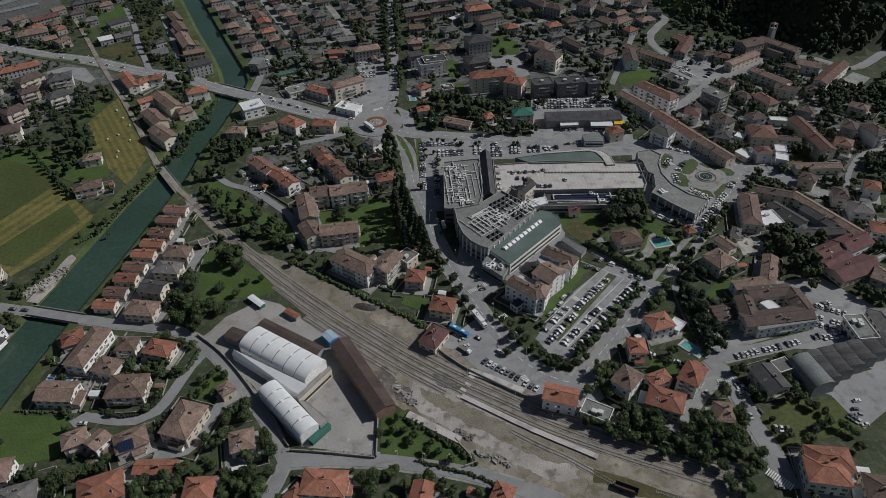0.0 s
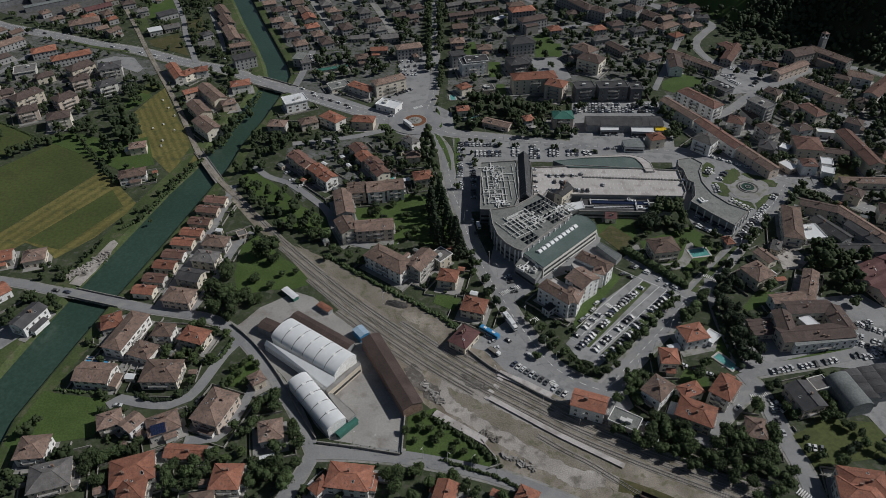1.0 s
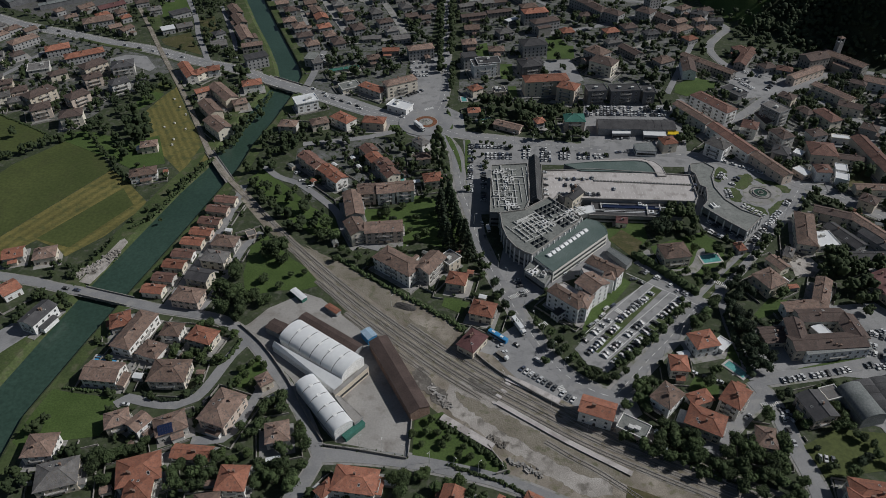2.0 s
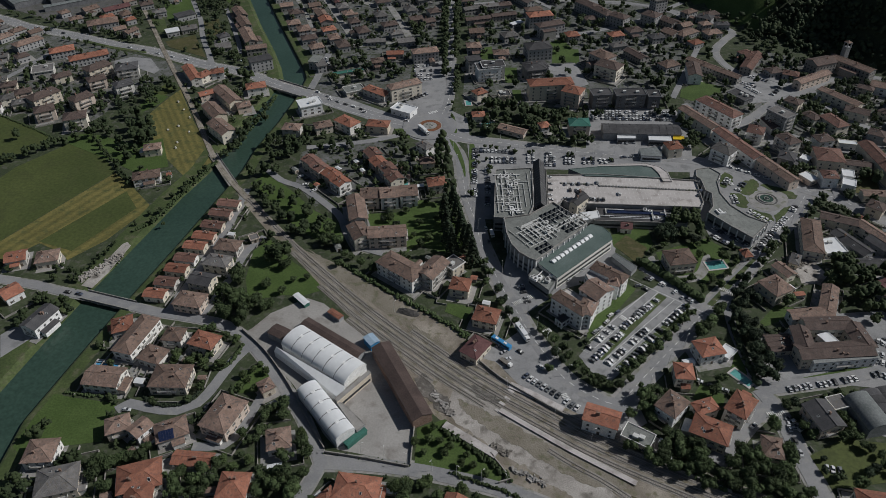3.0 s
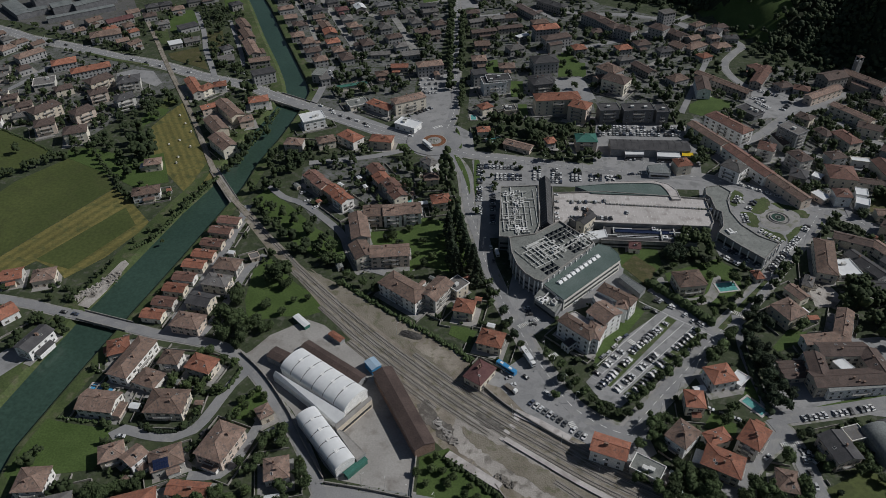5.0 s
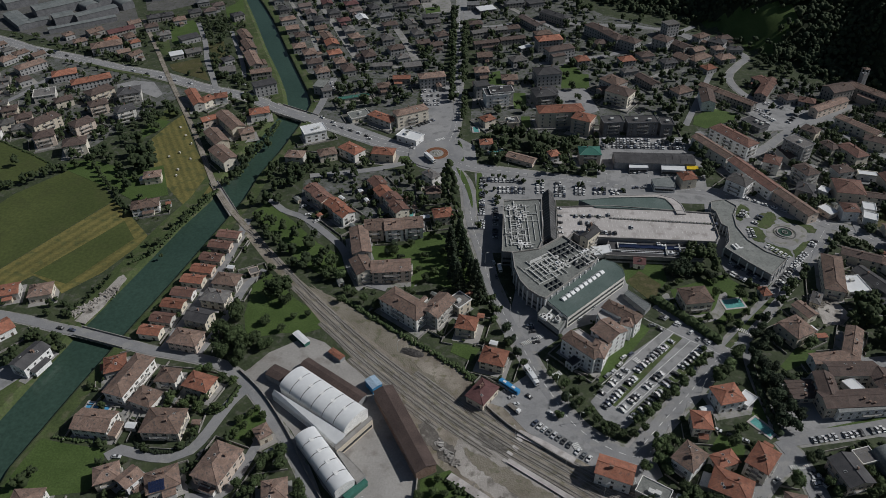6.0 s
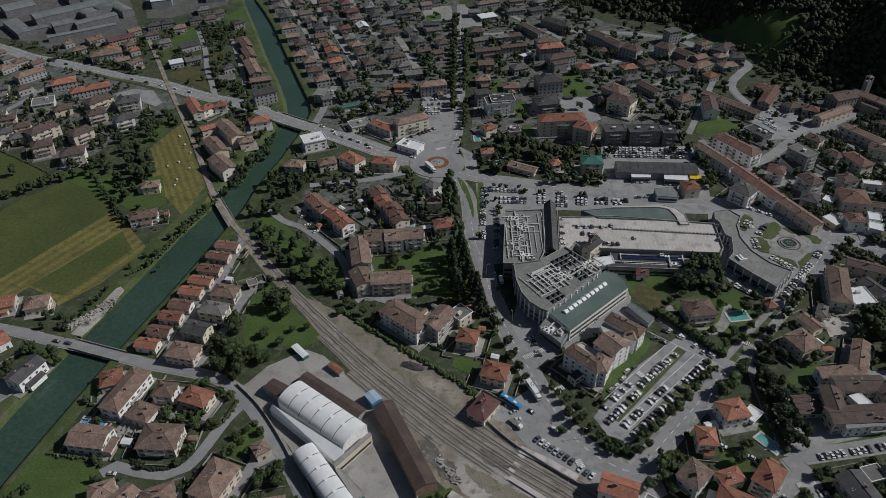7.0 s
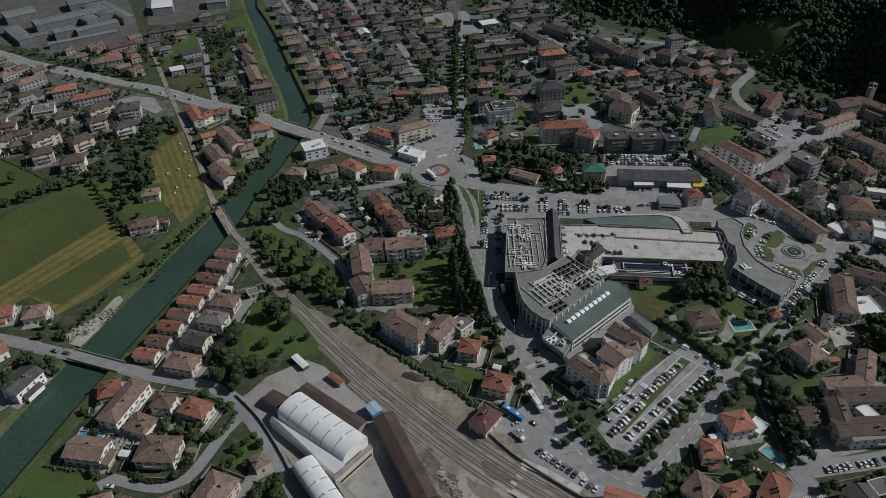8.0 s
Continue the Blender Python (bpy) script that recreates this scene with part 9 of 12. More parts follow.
def garden_walls():
    """Low plot walls round the gardens, broken where something else stands."""
    rnd = random.Random(9)
    for x, y, rot, L, W in HOMES:
        if rnd.random() < 0.35 or y > 620:
            continue
        m = pose(x, y, 0, 0, 0, rot)
        a, b = L / 2 + rnd.uniform(3, 7), W / 2 + rnd.uniform(3, 8)
        verts, faces = [], []
        corners = [(-a, -b), (a, -b), (a, b), (-a, b)]
        for (px, py), (qx, qy) in zip(corners, corners[1:] + corners[:1]):
            n = int(math.hypot(qx - px, qy - py) / 1.5)
            for k in range(n):
                p = m @ Vector((px + (qx - px) * k / n, py + (qy - py) * k / n, 0))
                q = m @ Vector((px + (qx - px) * (k + 1) / n, py + (qy - py) * (k + 1) / n, 0))
                if not (is_free(p.x, p.y) and is_free(q.x, q.y)):
                    continue
                d = (q - p).normalized()
                s = Vector((-d.y, d.x, 0)) * 0.14
                i = len(verts)
                for z in (-0.2, 1.1):
                    for w in (p - s, q - s, q + s, p + s):
                        verts.append((w.x - x, w.y - y, z))
                faces += [[i + j for j in f] for f in ((4, 5, 6, 7), (0, 1, 5, 4), (1, 2, 6, 5), (2, 3, 7, 6), (3, 0, 4, 7))]
        if len(faces) > 30:
            me = bpy.data.meshes.new("garden_wall")
            me.from_pydata(verts, [], faces)
            me.materials.append(STONE_WALL)
            ob = part("garden_wall", me, None)
            ob.matrix_basis = pose(x, y, 0)
            tagged(ob, "low pale masonry wall round a house's garden", "wall", kind="structure")


def aprons():
    """Paved aprons round the houses, each a hair above the last."""
    rnd = random.Random(3)
    for i, (x, y, rot, L, W) in enumerate(HOMES):
        if rnd.random() < 0.3 or y > 600:
            continue
        a, b = L / 2 + rnd.uniform(0.8, 2.5), W / 2 + rnd.uniform(0.8, 3.5)
        bm = bmesh.new()
        box(bm, -a, a, -b, b, -0.3, 0.012 + 0.0002 * i)
        ob = part("pavement", bm, PAVING if rnd.random() < 0.6 else CONCRETE)
        ob.matrix_basis = pose(x + rnd.uniform(-1, 1), y + rnd.uniform(-1.5, 1), 0, 0, 0, rot)
        tagged(ob, "paved apron and drive round a house", "pavement", kind="structure")



def scatter(outline, n, d0, d1, kind, seed):
    """Trees at free spots inside an outline."""
    rnd = random.Random(seed)
    xs, ys = [p[0] for p in outline], [p[1] for p in outline]
    done = 0
    for _ in range(n * 12):
        x, y = rnd.uniform(min(xs), max(xs)), rnd.uniform(min(ys), max(ys))
        inside = False
        for (ax, ay), (bx, by) in zip(outline, outline[1:] + outline[:1]):
            if (ay > y) != (by > y) and x < (bx - ax) * (y - ay) / (by - ay) + ax:
                inside = not inside
        if inside and all(is_free(x + p, y + q) for p, q in ((0, 0), (2, 0), (-2, 0), (0, 2), (0, -2))):
            tree(x, y, rnd.uniform(d0, d1), kind, hill(x, y))
            done += 1
            if done == n:
                return


# ---- trees and hedges ----
tree(-313.1, 763.3, 4.6, "o")
tree(-308.1, 752.2, 4.6, "o")
tree(-303.1, 741.2, 4.6, "o")
tree(-298.1, 730.1, 4.6, "o")
tree(-293.1, 719.1, 4.6, "o")
tree(-288.1, 708.0, 4.6, "o")
tree(-307.6, 765.6, 4.6, "o")
tree(-302.6, 754.5, 4.6, "o")
tree(-297.6, 743.5, 4.6, "o")
tree(-292.6, 732.4, 4.6, "o")
tree(-287.6, 721.3, 4.6, "o")
tree(-282.6, 710.3, 4.6, "o")
tree(-302.1, 767.8, 4.6, "o")
tree(-297.1, 756.8, 4.6, "o")
tree(-292.1, 745.7, 4.6, "o")
tree(-287.1, 734.7, 4.6, "o")
tree(-282.1, 723.6, 4.6, "o")
tree(-277.1, 712.5, 4.6, "o")
tree(-296.7, 770.1, 4.6, "o")
tree(-291.7, 759.1, 4.6, "o")
tree(-286.7, 748.0, 4.6, "o")
tree(-281.7, 736.9, 4.6, "o")
tree(-276.7, 725.9, 4.6, "o")
tree(-271.7, 714.8, 4.6, "o")
tree(-291.2, 772.4, 4.6, "o")
tree(-286.2, 761.3, 4.6, "o")
tree(-281.2, 750.3, 4.6, "o")
tree(-276.2, 739.2, 4.6, "o")
tree(-271.2, 728.2, 4.6, "o")
tree(-266.2, 717.1, 4.6, "o")
tree(145.0, 296.3, 7.9, "k")
tree(143.3, 285.4, 9.6, "k")
tree(143.4, 277.1, 9.4, "k")
tree(142.6, 269.0, 8.8, "k")
tree(143.3, 261.3, 8.3, "k")
tree(143.1, 253.8, 7.4, "k")
tree(143.7, 248.4, 9.3, "k")
tree(148.6, 257.8, 8.1, "k")
tree(149.5, 273.4, 9.0, "k")
tree(146.2, 246.0, 7.4, "k")
tree(149.5, 283.6, 7.2, "k")
tree(151.7, 252.4, 7.4, "k")
tree(150.5, 303.2, 9.4, "k")
tree(145.5, 307.6, 7.5, "k")
tree(145.4, 239.6, 9.7, "k")
tree(-132.8, 595.4, 9.5, "b")
tree(-129.0, 606.8, 10.3, "b")
tree(-121.7, 593.6, 9.4, "b")
tree(-113.6, 598.4, 10.5, "b")
tree(-116.2, 578.7, 8.4, "b")
tree(-107.4, 574.9, 9.6, "b")
tree(-106.2, 598.7, 11.7, "b")
tree(-78.3, 570.9, 8.7, "b")
tree(-72.7, 576.3, 10.6, "b")
tree(-110.3, 643.3, 9.3, "b")
tree(-55.6, 673.7, 9.2, "b")
tree(-52.3, 687.3, 8.1, "b")
tree(-57.0, 658.0, 8.1, "b")
tree(68.7, 708.5, 11.8, "b")
tree(94.7, 696.9, 11.3, "b")
tree(101.8, 687.6, 11.2, "b")
tree(113.5, 697.6, 11.2, "b")
tree(117.7, 688.2, 11.8, "b")
tree(85.8, 717.7, 8.6, "b")
tree(94.0, 747.8, 10.3, "b")
tree(86.8, 763.3, 10.0, "b")
tree(-26.8, 437.2, 10.4, "c")
tree(-23.9, 419.7, 10.4, "c")
tree(-21.6, 404.5, 8.6, "c")
tree(-18.7, 391.3, 8.7, "c")
tree(-15.9, 378.7, 10.2, "c")
tree(-12.9, 366.6, 10.0, "c")
tree(-10.0, 355.1, 9.8, "c")
tree(-7.3, 346.2, 9.1, "c")
tree(-4.7, 337.6, 9.7, "c")
tree(-2.2, 329.2, 9.7, "c")
tree(-21.0, 372.3, 9.7, "c")
tree(-19.2, 359.3, 8.8, "c")
tree(-17.6, 347.4, 9.4, "c")
tree(-14.7, 337.1, 9.3, "c")
tree(-11.3, 327.8, 9.9, "c")
tree(-56.2, 368.9, 6.5, "l")
tree(-46.2, 377.9, 5.4, "l")
tree(-34.2, 388.5, 5.3, "o")
tree(-30.6, 396.4, 6.2, "l")
tree(-26.3, 370.3, 5.2, "l")
tree(-30.4, 351.5, 6.3, "l")
tree(-33.9, 343.6, 6.2, "o")
tree(-25.9, 336.4, 4.4, "o")
tree(-39.3, 353.4, 4.6, "o")
tree(-19.5, 343.2, 4.4, "o")
tree(-64.2, 342.2, 4.3, "o")
tree(-36.8, 366.2, 4.9, "o")
tree(2.0, 352.5, 6.0, "k")
tree(5.2, 341.7, 5.3, "k")
tree(7.3, 328.6, 6.3, "k")
tree(5.4, 320.4, 6.2, "k")
tree(11.3, 313.8, 6.1, "k")
tree(12.6, 304.4, 6.4, "k")
tree(16.3, 296.2, 6.1, "k")
tree(18.9, 286.6, 6.2, "k")
tree(23.4, 280.4, 5.5, "k")
tree(27.4, 274.3, 6.5, "k")
tree(31.4, 270.4, 6.4, "k")
tree(35.3, 265.7, 5.2, "k")
tree(38.5, 261.9, 6.1, "k")
tree(41.5, 258.2, 6.1, "k")
tree(44.8, 253.4, 5.7, "k")
tree(4.3, 363.5, 5.8, "k")
tree(0.6, 374.0, 5.7, "k")
tree(-1.1, 387.5, 6.4, "k")
tree(-2.9, 401.0, 5.8, "k")
tree(47.6, 246.1, 6.2, "k")
tree(51.4, 251.1, 5.5, "k")
scatter([(209.0, 334.0), (226.7, 347.3), (238.8, 335.4), (232.5, 315.4), (211.3, 306.0), (203.8, 320.7)], 14, 10.0, 14.0, "k", 21)
scatter([(297.1, 524.4), (324.3, 530.8), (372.5, 516.2), (360.6, 478.1), (320.7, 484.7), (289.6, 498.7)], 34, 7.0, 12.0, "k", 22)
scatter([(372, 570), (470, 560), (470, 380), (330, 380), (318, 440), (345, 470), (376, 520)], 90, 6.0, 11.0, "k", 23)
scatter([(166, 560), (250, 640), (330, 600), (366, 560), (330, 470), (285, 420), (240, 425), (200, 440), (180, 500)], 150, 4.0, 7.5, "o", 24)
scatter([(225, 410), (300, 415), (330, 350), (275, 280), (215, 250), (190, 300), (205, 330), (240, 340)], 60, 4.5, 8.0, "o", 25)
scatter([(166, 560), (250, 640), (330, 600), (366, 560), (330, 470), (285, 420), (240, 425), (200, 440), (180, 500)], 160, 2.0, 4.0, "o", 26)
tree(-118.8, 326.7, 15.2, "b")
tree(-137.7, 307.8, 10.4, "b")
tree(-140.0, 293.4, 10.4, "b")
tree(-136.6, 277.2, 11.4, "b")
tree(-127.9, 283.8, 8.5, "b")
tree(-122.9, 288.6, 8.5, "b")
tree(-120.4, 303.3, 7.6, "b")
tree(-128.0, 347.2, 7.6, "b")
tree(-112.9, 320.4, 8.5, "b")
tree(-123.3, 278.0, 7.6, "b")
tree(-127.6, 271.4, 7.6, "b")
tree(-117.0, 284.4, 8.5, "b")
tree(-158.8, 416.6, 10.4, "o")
tree(-149.5, 419.5, 11.7, "o")
tree(-151.0, 401.2, 8.5, "o")
tree(-139.5, 394.2, 9.5, "o")
tree(-130.4, 388.0, 9.5, "o")
tree(-121.2, 381.2, 10.4, "o")
tree(-110.0, 372.3, 10.4, "o")
tree(-99.2, 363.8, 10.4, "o")
tree(-109.0, 358.2, 9.5, "o")
tree(-119.8, 366.6, 9.5, "o")
tree(-131.1, 375.3, 9.5, "o")
tree(-92.0, 353.2, 9.5, "o")
tree(-85.0, 343.0, 8.5, "o")
tree(-100.7, 352.8, 9.5, "o")
tree(-93.8, 343.3, 7.6, "o")
tree(-140.6, 382.7, 7.6, "o")
tree(-147.1, 393.0, 6.6, "o")
tree(-120.6, 394.2, 6.6, "o")
tree(-109.2, 385.0, 6.6, "o")
tree(-79.1, 331.8, 5.7, "o")
tree(-74.5, 330.1, 4.8, "o")
tree(-68.4, 323.8, 6.6, "o")
tree(-61.0, 319.1, 6.6, "o")
tree(-109.5, 298.0, 5.7, "o")
tree(-97.8, 311.2, 4.8, "o")
tree(-81.8, 323.9, 5.7, "o")
tree(-113.1, 286.3, 5.7, "o")
tree(-105.5, 308.4, 4.8, "o")
tree(-57.7, 375.6, 5.7, "k")
tree(-52.8, 364.5, 4.8, "k")
tree(-60.3, 367.1, 4.8, "k")
tree(3.8, 460.9, 3.9, "o")
tree(8.1, 460.3, 3.9, "o")
tree(12.5, 459.8, 3.9, "o")
tree(21.2, 459.5, 3.9, "o")
tree(25.4, 454.8, 4.5, "o")
tree(5.1, 443.8, 3.9, "o")
tree(7.8, 431.1, 5.2, "o")
tree(7.1, 426.4, 4.5, "o")
tree(36.3, 453.9, 4.5, "o")
tree(39.2, 455.3, 3.9, "o")
tree(63.8, 451.6, 4.5, "o")
tree(66.5, 451.8, 4.5, "o")
tree(79.9, 447.4, 3.9, "o")
tree(94.3, 446.7, 3.9, "o")
tree_row(-2.0, 452.5, -0.1, 412.5, 4, 3.5, "o")
tree_row(1.1, 407.0, 5.2, 343.6, 9, 6.0, "o")
tree_row(-6.4, 432.1, -0.8, 355.2, 6, 5.0, "o")
tree(4.0, 327.9, 5.8, "o")
tree(7.4, 318.0, 5.8, "o")
tree(11.3, 322.7, 6.5, "o")
tree(14.5, 313.5, 5.8, "o")
tree(10.0, 303.7, 5.8, "o")
tree(5.5, 311.1, 5.0, "o")
tree(14.4, 293.0, 5.0, "o")
tree(18.9, 286.6, 5.0, "o")
tree(17.5, 295.4, 5.0, "o")
tree(21.8, 280.3, 5.0, "o")
tree(11.3, 286.6, 4.4, "o")
tree(24.7, 274.1, 5.0, "o")
tree(35.1, 274.6, 5.0, "o")
tree(37.9, 270.7, 5.0, "o")
tree(42.0, 266.4, 5.8, "o")
tree(45.9, 260.7, 5.8, "o")
tree(48.3, 255.0, 5.8, "o")
tree(52.2, 250.7, 5.8, "o")
tree(55.9, 246.1, 5.8, "o")
tree(59.7, 242.7, 5.8, "o")
tree(63.7, 241.1, 5.8, "o")
tree(67.5, 238.1, 5.0, "o")
tree(38.0, 247.4, 5.0, "o")
tree(43.2, 242.9, 5.8, "o")
tree(60.6, 237.8, 5.0, "o")
tree(71.6, 238.3, 5.0, "o")
tree(77.6, 242.2, 5.0, "o")
tree(29.0, 268.6, 4.4, "o")
tree(33.2, 264.8, 4.4, "o")
tree(56.6, 237.9, 4.4, "o")
tree(75.4, 246.9, 6.3, "o")
tree(80.1, 250.8, 6.3, "o")
tree(84.9, 254.7, 6.3, "o")
tree(90.1, 260.7, 6.3, "o")
tree(95.1, 264.8, 6.3, "o")
tree(100.6, 271.1, 6.3, "o")
tree(106.2, 277.4, 6.3, "o")
tree(111.9, 284.0, 6.3, "o")
tree(117.2, 290.3, 5.4, "o")
tree(122.0, 295.8, 5.4, "o")
tree(80.8, 245.8, 5.4, "o")
tree(87.5, 253.0, 6.3, "o")
tree(93.4, 255.2, 6.3, "o")
tree(100.7, 263.6, 5.4, "o")
tree(106.6, 271.8, 5.4, "o")
tree(113.5, 277.8, 6.3, "o")
tree(117.9, 284.3, 6.3, "o")
tree(91.0, 249.5, 6.3, "o")
tree(86.4, 246.0, 5.4, "o")
tree(116.7, 295.6, 3.8, "o")
tree(120.6, 291.7, 4.8, "o")
tree(119.2, 289.5, 4.8, "o")
tree(110.0, 279.5, 6.6, "o")
tree(115.9, 284.5, 5.7, "o")
tree(121.6, 369.6, 12.3, "k")
tree(129.2, 372.8, 12.3, "k")
tree(135.6, 370.2, 12.3, "k")
tree(127.5, 380.3, 10.4, "k")
tree(134.8, 381.8, 10.4, "k")
tree(136.3, 363.8, 9.5, "k")
tree(118.7, 360.9, 8.5, "k")
tree(113.0, 356.5, 6.6, "k")
tree(127.1, 360.6, 9.5, "k")
tree(132.7, 353.9, 7.6, "k")
tree(133.4, 341.2, 6.6, "l")
tree(145.5, 337.8, 8.5, "l")
tree(153.8, 350.2, 6.6, "l")
tree(134.7, 318.7, 6.6, "l")
tree(138.3, 314.1, 6.6, "l")
tree(128.0, 309.5, 5.7, "l")
tree(145.8, 324.7, 5.7, "l")
tree(123.8, 318.8, 5.7, "l")
tree(118.7, 316.8, 4.8, "l")
tree(105.9, 344.0, 4.8, "l")
tree(113.7, 349.7, 4.8, "l")
tree(153.6, 335.8, 4.8, "l")
tree(142.1, 356.5, 4.8, "l")
tree(134.1, 350.7, 4.8, "l")
tree(115.4, 323.9, 4.8, "l")
tree(107.0, 331.0, 4.8, "l")
tree_row(165.6, 334.1, 191.9, 366.5, 6, 8.0, "k")
tree_row(116.6, 272.9, 135.5, 297.0, 6, 8.0, "o")
tree(146.3, 306.9, 7.6, "k")
tree(147.3, 299.5, 8.5, "k")
tree(141.3, 290.4, 8.5, "k")
tree(144.9, 287.9, 9.5, "k")
tree(138.5, 279.8, 8.5, "k")
tree(142.1, 277.3, 9.5, "k")
tree(144.2, 271.4, 9.5, "k")
tree(144.0, 263.5, 9.5, "k")
tree(143.2, 255.9, 9.5, "k")
tree(139.5, 261.9, 8.5, "k")
tree(139.1, 250.7, 8.5, "k")
tree(142.8, 249.1, 8.5, "k")
tree(154.5, 319.0, 7.6, "k")
tree(151.4, 313.8, 6.6, "k")
tree(173.0, 342.4, 7.6, "k")
tree(179.7, 351.1, 8.5, "k")
tree(186.5, 357.6, 7.6, "k")
tree(158.8, 327.2, 6.6, "k")
tree(207.0, 318.3, 12.3, "k")
tree(214.7, 322.9, 13.3, "k")
tree(218.6, 316.5, 12.3, "k")
tree(202.6, 305.5, 10.4, "k")
tree(211.3, 305.3, 11.4, "k")
tree(220.4, 309.7, 12.3, "k")
tree(205.1, 328.1, 8.5, "k")
tree(213.2, 297.7, 9.5, "k")
tree(230.8, 324.9, 11.4, "k")
tree(217.1, 335.5, 9.5, "k")
tree(227.4, 337.8, 10.4, "k")
tree(197.0, 297.5, 8.5, "k")
tree(214.2, 289.2, 9.5, "k")
tree(221.7, 300.3, 9.5, "k")
tree(231.6, 310.8, 11.4, "k")
tree(227.4, 293.5, 10.4, "k")
tree(200.8, 320.6, 8.5, "k")
tree(220.4, 395.3, 8.5, "o")
tree(226.7, 402.7, 7.6, "o")
tree(214.5, 387.8, 7.6, "o")
tree(244.4, 406.7, 7.6, "o")
tree(251.2, 410.3, 7.6, "o")
tree(255.4, 407.2, 7.6, "o")
tree(258.3, 401.0, 7.6, "o")
tree(248.0, 397.4, 7.6, "o")
tree(171.5, 301.3, 7.6, "o")
tree(171.5, 287.7, 8.5, "o")
tree(167.6, 292.9, 6.6, "o")
tree(172.4, 280.5, 6.6, "o")
tree(178.3, 276.7, 6.6, "o")
tree(71.6, 202.1, 6.6, "o")
tree(82.6, 224.1, 7.6, "o")
tree(84.5, 219.8, 6.6, "o")
tree(92.6, 208.8, 7.6, "o")
tree(96.9, 205.6, 8.5, "o")
tree(101.3, 202.9, 8.5, "o")
tree(105.2, 198.7, 8.5, "o")
tree(109.8, 197.5, 8.5, "o")
tree(114.0, 194.9, 8.5, "o")
tree(120.4, 200.9, 8.5, "o")
tree(124.6, 198.3, 8.5, "o")
tree(122.8, 210.0, 8.5, "o")
tree(117.2, 207.1, 7.6, "o")
tree(103.7, 212.9, 6.6, "o")
tree(94.0, 202.9, 7.6, "o")
tree(86.4, 202.5, 7.6, "o")
tree(78.4, 198.1, 6.6, "o")
tree(82.6, 194.0, 6.6, "o")
tree(89.5, 192.6, 7.6, "o")
tree(96.5, 191.5, 7.6, "o")
tree(102.9, 188.7, 8.5, "o")
tree(109.8, 187.7, 8.5, "o")
tree(117.4, 189.5, 8.5, "o")
tree(123.4, 189.8, 8.5, "o")
tree(128.5, 194.6, 7.6, "o")
tree(141.8, 199.1, 8.5, "o")
tree(137.5, 193.3, 8.5, "o")
tree(133.7, 188.0, 7.6, "o")
tree(137.6, 217.3, 7.6, "o")
tree(132.1, 190.6, 7.6, "o")
tree(102.1, 184.0, 6.6, "o")
tree(96.7, 197.6, 6.6, "o")
tree(92.8, 215.4, 6.6, "o")
tree(89.3, 210.6, 6.6, "o")
tree(113.8, 184.2, 7.6, "o")
tree(120.5, 183.2, 7.6, "o")
tree(126.9, 180.9, 7.6, "o")
tree(89.8, 235.0, 6.6, "o")
tree(86.2, 229.7, 6.6, "o")
tree(85.8, 234.8, 6.6, "o")
tree(125.1, 170.1, 6.6, "o")
tree(134.3, 172.1, 7.6, "o")
tree(139.5, 176.1, 7.6, "o")
tree(144.4, 182.1, 6.6, "o")
tree(125.2, 185.4, 7.6, "o")
tree(119.6, 191.7, 7.6, "o")
tree(114.2, 195.0, 7.6, "o")
tree(111.1, 201.8, 6.6, "o")
tree(124.8, 176.7, 7.6, "o")
tree(134.2, 182.1, 7.6, "o")
tree(114.8, 184.4, 7.6, "o")
tree(117.9, 178.4, 7.6, "o")
tree(133.0, 165.3, 7.6, "o")
tree(126.1, 166.0, 6.6, "o")
tree(141.8, 203.3, 7.6, "o")
tree(142.7, 198.4, 7.6, "o")
tree(133.1, 193.0, 6.6, "o")
tree(159.5, 190.8, 5.7, "o")
tree(160.5, 181.4, 6.6, "o")
tree(166.4, 186.6, 7.6, "o")
tree(116.5, 235.7, 7.6, "o")
tree(121.7, 243.5, 6.6, "o")
tree(81.7, 231.7, 7.6, "o")
tree(73.9, 220.1, 6.6, "o")
tree(138.2, 216.3, 8.5, "o")
tree(130.9, 210.3, 7.6, "o")
tree(150.2, 172.5, 8.5, "o")
tree(188.2, 183.5, 5.7, "o")
tree(169.6, 212.5, 6.6, "o")
tree(169.6, 187.3, 5.7, "o")
tree(149.3, 229.7, 5.7, "o")
tree(154.6, 232.0, 5.7, "o")
tree(152.5, 217.1, 5.7, "o")
tree(155.3, 213.5, 5.7, "o")
tree(173.1, 223.9, 5.7, "o")
tree(174.4, 218.2, 5.7, "o")
tree(175.3, 212.7, 5.7, "o")
tree(176.8, 208.6, 5.7, "o")
tree(179.4, 206.2, 4.8, "o")
tree(182.2, 203.5, 4.8, "o")
tree(191.6, 233.8, 4.8, "o")
tree(208.9, 253.4, 6.6, "o")
tree(212.8, 256.1, 6.6, "o")
tree(204.6, 252.2, 5.7, "o")
tree(144.9, 204.2, 6.6, "o")
tree(147.9, 200.9, 6.6, "o")
tree(182.0, 197.6, 5.7, "o")
tree(186.1, 195.2, 5.7, "o")
tree(190.3, 191.9, 5.7, "o")
tree(177.6, 234.4, 4.8, "o")
tree(176.3, 238.3, 4.8, "o")
tree(-119.8, 253.9, 6.6, "l")
tree(-123.4, 246.0, 6.6, "l")
tree(-128.0, 242.0, 6.6, "l")
tree(-124.6, 260.2, 5.7, "l")
tree(-136.6, 241.5, 6.6, "l")
tree(-144.6, 243.5, 5.7, "l")
tree(-152.5, 245.0, 5.7, "l")
tree(-139.9, 238.1, 5.7, "l")
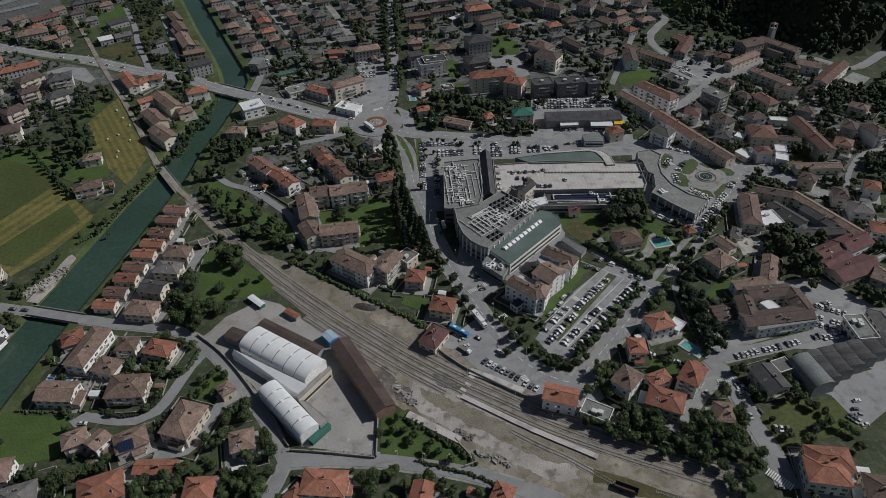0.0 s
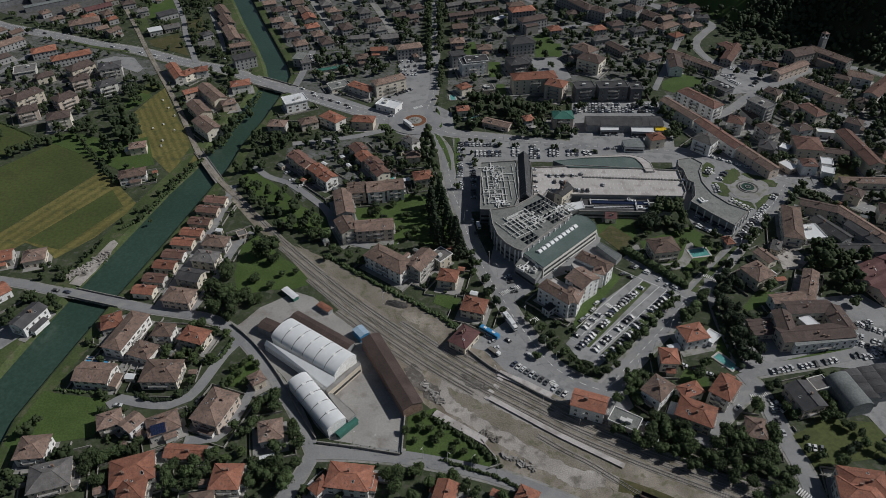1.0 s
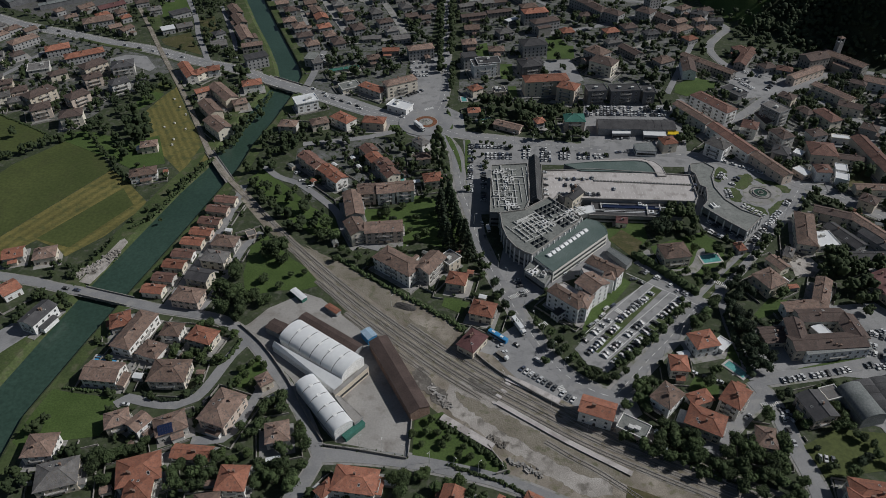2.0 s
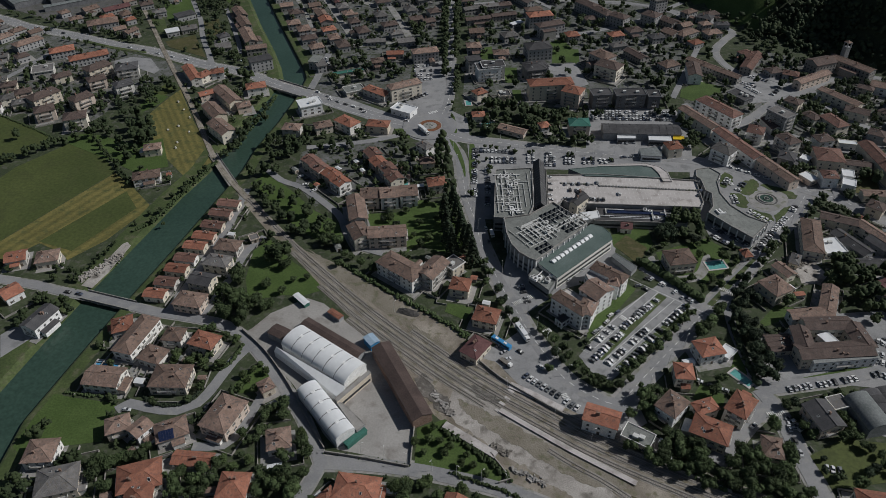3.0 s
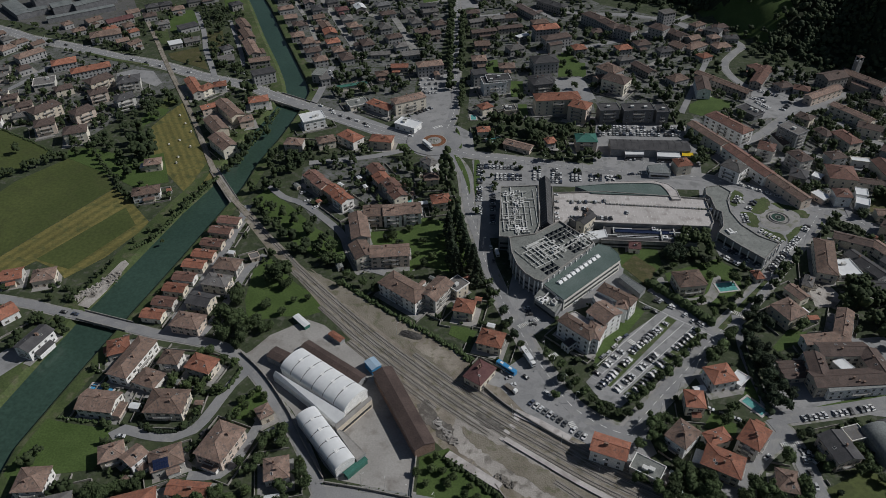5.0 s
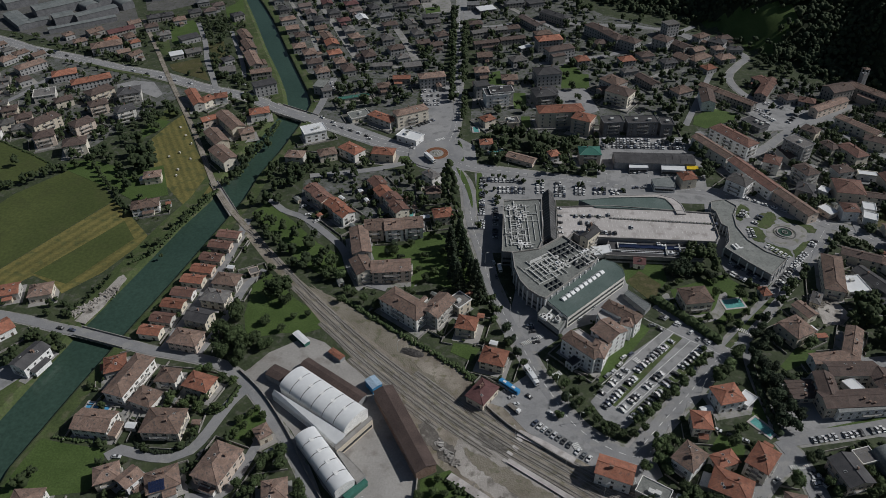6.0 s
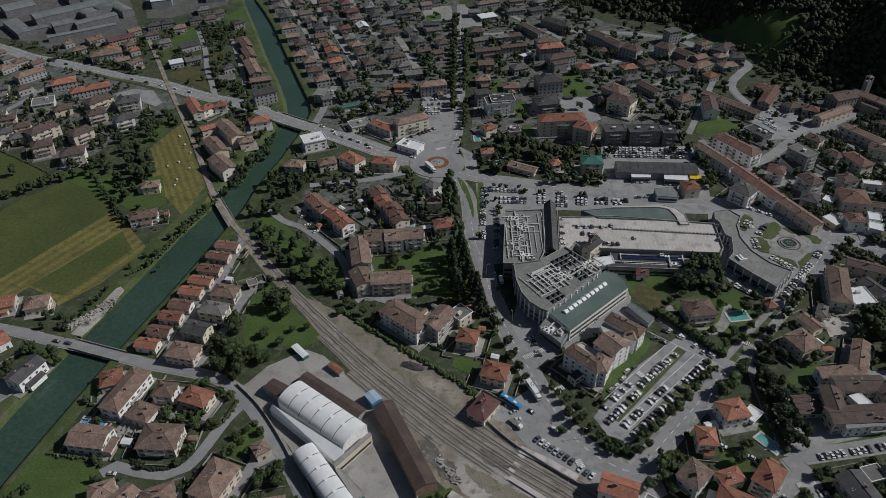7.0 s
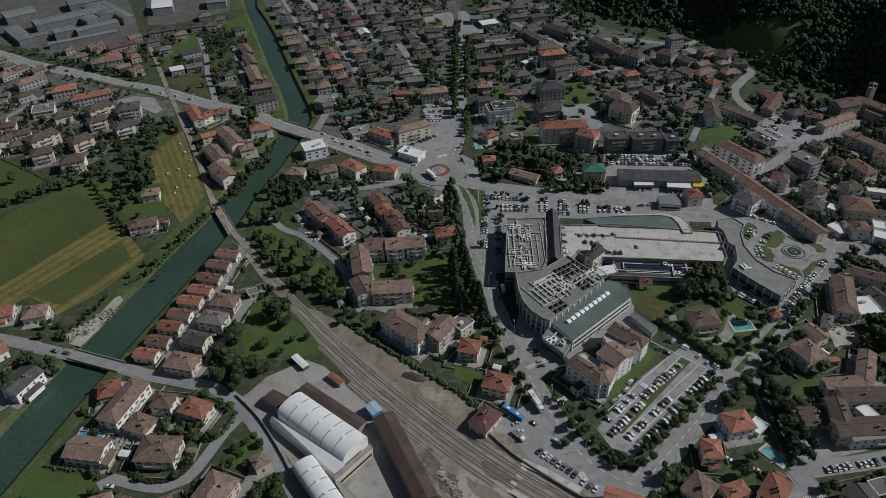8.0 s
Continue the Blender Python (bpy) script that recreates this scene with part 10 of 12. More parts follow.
tree(-110.4, 240.1, 4.8, "l")
tree(-104.2, 238.6, 4.8, "l")
tree(-115.0, 236.2, 4.8, "l")
tree(-111.2, 232.8, 4.8, "l")
tree(-108.7, 244.4, 3.8, "l")
tree(-107.0, 227.7, 4.8, "l")
tree(-114.4, 229.1, 4.8, "l")
tree(-89.3, 218.6, 7.6, "o")
tree(-84.6, 215.5, 7.6, "o")
tree(-81.0, 211.3, 6.6, "o")
tree(-89.1, 212.0, 7.6, "o")
tree(-91.0, 208.7, 7.6, "o")
tree(-96.9, 210.5, 6.6, "o")
tree(-95.4, 215.4, 6.6, "o")
tree(-87.6, 222.5, 6.6, "o")
tree(-75.5, 197.5, 6.6, "o")
tree(-79.9, 194.3, 6.6, "o")
tree(-83.8, 189.3, 7.6, "o")
tree(-97.5, 202.5, 6.6, "o")
tree(-100.2, 197.7, 6.6, "o")
tree(-105.1, 201.0, 5.7, "o")
tree(-76.1, 188.6, 6.6, "o")
tree(-79.7, 182.3, 7.6, "o")
tree(-86.4, 179.2, 7.6, "o")
tree(-94.1, 180.2, 7.6, "o")
tree(-73.4, 181.6, 6.6, "o")
tree(-82.6, 173.9, 7.6, "o")
tree(-75.7, 175.6, 7.6, "o")
tree(-90.0, 173.9, 6.6, "o")
tree(-112.4, 175.1, 7.6, "o")
tree(-117.8, 180.3, 7.6, "o")
tree(-119.7, 174.7, 7.6, "o")
tree(-126.3, 178.9, 6.6, "o")
tree(-113.0, 184.2, 5.7, "o")
tree(-129.7, 174.5, 6.6, "o")
tree(-116.7, 169.4, 7.6, "o")
tree(-125.1, 169.0, 7.6, "o")
tree(-170.3, 182.5, 9.5, "o")
tree(-176.0, 183.7, 9.5, "o")
tree(-164.7, 181.4, 9.5, "o")
tree(-181.8, 184.2, 7.6, "o")
tree(-159.5, 180.6, 8.5, "o")
tree(-156.0, 184.0, 7.6, "o")
tree(-151.6, 185.7, 7.6, "o")
tree(-155.5, 177.0, 7.6, "o")
tree(-164.4, 174.7, 8.5, "o")
tree(-157.5, 170.0, 7.6, "o")
tree(-185.7, 182.1, 8.5, "o")
tree(-200.8, 196.3, 8.5, "o")
tree(-199.7, 201.5, 7.6, "o")
tree(-191.3, 190.7, 8.5, "o")
tree(-199.4, 190.7, 7.6, "o")
tree(-192.6, 185.1, 7.6, "o")
tree(-149.8, 181.5, 7.6, "o")
tree(-147.6, 191.2, 5.7, "o")
tree(-198.8, 172.9, 8.5, "o")
tree(-191.7, 169.2, 8.5, "o")
tree(-196.9, 164.9, 8.5, "o")
tree(-146.8, 186.4, 6.6, "o")
tree(-151.6, 176.1, 6.6, "o")
tree(-158.8, 167.2, 7.6, "o")
tree(-183.0, 180.5, 5.7, "l")
tree(-187.1, 176.0, 5.7, "l")
tree(-139.7, 194.6, 5.7, "l")
tree(-126.9, 195.2, 5.7, "l")
tree(-105.1, 183.2, 5.7, "l")
tree(-98.5, 186.4, 5.7, "l")
tree(-110.1, 187.2, 5.7, "l")
tree(-86.6, 200.4, 5.7, "l")
tree(-77.9, 202.4, 5.7, "l")
tree(-73.3, 192.4, 4.8, "l")
tree(-32.1, 176.6, 7.6, "l")
tree(-27.5, 178.5, 6.6, "l")
tree(-37.1, 177.7, 7.6, "l")
tree(-20.2, 178.1, 6.6, "l")
tree(-18.0, 180.7, 5.7, "l")
tree(-8.0, 175.5, 6.6, "l")
tree(-3.2, 177.1, 6.6, "l")
tree(-46.3, 173.8, 5.7, "l")
tree(-25.8, 200.9, 4.8, "l")
tree(-19.6, 202.7, 4.8, "l")
tree(-14.3, 201.5, 4.8, "l")
tree(-21.6, 195.5, 3.8, "l")
tree(-11.5, 195.6, 4.8, "l")
tree(-3.7, 190.2, 4.8, "l")
tree(1.3, 189.1, 4.8, "l")
tree(-9.1, 198.7, 4.8, "l")
tree(6.3, 185.1, 4.8, "l")
tree(-17.4, 209.0, 4.8, "l")
tree(-1.4, 195.1, 3.8, "l")
tree(-67.0, 182.0, 7.6, "o")
tree(-73.3, 190.9, 7.6, "o")
tree(-76.8, 197.1, 7.6, "o")
tree(-81.8, 203.9, 6.6, "o")
tree(-70.9, 176.2, 8.5, "o")
tree(-81.2, 179.4, 8.5, "o")
tree(-85.0, 174.1, 8.5, "o")
tree(-76.1, 171.0, 8.5, "o")
tree(-90.8, 177.8, 6.6, "o")
tree(-101.5, 172.4, 7.6, "o")
tree(-114.3, 175.7, 7.6, "o")
tree(-120.1, 170.6, 7.6, "o")
tree(-128.5, 174.9, 7.6, "o")
tree(-91.9, 172.0, 7.6, "o")
tree(-27.3, 174.8, 7.6, "o")
tree(-20.1, 176.2, 6.6, "o")
tree(-12.8, 173.2, 6.6, "o")
tree(-28.3, 169.4, 7.6, "o")
tree(1.7, 171.2, 6.6, "o")
tree(-3.2, 167.4, 6.6, "o")
tree(6.4, 169.2, 5.7, "o")
tree(18.3, 167.6, 5.7, "o")
tree(45.0, 169.7, 5.7, "o")
tree(39.9, 167.8, 5.7, "o")
tree(-19.9, 166.7, 6.6, "o")
tree(-183.4, 180.9, 8.5, "o")
tree(-175.4, 179.2, 8.5, "o")
tree(-168.6, 180.3, 8.5, "o")
tree(-178.6, 175.3, 8.5, "o")
tree(-163.0, 177.7, 7.6, "o")
tree(-167.8, 172.2, 8.5, "o")
tree(-175.3, 184.8, 8.5, "o")
tree(-239.6, 421.0, 5.7, "o")
tree(-227.3, 415.2, 4.8, "o")
tree(-214.4, 407.8, 5.7, "o")
tree(-200.3, 401.5, 5.7, "o")
tree(-213.7, 369.2, 4.8, "o")
tree(-207.0, 371.8, 5.7, "o")
tree(-208.4, 360.3, 4.8, "o")
tree(-199.9, 394.8, 5.7, "o")
tree(-205.7, 388.7, 4.8, "o")
tree(-218.6, 357.6, 3.8, "o")
tree(-200.5, 358.4, 3.8, "o")
tree(-196.8, 408.6, 5.7, "o")
tree(-195.2, 415.8, 5.7, "o")
tree(-193.5, 423.1, 5.7, "o")
tree(-217.5, 357.5, 3.2, "p")
tree(-102.4, 555.5, 5.2, "p")
tree(-257.2, 469.9, 15.6, "b")
tree(-254.8, 480.1, 14.3, "b")
tree(-257.3, 458.6, 14.3, "b")
tree(-249.3, 454.8, 14.3, "b")
tree(-246.9, 464.6, 13.0, "b")
tree(-269.9, 477.9, 11.7, "b")
tree(-270.4, 495.8, 11.7, "b")
tree(-272.3, 524.5, 11.7, "b")
tree(-264.8, 516.5, 10.4, "b")
tree(-270.6, 537.8, 9.1, "b")
tree(-281.7, 535.8, 10.4, "b")
tree(-264.1, 546.9, 10.4, "b")
tree(-258.2, 543.5, 9.1, "b")
tree(-273.6, 558.8, 9.1, "b")
tree(-288.2, 558.2, 9.1, "b")
tree_row(-343.9, 424.5, -322.2, 443.3, 9, 9.0, "o")
tree_row(-328.0, 441.7, -312.9, 454.4, 6, 8.0, "o")
tree_row(-292.6, 461.5, -254.7, 420.1, 8, 6.0, "o")
tree_row(-312.1, 452.8, -295.3, 463.5, 5, 8.0, "k")
tree_row(-257.5, 420.0, -237.0, 399.6, 5, 6.0, "o")
tree(-350.5, 460.0, 9.1, "o")
tree(-295.1, 473.8, 10.4, "o")
tree(-293.1, 484.1, 9.1, "o")
tree(-281.4, 467.2, 9.1, "o")
tree(-295.6, 465.2, 10.4, "o")
tree(-261.9, 442.2, 10.4, "o")
tree(-253.1, 430.9, 10.4, "o")
tree(-252.3, 443.9, 9.1, "o")
tree(-269.7, 455.2, 9.1, "o")
tree(-305.3, 506.7, 9.1, "o")
tree(-322.2, 474.1, 9.1, "o")
tree(-312.2, 471.9, 9.1, "o")
tree(-283.2, 498.2, 9.1, "o")
tree(-291.3, 512.0, 9.1, "o")
tree(-391.0, 554.1, 9.1, "o")
tree(-417.7, 575.5, 9.1, "o")
tree(-378.7, 554.6, 9.1, "o")
tree(-331.2, 521.7, 7.8, "o")
tree(-352.4, 525.8, 7.8, "o")
tree(-336.0, 502.1, 7.8, "o")
tree(-385.2, 498.6, 9.1, "o")
tree(-199.7, 560.7, 14.3, "o")
tree(-207.3, 569.2, 11.7, "o")
tree(-199.2, 530.6, 9.1, "o")
tree(-190.1, 506.7, 9.1, "o")
tree(-181.6, 526.3, 9.1, "o")
tree(-177.3, 477.5, 11.7, "o")
tree(-178.1, 464.7, 11.7, "o")
tree(-179.9, 455.0, 9.1, "o")
tree(-174.1, 489.2, 9.1, "o")
tree(-173.8, 513.6, 7.8, "o")
tree(-181.8, 447.0, 9.1, "o")
tree(-184.2, 440.3, 7.8, "o")
tree(-240.5, 540.6, 7.8, "o")
tree(-229.1, 512.8, 6.5, "o")
tree(-169.1, 495.3, 7.8, "o")
tree(-218.1, 553.5, 6.5, "o")
tree(-154.9, 448.1, 9.1, "o")
tree(-148.0, 436.8, 9.1, "o")
tree(-149.0, 457.7, 7.8, "o")
tree(-142.0, 421.0, 10.4, "o")
tree(-155.4, 458.8, 10.4, "o")
tree(-141.4, 452.7, 9.1, "o")
tree(-142.8, 440.9, 9.1, "o")
tree_row(-232.9, 300.3, -223.5, 338.7, 9, 4.0, "o")
tree_row(-236.1, 301.9, -230.8, 312.1, 4, 5.0, "o")
tree(-229.7, 283.4, 8.5, "o")
tree(-232.3, 278.7, 8.5, "o")
tree(-240.8, 285.7, 7.6, "o")
tree(-244.4, 283.2, 7.6, "o")
tree(-223.9, 277.5, 7.6, "o")
tree(-246.5, 272.0, 7.6, "o")
tree(-246.3, 265.5, 7.6, "o")
tree(-269.5, 304.7, 5.7, "o")
tree(-255.4, 300.5, 5.7, "o")
tree(-245.1, 303.4, 5.7, "o")
tree(-248.4, 316.6, 4.8, "o")
tree(-247.1, 310.9, 5.7, "o")
tree(-239.2, 311.9, 4.8, "o")
tree(-135.6, 257.1, 6.6, "o")
tree(-130.9, 261.4, 6.6, "o")
tree(-127.6, 265.6, 6.6, "o")
tree(-143.8, 245.5, 5.7, "o")
tree(-140.2, 267.1, 6.6, "o")
tree(-144.4, 265.4, 5.7, "o")
tree(-158.1, 252.5, 5.7, "o")
tree(-145.4, 224.4, 3.8, "o")
tree(-153.9, 217.1, 3.8, "o")
tree(-133.9, 228.1, 4.8, "o")
tree(-132.5, 277.6, 7.6, "o")
tree(-137.2, 267.2, 6.6, "o")
tree_row(-23.6, 501.3, -21.5, 534.2, 3, 3.8, "o")
tree_row(-41.6, 792.9, -31.9, 576.1, 46, 9.5, "o")
tree_row(-28.6, 750.0, -23.2, 612.0, 34, 9.0, "o")
tree_row(-21.5, 590.0, -20.8, 545.0, 9, 7.0, "o")
tree(-121.5, 570.9, 13.0, "b")
tree(-112.3, 575.2, 14.3, "b")
tree(-114.4, 556.6, 11.7, "b")
tree(-104.0, 567.8, 11.7, "b")
tree(-127.6, 591.0, 10.4, "b")
tree(-101.8, 586.2, 10.4, "b")
tree(-125.2, 563.1, 10.4, "b")
tree(-85.9, 577.3, 9.1, "b")
tree(-77.1, 587.2, 10.4, "b")
tree(-69.3, 583.5, 9.1, "b")
tree(-83.0, 594.4, 9.1, "b")
tree(-94.9, 571.4, 9.1, "b")
tree(-111.4, 617.2, 9.1, "b")
tree(-63.5, 660.5, 11.7, "b")
tree(-59.2, 640.8, 11.7, "b")
tree(-59.4, 676.3, 10.4, "b")
tree(-52.0, 649.4, 10.4, "b")
tree(-68.2, 683.1, 10.4, "b")
tree(-45.9, 638.5, 9.1, "b")
tree(6.9, 519.9, 13.0, "k")
tree(15.8, 515.6, 13.0, "k")
tree(24.6, 514.5, 14.3, "k")
tree(33.3, 510.2, 14.3, "k")
tree(42.0, 507.9, 14.3, "k")
tree(48.3, 503.2, 13.0, "k")
tree(11.4, 503.1, 11.7, "k")
tree(20.1, 499.0, 11.7, "k")
tree(35.1, 495.2, 11.7, "k")
tree(4.8, 508.8, 10.4, "k")
tree(58.8, 496.2, 11.7, "k")
tree(64.3, 511.3, 10.4, "k")
tree(55.7, 480.3, 10.4, "k")
tree(61.4, 472.3, 10.4, "k")
tree(36.3, 468.4, 9.1, "k")
tree(44.6, 468.8, 9.1, "k")
tree(28.0, 468.1, 9.1, "k")
tree(19.7, 469.4, 9.1, "k")
tree(-1.2, 473.7, 10.4, "k")
tree(-5.7, 487.6, 9.1, "k")
tree(-9.8, 478.9, 9.1, "k")
tree(7.2, 479.6, 9.1, "k")
tree(90.1, 507.9, 10.4, "k")
tree(75.9, 472.9, 10.4, "k")
tree(69.3, 468.5, 10.4, "k")
tree(81.9, 470.4, 9.1, "k")
tree(52.9, 469.2, 9.1, "k")
tree(-4.1, 516.0, 7.8, "k")
tree(6.8, 559.4, 9.1, "o")
tree(23.6, 572.3, 7.8, "o")
tree(28.1, 561.9, 7.8, "o")
tree(1.4, 623.3, 7.8, "o")
tree(6.4, 646.9, 9.1, "o")
tree(27.4, 647.7, 9.1, "o")
tree(31.9, 618.4, 7.8, "o")
tree(64.7, 617.9, 9.1, "o")
tree(68.1, 630.2, 9.1, "o")
tree(71.4, 606.3, 9.1, "o")
tree(84.5, 643.4, 9.1, "o")
tree(93.4, 629.4, 10.4, "o")
tree(100.8, 650.5, 9.1, "o")
tree(75.1, 656.0, 9.1, "o")
tree(68.1, 669.1, 9.1, "o")
tree(57.1, 573.7, 7.8, "o")
tree(89.3, 585.9, 7.8, "o")
tree(74.8, 585.3, 7.8, "o")
tree(128.7, 664.7, 9.1, "o")
tree(128.6, 626.4, 9.1, "o")
tree(142.6, 652.0, 9.1, "o")
tree(137.1, 632.9, 9.1, "o")
tree(142.8, 620.9, 9.1, "o")
tree(145.9, 609.2, 9.1, "o")
tree(127.3, 584.1, 10.4, "o")
tree(124.4, 596.8, 9.1, "o")
tree(132.8, 573.5, 10.4, "o")
tree(141.7, 584.7, 10.4, "o")
tree(143.7, 568.6, 10.4, "o")
tree(147.5, 563.5, 10.4, "o")
tree(149.3, 548.3, 10.4, "o")
tree(151.7, 574.2, 10.4, "o")
tree(152.4, 633.4, 9.1, "o")
tree(158.2, 652.6, 9.1, "o")
tree(148.3, 672.1, 9.1, "o")
tree(109.0, 677.5, 9.1, "o")
tree(104.8, 689.4, 10.4, "o")
tree(140.6, 692.6, 9.1, "o")
tree(149.4, 714.7, 9.1, "o")
tree(159.0, 688.2, 7.8, "o")
tree(157.3, 565.5, 9.1, "o")
tree(148.9, 533.6, 10.4, "o")
tree(149.7, 514.9, 10.4, "o")
tree(153.1, 500.2, 11.7, "o")
tree(155.6, 491.7, 11.7, "o")
tree(157.6, 480.5, 10.4, "o")
tree(157.0, 468.3, 10.4, "o")
tree(140.3, 465.0, 9.1, "o")
tree(150.9, 468.1, 10.4, "o")
tree(139.2, 515.9, 9.1, "o")
tree(179.7, 618.1, 7.8, "o")
tree(179.6, 642.5, 7.8, "o")
tree(184.7, 630.3, 7.8, "o")
tree(184.1, 569.8, 6.5, "o")
tree(193.6, 580.8, 6.5, "o")
tree(204.6, 569.0, 7.8, "o")
tree(201.0, 537.2, 9.1, "o")
tree(209.9, 537.6, 9.1, "o")
tree(208.0, 514.3, 9.1, "o")
tree(216.4, 520.6, 7.8, "o")
tree(250.6, 569.3, 9.1, "o")
tree(263.3, 580.3, 9.1, "o")
tree(265.6, 602.4, 9.1, "o")
tree(259.4, 613.6, 9.1, "o")
tree(251.2, 619.1, 9.1, "o")
tree(234.0, 591.6, 7.8, "o")
tree(231.8, 575.3, 7.8, "o")
tree(273.5, 582.3, 7.8, "o")
tree(260.4, 530.2, 9.1, "o")
tree(251.4, 516.1, 9.1, "o")
tree(245.6, 511.4, 9.1, "o")
tree(238.4, 502.3, 9.1, "o")
tree(255.4, 503.0, 9.1, "o")
tree(256.6, 494.5, 9.1, "o")
tree(262.9, 518.0, 7.8, "o")
tree(208.0, 484.0, 9.1, "o")
tree(202.7, 479.7, 9.1, "o")
tree(227.1, 467.4, 10.4, "o")
tree(225.5, 475.3, 10.4, "o")
tree(220.5, 484.6, 9.1, "o")
tree(259.0, 478.1, 9.1, "o")
tree(282.7, 487.3, 9.1, "o")
tree(308.2, 541.7, 9.1, "o")
tree(301.7, 571.3, 9.1, "o")
tree(291.4, 555.6, 9.1, "o")
tree(225.1, 437.3, 10.4, "o")
tree(223.6, 444.5, 10.4, "o")
tree(226.5, 430.3, 10.4, "o")
tree(198.6, 437.4, 9.1, "o")
tree(202.3, 430.4, 9.1, "o")
tree(212.2, 438.0, 9.1, "o")
tree(215.7, 431.0, 9.1, "o")
tree(260.5, 440.1, 9.1, "o")
tree(264.6, 432.0, 10.4, "o")
tree(269.4, 425.3, 10.4, "o")
tree(275.1, 448.0, 9.1, "o")
tree(177.2, 443.7, 9.1, "o")
tree(170.2, 447.1, 9.1, "o")
tree_row(190.6, 441.4, 222.8, 417.0, 9, 6.0, "o")
tree_row(164.1, 448.5, 187.7, 437.1, 6, 5.0, "o")
tree(-261.7, 655.0, 10.4, "o")
tree(-260.5, 669.0, 10.4, "o")
tree(-251.6, 657.3, 9.1, "o")
tree(-255.6, 643.7, 9.1, "o")
tree(-274.1, 684.8, 9.1, "o")
tree(-270.2, 699.8, 9.1, "o")
tree(-242.9, 637.5, 9.1, "o")
tree(-286.5, 714.6, 9.1, "o")
tree(-276.2, 622.4, 5.2, "o")
tree(-337.4, 699.4, 7.8, "o")
tree(-323.4, 677.7, 7.8, "o")
tree(-331.4, 715.0, 7.8, "o")
tree(-331.2, 731.0, 7.8, "o")
tree(-265.1, 629.2, 5.2, "o")
tree(-255.8, 680.2, 7.8, "o")
tree(-225.7, 614.5, 7.8, "o")
tree(-255.0, 632.4, 7.8, "o")
tree(-359.0, 724.1, 6.5, "o")
tree(-402.5, 643.7, 5.2, "o")
tree(-395.8, 641.3, 5.2, "o")
tree(-385.8, 637.7, 5.2, "o")
tree(-375.8, 634.1, 5.2, "o")
tree(-365.4, 629.3, 5.2, "o")
tree(-355.2, 624.5, 5.2, "o")
tree(-337.1, 613.8, 5.2, "o")
tree(-328.2, 611.7, 5.2, "o")
tree(-425.3, 674.0, 7.8, "o")
tree(-426.7, 659.7, 7.8, "o")
tree(-434.4, 652.4, 7.8, "o")
tree(-365.2, 655.0, 7.8, "o")
tree(-337.6, 642.4, 7.8, "o")
tree(-327.0, 629.7, 7.8, "o")
tree(-379.3, 661.4, 7.8, "o")
tree(-401.6, 660.6, 7.8, "o")
tree(-435.3, 688.4, 7.8, "o")
tree(-471.5, 685.1, 9.1, "o")
tree(-461.9, 700.6, 9.1, "o")
tree(-138.6, 459.5, 10.4, "o")
tree(-132.7, 451.8, 10.4, "o")
tree(-137.2, 443.7, 10.4, "o")
tree(-130.6, 461.2, 9.1, "o")
tree(-131.1, 473.7, 9.1, "o")
tree(-108.9, 458.1, 9.1, "o")
tree(-117.8, 471.4, 7.8, "o")
tree(-89.9, 471.2, 9.1, "o")
tree(-80.9, 467.5, 9.1, "o")
tree(-68.8, 472.1, 9.1, "o")
tree(-62.7, 475.2, 10.4, "o")
tree(-57.6, 467.1, 10.4, "o")
tree(-96.7, 459.9, 7.8, "o")
tree(-80.4, 433.5, 7.8, "o")
tree(-85.5, 440.8, 7.8, "o")
tree(-87.6, 427.1, 6.5, "o")
tree(-93.3, 437.9, 6.5, "o")
tree(-53.7, 448.6, 9.1, "o")
tree(-46.9, 441.3, 9.1, "o")
tree(-43.8, 427.8, 7.8, "o")
tree(-51.6, 426.2, 9.1, "o")
tree(-45.0, 418.9, 5.7, "o")
tree(-51.8, 408.2, 5.7, "o")
tree(-39.5, 422.7, 5.7, "o")
tree(-35.9, 428.2, 7.8, "o")
tree(-60.6, 435.6, 6.5, "o")
tree(-82.3, 418.1, 4.8, "o")
tree(-76.9, 407.9, 4.8, "o")
tree(-108.2, 452.8, 6.5, "o")
tree(-116.9, 454.8, 6.5, "o")
tree(-120.8, 443.1, 7.8, "o")
tree(-46.0, 454.2, 7.8, "o")
tree(-69.9, 429.1, 5.2, "o")
tree(-94.9, 422.0, 3.8, "o")
tree(-101.0, 435.1, 5.2, "o")
tree(-94.3, 457.0, 5.2, "o")
tree(-224.1, 838.7, 7.8, "o")
tree(-206.9, 805.6, 7.8, "o")
tree(-199.4, 815.0, 7.8, "o")
tree(-167.5, 797.9, 7.8, "o")
tree(-156.8, 772.5, 7.8, "o")
tree(-139.0, 756.6, 7.8, "o")
tree(-127.7, 741.1, 7.8, "o")
tree(-122.1, 703.8, 7.8, "o")
tree(-113.7, 704.1, 7.8, "o")
tree(-106.4, 734.1, 7.8, "o")
tree(-96.2, 772.3, 9.1, "o")
tree(-87.2, 717.7, 9.1, "o")
tree(-80.1, 703.4, 9.1, "o")
tree(-62.8, 696.9, 9.1, "o")
tree(-70.0, 684.7, 7.8, "o")
tree(-62.6, 728.0, 7.8, "o")
tree(-121.2, 757.2, 7.8, "o")
tree(-99.2, 827.2, 7.8, "o")
tree(-83.1, 791.8, 7.8, "o")
tree(-79.4, 818.6, 7.8, "o")
tree(-62.4, 801.2, 7.8, "o")
tree(-137.7, 696.1, 7.8, "o")
tree(-127.1, 682.6, 7.8, "o")
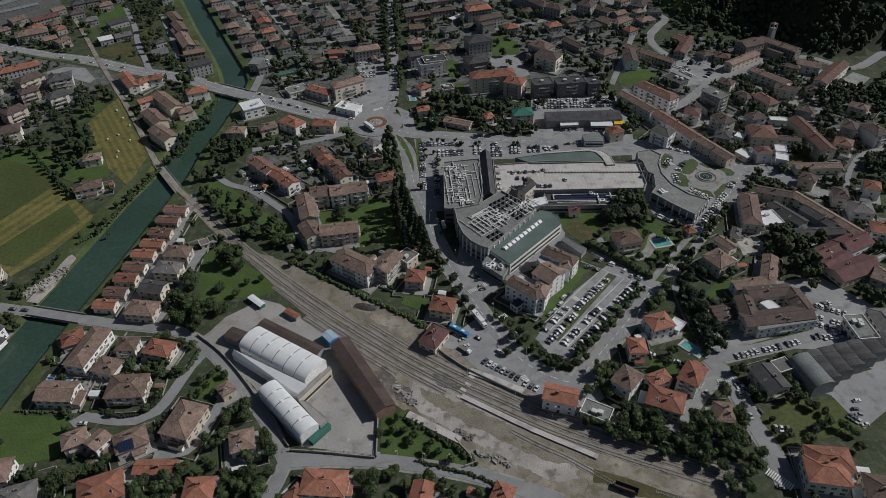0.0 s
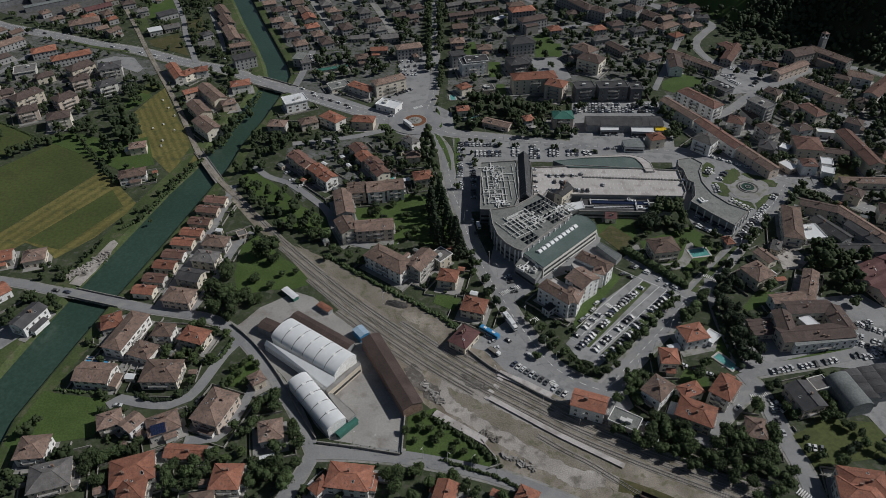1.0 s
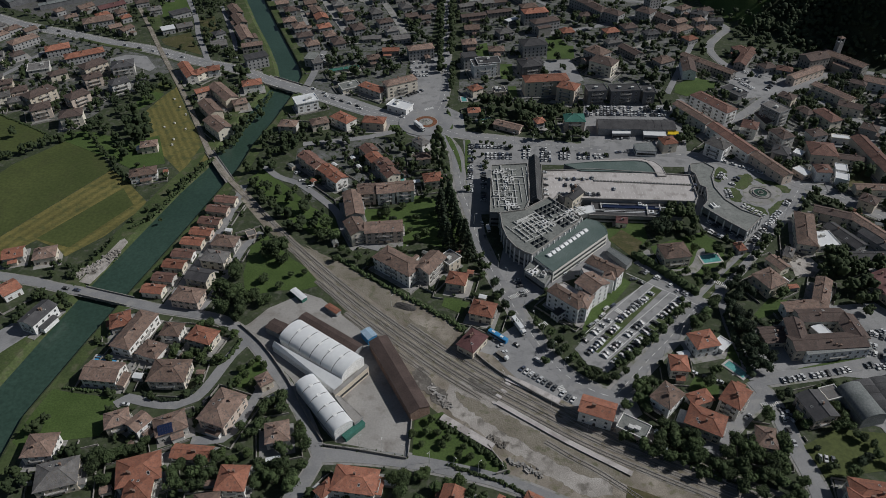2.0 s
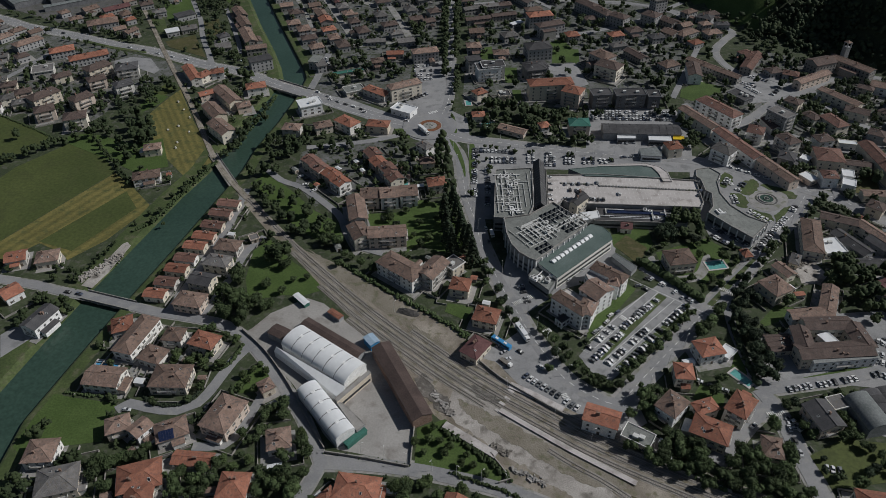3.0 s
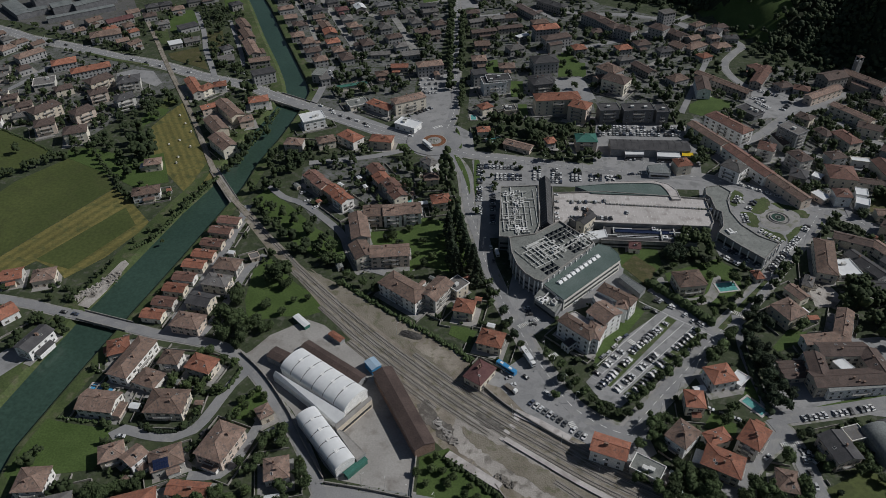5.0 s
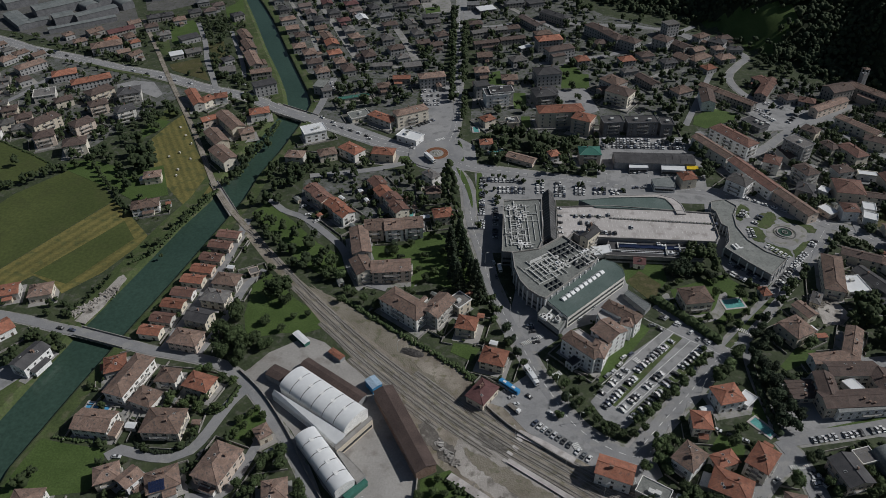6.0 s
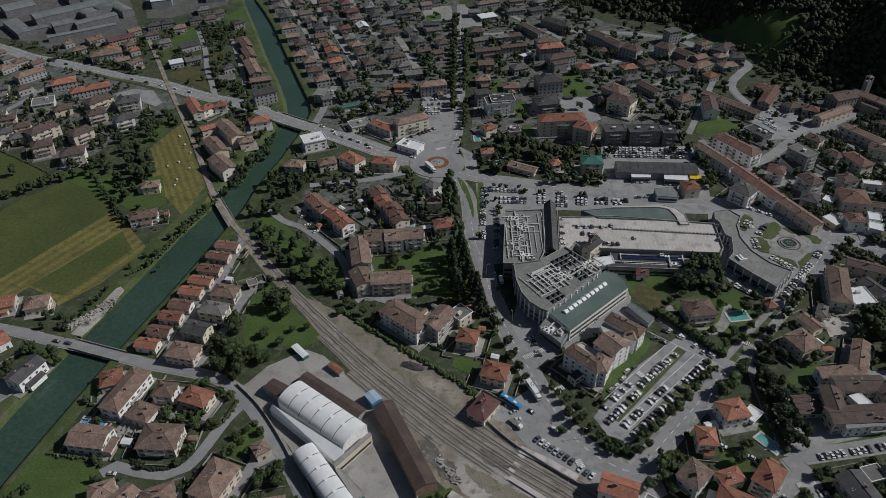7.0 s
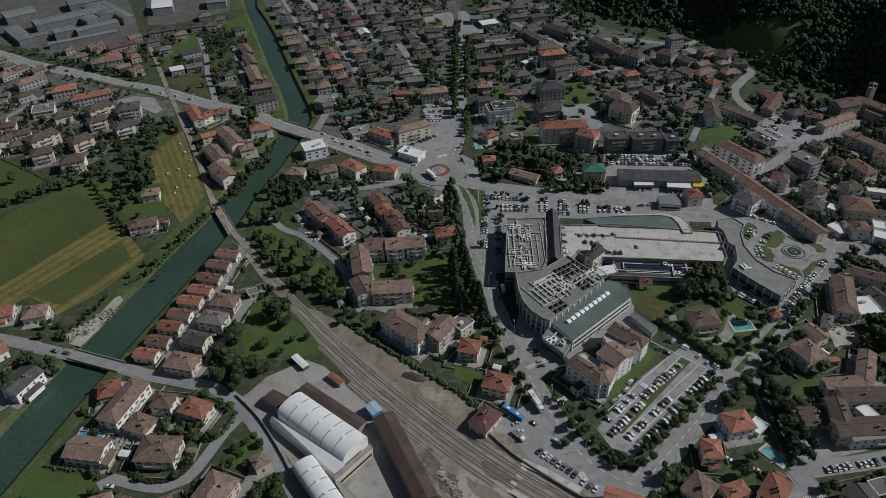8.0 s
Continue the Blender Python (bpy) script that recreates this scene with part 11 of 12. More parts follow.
tree(-173.8, 694.8, 7.8, "o")
tree(-161.3, 674.5, 7.8, "o")
tree(-190.3, 731.2, 7.8, "o")
tree(-178.4, 716.4, 7.8, "o")
tree(-211.4, 770.7, 7.8, "o")
tree(-192.2, 701.3, 7.8, "o")
tree(-123.5, 643.5, 7.8, "o")
tree(-114.4, 635.9, 9.1, "o")
tree(8.3, 715.7, 7.8, "o")
tree(25.7, 760.0, 9.1, "o")
tree(31.9, 776.4, 9.1, "o")
tree(14.1, 775.9, 9.1, "o")
tree(-3.7, 777.4, 7.8, "o")
tree(-18.1, 758.5, 9.1, "o")
tree(-9.5, 766.9, 9.1, "o")
tree(14.4, 830.6, 7.8, "o")
tree(30.9, 731.2, 7.8, "o")
tree(35.9, 709.5, 7.8, "o")
tree(8.4, 687.6, 7.8, "o")
tree(21.8, 688.1, 7.8, "o")
tree(47.5, 724.4, 7.8, "o")
tree(76.9, 834.9, 11.7, "o")
tree(85.6, 825.9, 11.7, "o")
tree(93.3, 808.2, 11.7, "o")
tree(101.9, 835.6, 11.7, "o")
tree(90.9, 854.2, 11.7, "o")
tree(104.6, 799.8, 11.7, "o")
tree(80.1, 792.6, 10.4, "o")
tree(70.3, 827.7, 10.4, "o")
scatter([(100.8, 777.1), (220.4, 781.1), (244.8, 681.0), (268.1, 657.0), (282.2, 611.9), (269.1, 600.8), (230.0, 609.8), (200.1, 603.2), (173.0, 586.3), (146.9, 595.6), (95.9, 650.2)], 90, 5.0, 9.0, "o", 1)
scatter([(239.6, 680.8), (277.5, 611.7), (309.4, 635.2), (331.7, 619.4), (326.8, 710.6), (275.6, 715.6)], 40, 5.0, 9.0, "k", 2)
scatter([(247.6, 540.0), (339.9, 584.0), (368.5, 517.6), (326.0, 430.4), (241.0, 423.1), (220.8, 454.3)], 60, 5.0, 8.0, "o", 3)
scatter([(-33.4, 924.4), (82.3, 906.0), (109.1, 777.4), (89.6, 637.9), (-18.0, 671.0)], 70, 5.0, 9.0, "o", 4)
scatter([(-298.3, 964.0), (-56.9, 969.7), (-45.7, 669.9), (-105.3, 624.2), (-162.8, 640.0)], 60, 4.0, 7.0, "o", 5)
scatter([(-449.7, 610.3), (-307.9, 591.6), (-268.5, 528.4), (-308.8, 479.9), (-390.4, 503.8)], 34, 4.0, 7.0, "o", 6)
scatter([(-308.4, 580.0), (-256.8, 549.3), (-250.4, 457.0), (-300.5, 471.6)], 8, 5.0, 8.0, "b", 7)
scatter([(-342.9, 760.0), (-256.6, 763.0), (-172.4, 563.3), (-237.8, 582.8), (-290.9, 616.4)], 40, 4.0, 8.0, "o", 8)
scatter([(-148.0, 478.2), (-47.9, 474.1), (-28.5, 435.8), (-42.2, 406.9), (-120.0, 446.8)], 45, 3.0, 5.0, "o", 9)
scatter([(-6.4, 519.9), (91.2, 510.3), (87.4, 475.8), (-1.1, 476.1)], 35, 6.0, 10.0, "k", 10)
scatter([(-163.6, 422.4), (-80.4, 355.3), (-85.6, 343.8), (-115.9, 353.6), (-152.2, 395.2)], 35, 7.0, 10.0, "o", 11)
scatter([(213.0, 369.1), (216.4, 337.0), (242.7, 338.3), (222.9, 291.1), (192.9, 289.6), (199.8, 326.3)], 22, 7.0, 11.0, "k", 12)
scatter([(110.4, 388.0), (144.1, 377.4), (138.9, 354.4), (111.4, 353.1)], 14, 8.0, 11.0, "k", 13)
scatter([(76.8, 199.2), (110.8, 186.9), (134.9, 180.2), (146.9, 202.9), (126.9, 210.8), (96.1, 209.2)], 40, 6.0, 9.0, "o", 14)
scatter([(-152.7, 309.3), (-135.6, 320.1), (-117.4, 301.3), (-116.0, 283.0), (-134.0, 269.2)], 16, 6.0, 9.0, "o", 15)
scatter([(-559.9, 719.4), (-380.1, 758.8), (-337.8, 667.4), (-325.0, 621.4), (-422.2, 664.3), (-541.4, 689.0)], 40, 4.0, 7.0, "o", 16)
bushes("hedge", [(96.6, 334.9), (110.6, 321.0), (126.1, 302.9)], 3.0, "neatly clipped green hedge beside a car park", LEAF, 1.0, 0.4)
bushes("hedge", [(-161.7, 224.8), (-157.7, 219.4), (-148.8, 216.8), (-138.5, 219.0), (-134.7, 226.1)], 1.0, "neatly clipped dark hedge round a garden", DARK_LEAF, 1.0, 0.4)
bushes("hedge", [(-199.7, 222.5), (-190.0, 221.2), (-174.2, 220.7)], 0.9, "low hedge along a garden edge", LEAF, 1.0, 0.4)
bushes("hedge", [(138.1, 284.8), (138.7, 262.7), (140.1, 244.3)], 2.0, "tall dark hedge along a lane", DARK_LEAF, 1.2, 0.4)
bushes("hedge", [(-82.9, 327.8), (-63.9, 313.6), (-39.1, 295.8), (-16.0, 279.3), (-3.5, 269.4)], 1.3, "scrubby hedge between houses and the railway", LEAF, 1.2, 0.8)
bushes("hedge", [(-13.6, 209.7), (-1.5, 201.1), (11.3, 190.1), (17.4, 184.2)], 1.3, "untidy green scrub along a plot wall", LEAF, 1.2, 0.8)
bushes("hedge", [(-8.5, 186.2), (16.1, 177.9), (27.8, 171.4)], 1.0, "green garden hedge beside a road", LEAF, 1.0, 0.4)
bushes("hedge", [(77.1, 201.6), (90.8, 194.8), (110.4, 185.3)], 1.6, "scrubby bushes along the railway", LEAF, 1.2, 1.0)
bushes("hedge", [(-180.6, 453.6), (-178.4, 476.8), (-173.2, 508.3), (-170.2, 537.4)], 1.2, "waterside scrub on the canal bank", LEAF, 2.0, 1.0)
bushes("hedge", [(-216.9, 351.8), (-207.6, 365.9), (-201.6, 391.6), (-196.1, 410.3), (-189.6, 434.6)], 1.2, "uneven green hedge along the canal side", LEAF, 1.5, 0.6)
bushes("hedge", [(-121.5, 257.5), (-124.1, 245.7), (-129.1, 240.9), (-135.9, 241.3)], 1.2, "garden hedge beside a street", LEAF, 1.2, 0.4)
bushes("hedge", [(-386.3, 496.5), (-351.0, 478.1), (-323.6, 462.1)], 0.8, "low hedge on the field's edge", LEAF, 2.0, 0.4)
bushes("hedge", [(-66.3, 194.2), (-49.4, 192.7), (-27.4, 189.2)], 0.5, "low greenery along a wall", LEAF, 2.0, 0.4)
scatter([(-298.3, 964.0), (-56.9, 969.7), (-45.7, 649.9), (-105.3, 624.2), (-162.8, 640.0)], 130, 2.5, 5.0, "o", 31)
scatter([(-12, 950), (60, 940), (110, 790), (200, 740), (190, 640), (150, 545), (-14, 600)], 190, 2.5, 6.0, "o", 32)
scatter([(-449.7, 640), (-307.9, 600), (-268.5, 528.4), (-308.8, 479.9), (-390.4, 503.8)], 70, 3.0, 6.5, "o", 33)
scatter([(-342.9, 760.0), (-256.6, 763.0), (-172.4, 563.3), (-237.8, 582.8), (-290.9, 616.4)], 60, 3.0, 6.0, "o", 34)
scatter([(316.3, 518.3), (379.2, 524.6), (355.2, 478.5), (317.4, 480.7), (301.8, 475.4)], 40, 8.0, 12.0, "k", 44)
scatter([(312.3, 425.9), (332.5, 434.8), (314.5, 400.2), (300.0, 401.0)], 12, 6.0, 9.0, "k", 45)
scatter([(258, 404), (272, 388), (310, 380), (350, 396), (350, 446), (321, 440), (290, 425)], 45, 6.0, 10.0, "k", 41)
scatter([(212.7, 348.0), (251.2, 346.0), (242.9, 324.1), (232.1, 319.3), (200.1, 315.6)], 16, 8.0, 13.0, "k", 42)
scatter([(210.6, 292.8), (227.6, 309.2), (258.6, 292.9), (248.1, 272.6), (225.3, 282.7)], 14, 6.0, 10.0, "k", 43)
tree(153.4, 231.6, 6.0, "k")
tree(154.9, 227.9, 5.0, "k")
tree(150.6, 229.2, 4.0, "k")
tree(172.4, 236.3, 4.0, "k")
tree(176.5, 237.3, 4.5, "k")
tree(178.8, 236.0, 4.0, "k")
tree(175.7, 221.6, 5.0, "k")
tree(172.9, 218.2, 4.5, "k")
tree(201.4, 233.2, 4.0, "k")
tree(173.1, 193.5, 6.0, "k")
tree(177.0, 196.5, 5.0, "k")
tree(155.1, 194.3, 4.0, "k")
tree(156.3, 200.6, 3.5, "k")
far_houses()
plant_trees()
gardens()
garden_walls()
aprons()

# ---- parked cars ----
car_row(144.8, 362.8, 161.4, 348.2, 11, 90, 0.95)
car_row(148.1, 371.0, 165.6, 353.8, 12, 90, 0.9)
car_row(57.7, 261.1, 74.7, 280.9, 10, 90, 0.78)
car_row(59.9, 254.3, 78.5, 275.7, 11, 90, 0.78)
car_row(67.7, 252.8, 92.4, 279.7, 14, 90, 0.78)
car_row(71.8, 247.5, 95.8, 273.7, 13, 90, 0.78)
car_row(78.9, 279.1, 95.3, 297.1, 9, 90, 0.78)
car_row(87.0, 287.1, 101.8, 302.8, 8, 90, 0.78)
car_row(90.9, 270.7, 117.7, 299.1, 12, 90, 0.78)
car_row(-3.4, 460.1, -2.7, 397.4, 24, 90, 0.85)
car_row(6.4, 435.9, 6.3, 387.9, 18, 90, 0.90)
car_row(5.0, 367.1, 8.0, 347.3, 3, 0, 0.50)
car_row(-0.1, 456.6, 26.8, 456.5, 10, 90, 0.92)
car_row(7.9, 447.0, 27.3, 446.9, 7, 90, 0.92)
car_row(7.9, 442.2, 27.2, 442.1, 7, 90, 0.92)
car_row(33.7, 453.3, 41.1, 453.2, 2, 90, 0.92)
car_row(33.5, 448.3, 40.9, 448.3, 2, 90, 0.92)
car_row(33.4, 443.4, 40.7, 443.4, 2, 90, 0.92)
car_row(47.5, 454.6, 56.0, 454.6, 3, 90, 0.92)
car_row(47.2, 449.7, 55.7, 449.6, 3, 90, 0.92)
car_row(46.9, 444.8, 55.3, 444.7, 3, 90, 0.92)
car_row(46.6, 440.0, 55.0, 439.9, 3, 90, 0.92)
car_row(61.2, 451.1, 69.3, 451.0, 3, 90, 0.92)
car_row(60.9, 446.9, 68.9, 446.8, 3, 90, 0.92)
car_row(60.5, 442.7, 68.5, 442.7, 3, 90, 0.92)
car_row(73.7, 448.9, 83.7, 448.8, 3, 90, 0.92)
car_row(73.2, 444.0, 83.1, 444.0, 3, 90, 0.92)
car_row(85.4, 447.4, 96.9, 447.3, 4, 90, 0.92)
car_row(85.7, 443.3, 95.6, 443.2, 3, 90, 0.92)
car_row(25.0, 314.6, 29.5, 296.1, 7, 90, 0.95)
car_row(51.8, 314.5, 64.4, 328.9, 3, 0, 0.80)
car_row(25.4, 244.4, 42.6, 231.1, 8, 90, 0.95)
car_row(44.4, 229.2, 51.4, 223.9, 3, 90, 0.80)
car_row(21.6, 262.0, 36.8, 247.5, 3, 0, 0.70)
car_row(12.8, 265.6, 18.5, 252.2, 3, 90, 0.90)
car_row(175.5, 390.1, 186.7, 377.3, 6, 90, 0.95)
car_row(169.5, 349.6, 207.9, 396.5, 22, 90, 0.90)
car_row(174.1, 412.4, 181.3, 422.8, 4, 90, 0.90)
car_row(169.9, 407.6, 169.5, 394.7, 5, 90, 0.90)
car_row(165.1, 416.6, 172.4, 427.9, 4, 90, 0.90)
car_row(174.4, 443.7, 200.7, 427.1, 5, 0, 0.70)
car_row(153.7, 240.9, 177.1, 246.3, 9, 90, 0.80)
car_row(177.1, 246.3, 203.7, 253.4, 10, 90, 0.70)
car_row(147.4, 220.7, 148.6, 194.0, 4, 0, 0.60)
car_row(108.8, 245.7, 126.0, 237.8, 3, 0, 0.80)
car_row(127.8, 215.0, 134.8, 221.6, 1, 0, 0.85)
car_row(155.7, 197.1, 163.5, 195.3, 3, 90, 0.85)
car_row(149.2, 222.4, 150.0, 213.0, 3, 90, 0.85)
car_row(87.7, 519.8, 151.7, 519.7, 24, 90, 0.80)
car_row(87.1, 514.3, 150.7, 514.2, 24, 90, 0.80)
car_row(86.5, 508.8, 149.7, 508.8, 24, 90, 0.80)
car_row(101.5, 472.8, 116.0, 473.4, 5, 90, 0.80)
car_row(88.6, 451.1, 125.0, 453.5, 6, 0, 0.70)
car_row(123.8, 470.6, 136.3, 471.1, 4, 90, 0.85)
car_row(217.1, 577.6, 230.7, 567.7, 6, 90, 0.90)
car_row(221.9, 569.4, 229.6, 555.5, 6, 90, 0.90)
car_row(229.5, 588.9, 243.2, 578.7, 6, 90, 0.90)
car_row(237.9, 552.9, 250.8, 568.5, 4, 90, 0.85)
car_row(219.4, 555.1, 225.0, 547.4, 3, 90, 0.85)
car_row(-60.9, 597.5, -43.4, 599.3, 6, 90, 0.75)
car_row(-60.1, 588.4, -42.8, 590.2, 6, 90, 0.75)
car_row(-59.3, 579.5, -42.2, 581.3, 6, 90, 0.75)
car_row(-58.6, 571.9, -41.7, 573.6, 6, 90, 0.75)
car_row(-62.8, 530.6, -44.6, 546.3, 7, 90, 0.70)
car_row(-139.8, 547.5, -107.3, 523.9, 6, 0, 0.50)
car_row(-142.6, 614.4, -131.2, 579.9, 5, 0, 0.80)
car_row(-228.6, 607.5, -212.8, 603.3, 5, 90, 0.80)
car_row(-127.9, 534.8, -92.2, 515.0, 5, 0, 0.60)
car_row(-298.8, 520.8, -297.6, 523.8, 1, 0, 1.00)
car_row(-92.7, 215.5, -90.6, 215.6, 1, 0, 1.00)
car_row(-167.9, 213.0, -163.9, 213.2, 1, 0, 1.00)
car_row(-128.6, 216.3, -126.7, 219.1, 1, 0, 1.00)
car_row(-118.8, 430.7, -118.9, 402.4, 8, 90, 0.70)
car_row(-87.9, 455.0, -76.5, 432.5, 6, 90, 0.70)
car_row(-132.8, 430.0, -110.6, 399.4, 9, 90, 0.70)
car_row(-450.9, 675.8, -229.2, 588.5, 14, 0, 0.40)
car_row(-111.1, 519.0, -52.0, 496.7, 5, 0, 0.50)
car_row(-326.0, 591.7, -315.9, 599.2, 3, 90, 0.85)
car_row(-236.6, 294.3, -222.1, 291.7, 2, 0, 1.00)
car_row(207.1, 277.8, 224.5, 268.2, 7, 90, 0.75)
car_row(203.4, 269.2, 220.5, 259.8, 7, 90, 0.75)
car_row(201.2, 264.1, 218.0, 254.6, 7, 90, 0.75)
car_row(198.3, 210.5, 199.1, 195.7, 5, 90, 0.80)
car_row(203.2, 251.6, 217.8, 254.2, 5, 90, 0.85)
car_row(205.4, 273.9, 219.6, 277.7, 5, 90, 0.85)
car_row(145.7, 167.3, 148.9, 166.0, 1, 0, 1.00)
car_row(227.6, 249.7, 231.7, 241.6, 3, 90, 0.85)
car_row(147.7, 224.4, 153.2, 216.4, 4, 90, 0.95)
car_row(201.4, 216.4, 201.9, 208.8, 2, 90, 0.95)
car_row(193.6, 202.9, 197.0, 197.9, 3, 90, 0.95)
car(47.4, 413.3, 4, 7.1)
car(47.3, 405.2, 4, 7.1)
car(47.2, 397.9, 4, 7.1)
car(46.5, 392.1, 4, 7.1)
car(46.9, 387.0, 4, 7.1)
car(58.1, 405.7, 94, 7.1)
car(63.0, 405.9, 94, 7.1)
car(66.8, 406.1, 94, 7.1)
car(73.1, 406.4, 94, 7.1)
car(79.2, 408.0, 94, 7.1)
car(60.5, 398.5, 94, 7.1)
car(65.3, 398.8, 94, 7.1)
car(56.8, 388.7, 8, 7.1)
car(72.8, 388.8, 94, 7.1)
car(75.3, 389.0, 94, 7.1)
car(77.8, 388.4, 94, 7.1)
car(81.1, 388.6, 94, 7.1)
car(92.1, 395.4, 94, 7.1)
car(146.2, 411.0, 60, 7.1)
car(145.9, 401.1, 60, 7.1)
car(143.8, 396.5, 60, 7.1)
car(99.2, 320.8, 45)
car(101.3, 319.9, 45)
car(106.4, 316.3, 45)
car(108.1, 315.4, 45)
car(113.0, 309.5, 45)
car(116.5, 305.0, 45)
car(119.7, 303.8, 45)
car(121.1, 302.1, 45)
car(74.2, 289.1, 45)
car(78.2, 291.5, 45)
car(67.5, 278.6, 50)
car(64.3, 275.9, 50)
car(71.5, 283.8, 50)
car(92.9, 313.7, 10)
car(96.9, 311.1, -40)
park_cars()

# ---- small things: their builders ----
def disc(bm, r0, r1, z0, z1, n=48, slot=0):
    """A ring, or a disc where r0 is 0, with a rim."""
    out_ = [bm.verts.new((r1 * math.cos(k * math.tau / n), r1 * math.sin(k * math.tau / n), z1)) for k in range(n)]
    low = [bm.verts.new((v.co.x, v.co.y, z0)) for v in out_]
    for k in range(n):
        j = (k + 1) % n
        bm.faces.new((low[k], low[j], out_[j], out_[k])).material_index = slot
    if r0 <= 0:
        bm.faces.new(out_).material_index = slot
        return
    inn = [bm.verts.new((r0 * math.cos(k * math.tau / n), r0 * math.sin(k * math.tau / n), z1)) for k in range(n)]
    ilow = [bm.verts.new((v.co.x, v.co.y, z0)) for v in inn]
    for k in range(n):
        j = (k + 1) % n
        bm.faces.new((out_[k], out_[j], inn[j], inn[k])).material_index = slot
        bm.faces.new((inn[k], inn[j], ilow[j], ilow[k])).material_index = slot


def roundabout(x, y):
    ob = empty("roundabout", x, y)
    bm = bmesh.new()
    disc(bm, 9.4, 21, -0.2, 0.52)
    part("carriageway", bm, ASPHALT, ob)
    bm = bmesh.new()
    disc(bm, 8.8, 9.4, -0.2, 0.68)
    part("kerb", bm, CONCRETE, ob)
    bm = bmesh.new()
    disc(bm, 5.4, 8.8, -0.2, 0.72)
    part("flower_ring", bm, FLOWERS, ob, "red and brown ring of bedding plants")
    bm = bmesh.new()
    disc(bm, 0, 5.4, -0.2, 0.70)
    part("centre_bed", bm, PAVING, ob)
    rnd = random.Random(2)
    for k in range(5):
        bm = bmesh.new()
        a = k * math.tau / 5
        tube(bm, (2.4 * math.cos(a), 2.4 * math.sin(a), 0.6), (1.8 * math.cos(a), 1.8 * math.sin(a), 2.2), 0.35, 0.15, 6)
        part("ornament", bm, METAL, ob)
    return tagged(ob, "asphalt roundabout with a round flower bed", "roundabout", kind="structure")


def fountain(x, y):
    ob = empty("fountain", x, y)
    bm = bmesh.new()
    disc(bm, 4.3, 5.0, -0.2, 0.75)
    part("basin_rim", bm, CONCRETE, ob)
    bm = bmesh.new()
    disc(bm, 0, 4.3, -0.2, 0.5)
    part("water", bm, WATER, ob)
    bm = bmesh.new()
    disc(bm, 1.4, 1.8, 0.4, 0.9, 24)
    tube(bm, (0, 0, 0.4), (0, 0, 1.6), 0.5, 0.3, 10)
    part("centrepiece", bm, STONE_WALL, ob)
    bm = bmesh.new()
    disc(bm, 6.2, 7.0, -0.2, 0.4)
    part("outer_ring", bm, DARK_AND_SHADED_PAVING, ob)
    return tagged(ob, "round stone fountain on the paved square", "fountain")


def vehicle(name, x, y, rot, L, W, H, mat, label, z=0.15):
    ob = empty(name, x, y, rot, z)
    bm = bmesh.new()
    box(bm, -L / 2, L / 2, -W / 2, W / 2, 0.4, H)
    bmesh.ops.bevel(bm, geom=list(bm.edges), offset=0.18, segments=2, affect="EDGES")
    part("body", bm, mat, ob)
    for u in (-L / 2 + 1.8, L / 2 - 2.0):
        for v in (-W / 2 + 0.12, W / 2 - 0.12):
            part("wheel", WHEEL, None, ob, at=pose(u, v, 0.48) @ Matrix.Scale(1.5, 4))
    return tagged(ob, label, name.replace("_", " "))


def bus(x, y, rot):
    ob = vehicle("bus", x, y, rot, 12, 2.55, 3.1, BLUE, "bright blue town bus with white roof hatches")
    for k in (-1, 1):
        bm = bmesh.new()
        box(bm, -5.4, 5.6, k * 1.28 - 0.02, k * 1.28 + 0.02, 1.5, 2.5)
        part("window_band", bm, GLASS, ob, "dark strip of bus windows")
    for u in (-3, 2.5):
        bm = bmesh.new()
        box(bm, u - 0.9, u + 0.9, -0.6, 0.6, 3.08, 3.3)
        part("roof_hatch", bm, WHITE_WALL, ob, "white roof hatch")


def lorry(x, y, rot):
    ob = vehicle("lorry", x, y, rot, 12.5, 2.5, 1.1, DARK_TILE, "articulated lorry with a pale box trailer", 0.6)
    bm = bmesh.new()
    box(bm, -6.2, 3.6, -1.25, 1.25, 1.1, 3.9)
    part("box_trailer", bm, WHITE_ROOF, ob)
    bm = bmesh.new()
    box(bm, 4.0, 6.2, -1.2, 1.2, 0.8, 3.2)
    bmesh.ops.bevel(bm, geom=list(bm.edges), offset=0.2, segments=2, affect="EDGES")
    part("cab", bm, WHITE_WALL, ob)
    bm = bmesh.new()
    box(bm, 6.1, 6.24, -1.0, 1.0, 1.9, 2.8)
    part("windscreen", bm, GLASS, ob)


def flatbed_lorry(x, y, rot):
    ob = vehicle("flatbed_lorry", x, y, rot, 7.5, 2.3, 1.0, DARK_TILE, "small flatbed lorry parked in the station yard")
    bm = bmesh.new()
    box(bm, -3.7, 1.5, -1.15, 1.15, 1.0, 1.5)
    part("flatbed", bm, SLEEPER, ob)
    bm = bmesh.new()
    box(bm, 1.8, 3.7, -1.1, 1.1, 0.8, 2.5)
    bmesh.ops.bevel(bm, geom=list(bm.edges), offset=0.18, segments=2, affect="EDGES")
    part("cab", bm, WHITE_WALL, ob)


def delivery_van(x, y, rot):
    ob = vehicle("delivery_van", x, y, rot, 6, 2.1, 2.6, WHITE_WALL, "white delivery van beside the shopping centre")
    bm = bmesh.new()
    box(bm, 2.2, 3.02, -0.9, 0.9, 1.5, 2.2)
    part("windscreen", bm, GLASS, ob)


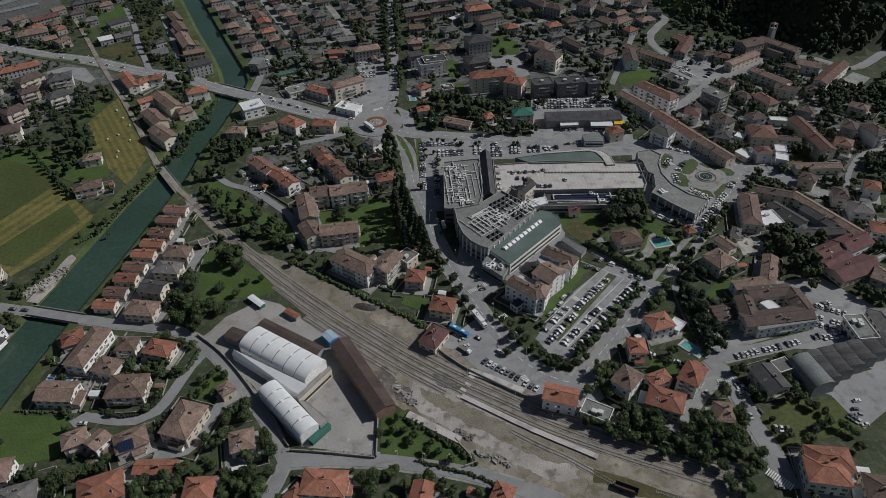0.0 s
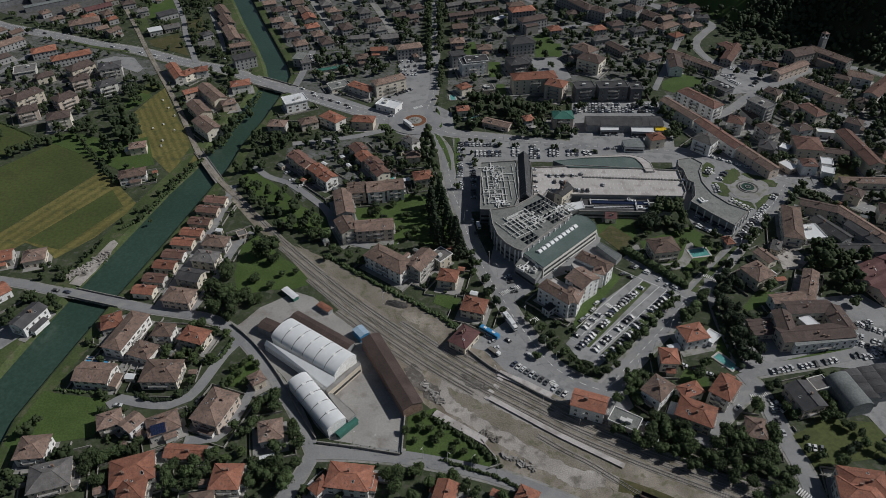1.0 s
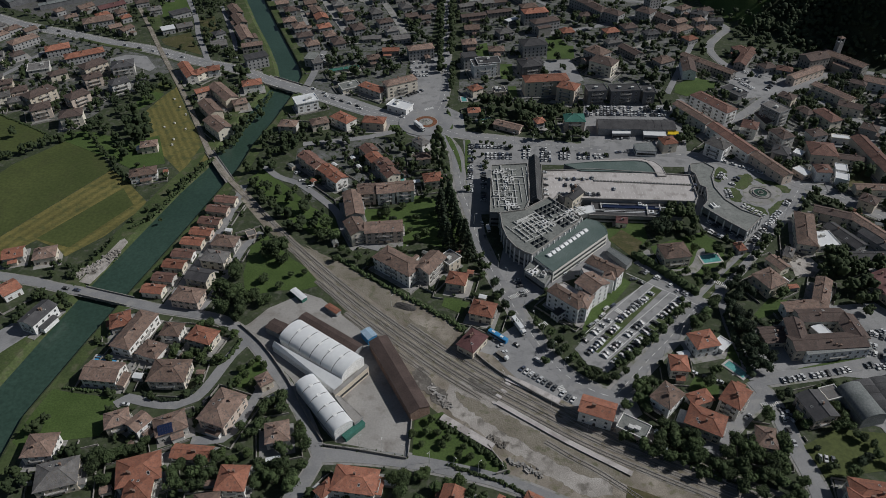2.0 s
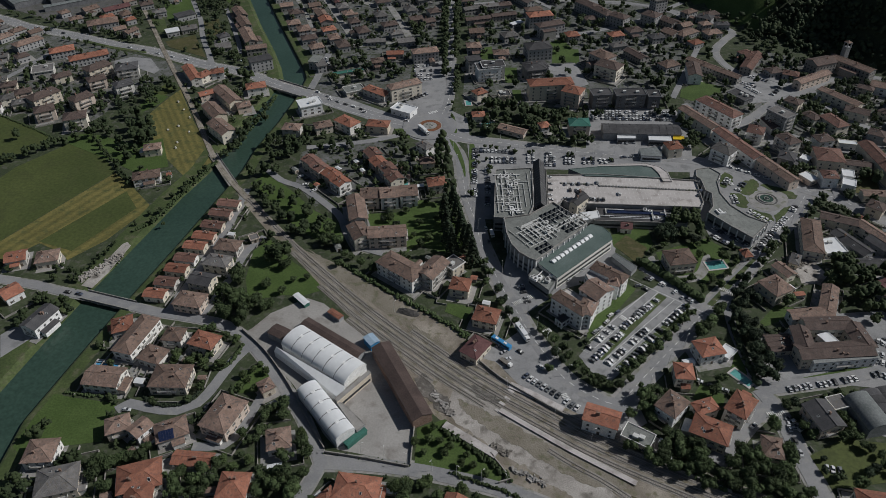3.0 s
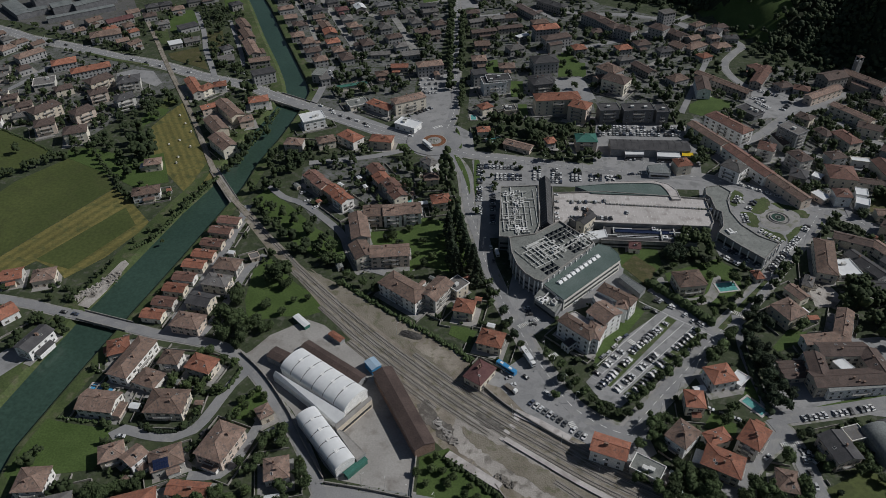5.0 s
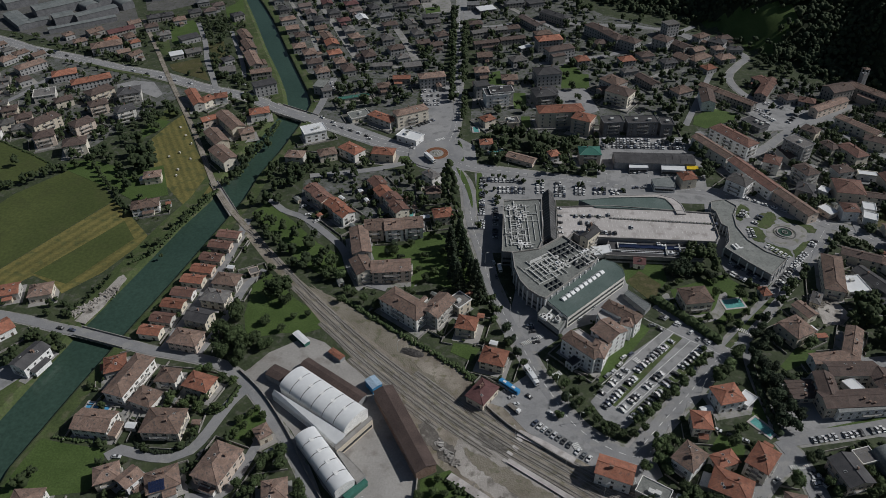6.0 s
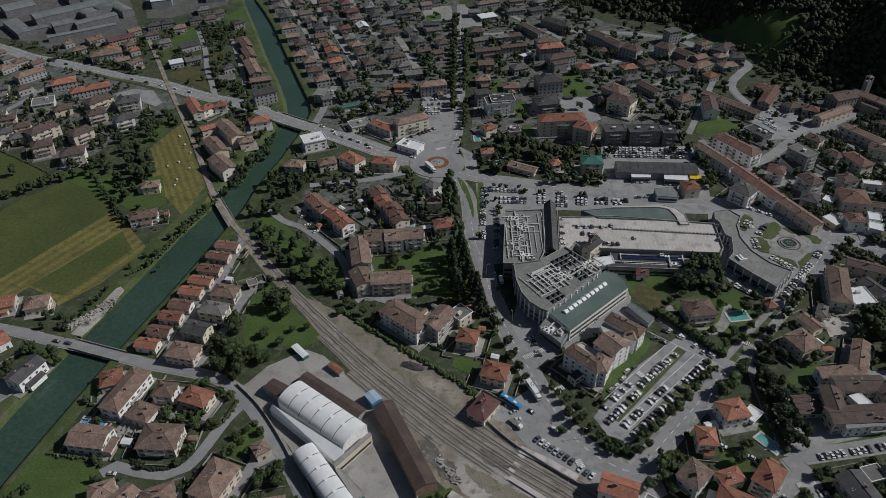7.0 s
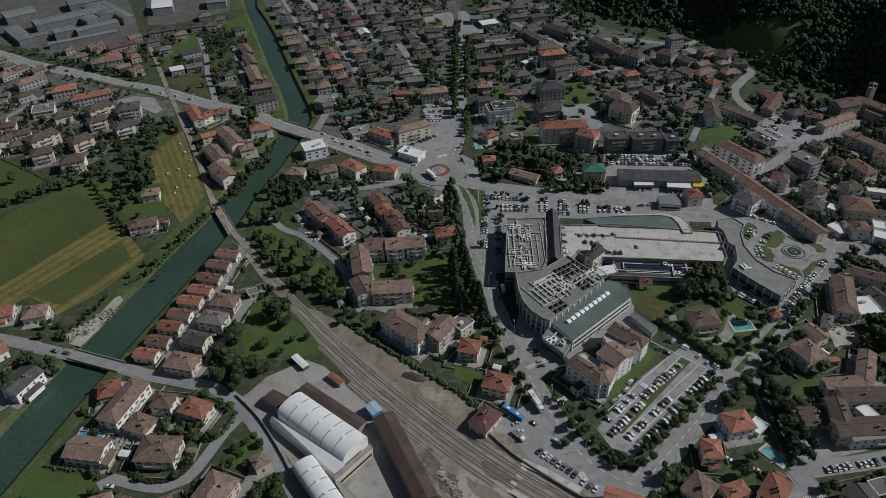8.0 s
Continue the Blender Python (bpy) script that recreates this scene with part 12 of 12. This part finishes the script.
def pool(x, y, rot, L, W, water=None):
    ob = empty("swimming_pool", x, y, rot)
    bm = bmesh.new()
    for a, b, c, d in ((-L / 2 - 1, L / 2 + 1, -W / 2 - 1, -W / 2), (-L / 2 - 1, L / 2 + 1, W / 2, W / 2 + 1), (-L / 2 - 1, -L / 2, -W / 2, W / 2), (L / 2, L / 2 + 1, -W / 2, W / 2)):
        box(bm, a, b, c, d, -0.2, 0.35)
    part("surround", bm, DECK, ob, "pale stone pool surround")
    bm = bmesh.new()
    box(bm, -L / 2, L / 2, -W / 2, W / 2, -0.2, 0.24)
    part("pool_water", bm, water or POOL, ob, "turquoise pool water")
    return tagged(ob, "turquoise garden swimming pool with a pale surround", "swimming pool")


def solar_roof(x, y, rot):
    ob = empty("solar_array", x, y, rot, 6.35)
    for i in range(6):
        for j in range(3):
            bm = bmesh.new()
            box(bm, -3.3 + 1.1 * i, -2.25 + 1.1 * i, -0.8, 0.8, 0, 0.06)
            part("panel", bm, SOLAR, ob, at=pose(0, 1.65 * (j - 1) * math.cos(0.345), 1.65 * (j - 1) * math.sin(0.345) + 0.25, 19.8))
    return tagged(ob, "dark blue solar panels on a house roof", "solar panels")


def hay_bale(x, y, rot):
    bm = bmesh.new()
    tube(bm, (0, -0.7, 0.72), (0, 0.7, 0.72), 0.75, 0.75, 14)
    bmesh.ops.bevel(bm, geom=[e for e in bm.edges if abs(e.verts[0].co.y - e.verts[1].co.y) < 0.01], offset=0.08, segments=1, affect="EDGES")
    ob = part("hay_bale", bm, STRAW)
    ob.matrix_basis = pose(x, y, 0.03, 0, 0, rot)
    return tagged(ob, "round straw bale lying on the mown field", "hay bale", "bales on the field")


def heap(name, x, y, rot, L, W, H, mat, label, n):
    """Blocks and boards thrown together: one mass."""
    rnd = random.Random(round(x * 3 + y))
    verts, faces = [], []
    for _ in range(n):
        u, v = rnd.uniform(-L / 2, L / 2), rnd.gauss(0, W / 4)
        a, b, c = rnd.uniform(0.2, 1.4), rnd.uniform(0.15, 0.6), rnd.uniform(0.15, 0.5)
        m = pose(u, v, rnd.uniform(0, H * 0.5) * max(0, 1 - abs(v) / W) + 0.1, rnd.uniform(-20, 20), rnd.uniform(-20, 20), rnd.uniform(0, 180))
        i = len(verts)
        for z in (-c, c):
            for p, q in ((-a, -b), (a, -b), (a, b), (-a, b)):
                verts.append(tuple(m @ Vector((p * rnd.uniform(0.8, 1.2), q, z))))
        faces += [[i + j for j in f] for f in ((3, 2, 1, 0), (4, 5, 6, 7), (0, 1, 5, 4), (1, 2, 6, 5), (2, 3, 7, 6), (3, 0, 4, 7))]
    me = bpy.data.meshes.new(name)
    me.from_pydata(verts, [], faces)
    me.materials.append(mat)
    ob = part(name, me, None)
    ob.matrix_basis = pose(x, y, 0, 0, 0, rot)
    return tagged(ob, label, "heap", kind="stuff")


def mound(x, y, rot, L, W, H):
    """A long dark heap of ballast."""
    n, m = 28, 12
    verts, faces = [], []
    for i in range(n + 1):
        for j in range(m + 1):
            u, v = i / n * 2 - 1, j / m * 2 - 1
            r = min(1.0, math.hypot(u, v))
            z = H * max(0, 1 - r ** 1.6) * (0.8 + 0.4 * noise.noise((u * 4, v * 3, 1)))
            verts.append((u * L / 2, v * W / 2, z + 0.09 if r < 1 else 0.0))
    for i in range(n):
        for j in range(m):
            a = i * (m + 1) + j
            faces.append((a, a + m + 1, a + m + 2, a + 1))
    me = bpy.data.meshes.new("ballast_heap")
    me.from_pydata(verts, [], faces)
    me.materials.append(SLAG)
    ob = part("ballast_heap", me, None)
    ob.matrix_basis = pose(x, y, 0.05, 0, 0, rot)
    return tagged(ob, "long dark heap of ballast stone beside the tracks", "heap")


SLAG = material("dark_ballast", (0.045, 0.042, 0.04), (0.085, 0.08, 0.075), big=0.4, small=3, bump=0.8)


def loading_ramp(x, y, rot, L):
    ob = empty("loading_ramp", x, y, rot)
    bm = bmesh.new()
    box(bm, -L / 2, L / 2, -2.0, 2.0, -0.3, 1.5)
    part("ramp_wall", bm, STONE_WALL, ob)
    bm = bmesh.new()
    n = int(L / 2.4)
    for k in range(n):
        a = -L / 2 + k * L / n
        box(bm, a + 0.04, a + L / n - 0.04, -1.9, 1.9, 1.5, 1.6)
    part("slab", bm, DECK, ob)["kind"] = "stuff"
    return tagged(ob, "old raised concrete loading ramp beside the tracks", "loading ramp")


def boundary_wall(pts):
    line = smooth_line(pts, 3.0)
    bm = bmesh.new()
    strip(bm, line, 0.18, -0.18, -0.3, 1.5)
    strip(bm, line, 0.26, -0.26, 1.5, 1.6)
    tagged(part("boundary_wall", fixed(bm), STONE_WALL), "long grey masonry boundary wall beside the road", "wall", kind="structure")


def deck_dividers(x0, y0, x1, y1, n, z):
    """Low pale wheel stops between facing bays of the deck."""
    rot = math.degrees(math.atan2(y1 - y0, x1 - x0))
    bm = bmesh.new()
    box(bm, -0.8, 0.8, -0.9, 0.9, 0, 0.25)
    box(bm, -0.55, 0.55, -0.65, 0.65, 0.25, 0.7)
    me = bpy.data.meshes.new("planter")
    bm.to_mesh(me)
    bm.free()
    me.materials.append(PAVING)
    for i in range(n):
        s = (i + 0.5) / n
        ob = part("planter", me, None)
        ob.matrix_basis = pose(x0 + (x1 - x0) * s, y0 + (y1 - y0) * s, z, 0, 0, rot)
        tagged(ob, "low square planter on the rooftop parking deck", "planter", "planters on the deck")


def bay_lines(x, y, rot, L, depth, z, rows, n):
    """White lines between parking bays."""
    bm = bmesh.new()
    for r in range(rows):
        off = (r - (rows - 1) / 2) * (depth if rows == 2 else depth * 1.75)
        for i in range(n + 1):
            a = -L / 2 + i * L / n
            box(bm, a - 0.07, a + 0.07, off - depth / 2 + 0.1, off + depth / 2 - 0.1, z, z + 0.02)
    ob = part("parking_marking", bm, PAINT)
    ob.matrix_basis = pose(x, y, 0, 0, 0, rot)
    return tagged(ob, "white lines of parking bays on the ground", "road marking", kind="structure")


def paint_line(pts, z=0.19):
    bm = bmesh.new()
    strip(bm, smooth_line(pts), 0.14, -0.14, z - 0.05, z)
    tagged(part("road_marking", fixed(bm), PAINT), "long white painted line along a car park lane", "road marking", kind="structure")


def lamp_post(x, y, h):
    ob = empty("street_lamp", x, y, round(x * 7) % 360, 0.1)
    bm = bmesh.new()
    tube(bm, (0, 0, -0.2), (0, 0, h), 0.1, 0.06, 7)
    tube(bm, (0, 0, h), (1.2, 0, h + 0.25), 0.05, 0.05, 6)
    part("pole", bm, METAL, ob)
    bm = bmesh.new()
    box(bm, 0.9, 1.7, -0.16, 0.16, h + 0.15, h + 0.32)
    part("lamp_head", bm, FRAME, ob)
    return tagged(ob, "grey metal street lamp with a single arm", "street lamp", "street lamps")


def outbuildings():
    """Garages and sheds in the gardens."""
    rnd = random.Random(21)
    for x, y, rot, L, W in [h for h in HOMES if h[1] < 470]:
        for _ in range(3):
            a = rnd.choice((0, 90, 180, 270)) + rnd.uniform(-25, 25)
            r = max(L, W) / 2 + rnd.uniform(4.5, 7.5)
            u, v = x + r * math.cos(radians(rot + a)), y + r * math.sin(radians(rot + a))
            l, w, h = rnd.uniform(3, 6.5), rnd.uniform(2.4, 3.6), rnd.uniform(2.2, 2.8)
            if not all(is_free(u + p, v + q) for p in (-3, 0, 3) for q in (-3, 0, 3)):
                continue
            take_rect(u, v, rot, l, w)
            ob = empty("garden_shed", u, v, rot)
            k = rnd.random()
            part("wall", wall_bm(l, w, h, "gable", 0.5), PLASTER if k < 0.6 else SLEEPER, ob)
            bm = bmesh.new()
            prism(bm, [(-w / 2 - 0.2, h - 0.15), (0, h + 0.45), (w / 2 + 0.2, h - 0.15), (w / 2 + 0.2, h), (0, h + 0.6), (-w / 2 - 0.2, h)], -l / 2 - 0.2, l / 2 + 0.2)
            part("roof", fixed(bm), rnd.choice((BROWN_TILE, RED_TILE, METAL_ROOF, FLAT_ROOF, WHITE_ROOF)), ob)
            part("door", DOOR, None, ob, at=pose(0, 0, 0, 0, 0, 90) @ pose(0, -l / 2, 0))
            tagged(ob, "small plain shed or garage in a garden", "shed", "garden sheds")
            break


def freight_wagon(x, y, rot):
    ob = empty("freight_wagon", x, y, rot, 0.4)
    bm = bmesh.new()
    box(bm, -5, 5, -1.4, 1.4, 0.6, 0.9)
    part("floor", bm, RUST_ROOF, ob)
    for a, b, c, d in ((-5, 5, -1.4, -1.3), (-5, 5, 1.3, 1.4), (-5, -4.9, -1.3, 1.3), (4.9, 5, -1.3, 1.3)):
        bm = bmesh.new()
        box(bm, a, b, c, d, 0.9, 2.3)
        part("side_wall", bm, RUST_ROOF, ob)
    for u in (-3.5, 3.5):
        for v in (-0.76, 0.76):
            part("wheel", WHEEL, None, ob, at=pose(u, v, 0.42) @ Matrix.Scale(1.3, 4))
    return tagged(ob, "open rust-brown freight wagon on a siding", "freight wagon")


# ---- roundabout, fountain, vehicles and other things ----
roundabout(-38.9, 492.3)
fountain(191.2, 404.3)
bus(14.3, 264.4, -39)
lorry(-43.2, 482.2, -54)
lorry(25.5, 271.7, -63)
flatbed_lorry(16.6, 251.3, -44)
delivery_van(9.3, 357.4, -79)
pool(141.6, 334.5, 12, 11.0, 7.0)
pool(133.6, 247.6, -50, 11.0, 4.5)
pool(-10.3, 531.2, -83, 8.0, 4.0)
pool(6.4, 496.9, 21, 11.0, 6.0)
pool(-51.5, 411.9, 3, 6.0, 5.0)
pool(-187.5, 240.8, -7, 12.0, 4.5, BLUE_WATER)
solar_roof(-138.5, 195.6, 23)
hay_bale(-248.6, 523.3, 66)
hay_bale(-230.4, 497.6, 26)
hay_bale(-234.8, 484.0, 66)
hay_bale(-223.2, 474.9, 19)
hay_bale(-227.2, 459.7, 52)
hay_bale(-225.6, 451.7, 31)
hay_bale(-239.4, 510.2, 136)
hay_bale(-240.6, 477.6, 120)
heap("rubble_heap", -223.8, 315.9, 58.0, 30, 7, 0.8, GRAVEL, "scattered rubble and planks on a building plot", 160)
heap("rubble_heap", -14.7, 224.4, -49.7, 17, 3.5, 1.2, CONCRETE, "line of broken concrete beside the tracks", 60)
heap("timber_stack", 13.2, 199.6, -24.3, 9, 3.5, 1.2, SLEEPER, "stack of old sleepers and scrap", 50)
heap("rubble_heap", 25.3, 186.3, -27.3, 16, 3.0, 1.0, CONCRETE, "blocks and scrap along a wall", 60)
heap("scrap_heap", 0.3, 205.1, -30.9, 8, 3.5, 1.0, SLEEPER, "scrap and stones beside the ramp wall", 40)
mound(-36.6, 286.5, -19.4, 13, 5.5, 1.6)
loading_ramp(-0.8, 203.7, -33.3, 28.8)
boundary_wall([(-66.3, 194.2), (-49.3, 192.1), (-27.4, 188.6)])
boundary_wall([(-124.7, 268.8), (-108.7, 254.2), (-91.3, 232.6), (-79.5, 214.4), (-66.7, 196.2)])
boundary_wall([(-26.7, 189.2), (-26.7, 209.7)])
boundary_wall([(12.5, 182.3), (17.4, 184.2), (8.8, 197.2)])
boundary_wall([(1.3, 253.9), (16.9, 238.8), (43.3, 220.7), (48.4, 218.7)])
boundary_wall([(68.6, 203.3), (90.4, 192.8), (112.2, 183.0)])
deck_dividers(79.4, 404.9, 144.4, 401.9, 30, 7.0)
deck_dividers(54.6, 407.1, 76.9, 406.1, 12, 7.0)
bay_lines(96.4, 399.7, 1.0, 96, 3.0, 7.0, 6, 36)
bay_lines(10.9, 460.4, -4.0, 27.8, 5.0, 0.14, 1, 11)
bay_lines(66.4, 271.7, 49.5, 26.2, 5.0, 0.14, 1, 10)
bay_lines(69.4, 265.7, 49.1, 28.4, 5.0, 0.14, 1, 11)
bay_lines(80.2, 266.9, 47.4, 36.6, 5.0, 0.14, 1, 14)
bay_lines(84.0, 261.2, 47.5, 35.7, 5.0, 0.14, 1, 14)
bay_lines(94.6, 295.7, 46.8, 21.7, 5.0, 0.14, 1, 8)
bay_lines(104.6, 285.6, 46.7, 39.2, 5.0, 0.14, 1, 15)
zebra(141.9, 312.0, -33, 9.0, z=0.55)
zebra(81.5, 286.2, -48, 6.0, z=0.55)
zebra(89.6, 274.5, -46, 6.0, z=0.55)
zebra(144.0, 225.9, 13, 9.0, z=0.55)
zebra(39.0, 275.3, 34, 5.0, z=0.55)
zebra(45.4, 230.8, -64, 5.0, z=0.55)
zebra(171.9, 422.0, -73, 6.0, z=0.55)
zebra(-37.7, 514.0, 30, 8.0, z=0.55)
zebra(27.2, 299.0, 33, 14.0, z=0.55)
zebra(272.8, 572.9, -13, 7.0, z=0.55)
zebra(148.4, 170.3, -48, 12.0, 4.0, z=0.55)
paint_line([(99.3, 311.3), (58.4, 267.3)])
paint_line([(103.7, 309.2), (62.8, 264.3)])
paint_line([(115.4, 300.6), (69.6, 251.7)])
paint_line([(111.3, 303.1), (65.8, 255.2)])
paint_line([(89.4, 319.5), (128.4, 291.5)])
roof_plant("mall_plant", 21.4, 390.1, 93.0, 44, 8, 10.0, 34, 11)
roof_plant("mall_plant", 57.5, 358.5, 40.0, 26, 6, 11.0, 18, 12)
freight_wagon(81.0, 168.2, -26.0)
outbuildings()
heap("rubble_heap", 189.3, 338.3, 0.0, 12, 12, 1.0, SLEEPER, "dark scrap and rubble in a yard", 90)
lamp_post(68.4, 207.8, 7.5)
lamp_post(82.3, 202.5, 7.5)
lamp_post(16.9, 234.6, 7.5)
lamp_post(39.3, 220.5, 7.5)
lamp_post(55.1, 207.1, 7.5)
lamp_post(87.8, 194.6, 7.5)
lamp_post(2.8, 248.3, 7.5)
lamp_post(-44.4, 286.5, 7.5)
lamp_post(-78.6, 303.2, 7.5)
lamp_post(-19.2, 457.3, 8.5)
lamp_post(-15.2, 438.4, 8.5)
lamp_post(-11.3, 419.5, 8.5)
lamp_post(-7.4, 400.6, 8.5)
lamp_post(-3.4, 381.7, 8.5)
lamp_post(0.5, 362.7, 8.5)
lamp_post(15.4, 321.6, 8.5)
lamp_post(20.0, 310.6, 8.5)
lamp_post(24.5, 299.7, 8.5)
lamp_post(29.1, 288.7, 8.5)
lamp_post(33.7, 277.8, 8.5)
lamp_post(38.2, 266.9, 8.5)
lamp_post(42.8, 255.9, 8.5)
lamp_post(47.4, 245.0, 8.5)
lamp_post(87.3, 240.3, 8.5)
lamp_post(98.5, 254.0, 8.5)
lamp_post(109.6, 267.6, 8.5)
lamp_post(120.7, 281.3, 8.5)
lamp_post(131.8, 295.0, 8.5)
lamp_post(142.9, 308.7, 8.5)
lamp_post(154.1, 322.4, 8.5)
lamp_post(165.2, 336.0, 8.5)
lamp_post(176.3, 349.7, 8.5)
lamp_post(187.4, 363.4, 8.5)
lamp_post(198.5, 377.1, 8.5)
lamp_post(209.7, 390.7, 8.5)
lamp_post(-432.4, 663.9, 8.5)
lamp_post(-413.5, 656.4, 8.5)
lamp_post(-394.6, 648.9, 8.5)
lamp_post(-375.7, 641.5, 8.5)
lamp_post(-356.8, 634.0, 8.5)
lamp_post(-337.9, 626.5, 8.5)
lamp_post(-319.0, 619.0, 8.5)
lamp_post(-300.1, 611.5, 8.5)
lamp_post(-281.2, 604.1, 8.5)
lamp_post(-262.3, 596.6, 8.5)
lamp_post(-243.4, 589.1, 8.5)
lamp_post(-224.5, 581.6, 8.5)
lamp_post(-205.6, 574.1, 8.5)
lamp_post(-186.6, 566.7, 8.5)
lamp_post(15.1, 465.6, 8.5)
lamp_post(28.8, 463.9, 8.5)
lamp_post(42.5, 462.2, 8.5)
lamp_post(56.2, 460.4, 8.5)
lamp_post(69.9, 458.7, 8.5)
lamp_post(83.7, 457.0, 8.5)
lamp_post(97.4, 455.3, 8.5)
lamp_post(111.1, 453.5, 8.5)
lamp_post(124.8, 451.8, 8.5)
lamp_post(138.5, 450.1, 8.5)
lamp_post(-60.4, 196.4, 8.5)
lamp_post(-49.5, 194.1, 8.5)
lamp_post(-38.6, 191.8, 8.5)
lamp_post(-27.8, 189.5, 8.5)
lamp_post(-16.9, 187.2, 8.5)
lamp_post(-6.0, 185.0, 8.5)
lamp_post(4.8, 182.7, 8.5)
lamp_post(15.7, 180.4, 8.5)
